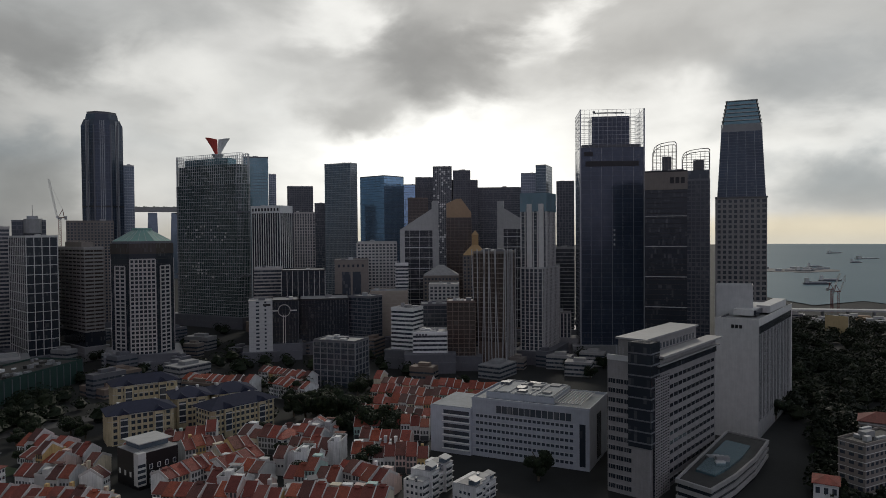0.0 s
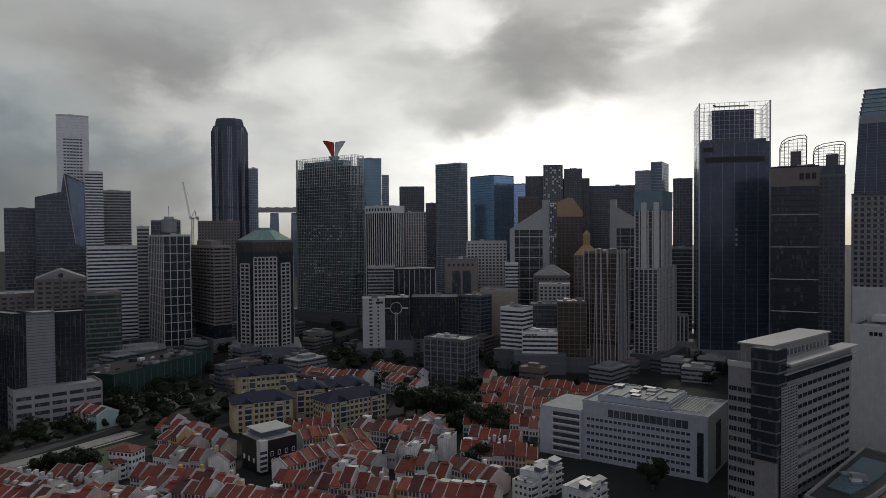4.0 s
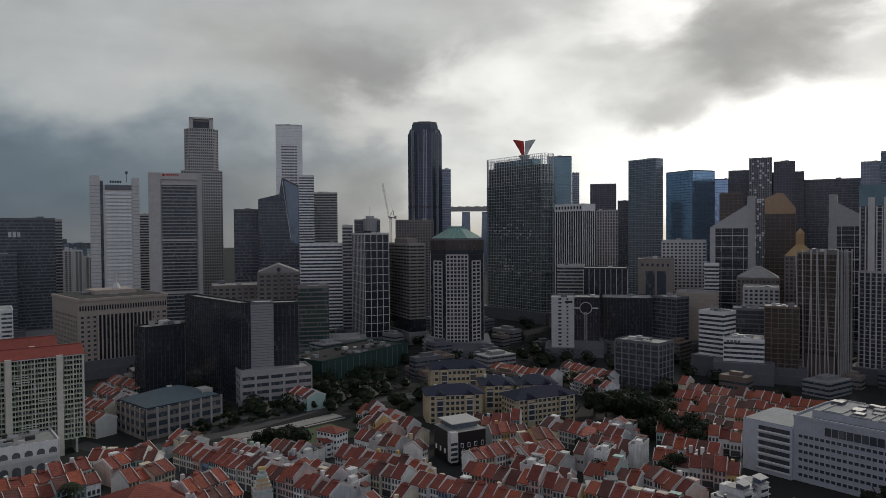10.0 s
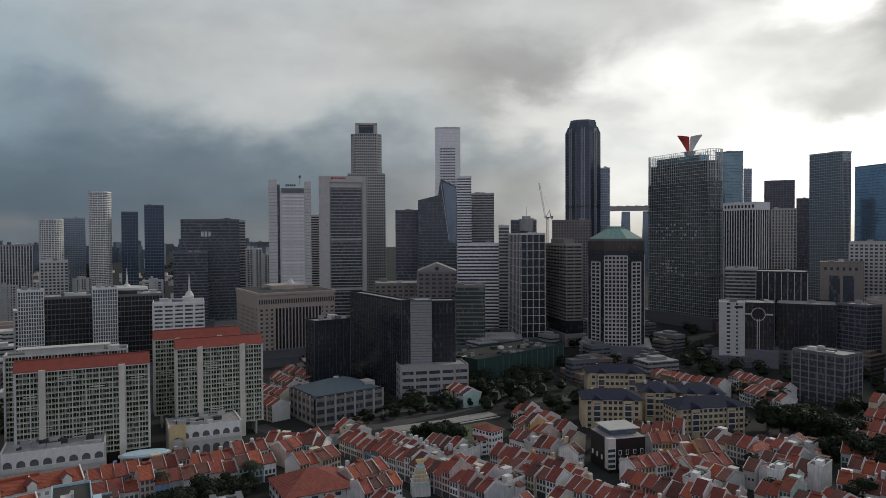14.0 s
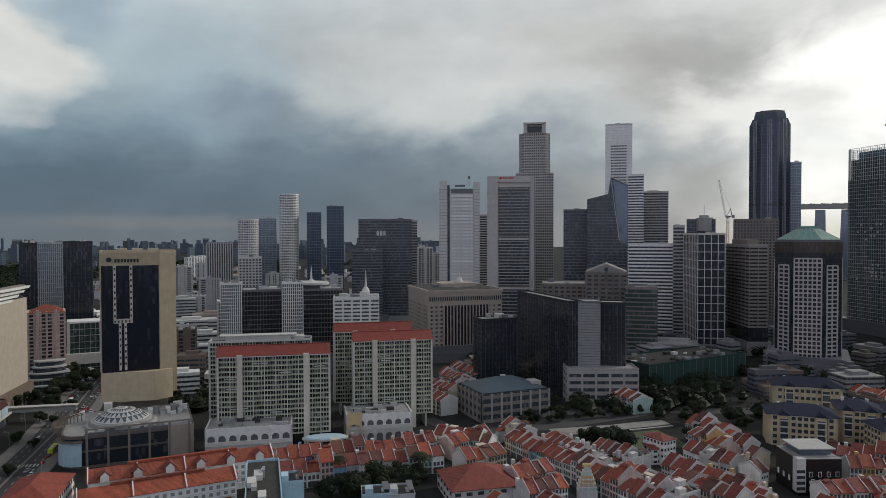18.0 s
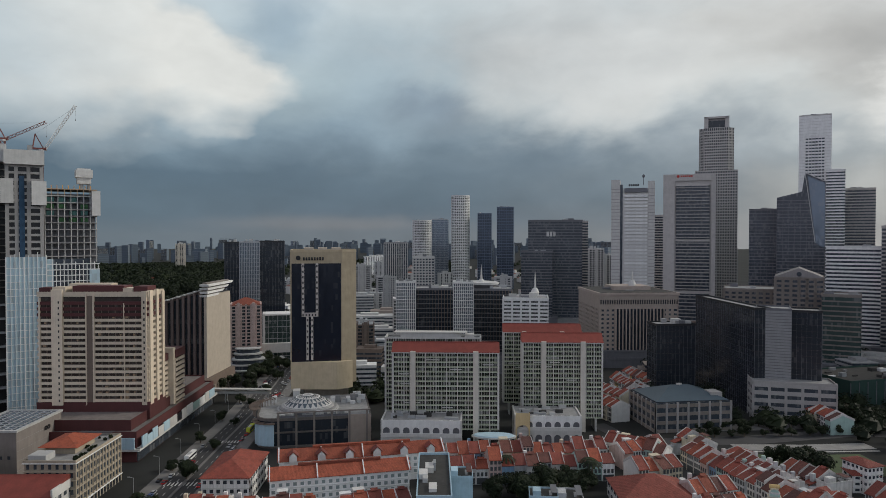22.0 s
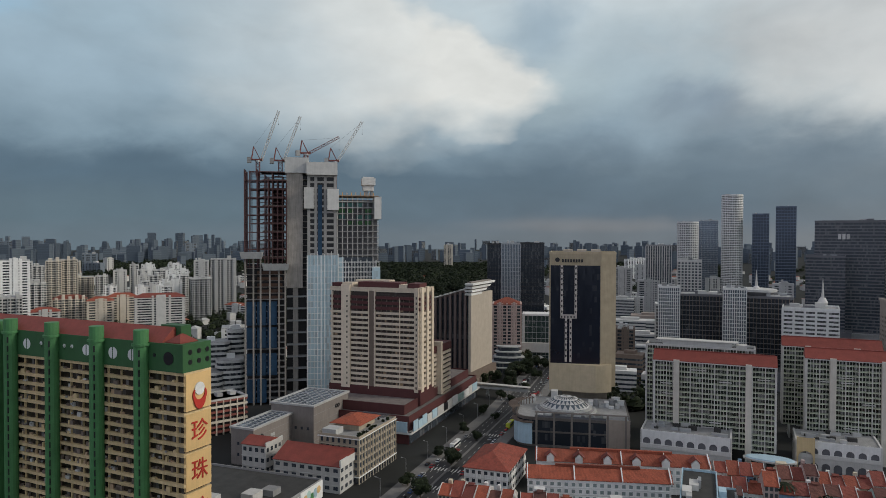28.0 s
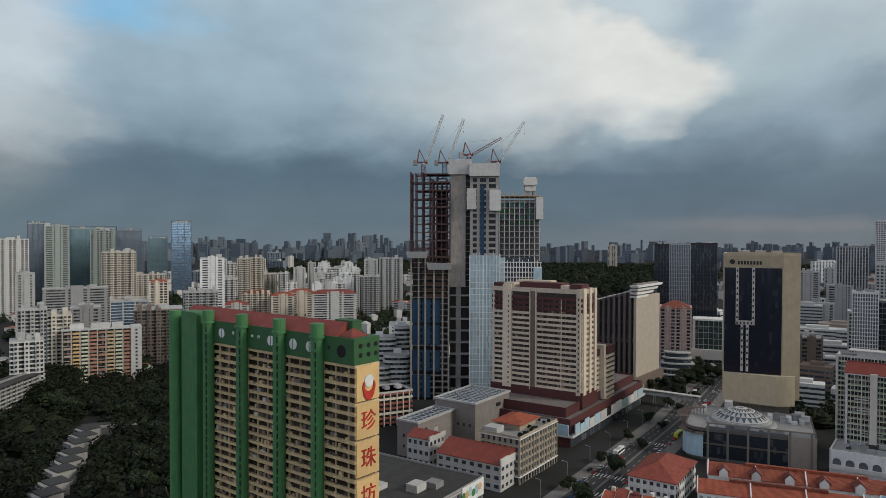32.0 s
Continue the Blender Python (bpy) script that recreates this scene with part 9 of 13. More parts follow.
def hillside_home(x, y, w, d, rot, h):
    root = thing("hillside_home", x, y, 0, rot, "white two storey home with dark flat roof among trees", "house", "row of homes among trees")
    part("body", Build().box(-w / 2, w / 2, -d / 2, d / 2, 0, h), STONE, root)
    part("roof", Build().box(-w / 2 - .3, w / 2 + .3, -d * .32, d / 2 + .5, h, h + .5), ROOFDARK, root)
    part("roof_step", Build().box(-w / 2 - .2, w / 2 + .2, -d / 2 - .6, -d * .32, h - 1.8, h - 1.5), GREY, root)
    for i in range(2):
        for j in range(2):
            box("window", -w * .3 + i * w * .36, -w * .3 + i * w * .36 + 1.6, -d / 2 - .1, -d / 2 + .1, 1.2 + j * 2.8, 2.7 + j * 2.8, G_DARK, root)
    return root


def mural_panel(x, y, rot):
    """A painted hoarding along the edge of the low podium."""
    root = thing("mural_panel", x, y, 0, rot, "painted green and yellow panel along the podium edge", "mural")
    part("board", Build().box(-9, 9, -.3, 0, 4, 11.6), WHITE, root)
    for i, m in enumerate((GREENPAINT, YELLOW, MINT, GREENPAINT, LIGHTBLUE, YELLOW)):
        a = -8 + i * 2.7
        part("painted_patch", Build().prism([(a + p[0], 7.4 + (i % 3) * .6 + p[1]) for p in circle_poly(3.4, 4.2 - i % 2, 12)], 0, .08), m, root, at=(0, -.3, 0)).rotation_euler[0] = radians(90)
    return root


def stepped_house(x, y, w, d, rot, h, seed):
    """White modern house of stacked boxes with dark terraces, glass and grey awning roofs."""
    rng = random.Random(seed)
    root = thing("modern_house", x, y, 0, rot, "white modern house of stepped boxes with grey roofs", "house", "stepped modern houses")
    n = 4
    for i in range(n):
        x0, x1 = -w / 2 + w * i / n, -w / 2 + w * (i + 1) / n
        hh = h - rng.choice((0, 2.9, 0, 2.9))
        y0 = -d / 2 + rng.choice((0, 1.6, 3.0))
        box("volume", x0, x1, y0, d / 2, 0, hh, HOUSEWHITE, root)
        for k in range(int(hh / 2.9)):
            z = k * 2.9
            box("window", x0 + .5, x1 - .7, y0 - .1, y0 + .2, z + .9, z + 2.3, G_DARK, root)
            box("balcony_slab", x0 + .1, x1 - .3, y0 - 1.1, y0, z + 2.6, z + 2.85, PALE, root)
            box("window", -w / 2 - .1, -w / 2 + .1, -d * .25 + i * d * .18, -d * .25 + i * d * .18 + 1.1, z + 1, z + 2.2, G_DARK, root)
        box("roof_slab", x0 - .2, x1 + .2, y0 - .4, d * .3, hh, hh + .3, ROOFGREY, root)
        if rng.random() < .6:
            part("awning_roof", Build().faces([(x0, y0, hh + 2.0), (x1, y0, hh + 2.0), (x1, y0 + 4, hh + 2.9), (x0, y0 + 4, hh + 2.9), (x0, y0, hh + 2.2), (x1, y0, hh + 2.2), (x1, y0 + 4, hh + 3.1), (x0, y0 + 4, hh + 3.1)], [(3, 2, 1, 0), (4, 5, 6, 7), (0, 1, 5, 4), (1, 2, 6, 5), (2, 3, 7, 6), (3, 0, 4, 7)]), rng.choice((DARKGREY, PALE, ROOFGREY)), root)
            box("terrace_room", x0 + .3, x1 - .3, y0 + 1, y0 + 3.9, hh + .3, hh + 2.1, G_SLATE, root)
        else:
            box("air_conditioner", x0 + .6, x0 + 1.8, 0, 1, hh + .3, hh + 1.3, STEEL, root)
    return root


def temple_gateway(x, y, rot):
    """A tiered tapering gateway tower crowded with small painted blocks."""
    root = thing("temple_gateway", x, y, 0, rot, "pale tiered temple gateway tower beside the street", "temple")
    part("base", Build().box(-4.2, 4.2, -3, 3, 0, 5), HOUSEWHITE, root)
    rng = random.Random(4)
    for k in range(6):
        q = 1 - k * .13
        z = 5 + k * 1.7
        part("tier", Build().box(-3.9 * q, 3.9 * q, -2.6 * q, 2.6 * q, z, z + 1.35).box(-4.2 * q, 4.2 * q, -2.9 * q, 2.9 * q, z + 1.35, z + 1.7), (HOUSEWHITE, WALLS[1])[k % 2], root)
        b = Build()
        for i in range(9):
            a = -3.6 * q + 7.2 * q * i / 8
            b.box(a - .25, a + .25, -2.85 * q, -2.5 * q, z + .1, z + rng.uniform(.8, 1.3))
        part("tier_relief", b, rng.choice((MINT, WALLS[6], WALLS[8])), root, kind="stuff")
    part("crest", Build().bar((-2, 0, 15.8), (2, 0, 15.8), .9, 10), WALLS[8], root)
    return root


def curved_annex(x, y, poly, h):
    root = thing("low_annex", x, y, 0, 0, "low grey annex with curved front bands and dark roof", "building")
    part("body", Build().prism(poly, 0, h), G_BLACK, root)
    for z0, z1, o in ((h - 1.0, h + .9, 1.0), (h - 4.6, h - 2.9, .8), (h - 8.2, h - 6.4, .8)):
        part("front_band", ring(grow(poly, o), 1.0, z0, z1), STONE, root)
    part("roof_deck", Build().prism(grow(poly, -.6), h, h + .2), ROOFDARK, root)
    inner = [(a * .62 - 1, b * .62 + 1) for a, b in poly]
    part("roof_glass", Build().prism(inner, h + .2, h + 1.2), G_TEAL, root, "dark teal glazed roof")
    roof_clutter(root, 22, 16, h + .2, random.Random(2), 4)
    return root


def low_office(x, y, w, d, rot, h, wall):
    """A low block between the office towers, banded with dark windows."""
    root = new("low_building", Build().box(-w / 2, w / 2, -d / 2, d / 2, 0, h).box(-w * .2, w * .25, -d * .2, d * .25, h, h + 2.6).mesh(wall))
    root.location, root.rotation_euler[2] = (x, y, 0), radians(rot)
    tagged(root, "low grey building with dark window bands between towers", "building", "low buildings between towers")
    b = Build()
    for k in range(int(h / 3.6)):
        b.box(-w / 2 - .08, w / 2 + .08, -d / 2 - .08, d / 2 + .08, k * 3.6 + 1.3, k * 3.6 + 2.8)
    part("window_band", b, G_DARK, root, kind="stuff")


def flat_house(x, y, rot, w, d, h, wall):
    """A rebuilt house of the old quarter with a flat roof, roof room and clutter."""
    root = thing("flat_roof_house", x, y, 0, rot, "pale plastered town house with cluttered flat roof", "house", "flat roofed town houses")
    part("body", Build().box(-w / 2, w / 2, -d / 2, d / 2, 0, h), wall, root)
    part("parapet", ring(rect_poly(w + .2, d + .2), .25, h, h + .9), wall, root)
    part("roof_deck", Build().box(-w / 2, w / 2, -d / 2, d / 2, h, h + .12), ROOFDARK, root)
    box("stair_house", -w * .4, w * .05, d * .1, d * .38, h, h + 2.6, wall, root)
    box("water_tank", w * .15, w * .35, d * .1, d * .25, h, h + 1.4, STEEL, root)
    box("air_conditioner", -w * .2, w * .1, -d * .3, -d * .2, h, h + 1.0, PALE, root)
    part("awning", Build().box(-w * .45, w * .45, -d / 2 + .3, -d * .25, h + 2.2, h + 2.35), rng_pick(x, (ROOFGREY, TILE_BROWN, DARKGREY)), root)
    for k in range(int((h - 1) / 3.1)):
        for i in range(3):
            a = w * (-.31 + .31 * i)
            box("window", a - w * .1, a + w * .1, -d / 2 - .1, -d / 2 + .1, .9 + k * 3.1, 2.5 + k * 3.1, G_DARK, root)
    return root


def rng_pick(x, options):
    return options[int(abs(x) * 7) % len(options)]

# south-east: Maxwell Road side
tower('office_tower', 'pale concrete office slab with dark vertical fins on one side', 'finned_slab', 198.6, 439.5, 102.2, 22.1, 54.1, 67.1)
tower('stair_core', 'white service core rising behind the office slab', 'plain_white', 181.8, 432.3, 20.8, 14, -22.8, 84.9, roof='flat')
tower('office_tower', 'pale stone civic office tower with deep square windows', 'civic_plain', 110.1, 343.4, 83.8, 20.4, 49.8, 61.0, roof='none')
tower('landmark_tower', 'dark glass tower with an open steel crown frame', 'open_crown', 164.1, 686.8, 59.9, 45, -5, 199.6, roof='none')
tower('office_tower', 'dark banded office tower with lettered fascia', 'banded_black', 189.6, 590.3, 33.2, 40, -17.8, 167.8)
tower('office_tower', 'dark office tower behind the lettered block', 'dark_grid', 228.2, 661.7, 47.5, 40, -19.1, 165.8)
# shenton way cluster
tower('office_tower', 'dark horizontally striped office block', 'dark_bands', 131.5, 760.4, 23.5, 23.5, -9.8, 101.3)
tower('office_tower', 'low white columned annex between towers', 'white_fins', 119.1, 686.6, 13.6, 13.6, -9.9, 39.1)
tower('office_tower', 'dark slender tower with open roof frame', 'dark_grid', 176.0, 996.8, 24.5, 24.5, -10.0, 189.9)
tower('office_tower', 'tall slate glass tower with lit edge', 'slate_glass', 145.0, 992.8, 44.7, 14.4, 70, 211.8)
tower('office_tower', 'slate glass tower shoulder', 'slate_glass', 123.7, 1002.8, 20.9, 20.9, -7.0, 202.1)
tower('apartment_tower', 'slender pale apartment tower with stacked balconies', 'pale_flats', 89.5, 651.6, 29.8, 23.8, 65, 153.2)
tower('apartment_tower', 'lower podium wing of the pale apartment tower', 'pale_flats', 91.2, 648.3, 55.9, 20.1, 65, 86.5)
tower('office_tower', 'brown tower wrapped in slanting pale struts', 'struts', 45.9, 617.2, 29.7, 28.4, 65, 101.6, z0=24)
tower('office_tower', 'dark bronze glass office block', 'bronze', 15.5, 612.0, 24.4, 24.4, -1.5, 59.2)
tower('office_tower', 'gold roofed stone tower with dark windows', 'stone_grid', 33.8, 731.5, 24.6, 24.6, -2.6, 95.7, roof='none')
tower('office_tower', 'white banded office block with lettered parapet', 'white_bands', -12.0, 602.4, 28.8, 25, 1.1, 33.8)
tower('office_tower', 'white ribbed office tower with roof boxes', 'white_bands', -32.5, 617.7, 19.7, 20.9, 65, 52.6)
tower('office_tower', 'grey stone block with pyramid roof', 'stone_grid', -2.2, 748.4, 36.9, 36.9, 0.2, 73.0, roof='pyramid')
tower('office_tower', 'white terraced block with stepped balconies', 'white_grid', 0.7, 704.6, 29.2, 29.2, -0.1, 67.1)
tower('office_tower', 'blue grey low office block', 'slate_bands', -9.0, 667.5, 25.1, 25.1, 0.7, 51.1)
tower('office_tower', 'white grid office block with stepped top', 'white_grid', -79.1, 829.1, 45.8, 45.8, 5.5, 108.1)
tower('office_tower', 'white striped rounded block', 'white_bands', -46.4, 775.5, 13.8, 13.8, 3.4, 84.6)
tower('office_tower', 'beige low podium block', 'beige_plain', -59.1, 752.6, 39.9, 39.9, 4.5, 57.1)
tower('office_tower', 'brown stone block with tall arched recess', 'brown_arch', -102.8, 776.6, 36.8, 36.8, 7.5, 89.3)
tower('office_tower', 'grey green glass office block', 'slate_bands', -79.2, 701.5, 19.4, 27.4, 60, 55.6)
tower('office_tower', 'black block with thin white vertical lines', 'black_lines', -152.0, 752.2, 44.9, 44.9, 11.4, 80.1)
tower('office_tower', 'grey office block with set back top', 'grey_bands', -199.5, 790.5, 30.7, 30.7, 14.1, 80.4)
tower('office_tower', 'narrow white slab with small windows', 'white_slab', -174.0, 657.9, 21.4, 25, 14.8, 56.0)
tower('office_tower', 'dark stone block with a ring and cross emblem', 'black_plain', -154.8, 677.5, 24.1, 40, 12.8, 55.6)
tower('office_tower', 'black glass office block', 'black_plain', -123.0, 713.6, 48.2, 48.2, 9.7, 53.4)
tower('office_tower', 'dark mid rise office with pale column lines', 'dark_office', -81.3, 547.8, 23.4, 36.2, 70, 35.5)
# tall towers of the financial district
tower('office_tower', 'white crowned tower with black and white vertical stripes', 'black_white', -208.7, 846.5, 22.3, 42.0, 65, 151.3)
tower('office_tower', 'beige slender tower in the business district', 'beige_fins', -184.4, 925.0, 26.5, 26.5, 11.3, 146.5)
tower('office_tower', 'dark slanted roof tower', 'dark_grid', -255.7, 1246.1, 44.1, 44.1, 11.6, 201.6)
tower('office_tower', 'dark slab tower in the business district', 'dark_glass', -210.0, 1191.4, 19.5, 19.5, 10.0, 169.6)
tower('office_tower', 'grey tower with curved ribbed front', 'grey_ribs', -162.5, 1110.1, 17.7, 50.3, 62, 228.9)
tower('office_tower', 'tall blue glass tower', 'blue_glass', -106.1, 1213.2, 48.0, 58.9, 50, 215.8)
tower('office_tower', 'dark blue glass tower wing', 'blue_glass', -59.1, 1238.9, 20.5, 20.5, 2.7, 203.5)
tower('office_tower', 'white framed tower with sloping roof', 'slope_frame', -28.0, 819.5, 44.3, 40, 2.0, 122.2, roof='none')
tower('office_tower', 'white framed tower with sloping roof', 'slope_frame', 87.0, 815.4, 45.1, 40, -6.1, 123.2, roof='none')
tower('office_tower', 'bronze tower with slanted tan crown', 'bronze', 20.1, 875.2, 30.8, 30.8, -1.3, 138.0, roof='none')
tower('office_tower', 'brown set back tower', 'bronze', -34.5, 962.9, 27.1, 27.1, 2.1, 165.8)
tower('apartment_tower', 'dark tower dotted with white panels', 'checker', -0.5, 1165.5, 30.9, 30.9, 0.1, 227.4)
tower('apartment_tower', 'dark stepped tower in the business district', 'dark_grid', 32.0, 1163.6, 28.1, 28.1, -1.5, 220.6)
tower('apartment_tower', 'dark stepped tower shoulder', 'dark_grid', 35.9, 1203.5, 48.0, 48.0, -1.7, 207.0)
tower('office_tower', 'broad slate slab block', 'slate_bands', 98.0, 1216.1, 76.8, 40, -4.6, 195.1)
tower('office_tower', 'faceted pale glass edge tower', 'dark_glass', -32.4, 1256.3, 33.3, 33.3, 1.5, 216.9)
tower('landmark_tower', 'dark glass tower with chamfered shoulders', 'navy_oct', -436.8, 893.7, 47.4, 47.4, 26.1, 257.6, shape='oct', roof='none')
tower('office_tower', 'low stone block at the dark tower foot', 'stone_grid', -446.5, 878.9, 51.6, 51.6, 26.9, 136.3)
tower('office_tower', 'slim curved glass tower', 'slate_glass', -477.0, 1055.1, 15.9, 15.9, 24.4, 223.0)
tower('office_tower', 'octagonal tower with white window grid and glass pyramid roof', 'bell', -272.9, 629.0, 51.3, 51.3, 23.5, 112.1, shape='oct', roof='none')
tower('office_tower', 'brown balconied office block over a black base', 'brown_bands', -358.6, 683.8, 17.1, 62.5, 50, 107.3)
tower('office_tower', 'dark glass tower with white grid frame', 'white_frame', -385.2, 650.7, 25.7, 57.8, 45, 118.5)
tower('office_tower', 'dark tower behind the white grid tower', 'dark_glass', -417.4, 699.6, 29.3, 29.3, 30.8, 133.9)
tower('office_tower', 'pale slender edge tower', 'grey_bands', -426.8, 671.6, 11.5, 11.5, 32.4, 127.4)
tower('landmark_tower', 'green tinted glass tower wrapped in white steel grid', 'sky_grid', -300.1, 905.7, 21.5, 117.0, 62, 183.0, shape='round', roof='none')
tower('office_tower', 'teal glass slab behind the gridded tower', 'teal_glass', -261.7, 972.3, 33.8, 33.8, 15.1, 224.4)
tower('office_tower', 'tapering far tower in the business district', 'slate_glass', -310.8, 1269.0, 13.0, 13.0, 13.8, 226.5)
# raffles place and east
tower('office_tower', 'grey stone tower with stepped square shoulders', 'stepped_stone', -701.3, 733.8, 52.4, 42, 43.8, 205.6, roof='none')
tower('office_tower', 'white tower with dark recessed slot', 'white_shaft', -620.9, 823.1, 36.9, 42, 37.1, 272.2)
tower('office_tower', 'white banded tower wing', 'white_bands', -589.7, 820.4, 20.8, 20.8, 35.8, 200.5)
tower('office_tower', 'grey banded tower with shoulders', 'grey_bands', -594.0, 874.5, 34.3, 34.3, 34.2, 178.7)
tower('office_tower', 'white banded tower with round emblem', 'white_bands', -462.1, 671.3, 46.9, 30, 34.6, 107.0)
tower('office_tower', 'dark wedge tower with glass facet', 'slate_bands', -539.4, 692.8, 47.5, 36, 38.0, 158.1, roof='none')
tower('office_tower', 'dark stepped office tower', 'slate_bands', -579.8, 682.8, 31.4, 31.4, 40.4, 148.4)
tower('bank_tower', 'grey concrete bank slab with three banded window bays', 'bank_slab', -655.7, 641.1, 59.1, 34, 45.7, 190.7, roof='none')
tower('office_tower', 'white panel tower with framed window bay', 'panel_tower', -701.2, 591.0, 51.6, 34, 50.0, 177.1, roof='none')
tower('office_tower', 'grey far slab tower', 'grey_bands', -821.4, 742.4, 14.2, 14.2, 47.9, 148.5)
tower('office_tower', 'black office tower with lettered face', 'lined_black', -766.8, 517.4, 68.3, 50, 56.1, 137.6)
tower('office_tower', 'pale far slab behind the black tower', 'grey_bands', -811.2, 595.4, 12.5, 12.5, 53.8, 138.2)
tower('office_tower', 'black office lower wing', 'lined_black', -758.7, 484.1, 39.0, 40, 57.5, 98.5)
tower('civic_building', 'cream stone civic building with tall dark columns', 'court', -528.8, 437.8, 71.2, 75.9, 68, 66.1)
tower('office_tower', 'black glass slab with blue edge', 'black_plain', -397.3, 371.4, 29.5, 17.8, 70, 53.3)
tower('office_tower', 'black glass office block', 'black_plain', -368.9, 400.3, 10.6, 93.7, 68, 70.6, roof='flat')
tower('office_tower', 'silver panelled wing of the black glass block', 'silver_wing', -328.3, 396.1, 20.8, 22, 42, 70.4, roof='flat')
tower('office_tower', 'black glass end wing of the office block', 'black_plain', -315.8, 411.5, 17.7, 20, 42, 69.4, roof='flat')
tower('podium_block', 'grey stone podium with ribbon windows', 'grey_podium', -311.9, 393.1, 48.4, 20, 50, 24.9, roof='flat')
tower('office_tower', 'beige stone complex with low pitched gable', 'beige_grid', -429.9, 550.9, 37.6, 37.6, 38.0, 82.0)
tower('office_tower', 'green banded glass wing of the beige complex', 'green_bands', -389.1, 550.7, 28.6, 28.6, 35.2, 69.3)
tower('office_tower', 'beige long wing with roof terrace', 'beige_grid', -476.4, 543.8, 45.9, 45.9, 41.2, 68.8)
tower('office_tower', 'low dark banded annex', 'grey_bands', -391.8, 586.1, 53.4, 30, 33.7, 15.5)
tower('apartment_tower', 'white stacked block with roof boxes', 'white_stack', -523.6, 322.5, 38.3, 30, 58.3, 64.5)
tower('apartment_tower', 'white lattice tower in the business district', 'lattice', -583.7, 232.9, 17.0, 17.0, 68.2, 76.9)
tower('apartment_tower', 'white lattice tower in the business district', 'lattice', -544.6, 271.6, 17.1, 17.1, 63.5, 78.0)
tower('office_tower', 'dark glass block between lattice towers', 'black_slots', -586.2, 262.3, 34.4, 34.4, 65.9, 70.3)
tower('office_tower', 'dark glass block beside the lattice tower', 'black_slots', -562.3, 310.5, 34.6, 34.6, 61.1, 70.1)
# beach road towers far off
tower('hotel_tower', 'tall white cylindrical hotel tower', 'cylinder', -1362.9, 672.7, 39.7, 39.7, 63.8, 203.5, shape='circle')
tower('hotel_tower', 'shorter white cylindrical tower', 'cylinder', -1352.1, 576.7, 39.8, 39.8, 66.9, 148.5, shape='circle')
tower('apartment_tower', 'white banded mid rise tower', 'white_grid', -839.7, 360.5, 27.6, 27.6, 66.8, 90.2)
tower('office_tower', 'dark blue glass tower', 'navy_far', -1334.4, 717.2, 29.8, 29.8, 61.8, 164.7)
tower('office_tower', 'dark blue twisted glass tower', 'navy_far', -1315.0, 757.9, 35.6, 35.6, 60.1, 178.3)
tower('office_tower', 'blue grey tower in the business district', 'slate_glass', -1472.7, 673.7, 38.9, 38.9, 65.4, 154.1)
tower('office_tower', 'white and dark wedge tower', 'white_fins', -949.7, 363.2, 33.7, 33.7, 69.1, 107.3)
# north: new bridge road
tower('office_tower', 'black and silver glass slab', 'black_plain', -725.6, 100.6, 14.4, 25, 82.1, 111.4)
tower('office_tower', 'silver ribbed centre of the glass slab', 'silver_fins', -721.0, 117.3, 19.3, 25, 80.8, 111.9)
tower('office_tower', 'black glass slab wing', 'black_plain', -721.0, 140.0, 24.7, 25, 79.0, 112.3)
# tops of the towers
crown_for(164.1, 686.8, 59.9, 45, -5, 'open_frame', 199.6, 235.6, 0)
crown_for(189.6, 590.3, 33.2, 40, -17.8, 'fascia', 153.4, 167.8, 0)
crown_for(-436.8, 893.7, 47.4, 47.4, 26.1, 'shoulders', 257.6, 275.6, 0)
crown_for(-272.9, 629.0, 51.3, 51.3, 23.5, 'glass_pyramid', 112.1, 124.5, 0)
crown_for(-300.1, 905.7, 21.5, 117.0, 62, 'petals', 183.0, 221.5, 0)
crown_for(-701.3, 733.8, 52.4, 42, 43.8, 'stone_steps', 205.6, 278.3, 0)
crown_for(-28.0, 819.5, 44.3, 40, 2.0, 'slope', 122.2, 151.9, 1)
crown_for(87.0, 815.4, 45.1, 40, -6.1, 'slope', 123.2, 151.3, -1)
crown_for(20.1, 875.2, 30.8, 30.8, -1.3, 'slant_tan', 138.0, 161.1, 0)
crown_for(33.8, 731.5, 24.6, 24.6, -2.6, 'gold', 95.7, 121.5, 0)
crown_for(-539.4, 692.8, 47.5, 36, 38.0, 'wedge', 158.1, 187.8, 0)
crown_for(-655.7, 641.1, 59.1, 34, 45.7, 'bank_bays', 190.7, 190.7, 0)
crown_for(-701.2, 591.0, 51.6, 34, 50.0, 'panel_bay', 177.1, 182.5, 0)
crown_for(-620.9, 823.1, 36.9, 42, 37.1, 'slot', 272.2, 272.2, 0)
crown_for(-528.8, 437.8, 71.2, 75.9, 68, 'court_columns', 66.1, 66.1, 0)
crown_for(-154.8, 677.5, 24.1, 40, 12.8, 'ring', 55.6, 55.6, 0)
crown_for(-174.0, 657.9, 21.4, 25, 14.8, 'slab_windows', 56.0, 56.0, 0)
crown_for(-0.5, 1165.5, 30.9, 30.9, 0.1, 'panels', 227.4, 227.4, 0)
crown_for(-12.0, 602.4, 28.8, 25, 1.1, 'bank_sign', 33.8, 33.8, 0)
crown_for(-766.8, 517.4, 68.3, 50, 56.1, 'black_sign', 137.6, 137.6, 0)
crown_for(45.9, 617.2, 29.7, 28.4, 65, 'diagonals', 101.6, 101.6, 0)
crown_for(-358.6, 683.8, 17.1, 62.5, 50, 'black_base', 107.3, 107.3, 0)
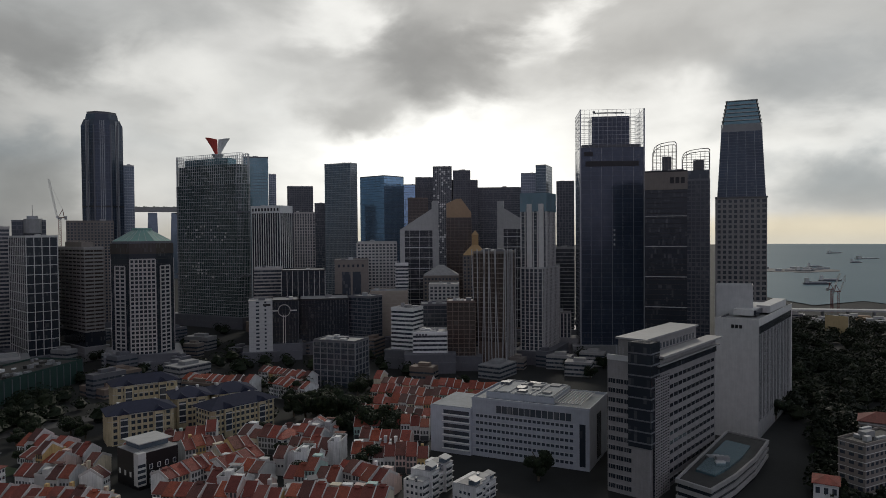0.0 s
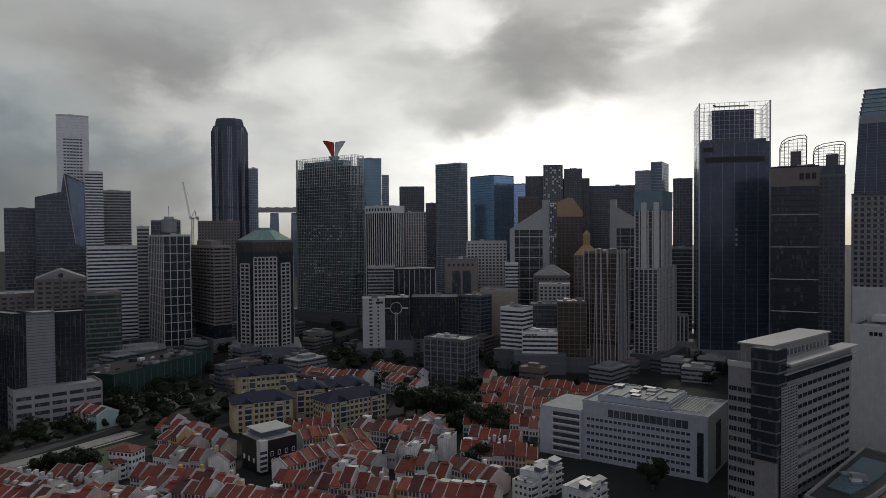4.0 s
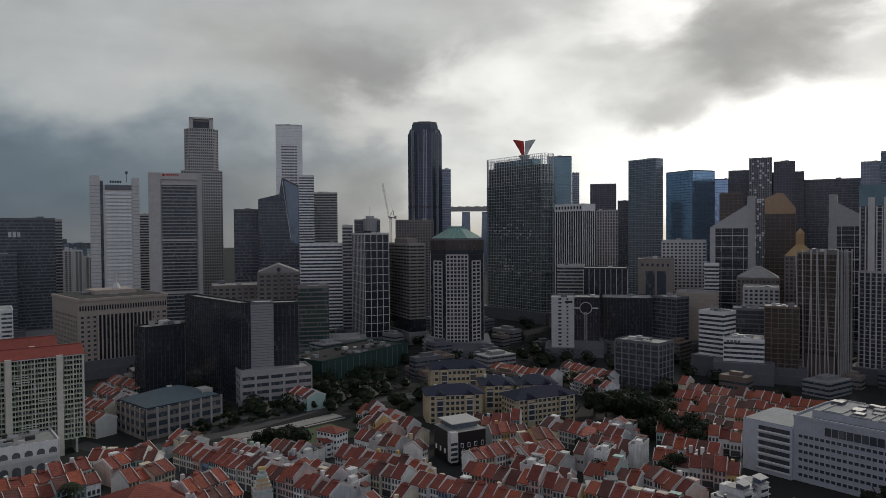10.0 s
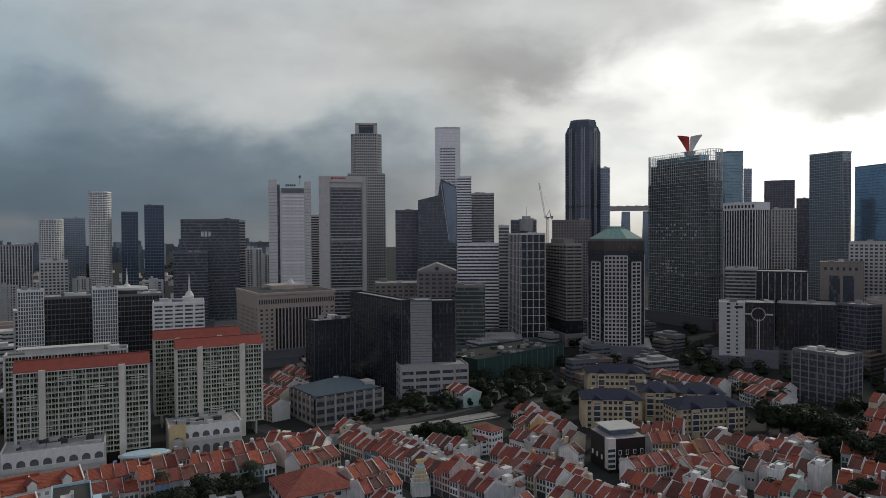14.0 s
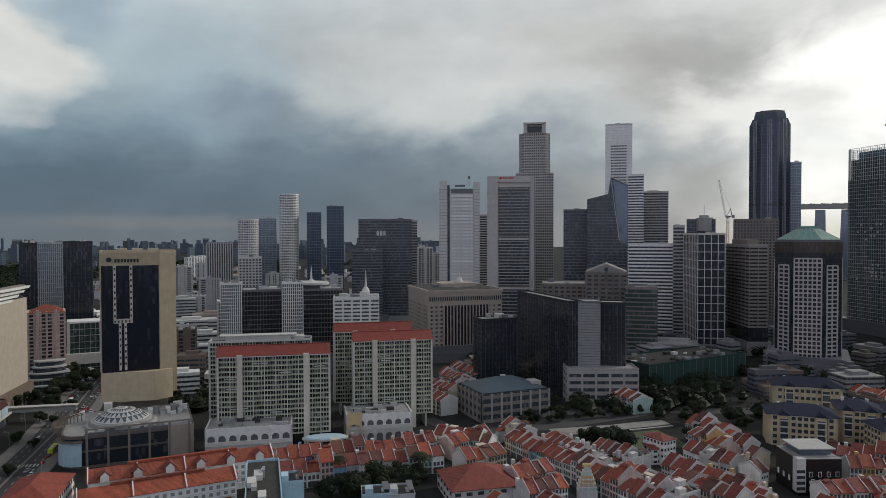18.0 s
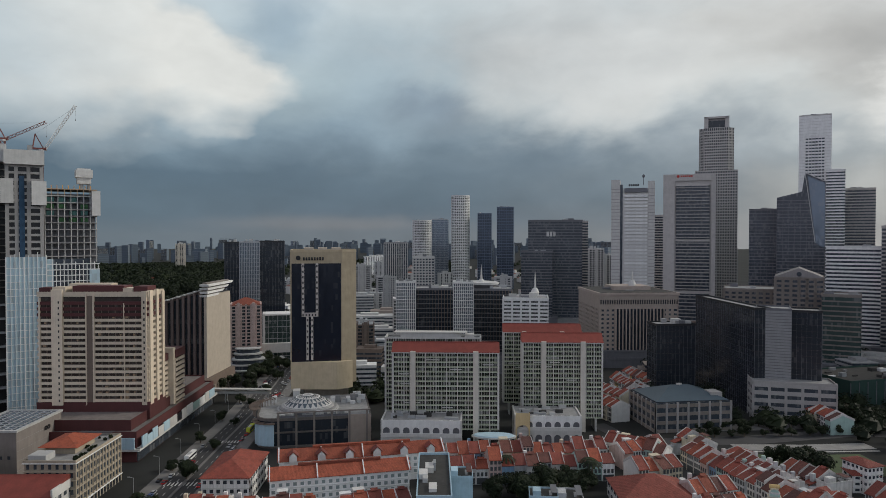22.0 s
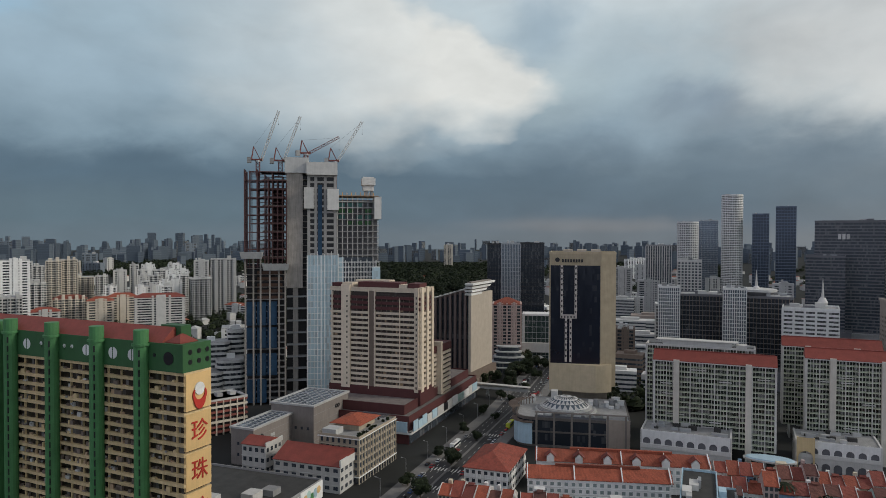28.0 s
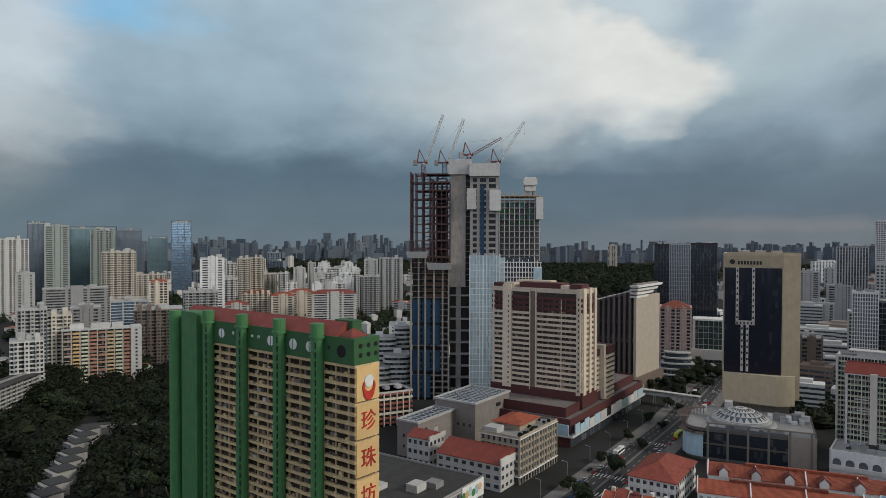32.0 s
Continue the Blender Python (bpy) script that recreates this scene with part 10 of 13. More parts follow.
crown_for(-208.7, 846.5, 22.3, 42.0, 65, 'white_crown', 151.3, 151.3, 0)
crown_for(-102.8, 776.6, 36.8, 36.8, 7.5, 'portal', 89.3, 89.3, 0)
crown_for(89.5, 651.6, 29.8, 23.8, 65, 'glass_cap', 153.2, 153.2, 0)
crown_for(-429.9, 550.9, 37.6, 37.6, 38.0, 'pediment', 82.0, 82.0, 0)
tapered_tower(366.3, 852.1, 55.1, 55.1, -23.3, 158.3, 237.4, 246.8, 275.5)
arch_screen(213.5, 668.8, 21.4, 24, -17.7, 176.6, 203.2)
arch_screen(240.3, 659.6, 24.3, 24, -20.0, 175.6, 195.6)
civic_block(51.9, 373.8, 38.6, 63.7, 64, 30.3)
stone_office_top(110.1, 343.4, 83.8, 20.4, 49.8, 61.0)
fin_slab_extras(198.6, 439.5, 102.2, 22.1, 54.1, 67.1)
# housing slabs and their podiums
gallery_flats(-357.1, 245.7, 47.6, 12, 63, 53.7)
gallery_flats(-394.5, 255.3, 50.2, 12, 63, 54.5)
gallery_flats(-364.0, 170.2, 59.9, 12, 63, 52.0, (0.19, 0.79))
gallery_flats(-405.4, 180.8, 59.5, 13, 63, 54.1, (), False)
arched_podium(-358.2, 153.0, 43.8, 22, 63, 17.4, 8)
arched_podium(-343.5, 225.8, 37.4, 24, 63, 15.7, 7, True)
oval_canopy(-336.0, 186.6, 8, 60.9)
sand_tower(-452.0, 121.5, 41.9, 32, 75.0, 108.6)
dome_podium(-410.4, 104.6, 63.5, 52, 75, 16.4)
park_centre(-445.7, -10.7, 21.0, 60.4, 156, 87.5)
ribbed_hotel(-565.4, 51.8, 46.0, 36.0, 152, 81.8)
unfinished_tower(-499.3, -61.1, 97.0, 166.5, 175.7, 172.3, 149.2, 28.8, 14.5, 20.7, 30.4)
green_yellow_slab(-227.5, -101.8, 9.7, 100.1, 151, 90.2)

# ---- terraces of shophouses ----
terrace(-50.0, 516.3, 39.8, 490.3, 13.0, 9.5, 3.4, seed=1)
terrace(-50.0, 487.1, 35.9, 463.6, 13.0, 9.5, 3.4, seed=2)
terrace(-49.9, 457.7, 35.8, 440.2, 13.0, 9.5, 3.4, seed=3)
terrace(-54.0, 430.6, 13.5, 416.8, 13.0, 9.5, 3.4, seed=4)
terrace(-52.4, 403.7, -8.6, 402.1, 13.0, 9.5, 3.4, seed=5)
terrace(-202.5, 536.7, -140.8, 514.2, 13.0, 9.5, 3.4, seed=6)
terrace(-146.2, 561.1, -101.5, 533.7, 13.0, 9.5, 3.4, seed=7)
terrace(-124.9, 513.2, -94.3, 490.9, 13.0, 9.5, 3.4, seed=8)
terrace(-46.8, 349.3, -8.1, 348.6, 13.0, 9.5, 3.4, seed=9)
terrace(-110.6, 384.6, -88.7, 377.3, 13.0, 9.5, 3.4, seed=10)
terrace(-89.8, 389.2, -66.4, 382.2, 13.0, 9.5, 3.4, seed=11)
terrace(-114.0, 333.4, -85.0, 326.9, 13.0, 9.5, 3.4, seed=12)
terrace(-72.3, 321.0, -47.5, 315.1, 13.0, 9.5, 3.4, seed=13)
terrace(-47.8, 326.5, -25.2, 310.9, 13.0, 9.5, 3.4, seed=14)
terrace(-124.3, 298.6, -85.6, 292.1, 13.0, 9.5, 3.4, seed=15)
terrace(-95.6, 295.0, -68.9, 292.3, 13.0, 9.5, 3.4, seed=16)
terrace(-66.1, 296.5, -23.4, 287.8, 13.0, 9.5, 3.4, seed=17)
terrace(-116.4, 273.3, -82.5, 269.3, 13.0, 9.5, 3.4, seed=18)
terrace(-136.9, 357.5, -119.8, 370.5, 13.0, 9.5, 3.4, seed=19)
terrace(-116.8, 351.0, -104.3, 364.7, 13.0, 9.5, 3.4, seed=20)
terrace(-153.2, 376.6, -126.2, 382.6, 13.0, 9.5, 3.4, seed=21)
terrace(-129.7, 313.1, -114.3, 336.2, 13.0, 9.5, 3.4, seed=22)
terrace(-109.0, 327.2, -94.9, 346.7, 13.0, 9.5, 3.4, seed=23)
terrace(-270.3, 267.8, -163.0, 249.2, 13.0, 9.5, 3.4, seed=24)
terrace(-255.4, 282.4, -215.4, 268.3, 13.0, 9.5, 3.4, seed=25)
terrace(-191.2, 294.8, -139.8, 288.6, 13.0, 9.5, 3.4, seed=26)
terrace(-178.7, 282.4, -144.6, 276.2, 13.0, 9.5, 3.4, seed=27)
terrace(-138.8, 276.1, -104.3, 269.6, 13.0, 9.5, 3.4, seed=28)
terrace(-222.8, 368.5, -181.0, 354.6, 13.0, 9.5, 3.4, seed=29)
terrace(-209.3, 348.5, -186.4, 339.4, 13.0, 9.5, 3.4, seed=30)
terrace(-412.3, 316.2, -372.2, 311.8, 13.0, 9.5, 3.4, seed=31)
terrace(-385.4, 293.7, -352.9, 288.5, 13.0, 9.5, 3.4, seed=32)
terrace(-314.8, 404.8, -273.9, 389.8, 13.0, 9.5, 3.4, seed=33)
terrace(-285.5, 231.3, -282.5, 256.2, 13.0, 9.5, 3.4, seed=34)
terrace(-261.0, 220.0, -257.8, 243.0, 13.0, 9.5, 3.4, seed=35)
terrace(-228.2, 223.0, -223.6, 242.3, 13.0, 9.5, 3.4, seed=36)
terrace(-210.5, 212.7, -205.5, 232.0, 13.0, 9.5, 3.4, seed=37)
terrace(-319.4, 149.6, -292.3, 227.2, 13.0, 9.5, 3.4, seed=38)
terrace(-300.0, 237.4, -270.9, 251.6, 13.0, 9.5, 3.4, seed=39)
terrace(-302.0, 143.0, -275.5, 219.0, 12.0, 9.0, 3.4, unit=6.2, seed=41)
terrace(-300.3, 19.2, -288.9, 49.2, 13.0, 9.5, 3.4, seed=42)
terrace(-285.8, 51.1, -282.0, 72.2, 13.0, 9.5, 3.4, seed=43)
terrace(-274.8, 80.1, -271.7, 108.9, 13.0, 9.5, 3.4, seed=44)
terrace(-428.0, 346.0, -388.0, 338.0, 13.0, 9.5, 3.4, seed=45)
terrace(-444.0, 371.0, -402.0, 363.0, 13.0, 9.5, 3.4, seed=46)
terrace(-392.0, 330.0, -362.0, 325.0, 13.0, 9.5, 3.4, seed=47)
terrace(-452.0, 330.0, -440.0, 300.0, 13.0, 9.5, 3.4, seed=48)
# ---- long terraces by the main road ----
long_terrace(-333.0, 67.4, -316.1, 145.0, 14, 13.0, 4.0, 6)
long_terrace(-310.4, 58.6, -298.8, 119.6, 13, 12.5, 4.0, 0)
# ---- blocks by the main road ----
flat_block('corner_house', 'white corner house with orange hipped roof', -333.7, 47.6, 36, 21, 156.4, 12, WALLS[0], 3, 'red', n=12, category='house')
colonial_block(-357.2, -20.3, 41, 22, 155, 22)
flat_block('hall', 'white hall with dark red pitched roof', -340.7, -38.4, 25, 36, 156.0, 12.5, OFFWHITE, 3, 'gable', n=6, category='building')
flat_block('annex', 'white annex with small dark red roof', -357.2, -69.5, 14, 14, 156.0, 15, OFFWHITE, 3, 'gable', n=4, category='building')
shopping_mall(-363.0, -75.0, 36, 14, 19, 40, 28, 24, 14, 155.5)
flat_block('shop_podium', 'low stained flat roof podium with painted edge', -297.9, -72.9, 52, 62, 156.0, 11.0, GREY, 2, 'deck', n=9, category='building')
mural_panel(-300.7, -37.5, 156)
maroon_podium(-468.1, 3.7, 128, 62, 156, 15)
# ---- chinatown low rise ----
pavilion_block(-335.3, 320.3, 48.8, 37.6, 73.5, 18.2)
market_block(-328.4, 516.2, 111.0, 45, 80, 17.0)
yellow_flats(-180.2, 406.8, 36.0, 20, 33, 17.5)
yellow_flats(-128.0, 424.0, 44.0, 20, 48, 17.0)
yellow_flats(-140.0, 452.0, 26.0, 22, 30, 18.5)
yellow_flats(-162.4, 438.7, 22.2, 22, 30, 18.8)
yellow_flats(-200.5, 460.4, 39.9, 18, 33, 22.5)
modern_house(-144.8, 335.7, 20.1, 20, 52, 16.9)
stepped_house(-6.8, 314.3, 24, 13, 59.2, 13, 1)
stepped_house(14.5, 305.7, 22, 12, 55.3, 11, 2)
stepped_house(-61.1, 303.4, 18, 11, 21.3, 10, 3)
stepped_house(-107.9, 333.2, 16, 11, 27.8, 9, 4)
temple_gateway(-200.9, 244.1, 49.2)
flat_block('gable_house', 'tall white gabled corner house with tiled roof', -211.1, 315.0, 9, 14, 82.0, 13, WALLS[0], 4, 'red', n=4, category='house')
flat_block('wall_house', 'white gable walled house block with tiled roof', -91.0, 381.9, 16, 18, 60.0, 9, WHITE, 2, 'red', n=4, category='house')
flat_block('shed_block', 'flat roofed block with pale blue walls and stained dark roof', -253.8, 113.5, 50.3, 13, 156, 23.0, LIGHTBLUE, 0, 'deck', n=5, category='building')
flat_house(-256.5, 126.5, 156, 12, 10, 21, LIGHTBLUE)
flat_block('temple_hall', 'white corner shophouse with gable end', -211.7, 314.5, 11.3, 10.3, 60, 8.2, WHITE, 3, 'red', n=3, category='house')
flat_block('red_hall', 'broad red roofed market hall', -236.9, 210.4, 31.3, 28, 65, 7.6, OFFWHITE, 2, 'red', n=6, category='building')
# ---- right hand side ----
curved_annex(135.6, 327.1, [(-33.0, -24.3), (-23.5, -36.6), (-6.0, -19.3), (13.1, 3.5), (31.4, 30.0), (18.0, 46.6)], 10)
flat_block('brown_block', 'brown grey block with flat roof', 188.6, 303.7, 30, 12, 28.0, 28, BROWNGREY, 8, 'deck', n=9, category='building')
flat_block('red_house', 'red tiled house among trees', 229.0, 361.6, 19.6, 16, -32.3, 19.7, BROWNGREY, 2, 'red', n=5, category='house')
flat_block('red_house', 'small red tiled house among trees', 162.9, 293.9, 9.3, 12, -28.9, 12.8, WHITE, 2, 'red', n=3, category='house')
# ---- ground ----
strip('road', [(-112.6, -80.0), (-315.3, 9.1), (-471.2, 77.6), (-640.9, 141.1), (-874.7, 243.9)], 34, 0.12, ASPHALT, 'wide dark asphalt main road with many lanes', 'road')
strip('pavement', [(-120.2, -62.5), (-322.9, 26.5), (-478.8, 95.0), (-648.5, 158.6), (-882.3, 261.3)], 7, 0.25, PAVING, 'grey paved footway', 'pavement')
strip('pavement', [(-105.0, -97.5), (-307.7, -8.4), (-463.6, 60.1), (-633.3, 123.6), (-867.1, 226.4)], 7, 0.25, PAVING, 'grey paved footway', 'pavement')
strip('road', [(-355.2, 271.6), (-286.7, 263.6), (-207.1, 237.7), (-111.5, 206.6)], 11, 0.14, ASPHALT, 'narrow asphalt street between shophouses', 'road')
strip('road', [(-346.3, 157.1), (-305.5, 288.0), (-289.0, 335.5), (-274.1, 404.5), (-201.2, 486.1)], 16, 0.13, ASPHALT, 'asphalt cross street with trees', 'road')
strip('plaza', [(-321.6, 322.1), (-302.4, 371.7), (-288.7, 426.0)], 14, 0.16, PAVING, 'pale paved plaza in front of offices', 'pavement')
strip('lawn', [(-260.0, 294.0), (-243.0, 326.0), (-230.0, 358.0)], 34, 0.18, mat("grass", (0.06, 0.085, 0.035), streak=0, var=.4), 'dull green lawn of a small park', 'lawn')
strip('car_park', [(-284.0, 312.0), (-266.0, 348.0), (-253.0, 384.0)], 11, 0.19, mat("pale worn concrete", (0.24, 0.235, 0.225), streak=0, var=.4), 'pale worn concrete car park beside the lawn', 'car park')
strip('path', [(-277.0, 309.0), (-258.0, 347.0), (-245.0, 380.0)], 1.6, 0.21, mat("pale kerb stone", (0.36, 0.35, 0.33), streak=0), 'pale kerb line beside the car park', 'path')
# ---- houses that fill the blocks between the terraces ----
def old_house(x, y, rot, depth, eave, wall, tile, rear):
    shophouse(x, y, rot, 5.6, float(depth), eave, 3.6, WALLS[wall], tile, True, rear, 'houses of the old quarter')


old_house(-20.6, 376.5, 172, 12, 8.2, 6, TILE_RED, False)
old_house(-26.1, 377.3, 172, 12, 8.2, 0, TILE_BROWN, True)
old_house(-31.7, 378.1, 172, 12, 8.2, 2, TILE_RED, True)
old_house(-37.2, 378.9, 172, 12, 7.6, 0, TILE_ORANGE, False)
old_house(-42.8, 379.6, 172, 12, 9.0, 3, TILE_BROWN, False)
flat_house(-56.4, 362.9, 172, 6.4, 14, 11.4, WALLS[0])
old_house(-64.6, 345.3, 172, 12, 8.2, 0, TILE_BROWN, False)
old_house(-62.0, 363.7, 172, 14, 8.2, 3, TILE_BROWN, True)
flat_house(-70.1, 346.1, 172, 6.4, 14, 11.4, WALLS[0])
old_house(-67.5, 364.4, 172, 14, 9.0, 6, TILE_RED, False)
old_house(-80.8, 310.3, 172, 12, 7.6, 6, TILE_BROWN, False)
old_house(-75.7, 346.9, 262, 14, 7.6, 0, TILE_RED, True)
old_house(-73.1, 365.2, 172, 14, 7.6, 3, TILE_ORANGE, True)
flat_house(-67.9, 401.9, 172, 6.4, 14, 8.6, WALLS[2])
old_house(-81.2, 347.7, 172, 14, 9.0, 4, TILE_BROWN, False)
old_house(-78.6, 366.0, 172, 14, 8.2, 1, TILE_BROWN, True)
old_house(-73.5, 402.6, 262, 12, 9.0, 3, TILE_RED, True)
old_house(-91.9, 311.8, 172, 14, 7.6, 0, TILE_BROWN, True)
old_house(-79.0, 403.4, 172, 14, 7.6, 4, TILE_BROWN, True)
flat_house(-97.4, 312.6, 172, 6.4, 14, 11.4, WALLS[3])
old_house(-103.0, 313.4, 172, 14, 9.0, 6, TILE_RED, True)
old_house(-138.4, 262.3, 172, 14, 7.6, 1, TILE_RED, True)
old_house(-146.6, 244.8, 262, 12, 9.0, 0, TILE_RED, True)
flat_house(-166.2, 266.2, 172, 6.4, 14, 8.6, WALLS[3])
old_house(-153.3, 357.8, 172, 12, 9.0, 1, TILE_RED, True)
old_house(-171.7, 267.0, 262, 14, 9.0, 3, TILE_BROWN, True)
old_house(-164.0, 322.0, 262, 12, 7.6, 0, TILE_BROWN, False)
old_house(-177.3, 267.8, 172, 14, 9.0, 3, TILE_RED, False)
old_house(-164.4, 359.4, 172, 12, 7.6, 6, TILE_ORANGE, False)
old_house(-190.5, 213.6, 172, 12, 8.2, 4, TILE_RED, True)
old_house(-182.8, 268.6, 172, 12, 7.6, 1, TILE_BROWN, True)
old_house(-175.1, 323.5, 172, 12, 8.2, 2, TILE_ORANGE, False)
old_house(-172.5, 341.8, 172, 14, 8.2, 1, TILE_BROWN, True)
old_house(-196.1, 214.4, 172, 14, 8.2, 3, TILE_RED, False)
old_house(-188.3, 269.3, 172, 14, 9.0, 4, TILE_RED, False)
old_house(-180.6, 324.3, 172, 14, 7.6, 4, TILE_BROWN, False)
old_house(-193.9, 270.1, 262, 14, 8.2, 6, TILE_RED, False)
flat_house(-186.2, 325.1, 172, 6.4, 14, 8.6, WALLS[4])
old_house(-209.7, 197.6, 172, 12, 8.2, 2, TILE_ORANGE, True)
old_house(-199.4, 270.9, 262, 14, 8.2, 2, TILE_RED, False)
old_house(-191.7, 325.9, 172, 14, 8.2, 0, TILE_BROWN, False)
old_house(-197.3, 326.6, 172, 12, 8.2, 0, TILE_RED, False)
flat_house(-208.0, 290.8, 172, 6.4, 14, 8.6, WALLS[3])
old_house(-213.5, 291.6, 172, 12, 9.0, 2, TILE_RED, True)
old_house(-219.0, 292.3, 172, 12, 7.6, 3, TILE_BROWN, True)
old_house(-224.6, 293.1, 172, 12, 8.2, 6, TILE_BROWN, False)
old_house(-230.1, 293.9, 172, 14, 7.6, 2, TILE_ORANGE, True)
old_house(-277.1, 281.8, 172, 14, 7.6, 3, TILE_BROWN, True)
flat_house(-282.6, 282.6, 172, 6.4, 14, 8.6, WALLS[1])
old_house(-288.2, 283.4, 172, 12, 9.0, 2, TILE_RED, True)
# ---- trees ----
tree(-229.8, 305.7, 1.7)
tree(-243.5, 317.1, 1.2)
tree(-98.0, 450.1, 1.5)
tree(-82.0, 446.2, 1.5)
tree(-69.1, 459.4, 1.4)
tree(-93.2, 474.6, 1.3)
tree(-80.5, 482.3, 1.2)
tree(-63.6, 506.8, 1.2)
tree(-55.4, 527.3, 1.0)
tree(-51.2, 407.4, 1.5)
tree(-42.0, 415.4, 1.4)
tree(-31.7, 411.7, 1.2)
tree(-60.2, 411.4, 1.3)
tree(15.2, 467.5, 1.2)
tree(8.2, 476.2, 1.0)
tree(-75.4, 359.7, 1.2)
tree(-86.4, 367.0, 1.0)
tree(-109.8, 406.6, 1.0)
tree(-246.6, 410.2, 1.3)
tree(-242.7, 390.2, 1.2)
tree(-199.3, 413.4, 1.0)
tree(-159.4, 383.5, 1.0)
tree(45.0, 330.3, 1.5)
tree(-283.4, 410.5, 1.6)
tree(-269.9, 425.0, 1.5)
tree(-301.5, 415.6, 1.2)
tree(-216.2, 355.4, 1.2)
tree(-248.2, 305.0, 1.2)
tree(-225.1, 414.9, 1.2)
tree(-211.1, 404.6, 1.0)
tree(-324.4, 309.5, 0.64)
tree(-321.0, 315.6, 0.57)
tree(-318.0, 318.5, 0.61)
tree(-314.3, 323.8, 0.67)
tree(-314.4, 334.6, 0.71)
tree(-311.9, 337.6, 0.77)
tree(-308.3, 343.7, 0.72)
tree(-306.4, 348.2, 0.7)
tree(-308.4, 360.2, 0.77)
tree(-301.3, 361.3, 0.77)
tree(-297.2, 366.3, 0.65)
tree(-297.7, 376.1, 0.78)
tree(-297.3, 385.2, 0.58)
tree(-290.3, 382.4, 0.66)
tree(-291.4, 394.9, 0.68)
tree(-288.9, 399.9, 0.7)
tree(-282.8, 401.8, 0.72)
tree(-280.1, 409.1, 0.8)
tree(-282.2, 420.6, 0.77)
tree(-308.1, 301.2, 0.73)
tree(-305.4, 308.9, 0.68)
tree(-302.5, 316.8, 0.71)
tree(-298.7, 326.4, 0.57)
tree(-296.0, 334.0, 0.71)
tree(-291.4, 345.1, 0.52)
tree(-288.3, 353.6, 0.6)
tree(-285.7, 361.0, 0.57)
tree(-281.5, 371.6, 0.72)
tree(-279.0, 378.9, 0.65)
tree(-275.5, 388.0, 0.68)
tree(-271.6, 397.9, 0.72)
tree(-38.2, 344.5, 1.4)
tree(-65.8, 328.8, 1.3)
tree(-89.3, 444.6, 2.0)
tree(-76.1, 433.5, 2.1)
tree(-62.9, 429.7, 2.0)
tree(-53.3, 438.5, 1.9)
tree(-40.9, 403.9, 2.0)
tree(-32.4, 400.1, 1.8)
tree(-104.2, 498.1, 1.7)
tree(-24.9, 407.5, 1.6)
tree(-124.8, 512.5, 1.5)
tree(13.0, 523.3, 1.4)
tree(-272.1, 163.2, 1.29)
tree(-269.5, 177.4, 1.36)
tree(-271.7, 187.2, 1.22)
tree(-263.4, 189.4, 1.16)
tree(-267.4, 198.5, 1.02)
tree(-264.2, 163.6, 1.22)
tree(-258.0, 174.2, 1.22)
tree(-272.0, 152.4, 1.02)
palm(-290.2, 167.8, 1.4)
palm(-270.6, 202.2, 1.4)
palm(-266.4, 201.0, 1.4)
flat_house(-249.8, 163.0, 150, 11, 12, 9, LIGHTBLUE)
flat_house(-245.9, 173.1, 150, 13, 12, 8, WALLS[2])
flat_house(-242.1, 219.4, 150, 14, 12, 7, MINT)
tree(-548.3, 64.8, 1.2)
tree(-562.0, 78.6, 1.3)
tree(-536.3, 86.9, 1.2)
tree(-596.3, 112.6, 1.3)
tree(-623.9, 127.6, 1.2)
tree(-644.5, 116.9, 1.1)
tree(-612.6, 97.2, 1.2)
tree(-315.7, 10.0, 0.94)
tree(-331.2, 4.5, 0.78)
tree(-359.1, 27.6, 0.95)
tree(-374.6, 22.1, 0.71)
tree(-402.5, 45.2, 0.63)
tree(-418.0, 39.7, 0.81)
tree(-445.9, 62.8, 0.61)
tree(-461.4, 57.3, 0.67)
tree(-489.3, 80.4, 0.74)
tree(-504.8, 74.9, 0.81)
tree(-532.7, 98.0, 0.65)
tree(-548.2, 92.5, 0.61)
tree(-576.1, 115.6, 0.90)
tree(-591.7, 110.1, 0.71)
tree(-619.6, 133.2, 0.94)
tree(-635.1, 127.8, 0.91)
# trees of the southern park and of the hill beside the slab
tree(341.6, 503.7, 1.52)
tree(341.0, 590.2, 1.55)
tree(439.0, 748.7, 1.51)
tree(411.4, 625.9, 1.29)
tree(513.6, 724.4, 1.52)
tree(191.3, 312.2, 1.43)
tree(191.0, 317.8, 1.59)
tree(197.4, 339.2, 1.60)
tree(393.4, 611.1, 1.38)
tree(368.2, 663.2, 1.12)
tree(456.9, 563.0, 1.87)
tree(357.4, 489.9, 1.57)
tree(319.5, 455.7, 1.35)
tree(383.9, 563.2, 1.34)
tree(436.2, 643.0, 1.12)
tree(391.9, 647.7, 1.35)
tree(472.9, 637.9, 1.29)
tree(358.9, 474.6, 1.66)
tree(331.8, 418.3, 1.37)
tree(271.7, 531.3, 1.78)
tree(328.9, 430.6, 1.62)
tree(267.3, 541.2, 1.28)
tree(398.8, 508.2, 1.25)
tree(375.2, 721.0, 1.25)
tree(464.2, 646.5, 1.61)
tree(252.3, 484.7, 1.20)
tree(457.7, 642.3, 1.32)
tree(332.5, 481.5, 1.44)
tree(475.0, 713.5, 1.22)
tree(558.0, 666.7, 1.80)
tree(248.5, 540.1, 1.86)
tree(207.6, 432.7, 1.70)
tree(326.3, 639.6, 1.52)
tree(316.2, 442.9, 1.28)
tree(-378.8, -176.9, 1.40)
tree(-172.1, -153.5, 1.83)
tree(-414.1, -336.7, 1.83)
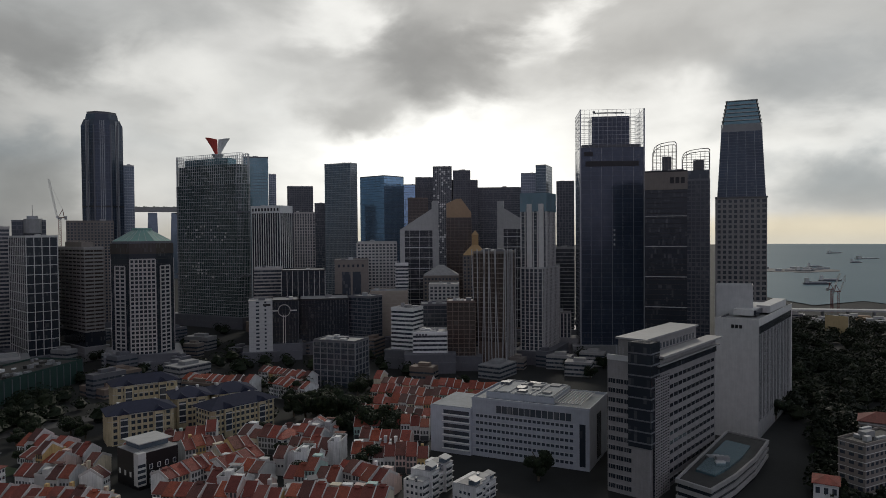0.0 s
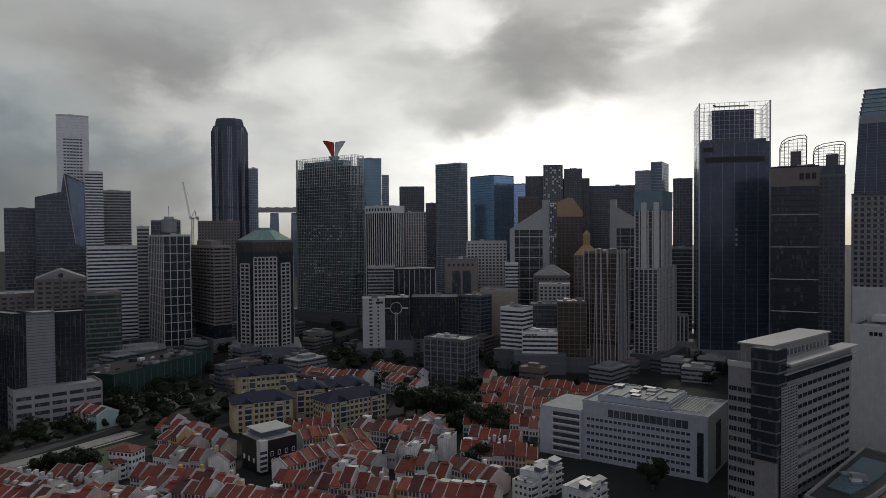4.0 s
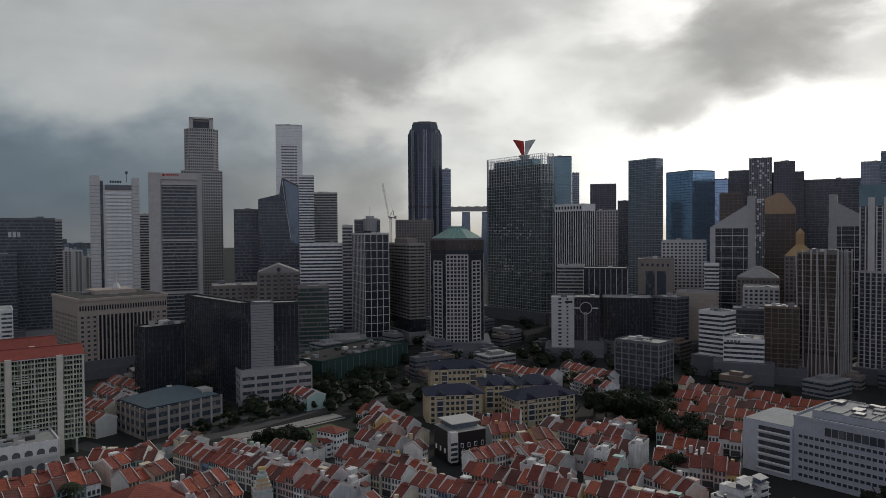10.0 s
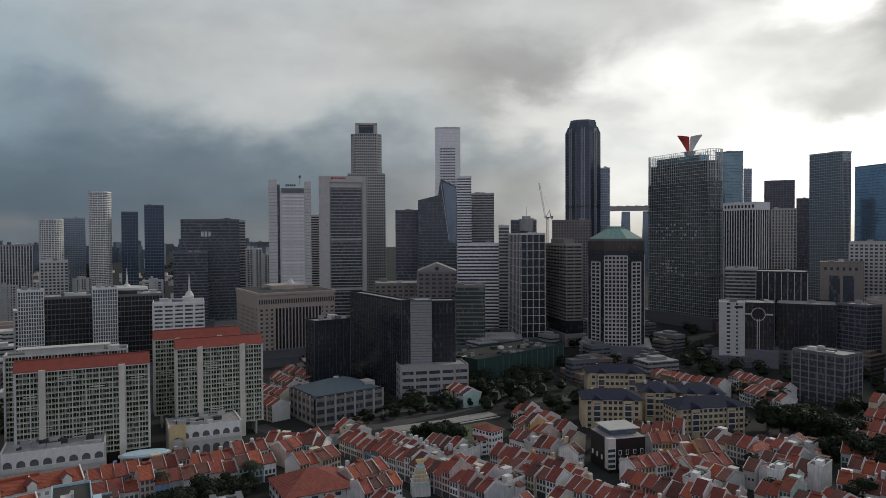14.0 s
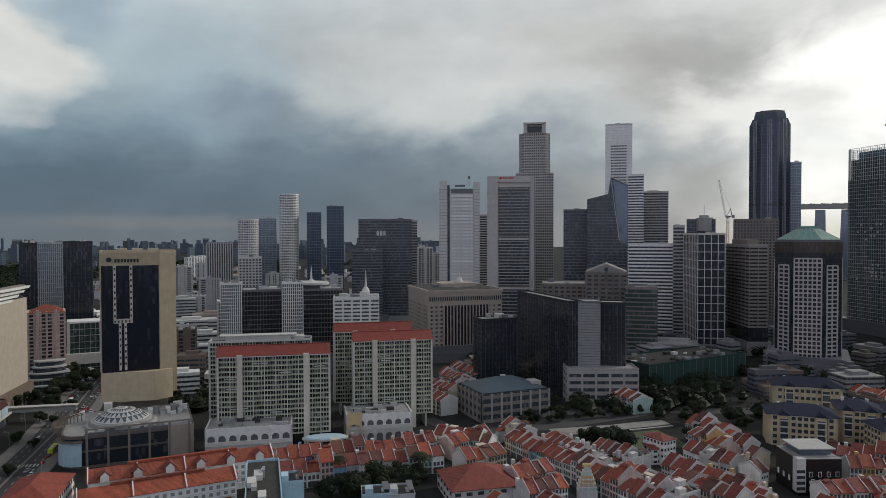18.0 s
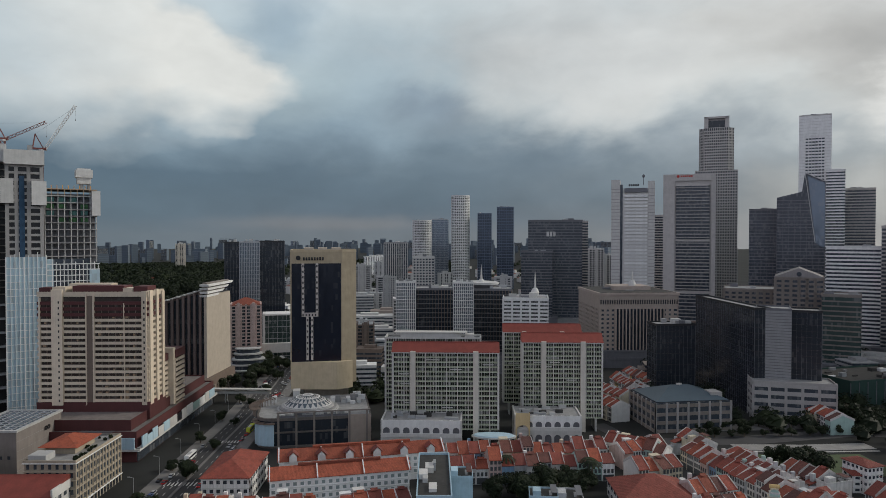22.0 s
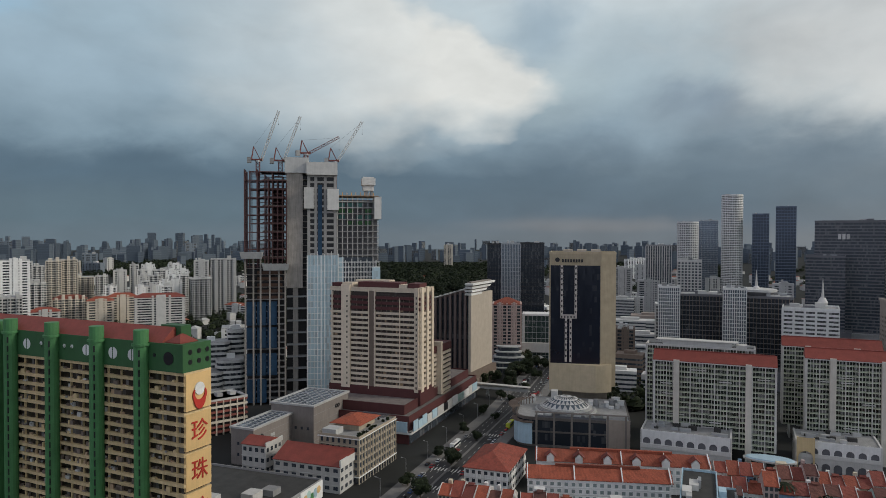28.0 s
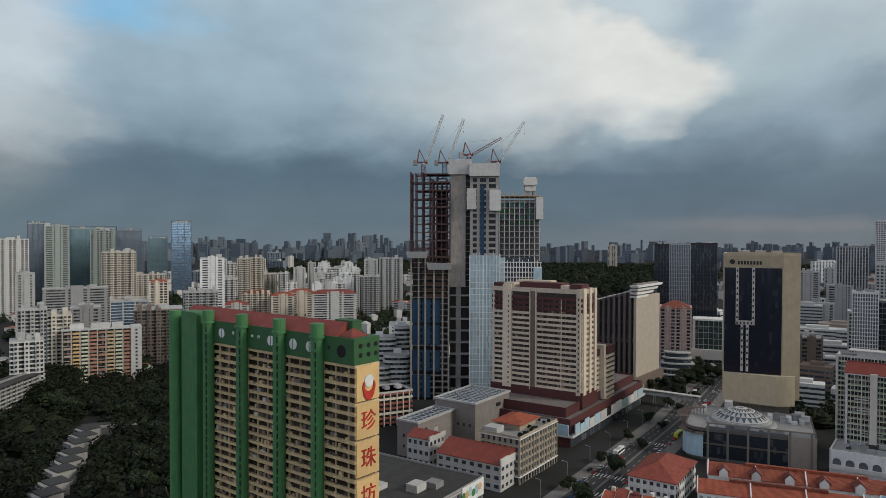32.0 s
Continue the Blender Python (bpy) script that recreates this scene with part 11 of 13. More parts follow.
tree(-299.1, -286.3, 1.21)
tree(-383.3, -223.5, 1.57)
tree(-453.0, -292.0, 1.63)
tree(-258.5, -156.4, 1.80)
tree(-400.9, -272.8, 1.45)
tree(-352.9, -187.2, 1.77)
tree(-433.5, -224.3, 1.85)
tree(-373.0, -331.6, 1.21)
tree(-405.9, -313.1, 1.23)
tree(-286.9, -163.0, 1.57)
tree(-317.1, -206.1, 1.74)
tree(-302.5, -131.8, 1.29)
tree(-295.8, -146.2, 1.88)
tree(-179.8, -166.0, 1.55)
tree(-278.5, -164.7, 1.45)
tree(-239.2, -147.3, 1.43)
tree(-364.6, -180.1, 1.70)
tree(-205.6, -128.7, 1.32)
tree(-359.6, -223.8, 1.75)
tree(-416.5, -260.8, 1.64)
tree(-287.4, -188.1, 1.55)
tree(-349.7, -193.9, 1.69)
tree(-327.4, -153.4, 1.50)
tree(-391.7, -369.0, 1.46)
tree(-352.7, -337.1, 1.38)
tree(-213.6, -143.8, 1.77)
tree(-408.4, -323.7, 1.75)
tree(-202.2, -147.9, 1.61)
tree(-302.4, -132.2, 1.74)
tree(-300.3, -136.8, 1.27)
tree(-461.5, -205.8, 1.28)
low_office(101.6, 604.5, 22, 14, -20, 12, STONE)
tree(107.6, 588.5, 1.2)
low_office(112.5, 574.8, 22, 14, -20, 12, STONE)
tree(118.5, 558.8, 1.2)
low_office(133.2, 618.3, 22, 14, -20, 12, STONE)
tree(139.2, 602.3, 1.2)
low_office(92.8, 643.3, 22, 14, -20, 12, STONE)
tree(98.8, 627.3, 1.2)
low_office(-403.0, 717.1, 22, 17, 57, 11, DARKGREY)
low_office(-30.0, 633.0, 19, 14, -33, 16, BROWNGREY)
low_office(165.5, 744.2, 30, 23, -33, 13, GREY)
low_office(-374.9, 424.8, 14, 10, -20, 15, GREY)
low_office(-219.5, 868.8, 23, 17, -33, 16, GREY)
low_office(-11.6, 736.2, 27, 21, 57, 9, BROWN)
low_office(-254.0, 518.8, 26, 10, 57, 17, DARKGREY)
low_office(78.6, 708.5, 22, 15, -20, 17, DARKGREY)
low_office(-16.0, 549.1, 20, 12, -20, 14, BROWN)
low_office(-198.6, 673.0, 18, 12, 57, 10, DARKGREY)
low_office(102.6, 643.9, 31, 16, 57, 8, DARKGREY)
low_office(-227.1, 854.7, 16, 19, -33, 8, BROWN)
low_office(-200.7, 834.1, 29, 13, 57, 17, DARKGREY)
low_office(-204.8, 856.4, 15, 22, -20, 14, DARKGREY)
low_office(-287.2, 695.0, 31, 13, -20, 10, DARKGREY)
low_office(-451.0, 630.6, 16, 13, -20, 12, DARKGREY)
low_office(60.7, 653.6, 22, 14, -20, 15, BROWNGREY)
low_office(-356.8, 699.5, 18, 17, 57, 16, DARKGREY)
low_office(-413.5, 462.7, 13, 22, -33, 13, DARKGREY)
low_office(-33.0, 707.3, 20, 15, 57, 9, BROWNGREY)
low_office(-427.6, 383.1, 25, 17, 57, 14, BROWNGREY)
low_office(97.1, 690.5, 21, 20, -33, 10, BROWNGREY)
low_office(90.2, 614.9, 13, 12, 57, 14, DARKGREY)
low_office(94.1, 748.8, 14, 11, 57, 8, BROWN)
low_office(-267.9, 568.3, 27, 22, 57, 9, BROWN)
low_office(-59.1, 749.9, 21, 11, 57, 10, GREY)
low_office(-261.2, 614.1, 28, 19, 57, 9, GREY)
low_office(-439.8, 436.4, 21, 14, -20, 16, GREY)
low_office(64.6, 605.1, 13, 12, -20, 10, BROWNGREY)
low_office(-510.1, 483.9, 23, 10, -33, 14, DARKGREY)
low_office(-23.0, 823.4, 20, 12, -20, 10, GREY)
low_office(27.7, 758.4, 14, 21, 57, 14, DARKGREY)
low_office(-431.5, 774.0, 27, 22, -33, 10, GREY)
low_office(44.6, 726.0, 17, 17, -33, 9, BROWN)
low_office(-380.0, 813.7, 31, 24, -33, 10, DARKGREY)
low_office(-231.1, 607.1, 14, 11, -33, 13, DARKGREY)
low_office(-426.3, 384.0, 20, 17, 57, 18, BROWNGREY)
low_office(-422.8, 401.4, 24, 11, -33, 8, BROWNGREY)
low_office(-255.2, 519.1, 32, 21, -33, 7, BROWN)
low_office(-44.0, 745.6, 18, 13, 57, 16, DARKGREY)
low_office(-626.7, 534.4, 17, 18, -33, 9, GREY)
low_office(39.8, 731.4, 28, 13, -33, 9, GREY)
low_office(-245.8, 678.9, 16, 11, -20, 13, BROWNGREY)
low_office(-276.4, 593.0, 15, 19, -33, 17, DARKGREY)
low_office(-423.2, 730.4, 29, 16, -33, 15, DARKGREY)
low_office(130.3, 755.6, 22, 10, -20, 14, GREY)
low_office(-286.2, 668.7, 30, 18, 57, 17, GREY)
low_office(-368.0, 540.1, 22, 22, -20, 18, GREY)
low_office(61.8, 790.3, 20, 13, -33, 15, BROWNGREY)
low_office(-343.3, 624.3, 19, 12, -20, 17, GREY)
low_office(174.9, 874.4, 29, 23, 57, 9, GREY)
low_office(-402.7, 437.1, 17, 21, 57, 10, GREY)
low_office(-166.3, 877.7, 31, 23, -20, 7, BROWN)
low_office(-222.1, 571.0, 15, 13, -33, 14, DARKGREY)
low_office(-497.0, 747.8, 19, 20, 57, 14, DARKGREY)
low_office(-144.1, 688.5, 28, 11, -20, 11, BROWNGREY)
low_office(45.0, 642.2, 30, 23, 57, 13, GREY)
low_office(-86.5, 652.4, 31, 17, 57, 12, BROWNGREY)
low_office(-393.5, 784.4, 25, 16, -33, 11, DARKGREY)
low_office(-253.0, 719.1, 29, 15, -20, 14, GREY)
low_office(-609.6, 572.9, 17, 22, -20, 18, BROWN)
low_office(-301.4, 768.7, 28, 13, 57, 16, DARKGREY)
low_office(42.9, 813.8, 28, 18, 57, 17, DARKGREY)
low_office(-68.9, 670.0, 15, 24, -20, 18, BROWN)
low_office(-408.3, 444.3, 23, 24, -20, 7, BROWNGREY)
low_office(-25.6, 646.9, 30, 14, -33, 13, BROWNGREY)
low_office(-289.5, 606.4, 12, 19, 57, 16, GREY)
low_office(29.9, 704.7, 19, 14, -20, 16, BROWNGREY)
low_office(77.7, 697.7, 13, 13, 57, 16, DARKGREY)
low_office(44.5, 574.6, 30, 20, 57, 11, GREY)
low_office(-328.2, 743.2, 14, 12, 57, 15, BROWN)
low_office(-466.7, 630.1, 24, 15, -20, 12, BROWNGREY)
low_office(-485.1, 700.6, 15, 17, -20, 18, DARKGREY)
low_office(-201.7, 543.9, 29, 19, 57, 18, GREY)
low_office(-185.4, 524.4, 26, 11, -20, 8, BROWN)
# ---- far city ----
STEPPED = 'white stepped far block of flats'
COARSE, FINE = dict(fh=6.0, pier=9.0, bh=2.4), dict(fh=3.2, pier=5.0)
slab_block(-495.0, -419.8, 19.3, 18, 130.3, 60.5, PALE)
slab_block(-507.1, -405.0, 16.0, 18, 128.6, 55.0, CREAM)
slab_block(-566.8, -425.9, 23.9, 18, 126.9, 54.4, GREY, style=1)
slab_block(-832.1, -576.0, 40.1, 24, 124.7, 97.1, CREAM)
slab_block(-1221.6, -714.1, 34.9, 30, 120.3, 143.0, FARSLATE, label='blue glass far tower with open roof frame')
slab_block(-1064.5, -766.9, 36.7, 24, 125.8, 127.5, FARSAGE, style=0)
slab_block(-1023.2, -821.2, 35.6, 24, 128.8, 134.5, FARSAGE, style=1)
slab_block(-1081.6, -909.2, 25.4, 26, 130.1, 139.2, FARDARK)
slab_block(-872.2, -767.8, 33.9, 24, 131.4, 113.2, OFFWHITE)
slab_block(-981.0, -519.3, 34.0, 20, 117.9, 82.9, OFFWHITE)
slab_block(-1096.0, -512.7, 45.4, 20, 115.1, 79.1, CREAM)
slab_block(-1030.7, -463.3, 42.7, 20, 114.2, 59.6, CREAM)
slab_block(-598.1, -373.2, 40.4, 30, 122.0, 51.3, BROWN)
slab_block(-710.8, -392.5, 34.9, 24, 118.9, 58.0, PALE)
slab_block(-656.1, -403.1, 29.8, 20, 121.6, 44.0, FARSAGE)
slab_block(-430.9, -370.1, 19.5, 16, 130.6, 46.1, OFFWHITE)
slab_block(-504.5, -408.3, 10.3, 18, 128.9, 44.2, FARBLUE)
slab_block(-689.6, -593.8, 17.2, 20, 130.7, 76.4, STONE)
slab_block(-719.7, -553.6, 65.8, 16, 127.6, 58.6, GREY, style=1)
slab_block(-670.7, -452.3, 36.3, 18, 124.0, 50.0, OFFWHITE, style=3)
slab_block(-752.8, -469.1, 19.6, 14, 121.9, 64.3, CREAM, roof=TILE_ORANGE)
slab_block(-1096.2, -808.3, 73.6, 24, 126.4, 130.6, FARBLUE)
slab_block(-1750.7, -1181.4, 63.9, 24, 124.0, 132.5, FARDARK)
slab_block(-1621.6, -1013.0, 45.0, 24, 122.0, 111.7, FARBLUE)
slab_block(-999.8, -278.9, 26.6, 16, 105.6, 59.2, PALE)
slab_block(-1146.4, -319.3, 21.9, 20, 105.6, 79.1, STONE)
slab_block(-1099.7, -272.5, 36.3, 26, 103.9, 83.0, STONE)
slab_block(-898.9, -458.3, 29.7, 18, 117.0, 58.9, OFFWHITE)
slab_block(-593.2, -137.8, 19.5, 18, 103.1, 42.9, WHITE)
slab_block(-804.0, -428.3, 27.6, 22, 118.0, 91.2, WHITE)
slab_block(-953.6, -458.2, 16.9, 16, 115.7, 85.7, CREAM)
slab_block(-970.1, -446.8, 20.1, 16, 114.7, 86.7, CREAM)
slab_block(-643.1, 101.3, 25.5, 22, 81.0, 57.0, WALLS[6], roof=TILE_ORANGE, label='pink block of flats with orange hipped roof', style=0)
slab_block(-595.8, 198.6, 14.7, 16, 71.5, 39.8, BROWN)
slab_block(-640.5, 251.3, 16.4, 16, 68.6, 56.2, OFFWHITE)
slab_block(-860.0, 294.5, 28.5, 18, 71.1, 43.4, OFFWHITE)
slab_block(-947.2, 347.8, 27.9, 18, 69.8, 58.9, PALE)
slab_block(-1054.0, 344.9, 30.4, 18, 71.9, 70.8, OFFWHITE)
slab_block(-1225.1, 464.0, 41.6, 20, 69.3, 77.2, OFFWHITE)
slab_block(-1907.1, 136.7, 23.2, 24, 85.9, 95.1, CREAM)
slab_block(-1888.0, 302.1, 41.4, 24, 80.9, 97.1, GREY)
slab_block(-788.8, 451.8, 22.0, 18, 60.2, 64.4, PALE)
slab_block(-1119.4, 777.7, 48.9, 26, 55.2, 135.4, OFFWHITE)
slab_block(-966.1, 730.3, 33.4, 22, 52.9, 95.0, OFFWHITE)
slab_block(-992.2, 778.3, 19.8, 22, 51.9, 84.0, PALE)
slab_block(-952.1, 1041.3, 13.2, 22, 42.4, 92.1, PALE)
striped_flats(-515.0, -376.5, 50.1, 16, 126.2, 42.7)
grey_flats(-386.0, -355.9, 99.3, 14, 192.7, 23)
hillside_home(-365.0, -274.0, 9.5, 11, 61.8, 6.2)
hillside_home(-351.2, -266.6, 10.5, 11, 61.8, 6.7)
hillside_home(-337.5, -259.2, 9.5, 11, 61.8, 7.2)
hillside_home(-323.8, -251.9, 10.5, 11, 61.8, 6.2)
hillside_home(-310.0, -244.5, 9.5, 11, 61.8, 6.7)
hillside_home(-296.2, -237.1, 10.5, 11, 61.8, 7.2)
hillside_home(-282.5, -229.8, 9.5, 11, 61.8, 6.2)
hillside_home(-268.8, -222.4, 10.5, 11, 61.8, 6.7)
hillside_home(-255.0, -215.0, 9.5, 11, 61.8, 7.2)
hillside_home(-377.0, -268.0, 30, 6, 125.1, 6)
slab_block(-1132.4, -359.1, 16.4, 16, 107.6, 73.4, OFFWHITE, fh=3.2, label=STEPPED)
slab_block(-1093.5, -332.9, 15.1, 16, 106.9, 66.9, WHITE, fh=3.2, label=STEPPED)
slab_block(-1013.9, -421.5, 15.3, 16, 112.6, 61.8, OFFWHITE, fh=3.2, label=STEPPED)
slab_block(-991.7, -354.0, 11.5, 16, 109.6, 56.2, OFFWHITE, fh=3.2, label=STEPPED)
slab_block(-957.9, -313.9, 15.5, 16, 108.1, 51.5, WHITE, fh=3.2, label=STEPPED)
slab_block(-1120.6, -394.5, 17.7, 16, 109.4, 73.5, WHITE, fh=3.2, label=STEPPED)
slab_block(-1088.4, -348.9, 12.6, 16, 107.8, 66.9, WHITE, fh=3.2, label=STEPPED)
slab_block(-1039.0, -355.2, 13.5, 16, 108.9, 61.2, OFFWHITE, fh=3.2, label=STEPPED)
slab_block(-1000.2, -329.1, 12.6, 16, 108.2, 56.0, WHITE, fh=3.2, label=STEPPED)
slab_block(-952.6, -329.5, 15.5, 16, 109.1, 51.6, OFFWHITE, fh=3.2, label=STEPPED)
slab_block(-1113.8, -413.2, 11.8, 16, 110.4, 73.6, OFFWHITE, fh=3.2, label=STEPPED)
slab_block(-1064.7, -415.8, 17.2, 16, 111.3, 67.3, OFFWHITE, fh=3.2, label=STEPPED)
slab_block(-1050.8, -318.6, 13.4, 16, 106.9, 61.0, OFFWHITE, fh=3.2, label=STEPPED)
slab_block(-1000.6, -328.0, 14.5, 16, 108.1, 56.0, OFFWHITE, fh=3.2, label=STEPPED)
slab_block(-954.9, -322.9, 10.5, 16, 108.7, 51.6, WHITE, fh=3.2, label=STEPPED)
slab_block(-1133.9, -354.4, 12.5, 16, 107.4, 73.4, WHITE, fh=3.2, label=STEPPED)
slab_block(-1075.5, -387.0, 14.2, 16, 109.8, 67.1, OFFWHITE, fh=3.2, label=STEPPED)
slab_block(-1033.9, -369.7, 13.4, 16, 109.7, 61.3, OFFWHITE, fh=3.2, label=STEPPED)
slab_block(-1003.7, -318.5, 10.9, 16, 107.6, 55.9, WHITE, fh=3.2, label=STEPPED)
slab_block(-934.9, -376.8, 12.5, 16, 111.9, 52.1, WHITE, fh=3.2, label=STEPPED)
slab_block(-1132.6, -358.7, 15.4, 16, 107.6, 73.4, WHITE, fh=3.2, label=STEPPED)
slab_block(-1083.0, -365.4, 17.0, 16, 108.6, 67.0, OFFWHITE, fh=3.2, label=STEPPED)
slab_block(-1046.9, -331.1, 14.5, 16, 107.6, 61.1, WHITE, fh=3.2, label=STEPPED)
slab_block(-1004.9, -314.5, 12.1, 16, 107.4, 55.9, WHITE, fh=3.2, label=STEPPED)
slab_block(-947.7, -343.5, 11.9, 16, 109.9, 51.8, WHITE, fh=3.2, label=STEPPED)
slab_block(-1120.6, -394.4, 13.0, 16, 109.4, 73.5, WHITE, fh=3.2, label=STEPPED)
slab_block(-898.9, -412.4, 37.3, 18, 114.6, 40.2, CREAM, roof=TILE_ORANGE)
slab_block(-894.2, -373.4, 29.7, 18, 112.7, 38.2, CREAM, roof=TILE_ORANGE)
slab_block(-931.4, -361.2, 35.6, 18, 111.2, 40.0, CREAM, roof=TILE_ORANGE)
slab_block(-890.1, -299.0, 57.7, 18, 108.6, 42.8, OFFWHITE, roof=TILE_RED)
slab_block(-815.1, -402.3, 30.3, 18, 116.3, 33.1, OFFWHITE, roof=TILE_RED)
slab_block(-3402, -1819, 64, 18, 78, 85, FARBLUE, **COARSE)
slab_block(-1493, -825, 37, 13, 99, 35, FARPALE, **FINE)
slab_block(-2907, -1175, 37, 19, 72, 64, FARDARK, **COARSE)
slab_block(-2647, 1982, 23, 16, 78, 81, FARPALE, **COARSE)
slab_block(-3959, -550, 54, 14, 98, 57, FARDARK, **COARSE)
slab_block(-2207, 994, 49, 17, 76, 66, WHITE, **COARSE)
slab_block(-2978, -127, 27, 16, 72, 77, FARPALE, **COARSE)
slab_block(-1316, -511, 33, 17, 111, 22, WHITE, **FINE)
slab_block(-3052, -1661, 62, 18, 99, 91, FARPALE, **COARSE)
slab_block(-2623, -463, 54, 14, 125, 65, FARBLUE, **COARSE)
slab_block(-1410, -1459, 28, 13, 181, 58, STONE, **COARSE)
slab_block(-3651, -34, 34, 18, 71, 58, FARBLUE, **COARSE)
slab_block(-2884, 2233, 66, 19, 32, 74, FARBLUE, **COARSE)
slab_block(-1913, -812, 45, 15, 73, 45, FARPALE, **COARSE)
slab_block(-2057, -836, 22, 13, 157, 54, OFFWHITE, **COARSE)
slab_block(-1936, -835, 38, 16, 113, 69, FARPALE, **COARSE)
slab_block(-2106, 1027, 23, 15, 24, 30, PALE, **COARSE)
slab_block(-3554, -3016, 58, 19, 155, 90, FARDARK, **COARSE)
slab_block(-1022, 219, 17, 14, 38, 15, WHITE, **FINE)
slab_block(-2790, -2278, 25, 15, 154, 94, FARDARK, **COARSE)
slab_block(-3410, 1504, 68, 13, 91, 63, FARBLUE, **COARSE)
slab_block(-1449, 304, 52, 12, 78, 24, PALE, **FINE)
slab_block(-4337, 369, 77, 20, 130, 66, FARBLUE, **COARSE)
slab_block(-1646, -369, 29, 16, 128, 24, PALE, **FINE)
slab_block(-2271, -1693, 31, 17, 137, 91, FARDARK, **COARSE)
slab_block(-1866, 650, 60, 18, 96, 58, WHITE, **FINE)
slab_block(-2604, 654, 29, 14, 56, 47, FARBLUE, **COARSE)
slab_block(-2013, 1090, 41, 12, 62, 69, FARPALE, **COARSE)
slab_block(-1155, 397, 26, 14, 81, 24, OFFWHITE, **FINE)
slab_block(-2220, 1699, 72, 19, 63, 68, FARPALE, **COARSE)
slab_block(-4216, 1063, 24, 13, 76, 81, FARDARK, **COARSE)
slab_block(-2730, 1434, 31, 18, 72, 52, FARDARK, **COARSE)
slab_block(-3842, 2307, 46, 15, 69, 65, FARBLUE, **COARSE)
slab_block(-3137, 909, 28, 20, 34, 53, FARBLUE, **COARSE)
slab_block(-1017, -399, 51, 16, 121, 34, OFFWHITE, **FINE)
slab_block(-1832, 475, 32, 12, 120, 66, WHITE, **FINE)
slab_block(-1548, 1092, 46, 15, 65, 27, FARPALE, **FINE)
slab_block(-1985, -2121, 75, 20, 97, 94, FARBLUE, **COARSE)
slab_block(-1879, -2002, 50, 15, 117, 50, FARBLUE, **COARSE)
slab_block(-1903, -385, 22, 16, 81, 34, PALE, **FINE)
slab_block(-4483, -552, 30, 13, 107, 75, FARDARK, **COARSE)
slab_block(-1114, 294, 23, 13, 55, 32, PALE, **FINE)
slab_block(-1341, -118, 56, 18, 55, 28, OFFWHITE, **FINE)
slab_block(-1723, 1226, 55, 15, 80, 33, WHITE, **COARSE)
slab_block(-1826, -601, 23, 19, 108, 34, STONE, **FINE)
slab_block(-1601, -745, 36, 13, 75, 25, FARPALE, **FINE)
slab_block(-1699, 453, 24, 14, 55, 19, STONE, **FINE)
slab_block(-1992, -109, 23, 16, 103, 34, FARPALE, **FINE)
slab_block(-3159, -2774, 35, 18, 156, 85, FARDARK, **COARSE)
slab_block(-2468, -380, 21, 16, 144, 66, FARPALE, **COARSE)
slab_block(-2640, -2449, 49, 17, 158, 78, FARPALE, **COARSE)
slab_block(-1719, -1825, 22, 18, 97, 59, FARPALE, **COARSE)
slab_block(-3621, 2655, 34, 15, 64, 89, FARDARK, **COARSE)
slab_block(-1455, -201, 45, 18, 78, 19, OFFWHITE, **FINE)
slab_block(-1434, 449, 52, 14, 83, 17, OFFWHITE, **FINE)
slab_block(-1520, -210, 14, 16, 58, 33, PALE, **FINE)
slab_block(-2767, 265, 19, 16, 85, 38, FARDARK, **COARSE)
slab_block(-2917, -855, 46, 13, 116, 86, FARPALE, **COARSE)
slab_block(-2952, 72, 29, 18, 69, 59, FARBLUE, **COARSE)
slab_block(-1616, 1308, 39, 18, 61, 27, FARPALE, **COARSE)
slab_block(-2093, 476, 21, 16, 122, 36, STONE, **COARSE)
slab_block(-3315, 1583, 75, 15, 74, 55, FARBLUE, **COARSE)
slab_block(-3939, -135, 20, 16, 72, 68, FARBLUE, **COARSE)
slab_block(-2122, -1644, 50, 19, 108, 41, FARBLUE, **COARSE)
slab_block(-3456, -1024, 33, 17, 117, 83, FARPALE, **COARSE)
slab_block(-2037, -1741, 21, 20, 91, 43, FARDARK, **COARSE)
slab_block(-2900, -425, 59, 12, 58, 82, FARDARK, **COARSE)
slab_block(-2718, 583, 40, 13, 58, 36, FARDARK, **COARSE)
slab_block(-3645, -1946, 22, 13, 118, 91, FARDARK, **COARSE)
slab_block(-1215, 208, 24, 14, 90, 24, WHITE, **FINE)
slab_block(-2612, 1074, 69, 13, 48, 88, FARBLUE, **COARSE)
slab_block(-1341, 1041, 32, 12, 52, 31, CREAM, **FINE)
slab_block(-2236, -1215, 38, 16, 144, 42, FARBLUE, **COARSE)
slab_block(-3570, 513, 20, 20, 82, 84, FARBLUE, **COARSE)
slab_block(-4394, -1431, 72, 12, 68, 84, FARBLUE, **COARSE)
slab_block(-1366, 651, 56, 13, 90, 36, OFFWHITE, **FINE)
slab_block(-1720, -578, 16, 18, 154, 27, STONE, **FINE)
slab_block(-861, -897, 16, 16, 136, 19, PALE, **FINE)
slab_block(-3206, -84, 56, 19, 102, 62, FARDARK, **COARSE)
slab_block(-2448, 625, 48, 16, 86, 67, FARPALE, **COARSE)
slab_block(-1131, -986, 26, 19, 156, 28, WHITE, **FINE)
slab_block(-2986, -315, 71, 13, 106, 57, FARDARK, **COARSE)
slab_block(-2486, -1049, 34, 17, 73, 53, FARBLUE, **COARSE)
slab_block(-2067, 1727, 29, 19, 75, 60, FARBLUE, **COARSE)
slab_block(-3314, 573, 29, 19, 80, 91, FARPALE, **COARSE)
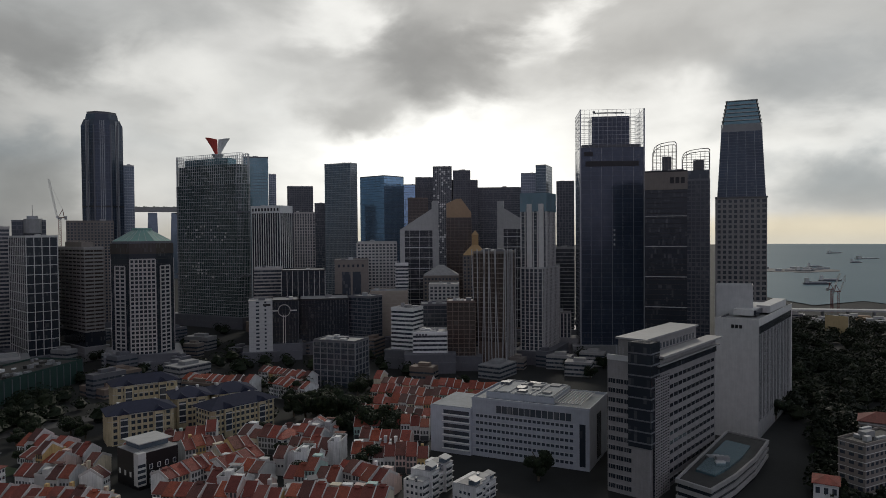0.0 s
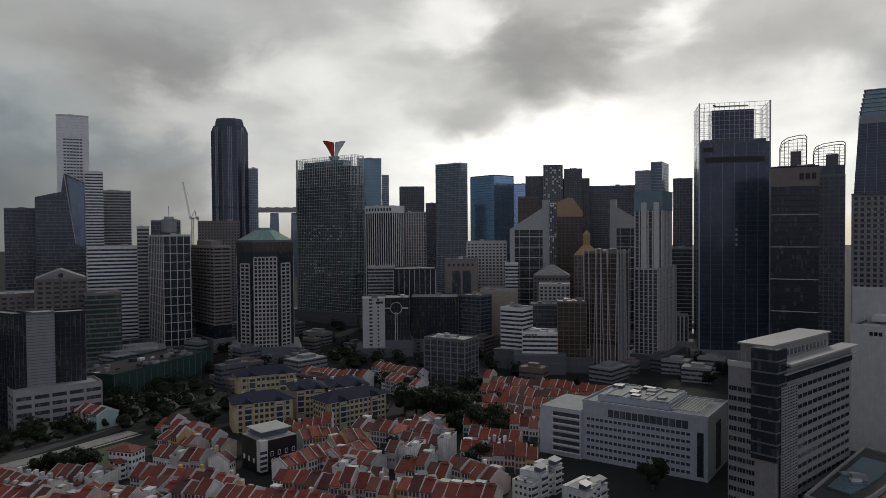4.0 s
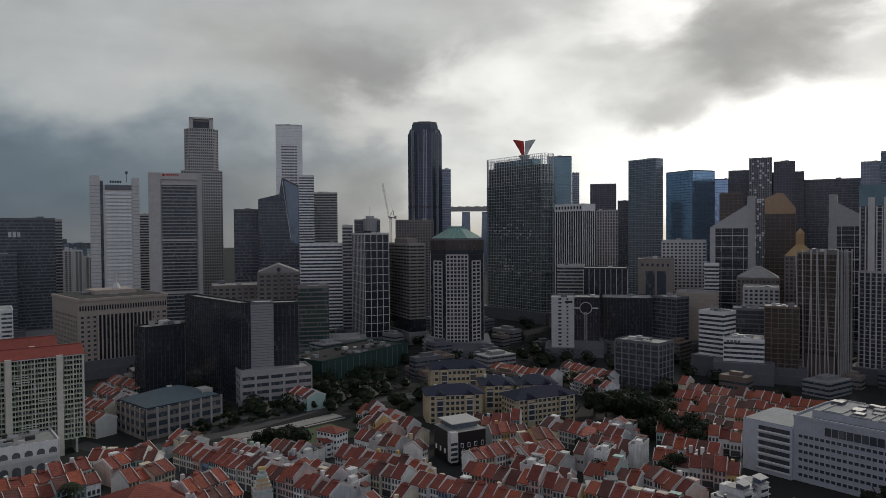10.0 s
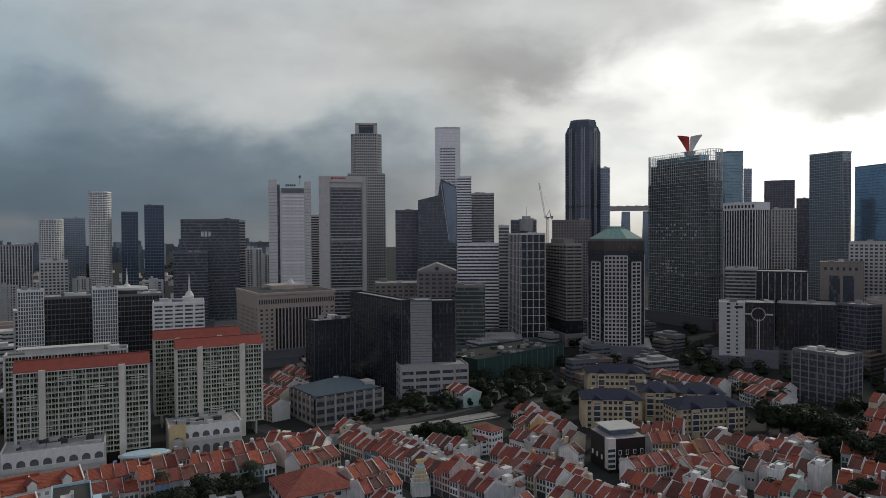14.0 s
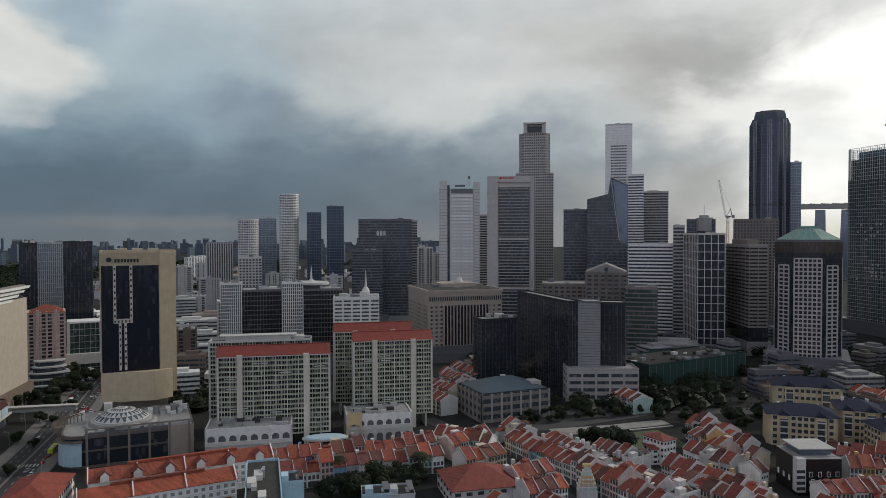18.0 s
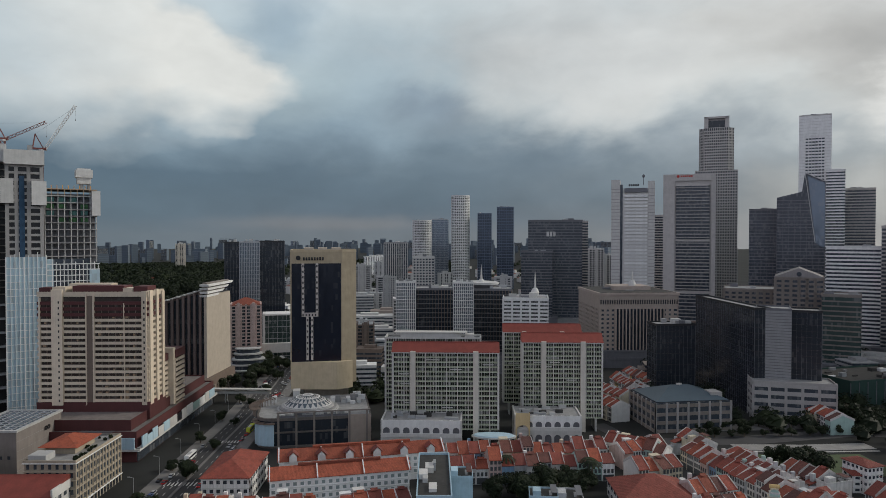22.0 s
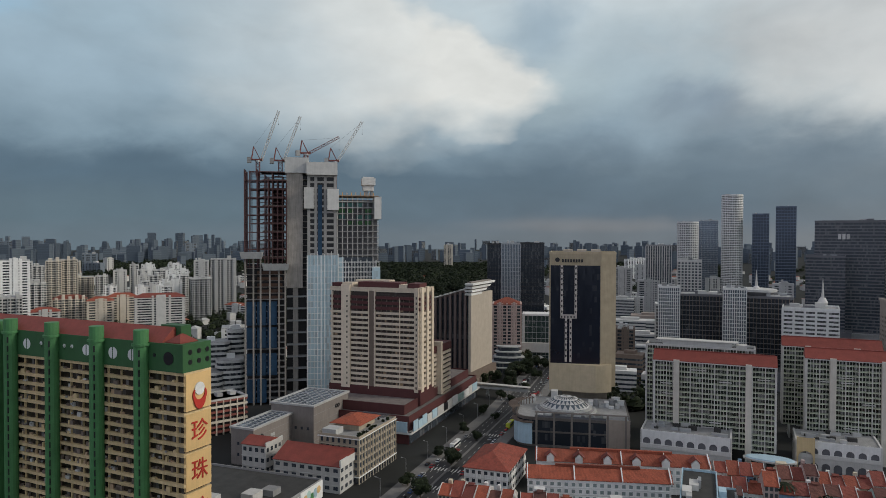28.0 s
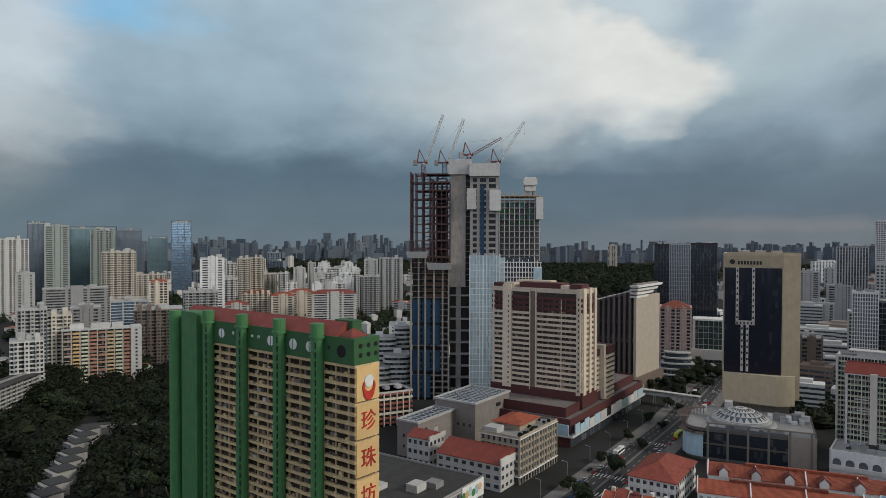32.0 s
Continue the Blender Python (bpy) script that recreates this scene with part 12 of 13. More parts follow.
slab_block(-3025, -102, 38, 13, 92, 71, FARBLUE, **COARSE)
slab_block(-1252, -430, 19, 20, 69, 34, OFFWHITE, **FINE)
slab_block(-4386, 319, 27, 15, 96, 53, FARBLUE, **COARSE)
slab_block(-3320, -1557, 33, 18, 95, 78, FARPALE, **COARSE)
slab_block(-3437, -1056, 38, 18, 107, 93, FARBLUE, **COARSE)
slab_block(-3764, 2341, 25, 15, 103, 91, FARBLUE, **COARSE)
slab_block(-4181, 2081, 34, 14, 74, 89, FARPALE, **COARSE)
slab_block(-1291, -137, 24, 17, 56, 34, OFFWHITE, **FINE)
slab_block(-3289, -3173, 24, 16, 114, 59, FARBLUE, **COARSE)
slab_block(-4059, 1243, 39, 19, 98, 56, FARBLUE, **COARSE)
slab_block(-3231, 108, 23, 18, 133, 92, FARBLUE, **COARSE)
slab_block(-1876, 562, 40, 13, 83, 51, FARPALE, **FINE)
slab_block(-1495, 1248, 21, 19, 75, 49, PALE, **FINE)
slab_block(-1512, 604, 29, 13, 48, 26, PALE, **FINE)
slab_block(-3057, 493, 41, 19, 61, 71, FARDARK, **COARSE)
slab_block(-1489, -1140, 55, 15, 152, 65, FARPALE, **FINE)
slab_block(-3085, -491, 38, 19, 144, 68, FARPALE, **COARSE)
slab_block(-3405, -1119, 38, 18, 133, 52, FARBLUE, **COARSE)
slab_block(-2483, 1629, 50, 15, 17, 82, FARBLUE, **COARSE)
slab_block(-2340, 1840, 57, 19, 12, 88, FARBLUE, **COARSE)
slab_block(-1606, 1149, 24, 15, 99, 39, OFFWHITE, **FINE)
slab_block(-1096, -412, 46, 14, 111, 28, WHITE, **FINE)
slab_block(-2518, -1103, 65, 13, 139, 32, FARBLUE, **COARSE)
slab_block(-3409, 432, 37, 19, 83, 95, FARDARK, **COARSE)
slab_block(-2499, -1910, 57, 19, 152, 72, FARPALE, **COARSE)
slab_block(-1182, -869, 28, 19, 86, 30, PALE, **FINE)
slab_block(-2732, 2003, 18, 14, 64, 90, FARPALE, **COARSE)
slab_block(-4318, -1295, 33, 14, 152, 86, FARDARK, **COARSE)
slab_block(-4179, -2050, 24, 13, 116, 94, FARBLUE, **COARSE)
slab_block(-1572, 1288, 22, 13, 76, 55, OFFWHITE, **COARSE)
slab_block(-964, 318, 40, 18, 82, 23, CREAM, **FINE)
slab_block(-4064, 1868, 74, 15, 45, 84, FARPALE, **COARSE)
slab_block(-3199, 513, 28, 13, 61, 83, FARPALE, **COARSE)
slab_block(-1647, 530, 36, 18, 117, 29, FARPALE, **FINE)
slab_block(-2191, 1441, 39, 15, 57, 27, FARBLUE, **COARSE)
slab_block(-3260, -572, 31, 18, 100, 85, FARDARK, **COARSE)
slab_block(-1562, -951, 25, 14, 81, 27, PALE, **FINE)
slab_block(-2655, 1196, 35, 18, 66, 85, FARBLUE, **COARSE)
slab_block(-1731, 613, 19, 14, 71, 48, STONE, **FINE)
slab_block(-2034, 1330, 23, 17, 37, 57, STONE, **COARSE)
slab_block(-3072, -3074, 39, 18, 135, 87, FARPALE, **COARSE)
slab_block(-3092, 1704, 30, 12, 61, 68, FARPALE, **COARSE)
slab_block(-1629, -267, 26, 18, 79, 30, OFFWHITE, **FINE)
slab_block(-1013, -646, 46, 14, 123, 57, CREAM, **FINE)
slab_block(-2951, 1885, 23, 12, 57, 62, FARBLUE, **COARSE)
slab_block(-3969, -887, 33, 15, 63, 70, FARBLUE, **COARSE)
slab_block(-3049, 1348, 49, 12, 66, 83, FARBLUE, **COARSE)
slab_block(-1045, -237, 40, 13, 63, 17, WHITE, fh=3.2, pier=5.0, roof=TILE_ORANGE, bh=1.3)
slab_block(-3508, -1963, 31, 17, 144, 73, FARDARK, **COARSE)
slab_block(-2310, -861, 57, 17, 155, 38, WHITE, **COARSE)
slab_block(-3182, -2441, 56, 15, 127, 89, FARDARK, **COARSE)
slab_block(-2873, 1402, 35, 19, 64, 84, FARPALE, **COARSE)
slab_block(-4071, 920, 37, 20, 122, 80, FARPALE, **COARSE)
slab_block(-1148, -805, 39, 16, 105, 64, OFFWHITE, **FINE)
slab_block(-3093, 161, 27, 13, 47, 56, FARBLUE, **COARSE)
slab_block(-2066, -1940, 56, 13, 93, 89, FARDARK, **COARSE)
slab_block(-1241, -339, 21, 17, 130, 24, OFFWHITE, **FINE)
slab_block(-2588, 585, 24, 13, 122, 39, FARDARK, **COARSE)
slab_block(-2366, -1458, 39, 12, 102, 61, FARBLUE, **COARSE)
slab_block(-1264, -651, 47, 17, 127, 65, OFFWHITE, **FINE)
slab_block(-4162, 580, 36, 18, 92, 91, FARDARK, **COARSE)

INFILL = [(72.2, 560, 30, 14, 70, 16, WHITE), (71.2, 590, 22, 16, 62, 24, BROWN), (73.0, 615, 34, 15, 70, 12, OFFWHITE), (70.0, 620, 24, 18, 66, 18, PALE), (71.6, 650, 40, 16, 72, 22, WHITE), (73.4, 668, 26, 18, 75, 30, STONE), (69.2, 560, 20, 14, 63, 14, OFFWHITE), (67.6, 520, 36, 14, 63, 12, WHITE), (65.6, 515, 30, 12, 63, 10, OFFWHITE), (70.4, 700, 36, 20, 70, 26, OFFWHITE), (72.6, 722, 30, 18, 68, 20, WHITE), (68.8, 745, 30, 20, 66, 34, PALE), (71.3, 780, 44, 20, 72, 30, OFFWHITE), (73.6, 820, 30, 20, 70, 38, WHITE), (69.8, 850, 40, 22, 70, 28, CREAM), (72.0, 880, 34, 20, 70, 44, PALE), (55.5, 470, 26, 12, 60, 9, OFFWHITE), (57.5, 500, 30, 14, 60, 12, PALE)]
for az, far, w, d, rot, h, wall in INFILL:
    low_office(-far * math.sin(radians(az)), far * math.cos(radians(az)), w, d, rot, h, wall)


def terraced_clinic(x, y, rot):
    """White tiers with thick rounded parapets and dark ribbon windows, each tier set back over the one below."""
    root = thing("terraced_building", x, y, 0, rot, "white stepped building with rounded parapet bands and dark ribbon windows", "building")
    for cx, cy, w, d, n, rise in ((-9, -10, 22, 18, 6, 3.7), (8, -2, 20, 24, 8, 3.7), (-6, 12, 26, 20, 11, 3.7), (12, 18, 12, 14, 13, 3.7)):
        p = [(cx + a, cy + b) for a, b in round_poly(w, d, .3, 4)]
        part("tier", Build().prism(p, 0, n * rise), G_FARWIN, root)
        for k in range(n):
            part("parapet_band", Build().prism(grow(p, .7 + .5 * (k % 3 == 0)), k * rise + 1.9, k * rise + 3.7), OFFWHITE, root)
        part("roof_deck", Build().prism(grow(p, -.6), n * rise, n * rise + .2), ROOFGREY, root)
        box("plant_room", cx - 3, cx + 3, cy - 3, cy + 2, n * rise + .2, n * rise + 3.4, WHITE, root)
    return root


def banded_depot(x, y, w, d, rot, h):
    """A long parking block with red and cream parapets, open dark decks and a pale roof deck."""
    root = thing("parking_block", x, y, 0, rot, "long parking block with red and cream parapet bands", "parking block")
    # solid black body stands for the shade inside the open decks
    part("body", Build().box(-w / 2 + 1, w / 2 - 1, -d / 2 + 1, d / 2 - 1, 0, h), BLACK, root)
    red = mat("faded red render", (0.23, 0.075, 0.06), streak=.5)
    n = 7
    for k in range(n):
        z = h * (k + 1) / n
        box("parapet", -w / 2, w / 2, -d / 2, d / 2, z - 1.5, z - .25, (red, red, FARCREAM)[k % 3], root)
    for k in range(10):
        a = -w / 2 + w * (k + .5) / 10
        box("column", a - .3, a + .3, -d / 2 - .12, d / 2 + .12, 0, h - .3, FARCREAM, root)
    part("roof_deck", Build().box(-w / 2 + .4, w / 2 - .4, -d / 2 + .4, d / 2 - .4, h - .25, h), PALE, root)
    part("roof_rail", ring(rect_poly(w, d), .3, h - .25, h + 1), OFFWHITE, root)
    for k in range(5):
        a = -w * .42 + w * .19 * k
        box("stair_head", a, a + 3.5, -2, 3, h, h + 2.2, (PALE, GREY)[k % 2], root)
    return root


terraced_clinic(-520.0, -132.0, 104)
banded_depot(-428.0, -117.0, 44, 22, 128, 21)


def framed_block(x, y, w, d, rot, h):
    """A glass hall inside a thick white frame, with a lower fascia."""
    root = thing("glass_hall", x, y, 0, rot, "white framed glass block beside the main road", "building")
    part("glazing", Build().box(-w / 2, w / 2, -d / 2, d / 2, 0, h), G_GREEN, root)
    for s in (-1, 1):
        box("frame_side", s * w / 2 - 1.2, s * w / 2 + 1.2, -d / 2 - 1.5, d / 2 + .5, 0, h + 1.5, WHITE, root)
    box("frame_top", -w / 2 + 1.2, w / 2 - 1.2, -d / 2 - 1.5, d / 2 + .5, h, h + 1.5, WHITE, root)
    box("fascia", -w / 2 - 3, w / 2 + 5, -d / 2 - 6, -d / 2 - 1.5, h * .22, h * .42, OFFWHITE, root)
    for k in range(1, 8):
        box("transom", -w / 2 + 1.2, w / 2 - 1.2, -d / 2 - .4, -d / 2, h * k / 8, h * k / 8 + .4, STEEL, root)
    for k in range(1, 6):
        px = -w / 2 + w * k / 6
        box("mullion", px - .15, px + .15, -d / 2 - .5, -d / 2, 0, h, STEEL, root)


framed_block(-666.0, 134.0, 25, 20, 79, 44)


def stepped_mall(x, y, rot):
    """Curved pale terraces that step back beside the main road."""
    root = thing("shopping_mall", x, y, 0, rot, "curved pale stepped terraces with dark glass beside the main road", "shopping centre")
    for k in range(5):
        q = [(18 * math.cos(a) * (1 - .12 * k), 9 * math.sin(a) * (1 - .1 * k) + k * 2.4) for a in (-2.9, -2.5, -2.1, -1.6, -1.1, -.7, -.3)]
        shape = q + [(14 - k, 12), (-14 + k, 12)]
        part("terrace_glass", Build().prism(shape, k * 4.2, k * 4.2 + 3.2), G_DARK, root)
        part("terrace_slab", Build().prism(grow(shape, 1.0), k * 4.2 + 3.2, k * 4.2 + 4.2), PALE, root)


stepped_mall(-611.0, 98.0, 82)
for tx, ty, ts in ((-590.0, 101.0, 1.5), (-598.0, 106.0, 1.3), (-578.0, 96.0, 1.4), (-628.0, 112.0, 1.5), (-640.0, 118.0, 1.4), (-566.0, 92.0, 1.2)):
    tree(tx, ty, ts)
# ---- sea, far shore and distance ----
def sea_sheet():
    m = bpy.data.materials.new("sea water")
    m.use_nodes = True
    nt = m.node_tree
    bs = nt.nodes["Principled BSDF"]
    tc = nt.nodes.new("ShaderNodeTexCoord")
    n = node(nt, "ShaderNodeTexNoise", Scale=0.05, Detail=6.0, Roughness=0.6)
    big = node(nt, "ShaderNodeTexNoise", Scale=0.0015, Detail=3.0)
    link(nt, tc.outputs["Object"], n.inputs["Vector"])
    link(nt, tc.outputs["Object"], big.inputs["Vector"])
    link(nt, mix_color(nt, big.outputs["Fac"], (0.06, 0.115, 0.145), (0.09, 0.16, 0.19)), bs.inputs["Base Color"])
    bs.inputs["Roughness"].default_value = 0.45
    bs.inputs["Specular IOR Level"].default_value = 0.06
    bp = node(nt, "ShaderNodeBump", Strength=0.5, Distance=1.0)
    link(nt, n.outputs["Fac"], bp.inputs["Height"])
    link(nt, bp.outputs[0], bs.inputs["Normal"])
    v, f = [], []
    k = 14
    for i in range(k):
        a = radians(-22 - 40 * i / (k - 1))
        r0 = 1180 + 160 * abs(math.sin(i * 1.7)) if i else 1900
        for r, z in ((r0, 1.6), (2500, 10.0), (4940, 27.5)):
            v.append((-r * math.sin(a), r * math.cos(a), z))
    for i in range(k - 1):
        for j in range(2):
            f.append((i * 3 + j, (i + 1) * 3 + j, (i + 1) * 3 + j + 1, i * 3 + j + 1))
    for i in range(len(f)):
        f[i] = tuple(reversed(f[i]))
    ob = new("sea", mesh_of(None, v, f, m))
    return tagged(ob, "calm grey green sea reaching the horizon", "water", kind="structure")


sea_sheet()


def polar(az, d):
    a = radians(az)
    return -d * math.sin(a), d * math.cos(a)


def ship(az, d, length, z):
    x, y = polar(az, d)
    root = thing("cargo_ship", x, y, z, random.Random(int(d)).uniform(0, 40) - 20, "grey cargo ship lying off the coast", "ship", "ships off the coast")
    L = length
    part("hull", Build().faces([(-L / 2, -L * .07, 4), (L * .4, -L * .07, 4), (L / 2, 0, 5), (L * .4, L * .07, 4), (-L / 2, L * .07, 4), (-L / 2, -L * .05, 0), (L * .4, -L * .05, 0), (L * .46, 0, 0), (L * .4, L * .05, 0), (-L / 2, L * .05, 0)], [(0, 1, 2, 3, 4), (5, 6, 1, 0), (6, 7, 2, 1), (7, 8, 3, 2), (8, 9, 4, 3), (9, 5, 0, 4)]), DARKGREY, root)
    part("bridge_house", Build().box(-L * .45, -L * .32, -L * .05, L * .05, 4, 14), OFFWHITE, root)
    part("deck_cargo", Build().box(-L * .28, L * .3, -L * .05, L * .05, 4, 7), STEEL, root)


for az, d, L, z in ((-29.5, 3400, 90, 14), (-31.5, 2900, 110, 10), (-28.2, 2300, 45, 7), (-29.2, 1750, 50, 4), (-28.4, 1650, 60, 4), (-27.6, 2100, 60, 6), (-30.8, 2600, 40, 8.6)):
    ship(az, d, L, z)


def islet():
    rng = random.Random(12)
    root = thing("harbour_islet", *polar(-26.9, 2150), 6.8, -27, "flat harbour islet with sheds", "island")
    part("land", Build().prism([(p[0] * rng.uniform(.8, 1.1), p[1] * rng.uniform(.8, 1.1)) for p in circle_poly(230, 240, 18)], -2, 1.2), PAVING, root)
    for i in range(16):
        a, b = rng.uniform(-80, 70), rng.uniform(-80, 80)
        box("shed", a, a + rng.uniform(10, 30), b, b + rng.uniform(8, 16), 1.2, rng.uniform(4, 9), rng.choice((PALE, GREY, STEEL)), root)


islet()


def deck_hotel():
    """Three legs joined by a long deck, far behind the business district."""
    x, y = polar(22.6, 1950)
    root = thing("hotel_towers", x, y, 0, 22.6, "three distant hotel towers joined by a long sky deck", "hotel")
    for s in (-64, -4, 52):
        part("hotel_leg", Build().faces([(s - 16, -14, 0), (s + 16, -14, 0), (s + 16, 16, 0), (s - 16, 16, 0), (s - 10, -5, 176), (s + 12, -5, 176), (s + 12, 11, 176), (s - 10, 11, 176)], [(3, 2, 1, 0), (4, 5, 6, 7), (0, 1, 5, 4), (1, 2, 6, 5), (2, 3, 7, 6), (3, 0, 4, 7)]), G_SLATE, root)
    part("sky_deck", Build().prism([(-92, -14), (60, -18), (88, -6), (88, 8), (60, 16), (-92, 14)], 178, 190), STONE, root)
    for k in range(24):
        box("deck_tree", -80 + k * 6, -75 + k * 6, -4, 0, 190, 190.8 + (k * 7) % 4 * .5, DARKGREENPAINT, root)


deck_hotel()


def far_woods(name, label, boxes, seed, leaves=46, leaf=1.0, size=1.0, material=None):
    """Clumped tree crowns of woods too far to tell apart, one sheet of stuff."""
    rng = random.Random(seed)
    v, f = [], []
    for az0, az1, d0, d1, z0, z1, n in boxes:
        for i in range(n):
            a, d = rng.uniform(az0, az1), rng.uniform(d0, d1)
            x, y = polar(a, d)
            if -400 < x < -200 and abs((x + 365) * .473 - (y + 274) * .881) < 11:
                continue
            z = z0 + (z1 - z0) * max(0, 1 - abs((d - d0) / (d1 - d0) - .5) * 2)
            r = rng.uniform(5, 9) * size
            for k in range(leaves):
                u_, t_ = rng.uniform(0, 6.28), rng.uniform(-.2, 1.4)
                p = Vector((x + r * math.cos(u_) * math.cos(t_), y + r * math.sin(u_) * math.cos(t_), z + 5 + r * .8 * math.sin(t_)))
                s = rng.uniform(.9, 2.0) * leaf
                e = Vector((rng.uniform(-1, 1), rng.uniform(-1, 1), rng.uniform(-.6, .6))).normalized() * s
                g = Vector((rng.uniform(-1, 1), rng.uniform(-1, 1), rng.uniform(-.2, 1))).normalized() * s
                q = len(v)
                v += [tuple(p - e), tuple(p + g), tuple(p + e), tuple(p - g * .7)]
                f.append((q, q + 1, q + 2, q + 3))
            q = len(v)
            for k in range(18):
                t_, h_ = k % 6 * 1.047 + k // 6 * .5, (.55, .86, .5)[k // 6] * r * rng.uniform(.8, 1.1)
                v.append((x + h_ * math.cos(t_), y + h_ * math.sin(t_), z + (1.5, 4.0, 4.4 + r * .45)[k // 6] * rng.uniform(.85, 1.1)))
            v.append((x, y, z + 5 + r * .6))
            f += [(q + o + k, q + o + (k + 1) % 6, q + o + 6 + (k + 1) % 6, q + o + 6 + k) for o in (0, 6) for k in range(6)]
            f += [(q + 12 + k, q + 12 + (k + 1) % 6, q + 18) for k in range(6)]
    ob = new(name, mesh_of(None, v, f, material or LEAF))
    return tagged(ob, label, "trees", kind="stuff")


far_woods("hill_woods", "dark wooded hill behind the main road", [(80.5, 92.5, 780, 1500, 4, 34, 900), (64, 80, 1000, 1700, 0, 10, 60)], 5)
far_woods("ridge_woods", "dark wooded ridge behind the far end of the main road", [(80.5, 93, 1450, 2500, 2, 30, 950), (93, 114, 2000, 2900, 8, 24, 420), (64, 80, 2000, 2800, 4, 14, 160)], 25, 44, 1.7, 1.9)
far_woods("city_greenery", "dark tree canopy between far housing blocks", [(92, 137, 620, 1500, 0, 0, 820), (58, 138, 1500, 3600, 0, 8, 520), (62, 76, 480, 900, 0, 0, 90)], 6, 34)
# leaf tone lowered in the slope and coast woods to stand for shade
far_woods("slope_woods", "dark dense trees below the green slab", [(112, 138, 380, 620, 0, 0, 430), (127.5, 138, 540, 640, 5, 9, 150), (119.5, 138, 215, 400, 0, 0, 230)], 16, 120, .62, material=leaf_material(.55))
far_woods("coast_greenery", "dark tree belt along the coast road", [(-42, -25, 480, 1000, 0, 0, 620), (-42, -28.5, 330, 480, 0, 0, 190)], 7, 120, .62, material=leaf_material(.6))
far_woods("street_greenery", "dark street trees between office blocks", [(2, 50, 455, 660, 0, 0, 150), (-12, 46, 640, 900, 0, 0, 120)], 8, 90, .5)


def low_rise():
    """Small far houses between the blocks, too many to tell apart."""
    rng = random.Random(9)
    walls, roofs = Build(), Build()
    for i in range(900):
        a, d = rng.uniform(54, 138), rng.uniform(640, 2400)
        if 80 < a < 93 and d < 1600 or a < 64 and d < 1000:
            continue
        x, y = polar(a, d)
        w, dd, h, t = rng.uniform(7, 20), rng.uniform(6, 12), rng.uniform(5, 14), rng.uniform(0, 3.14)
        m = Matrix.Rotation(t, 2)
        q = [tuple(Vector((x, y)) + m @ Vector(c)) for c in rect_poly(w, dd)]
        z = 0 if d < 1300 else 4
        walls.prism(q, z - 4, z + h)
        e = [tuple(Vector((x, y)) + m @ Vector(c)) for c in rect_poly(w + 1, dd + 1)]
        n = len(roofs.v)
        c0, c1 = Vector((x, y)) + m @ Vector((-w * .25, 0)), Vector((x, y)) + m @ Vector((w * .25, 0))
        rise = rng.uniform(.3, 3.5)
        roofs.v += [(*p, z + h + .05) for p in e] + [(c0.x, c0.y, z + h + rise), (c1.x, c1.y, z + h + rise)]
        roofs.f += [(n, n + 1, n + 5, n + 4), (n + 1, n + 2, n + 5), (n + 2, n + 3, n + 4, n + 5), (n + 3, n, n + 4)]
    root = new("low_rise_houses", walls.mesh(OFFWHITE))
    tagged(root, "scattered pale low houses between far blocks", "houses", kind="stuff")
    m = bpy.data.materials.new("mixed roofs")
    m.use_nodes = True
    nt = m.node_tree
    geo = nt.nodes.new("ShaderNodeNewGeometry")
    c = ramp(nt, geo.outputs["Random Per Island"], [(0.0, (0.30, 0.10, 0.06)), (0.3, (0.22, 0.09, 0.06)), (0.45, (0.4, 0.4, 0.39)), (0.7, (0.25, 0.26, 0.27)), (1.0, (0.5, 0.5, 0.48))], "CONSTANT")
    link(nt, c, nt.nodes["Principled BSDF"].inputs["Base Color"])
    part("house_roofs", roofs, m, root, kind="stuff")


low_rise()


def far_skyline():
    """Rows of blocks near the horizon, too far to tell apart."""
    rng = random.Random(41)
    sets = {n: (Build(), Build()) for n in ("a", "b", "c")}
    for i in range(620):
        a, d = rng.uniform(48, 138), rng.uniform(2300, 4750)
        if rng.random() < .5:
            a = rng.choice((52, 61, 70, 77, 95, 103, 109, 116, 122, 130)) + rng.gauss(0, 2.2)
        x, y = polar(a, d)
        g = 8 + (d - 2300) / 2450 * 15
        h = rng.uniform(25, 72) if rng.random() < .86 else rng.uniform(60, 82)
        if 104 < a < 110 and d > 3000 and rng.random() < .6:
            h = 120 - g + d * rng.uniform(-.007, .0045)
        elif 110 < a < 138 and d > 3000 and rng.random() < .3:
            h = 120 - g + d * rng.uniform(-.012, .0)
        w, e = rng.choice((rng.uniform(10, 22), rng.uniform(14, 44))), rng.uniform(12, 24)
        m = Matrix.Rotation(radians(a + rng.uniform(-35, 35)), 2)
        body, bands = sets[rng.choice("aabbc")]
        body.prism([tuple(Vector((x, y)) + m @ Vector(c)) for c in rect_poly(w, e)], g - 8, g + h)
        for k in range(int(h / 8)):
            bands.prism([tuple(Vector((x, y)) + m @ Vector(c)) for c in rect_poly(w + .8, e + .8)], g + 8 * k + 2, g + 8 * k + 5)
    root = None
    # haze toned base colours keep the rows faint against the sky
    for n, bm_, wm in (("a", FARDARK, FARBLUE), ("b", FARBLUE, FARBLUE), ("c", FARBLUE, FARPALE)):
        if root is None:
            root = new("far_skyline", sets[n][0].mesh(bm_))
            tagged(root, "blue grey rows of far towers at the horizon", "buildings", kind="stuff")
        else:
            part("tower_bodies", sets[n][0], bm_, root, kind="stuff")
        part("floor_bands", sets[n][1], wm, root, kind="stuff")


far_skyline()


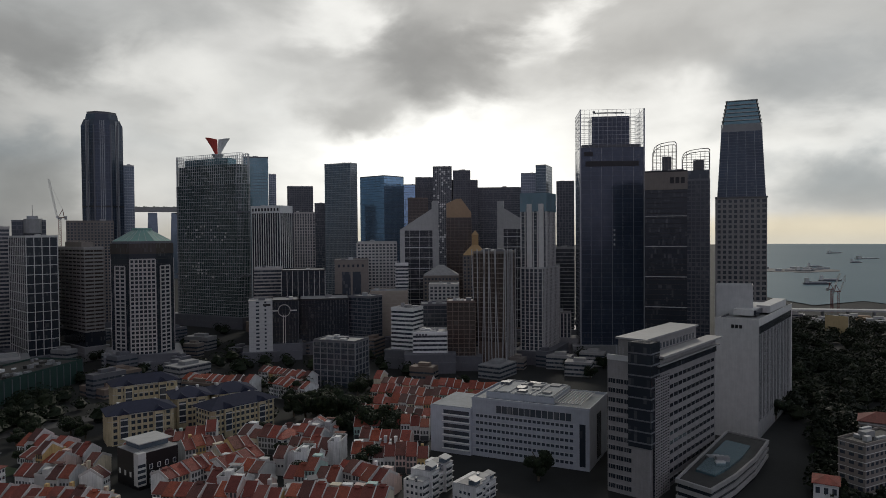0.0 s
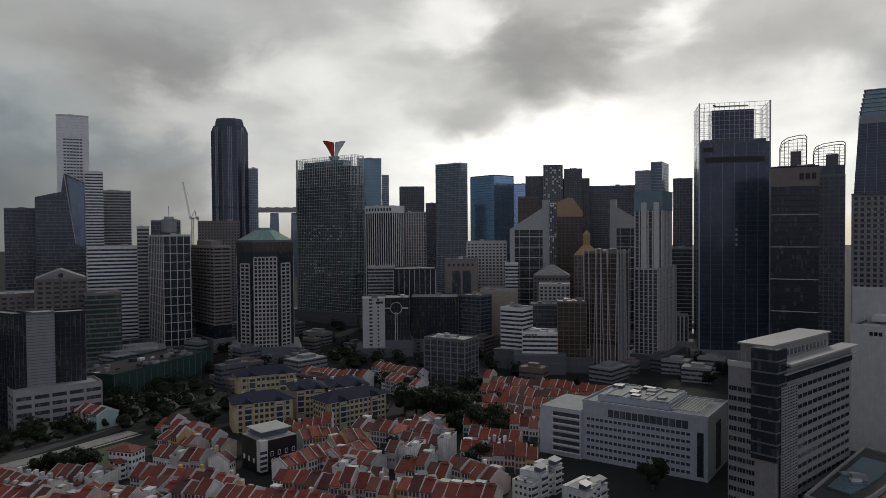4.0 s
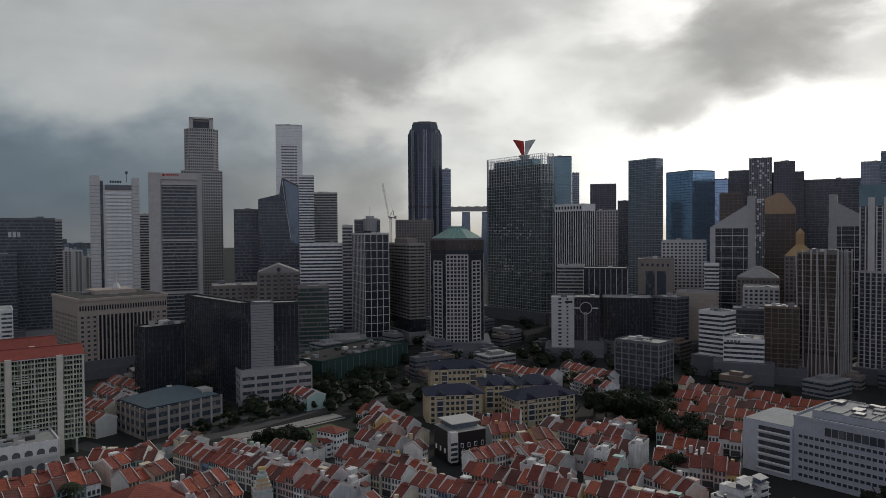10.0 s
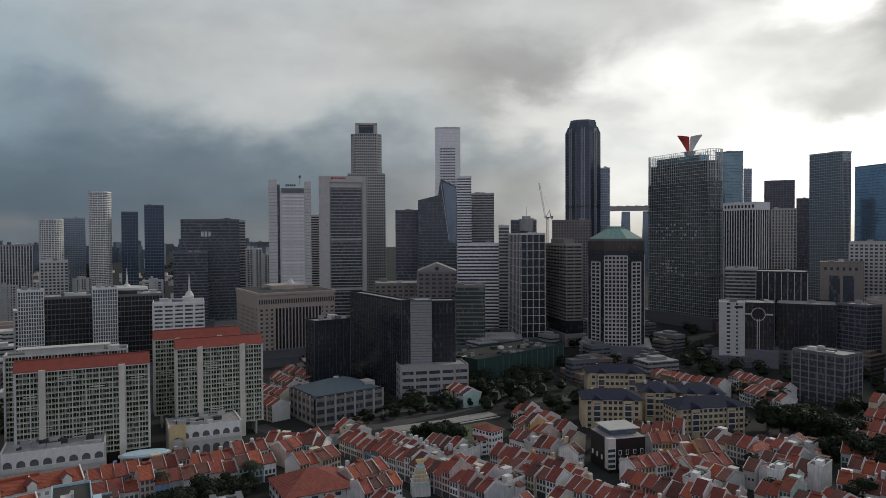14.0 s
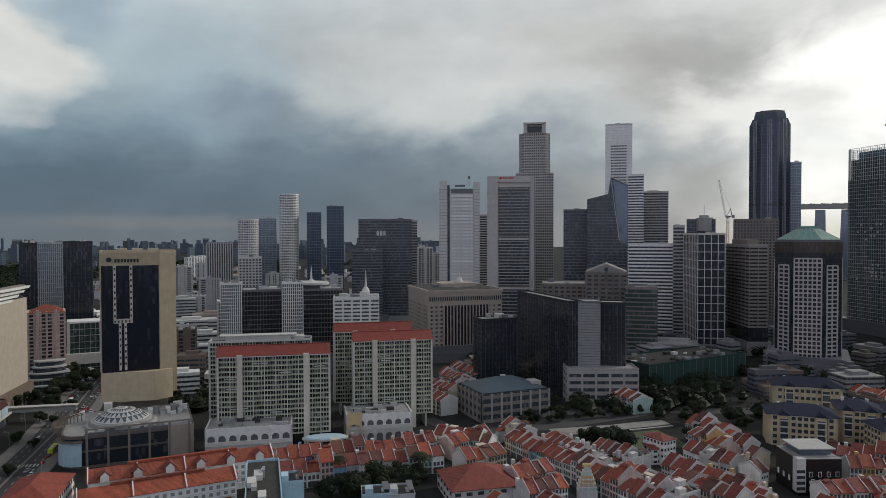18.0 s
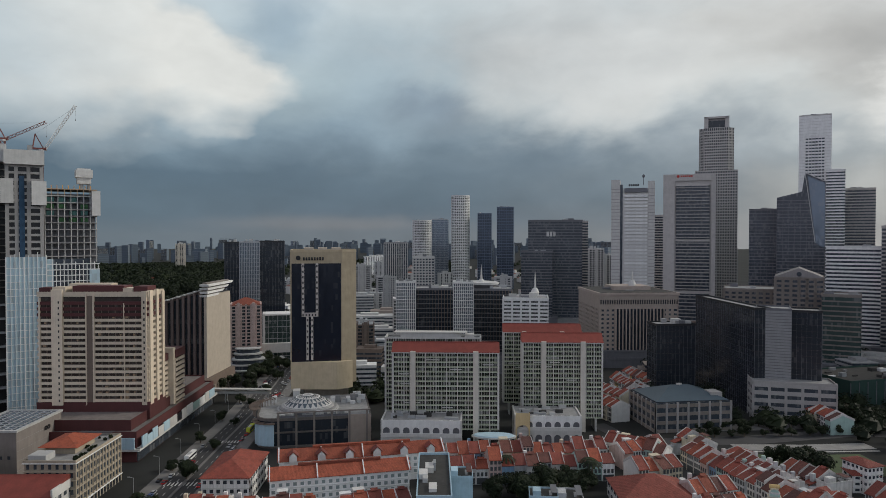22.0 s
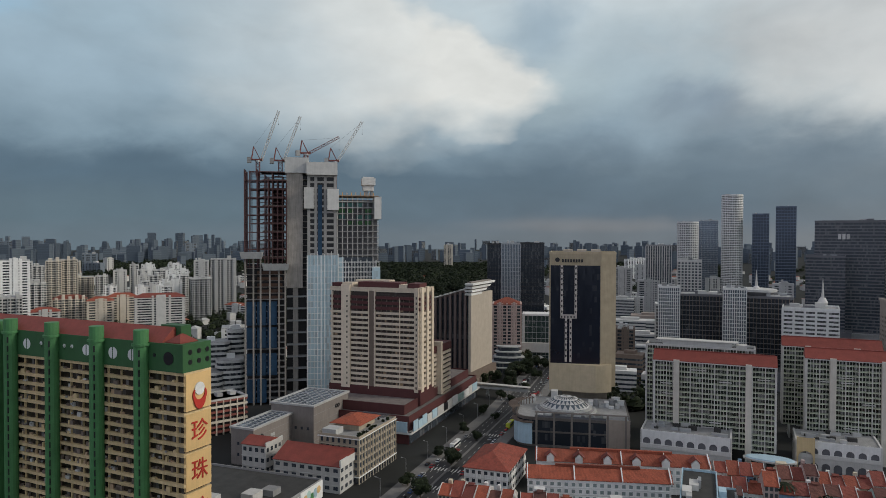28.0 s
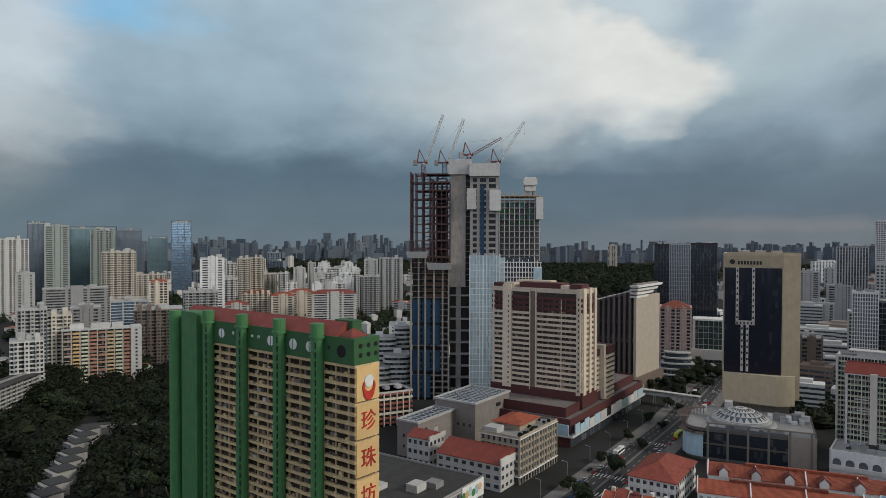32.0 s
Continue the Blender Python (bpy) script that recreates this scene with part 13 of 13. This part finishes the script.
# ---- road furniture and traffic ----
ROAD = [(-112.6, -80.0), (-315.3, 9.1), (-471.2, 77.6), (-640.9, 141.1), (-874.7, 243.9)]


def along(s, off):
    """A point s metres along the main road, off metres to its north side, and its bearing."""
    for p, q in zip(ROAD, ROAD[1:]):
        L = math.hypot(q[0] - p[0], q[1] - p[1])
        if s <= L or q == ROAD[-1]:
            dx, dy = (q[0] - p[0]) / L, (q[1] - p[1]) / L
            return p[0] + dx * s - dy * -off, p[1] + dy * s + dx * -off, math.degrees(math.atan2(dy, dx))
        s -= L


def lane_marks():
    b = Build()
    white = mat("road paint", (0.55, 0.55, 0.52), rough=.7, streak=0)
    for off in (-11, -7.5, -4, 4, 7.5, 11):
        for k in range(74):
            x, y, a = along(150 + k * 9, off)
            m = Matrix.Rotation(radians(a), 2)
            b.prism([tuple(Vector((x, y)) + m @ Vector(c)) for c in rect_poly(3.4, .22)], .121, .15)
    for s in (236, 262, 330):
        for k in range(14):
            x, y, a = along(s, -12 + k * 1.8)
            m = Matrix.Rotation(radians(a), 2)
            b.prism([tuple(Vector((x, y)) + m @ Vector(c)) for c in rect_poly(4.5, .7)], .121, .15)
    ob = new("lane_markings", b.mesh(white))
    tagged(ob, "white dashed lane and crossing marks on asphalt", "road marking", kind="stuff")
    kerb = Build()
    for k in range(40):
        x, y, a = along(200 + k * 12, 0)
        m = Matrix.Rotation(radians(a), 2)
        kerb.prism([tuple(Vector((x, y)) + m @ Vector(c)) for c in rect_poly(11.9, 1.3)], .1, .42)
    ob = new("road_median", kerb.mesh(PAVING))
    tagged(ob, "raised planted kerb median of the main road", "kerb", kind="structure")


lane_marks()
rng = random.Random(21)
for k in range(58):
    s, off = rng.uniform(205, 640), rng.choice((-9.2, -5.7, 5.7, 9.2, -12.6, 12.6))
    x, y, a = along(s, off)
    car(x, y, a + (180 if off > 0 else 0), rng.choice((0, 0, 1, 1, 2, 2, 3, 4)), .13)
for s, off, m, lb in ((352, 9.3, mat("lime bus paint", (0.45, 0.5, 0.05)), "lime green city bus on the main road"), (300, -9.3, WHITE, "white city bus on the main road"), (430, 9.3, MATS["car red"], "red city bus on the main road"), (470, -5.6, WHITE, "white city bus on the main road")):
    x, y, a = along(s, off)
    bus(x, y, a, m, lb)
for k in range(14):
    s = 215 + k * 30
    for off in (-16.2, 16.2):
        x, y, a = along(s, off)
        root = thing("street_lamp", x, y, .25, a + (90 if off < 0 else -90), "grey steel street lamp beside the main road", "street lamp", "street lamps along the main road")
        part("post", Build().bar((0, 0, 0), (0, 0, 9), .1, 6), STEEL, root)
        part("arm", Build().bar((0, 0, 9), (2.2, 0, 9.4), .07, 5), STEEL, root)
        part("lamp_head", Build().box(1.8, 2.8, -.18, .18, 9.3, 9.5), PALE, root)


def footbridge():
    root = thing("footbridge", -511, 74, 0, 63, "covered pale footbridge over the main road", "bridge")
    part("deck", Build().box(-24, 24, -2, 2, 6, 6.6), PALE, root)
    part("roof", Build().box(-24.5, 24.5, -2.4, 2.4, 9.2, 9.6), OFFWHITE, root)
    part("parapet", Build().box(-24, 24, -2.1, -1.95, 6.6, 7.7), PALE, root)
    part("parapet", Build().box(-24, 24, 1.95, 2.1, 6.6, 7.7), PALE, root)
    for px in (-22, -8, 8, 22):
        for py in (-1.8, 1.8):
            box("post", px - .2, px + .2, py - .2, py + .2, 0, 9.2, STEEL, root)


footbridge()


def small_crane(az, d, z, mast, boom, ang, turn):
    x, y = polar(az, d)
    tower_crane(x, y, z, az + turn, mast, boom, ang, "slim distant tower crane above the office roofs")


small_crane(28.9, 900, 0, 138, 44, 80, 180)
small_crane(-29.7, 1130, 0, 30, 24, 75, 0)
small_crane(-29.3, 1140, 0, 32, 24, 70, 20)


def tv_mast():
    x, y = polar(30.6, 800)
    root = thing("roof_mast", x, y, 130, 30, "stepped roof drum with aerial", "aerial")
    part("drum", Build().prism(circle_poly(16, 16, 16), -8, 6), GREY, root)
    part("upper_drum", Build().prism(circle_poly(10, 10, 16), 6, 9), STEEL, root)
    part("aerial", Build().bar((0, 0, 9), (0, 0, 20), .3), DARKGREY, root)


tv_mast()


def church_spire(t_x, t_y, z, h, label):
    root = thing("spire", t_x, t_y, 0, 0, label, "spire")
    part("tower", Build().prism(circle_poly(7, 7, 12), 0, z), OFFWHITE, root)
    part("dome", Build().prism(circle_poly(8, 8, 14), z, z + 4, .5), OFFWHITE, root)
    part("needle", Build().prism(circle_poly(2.4, 2.4, 8), z + 4, z + h, .1), OFFWHITE, root)


church_spire(*polar(57.6, 640), 67, 20, "white dome with a slim needle spire")
church_spire(*polar(49.9, 690), 72, 14, "white clock turret with domed cap")
church_spire(*polar(62.0, 650), 74, 18, "white needle spire on a round deck")
x, y = polar(62.0, 650)
root = thing("roof_disc", x, y, 74, 0, "pale saucer roof deck above a tower", "roof deck")
part("disc", Build().prism(circle_poly(40, 30, 28), 0, 1.8), PALE, root)
part("underside", Build().prism(circle_poly(26, 18, 28), -5, 0, 1.5), DARKGREY, root)


def coast_viaduct():
    """An elevated road with piers in front of the sea, and the yard beside it."""
    root = thing("coast_viaduct", 0, 0, 0, 0, "pale elevated coast road on short piers", "bridge")
    for k in range(9):
        x0, y0 = polar(-25.5 - k * 1.6, 1060 + 10 * k)
        x1, y1 = polar(-27.1 - k * 1.6, 1070 + 10 * k)
        d = Vector((y1 - y0, x0 - x1)).normalized() * 8
        p = [(x0 - d.x, y0 - d.y), (x0 + d.x, y0 + d.y), (x1 + d.x, y1 + d.y), (x1 - d.x, y1 - d.y)]
        area = sum(p[i][0] * p[(i + 1) % 4][1] - p[(i + 1) % 4][0] * p[i][1] for i in range(4))
        part("deck_span", Build().prism(p if area > 0 else p[::-1], 8, 10.5), PALE, root)
        box("bridge_pier", x0 - 1.5, x0 + 1.5, y0 - 1.5, y0 + 1.5, 0, 8, GREY, root)
    rng = random.Random(31)
    for k in range(14):
        a, d = rng.uniform(-33, -26.5), rng.uniform(960, 1050)
        low_office(*polar(a, d), rng.uniform(14, 40), rng.uniform(8, 14), a, rng.uniform(5, 9), rng.choice((PALE, TAN, OFFWHITE, STONE)))
    x, y = polar(-29.6, 880)
    root = thing("site_hoarding", x, y, 0, -52, "tan screen hoarding on a building site", "hoarding")
    part("screen", Build().box(-12, 12, -.4, .4, 0, 24), OCHRE, root)
    for k in range(7):
        box("screen_post", -12 + 4 * k - .2, -12 + 4 * k + .2, .4, 1.0, 0, 25, STEEL, root)


coast_viaduct()


finish_far_houses()
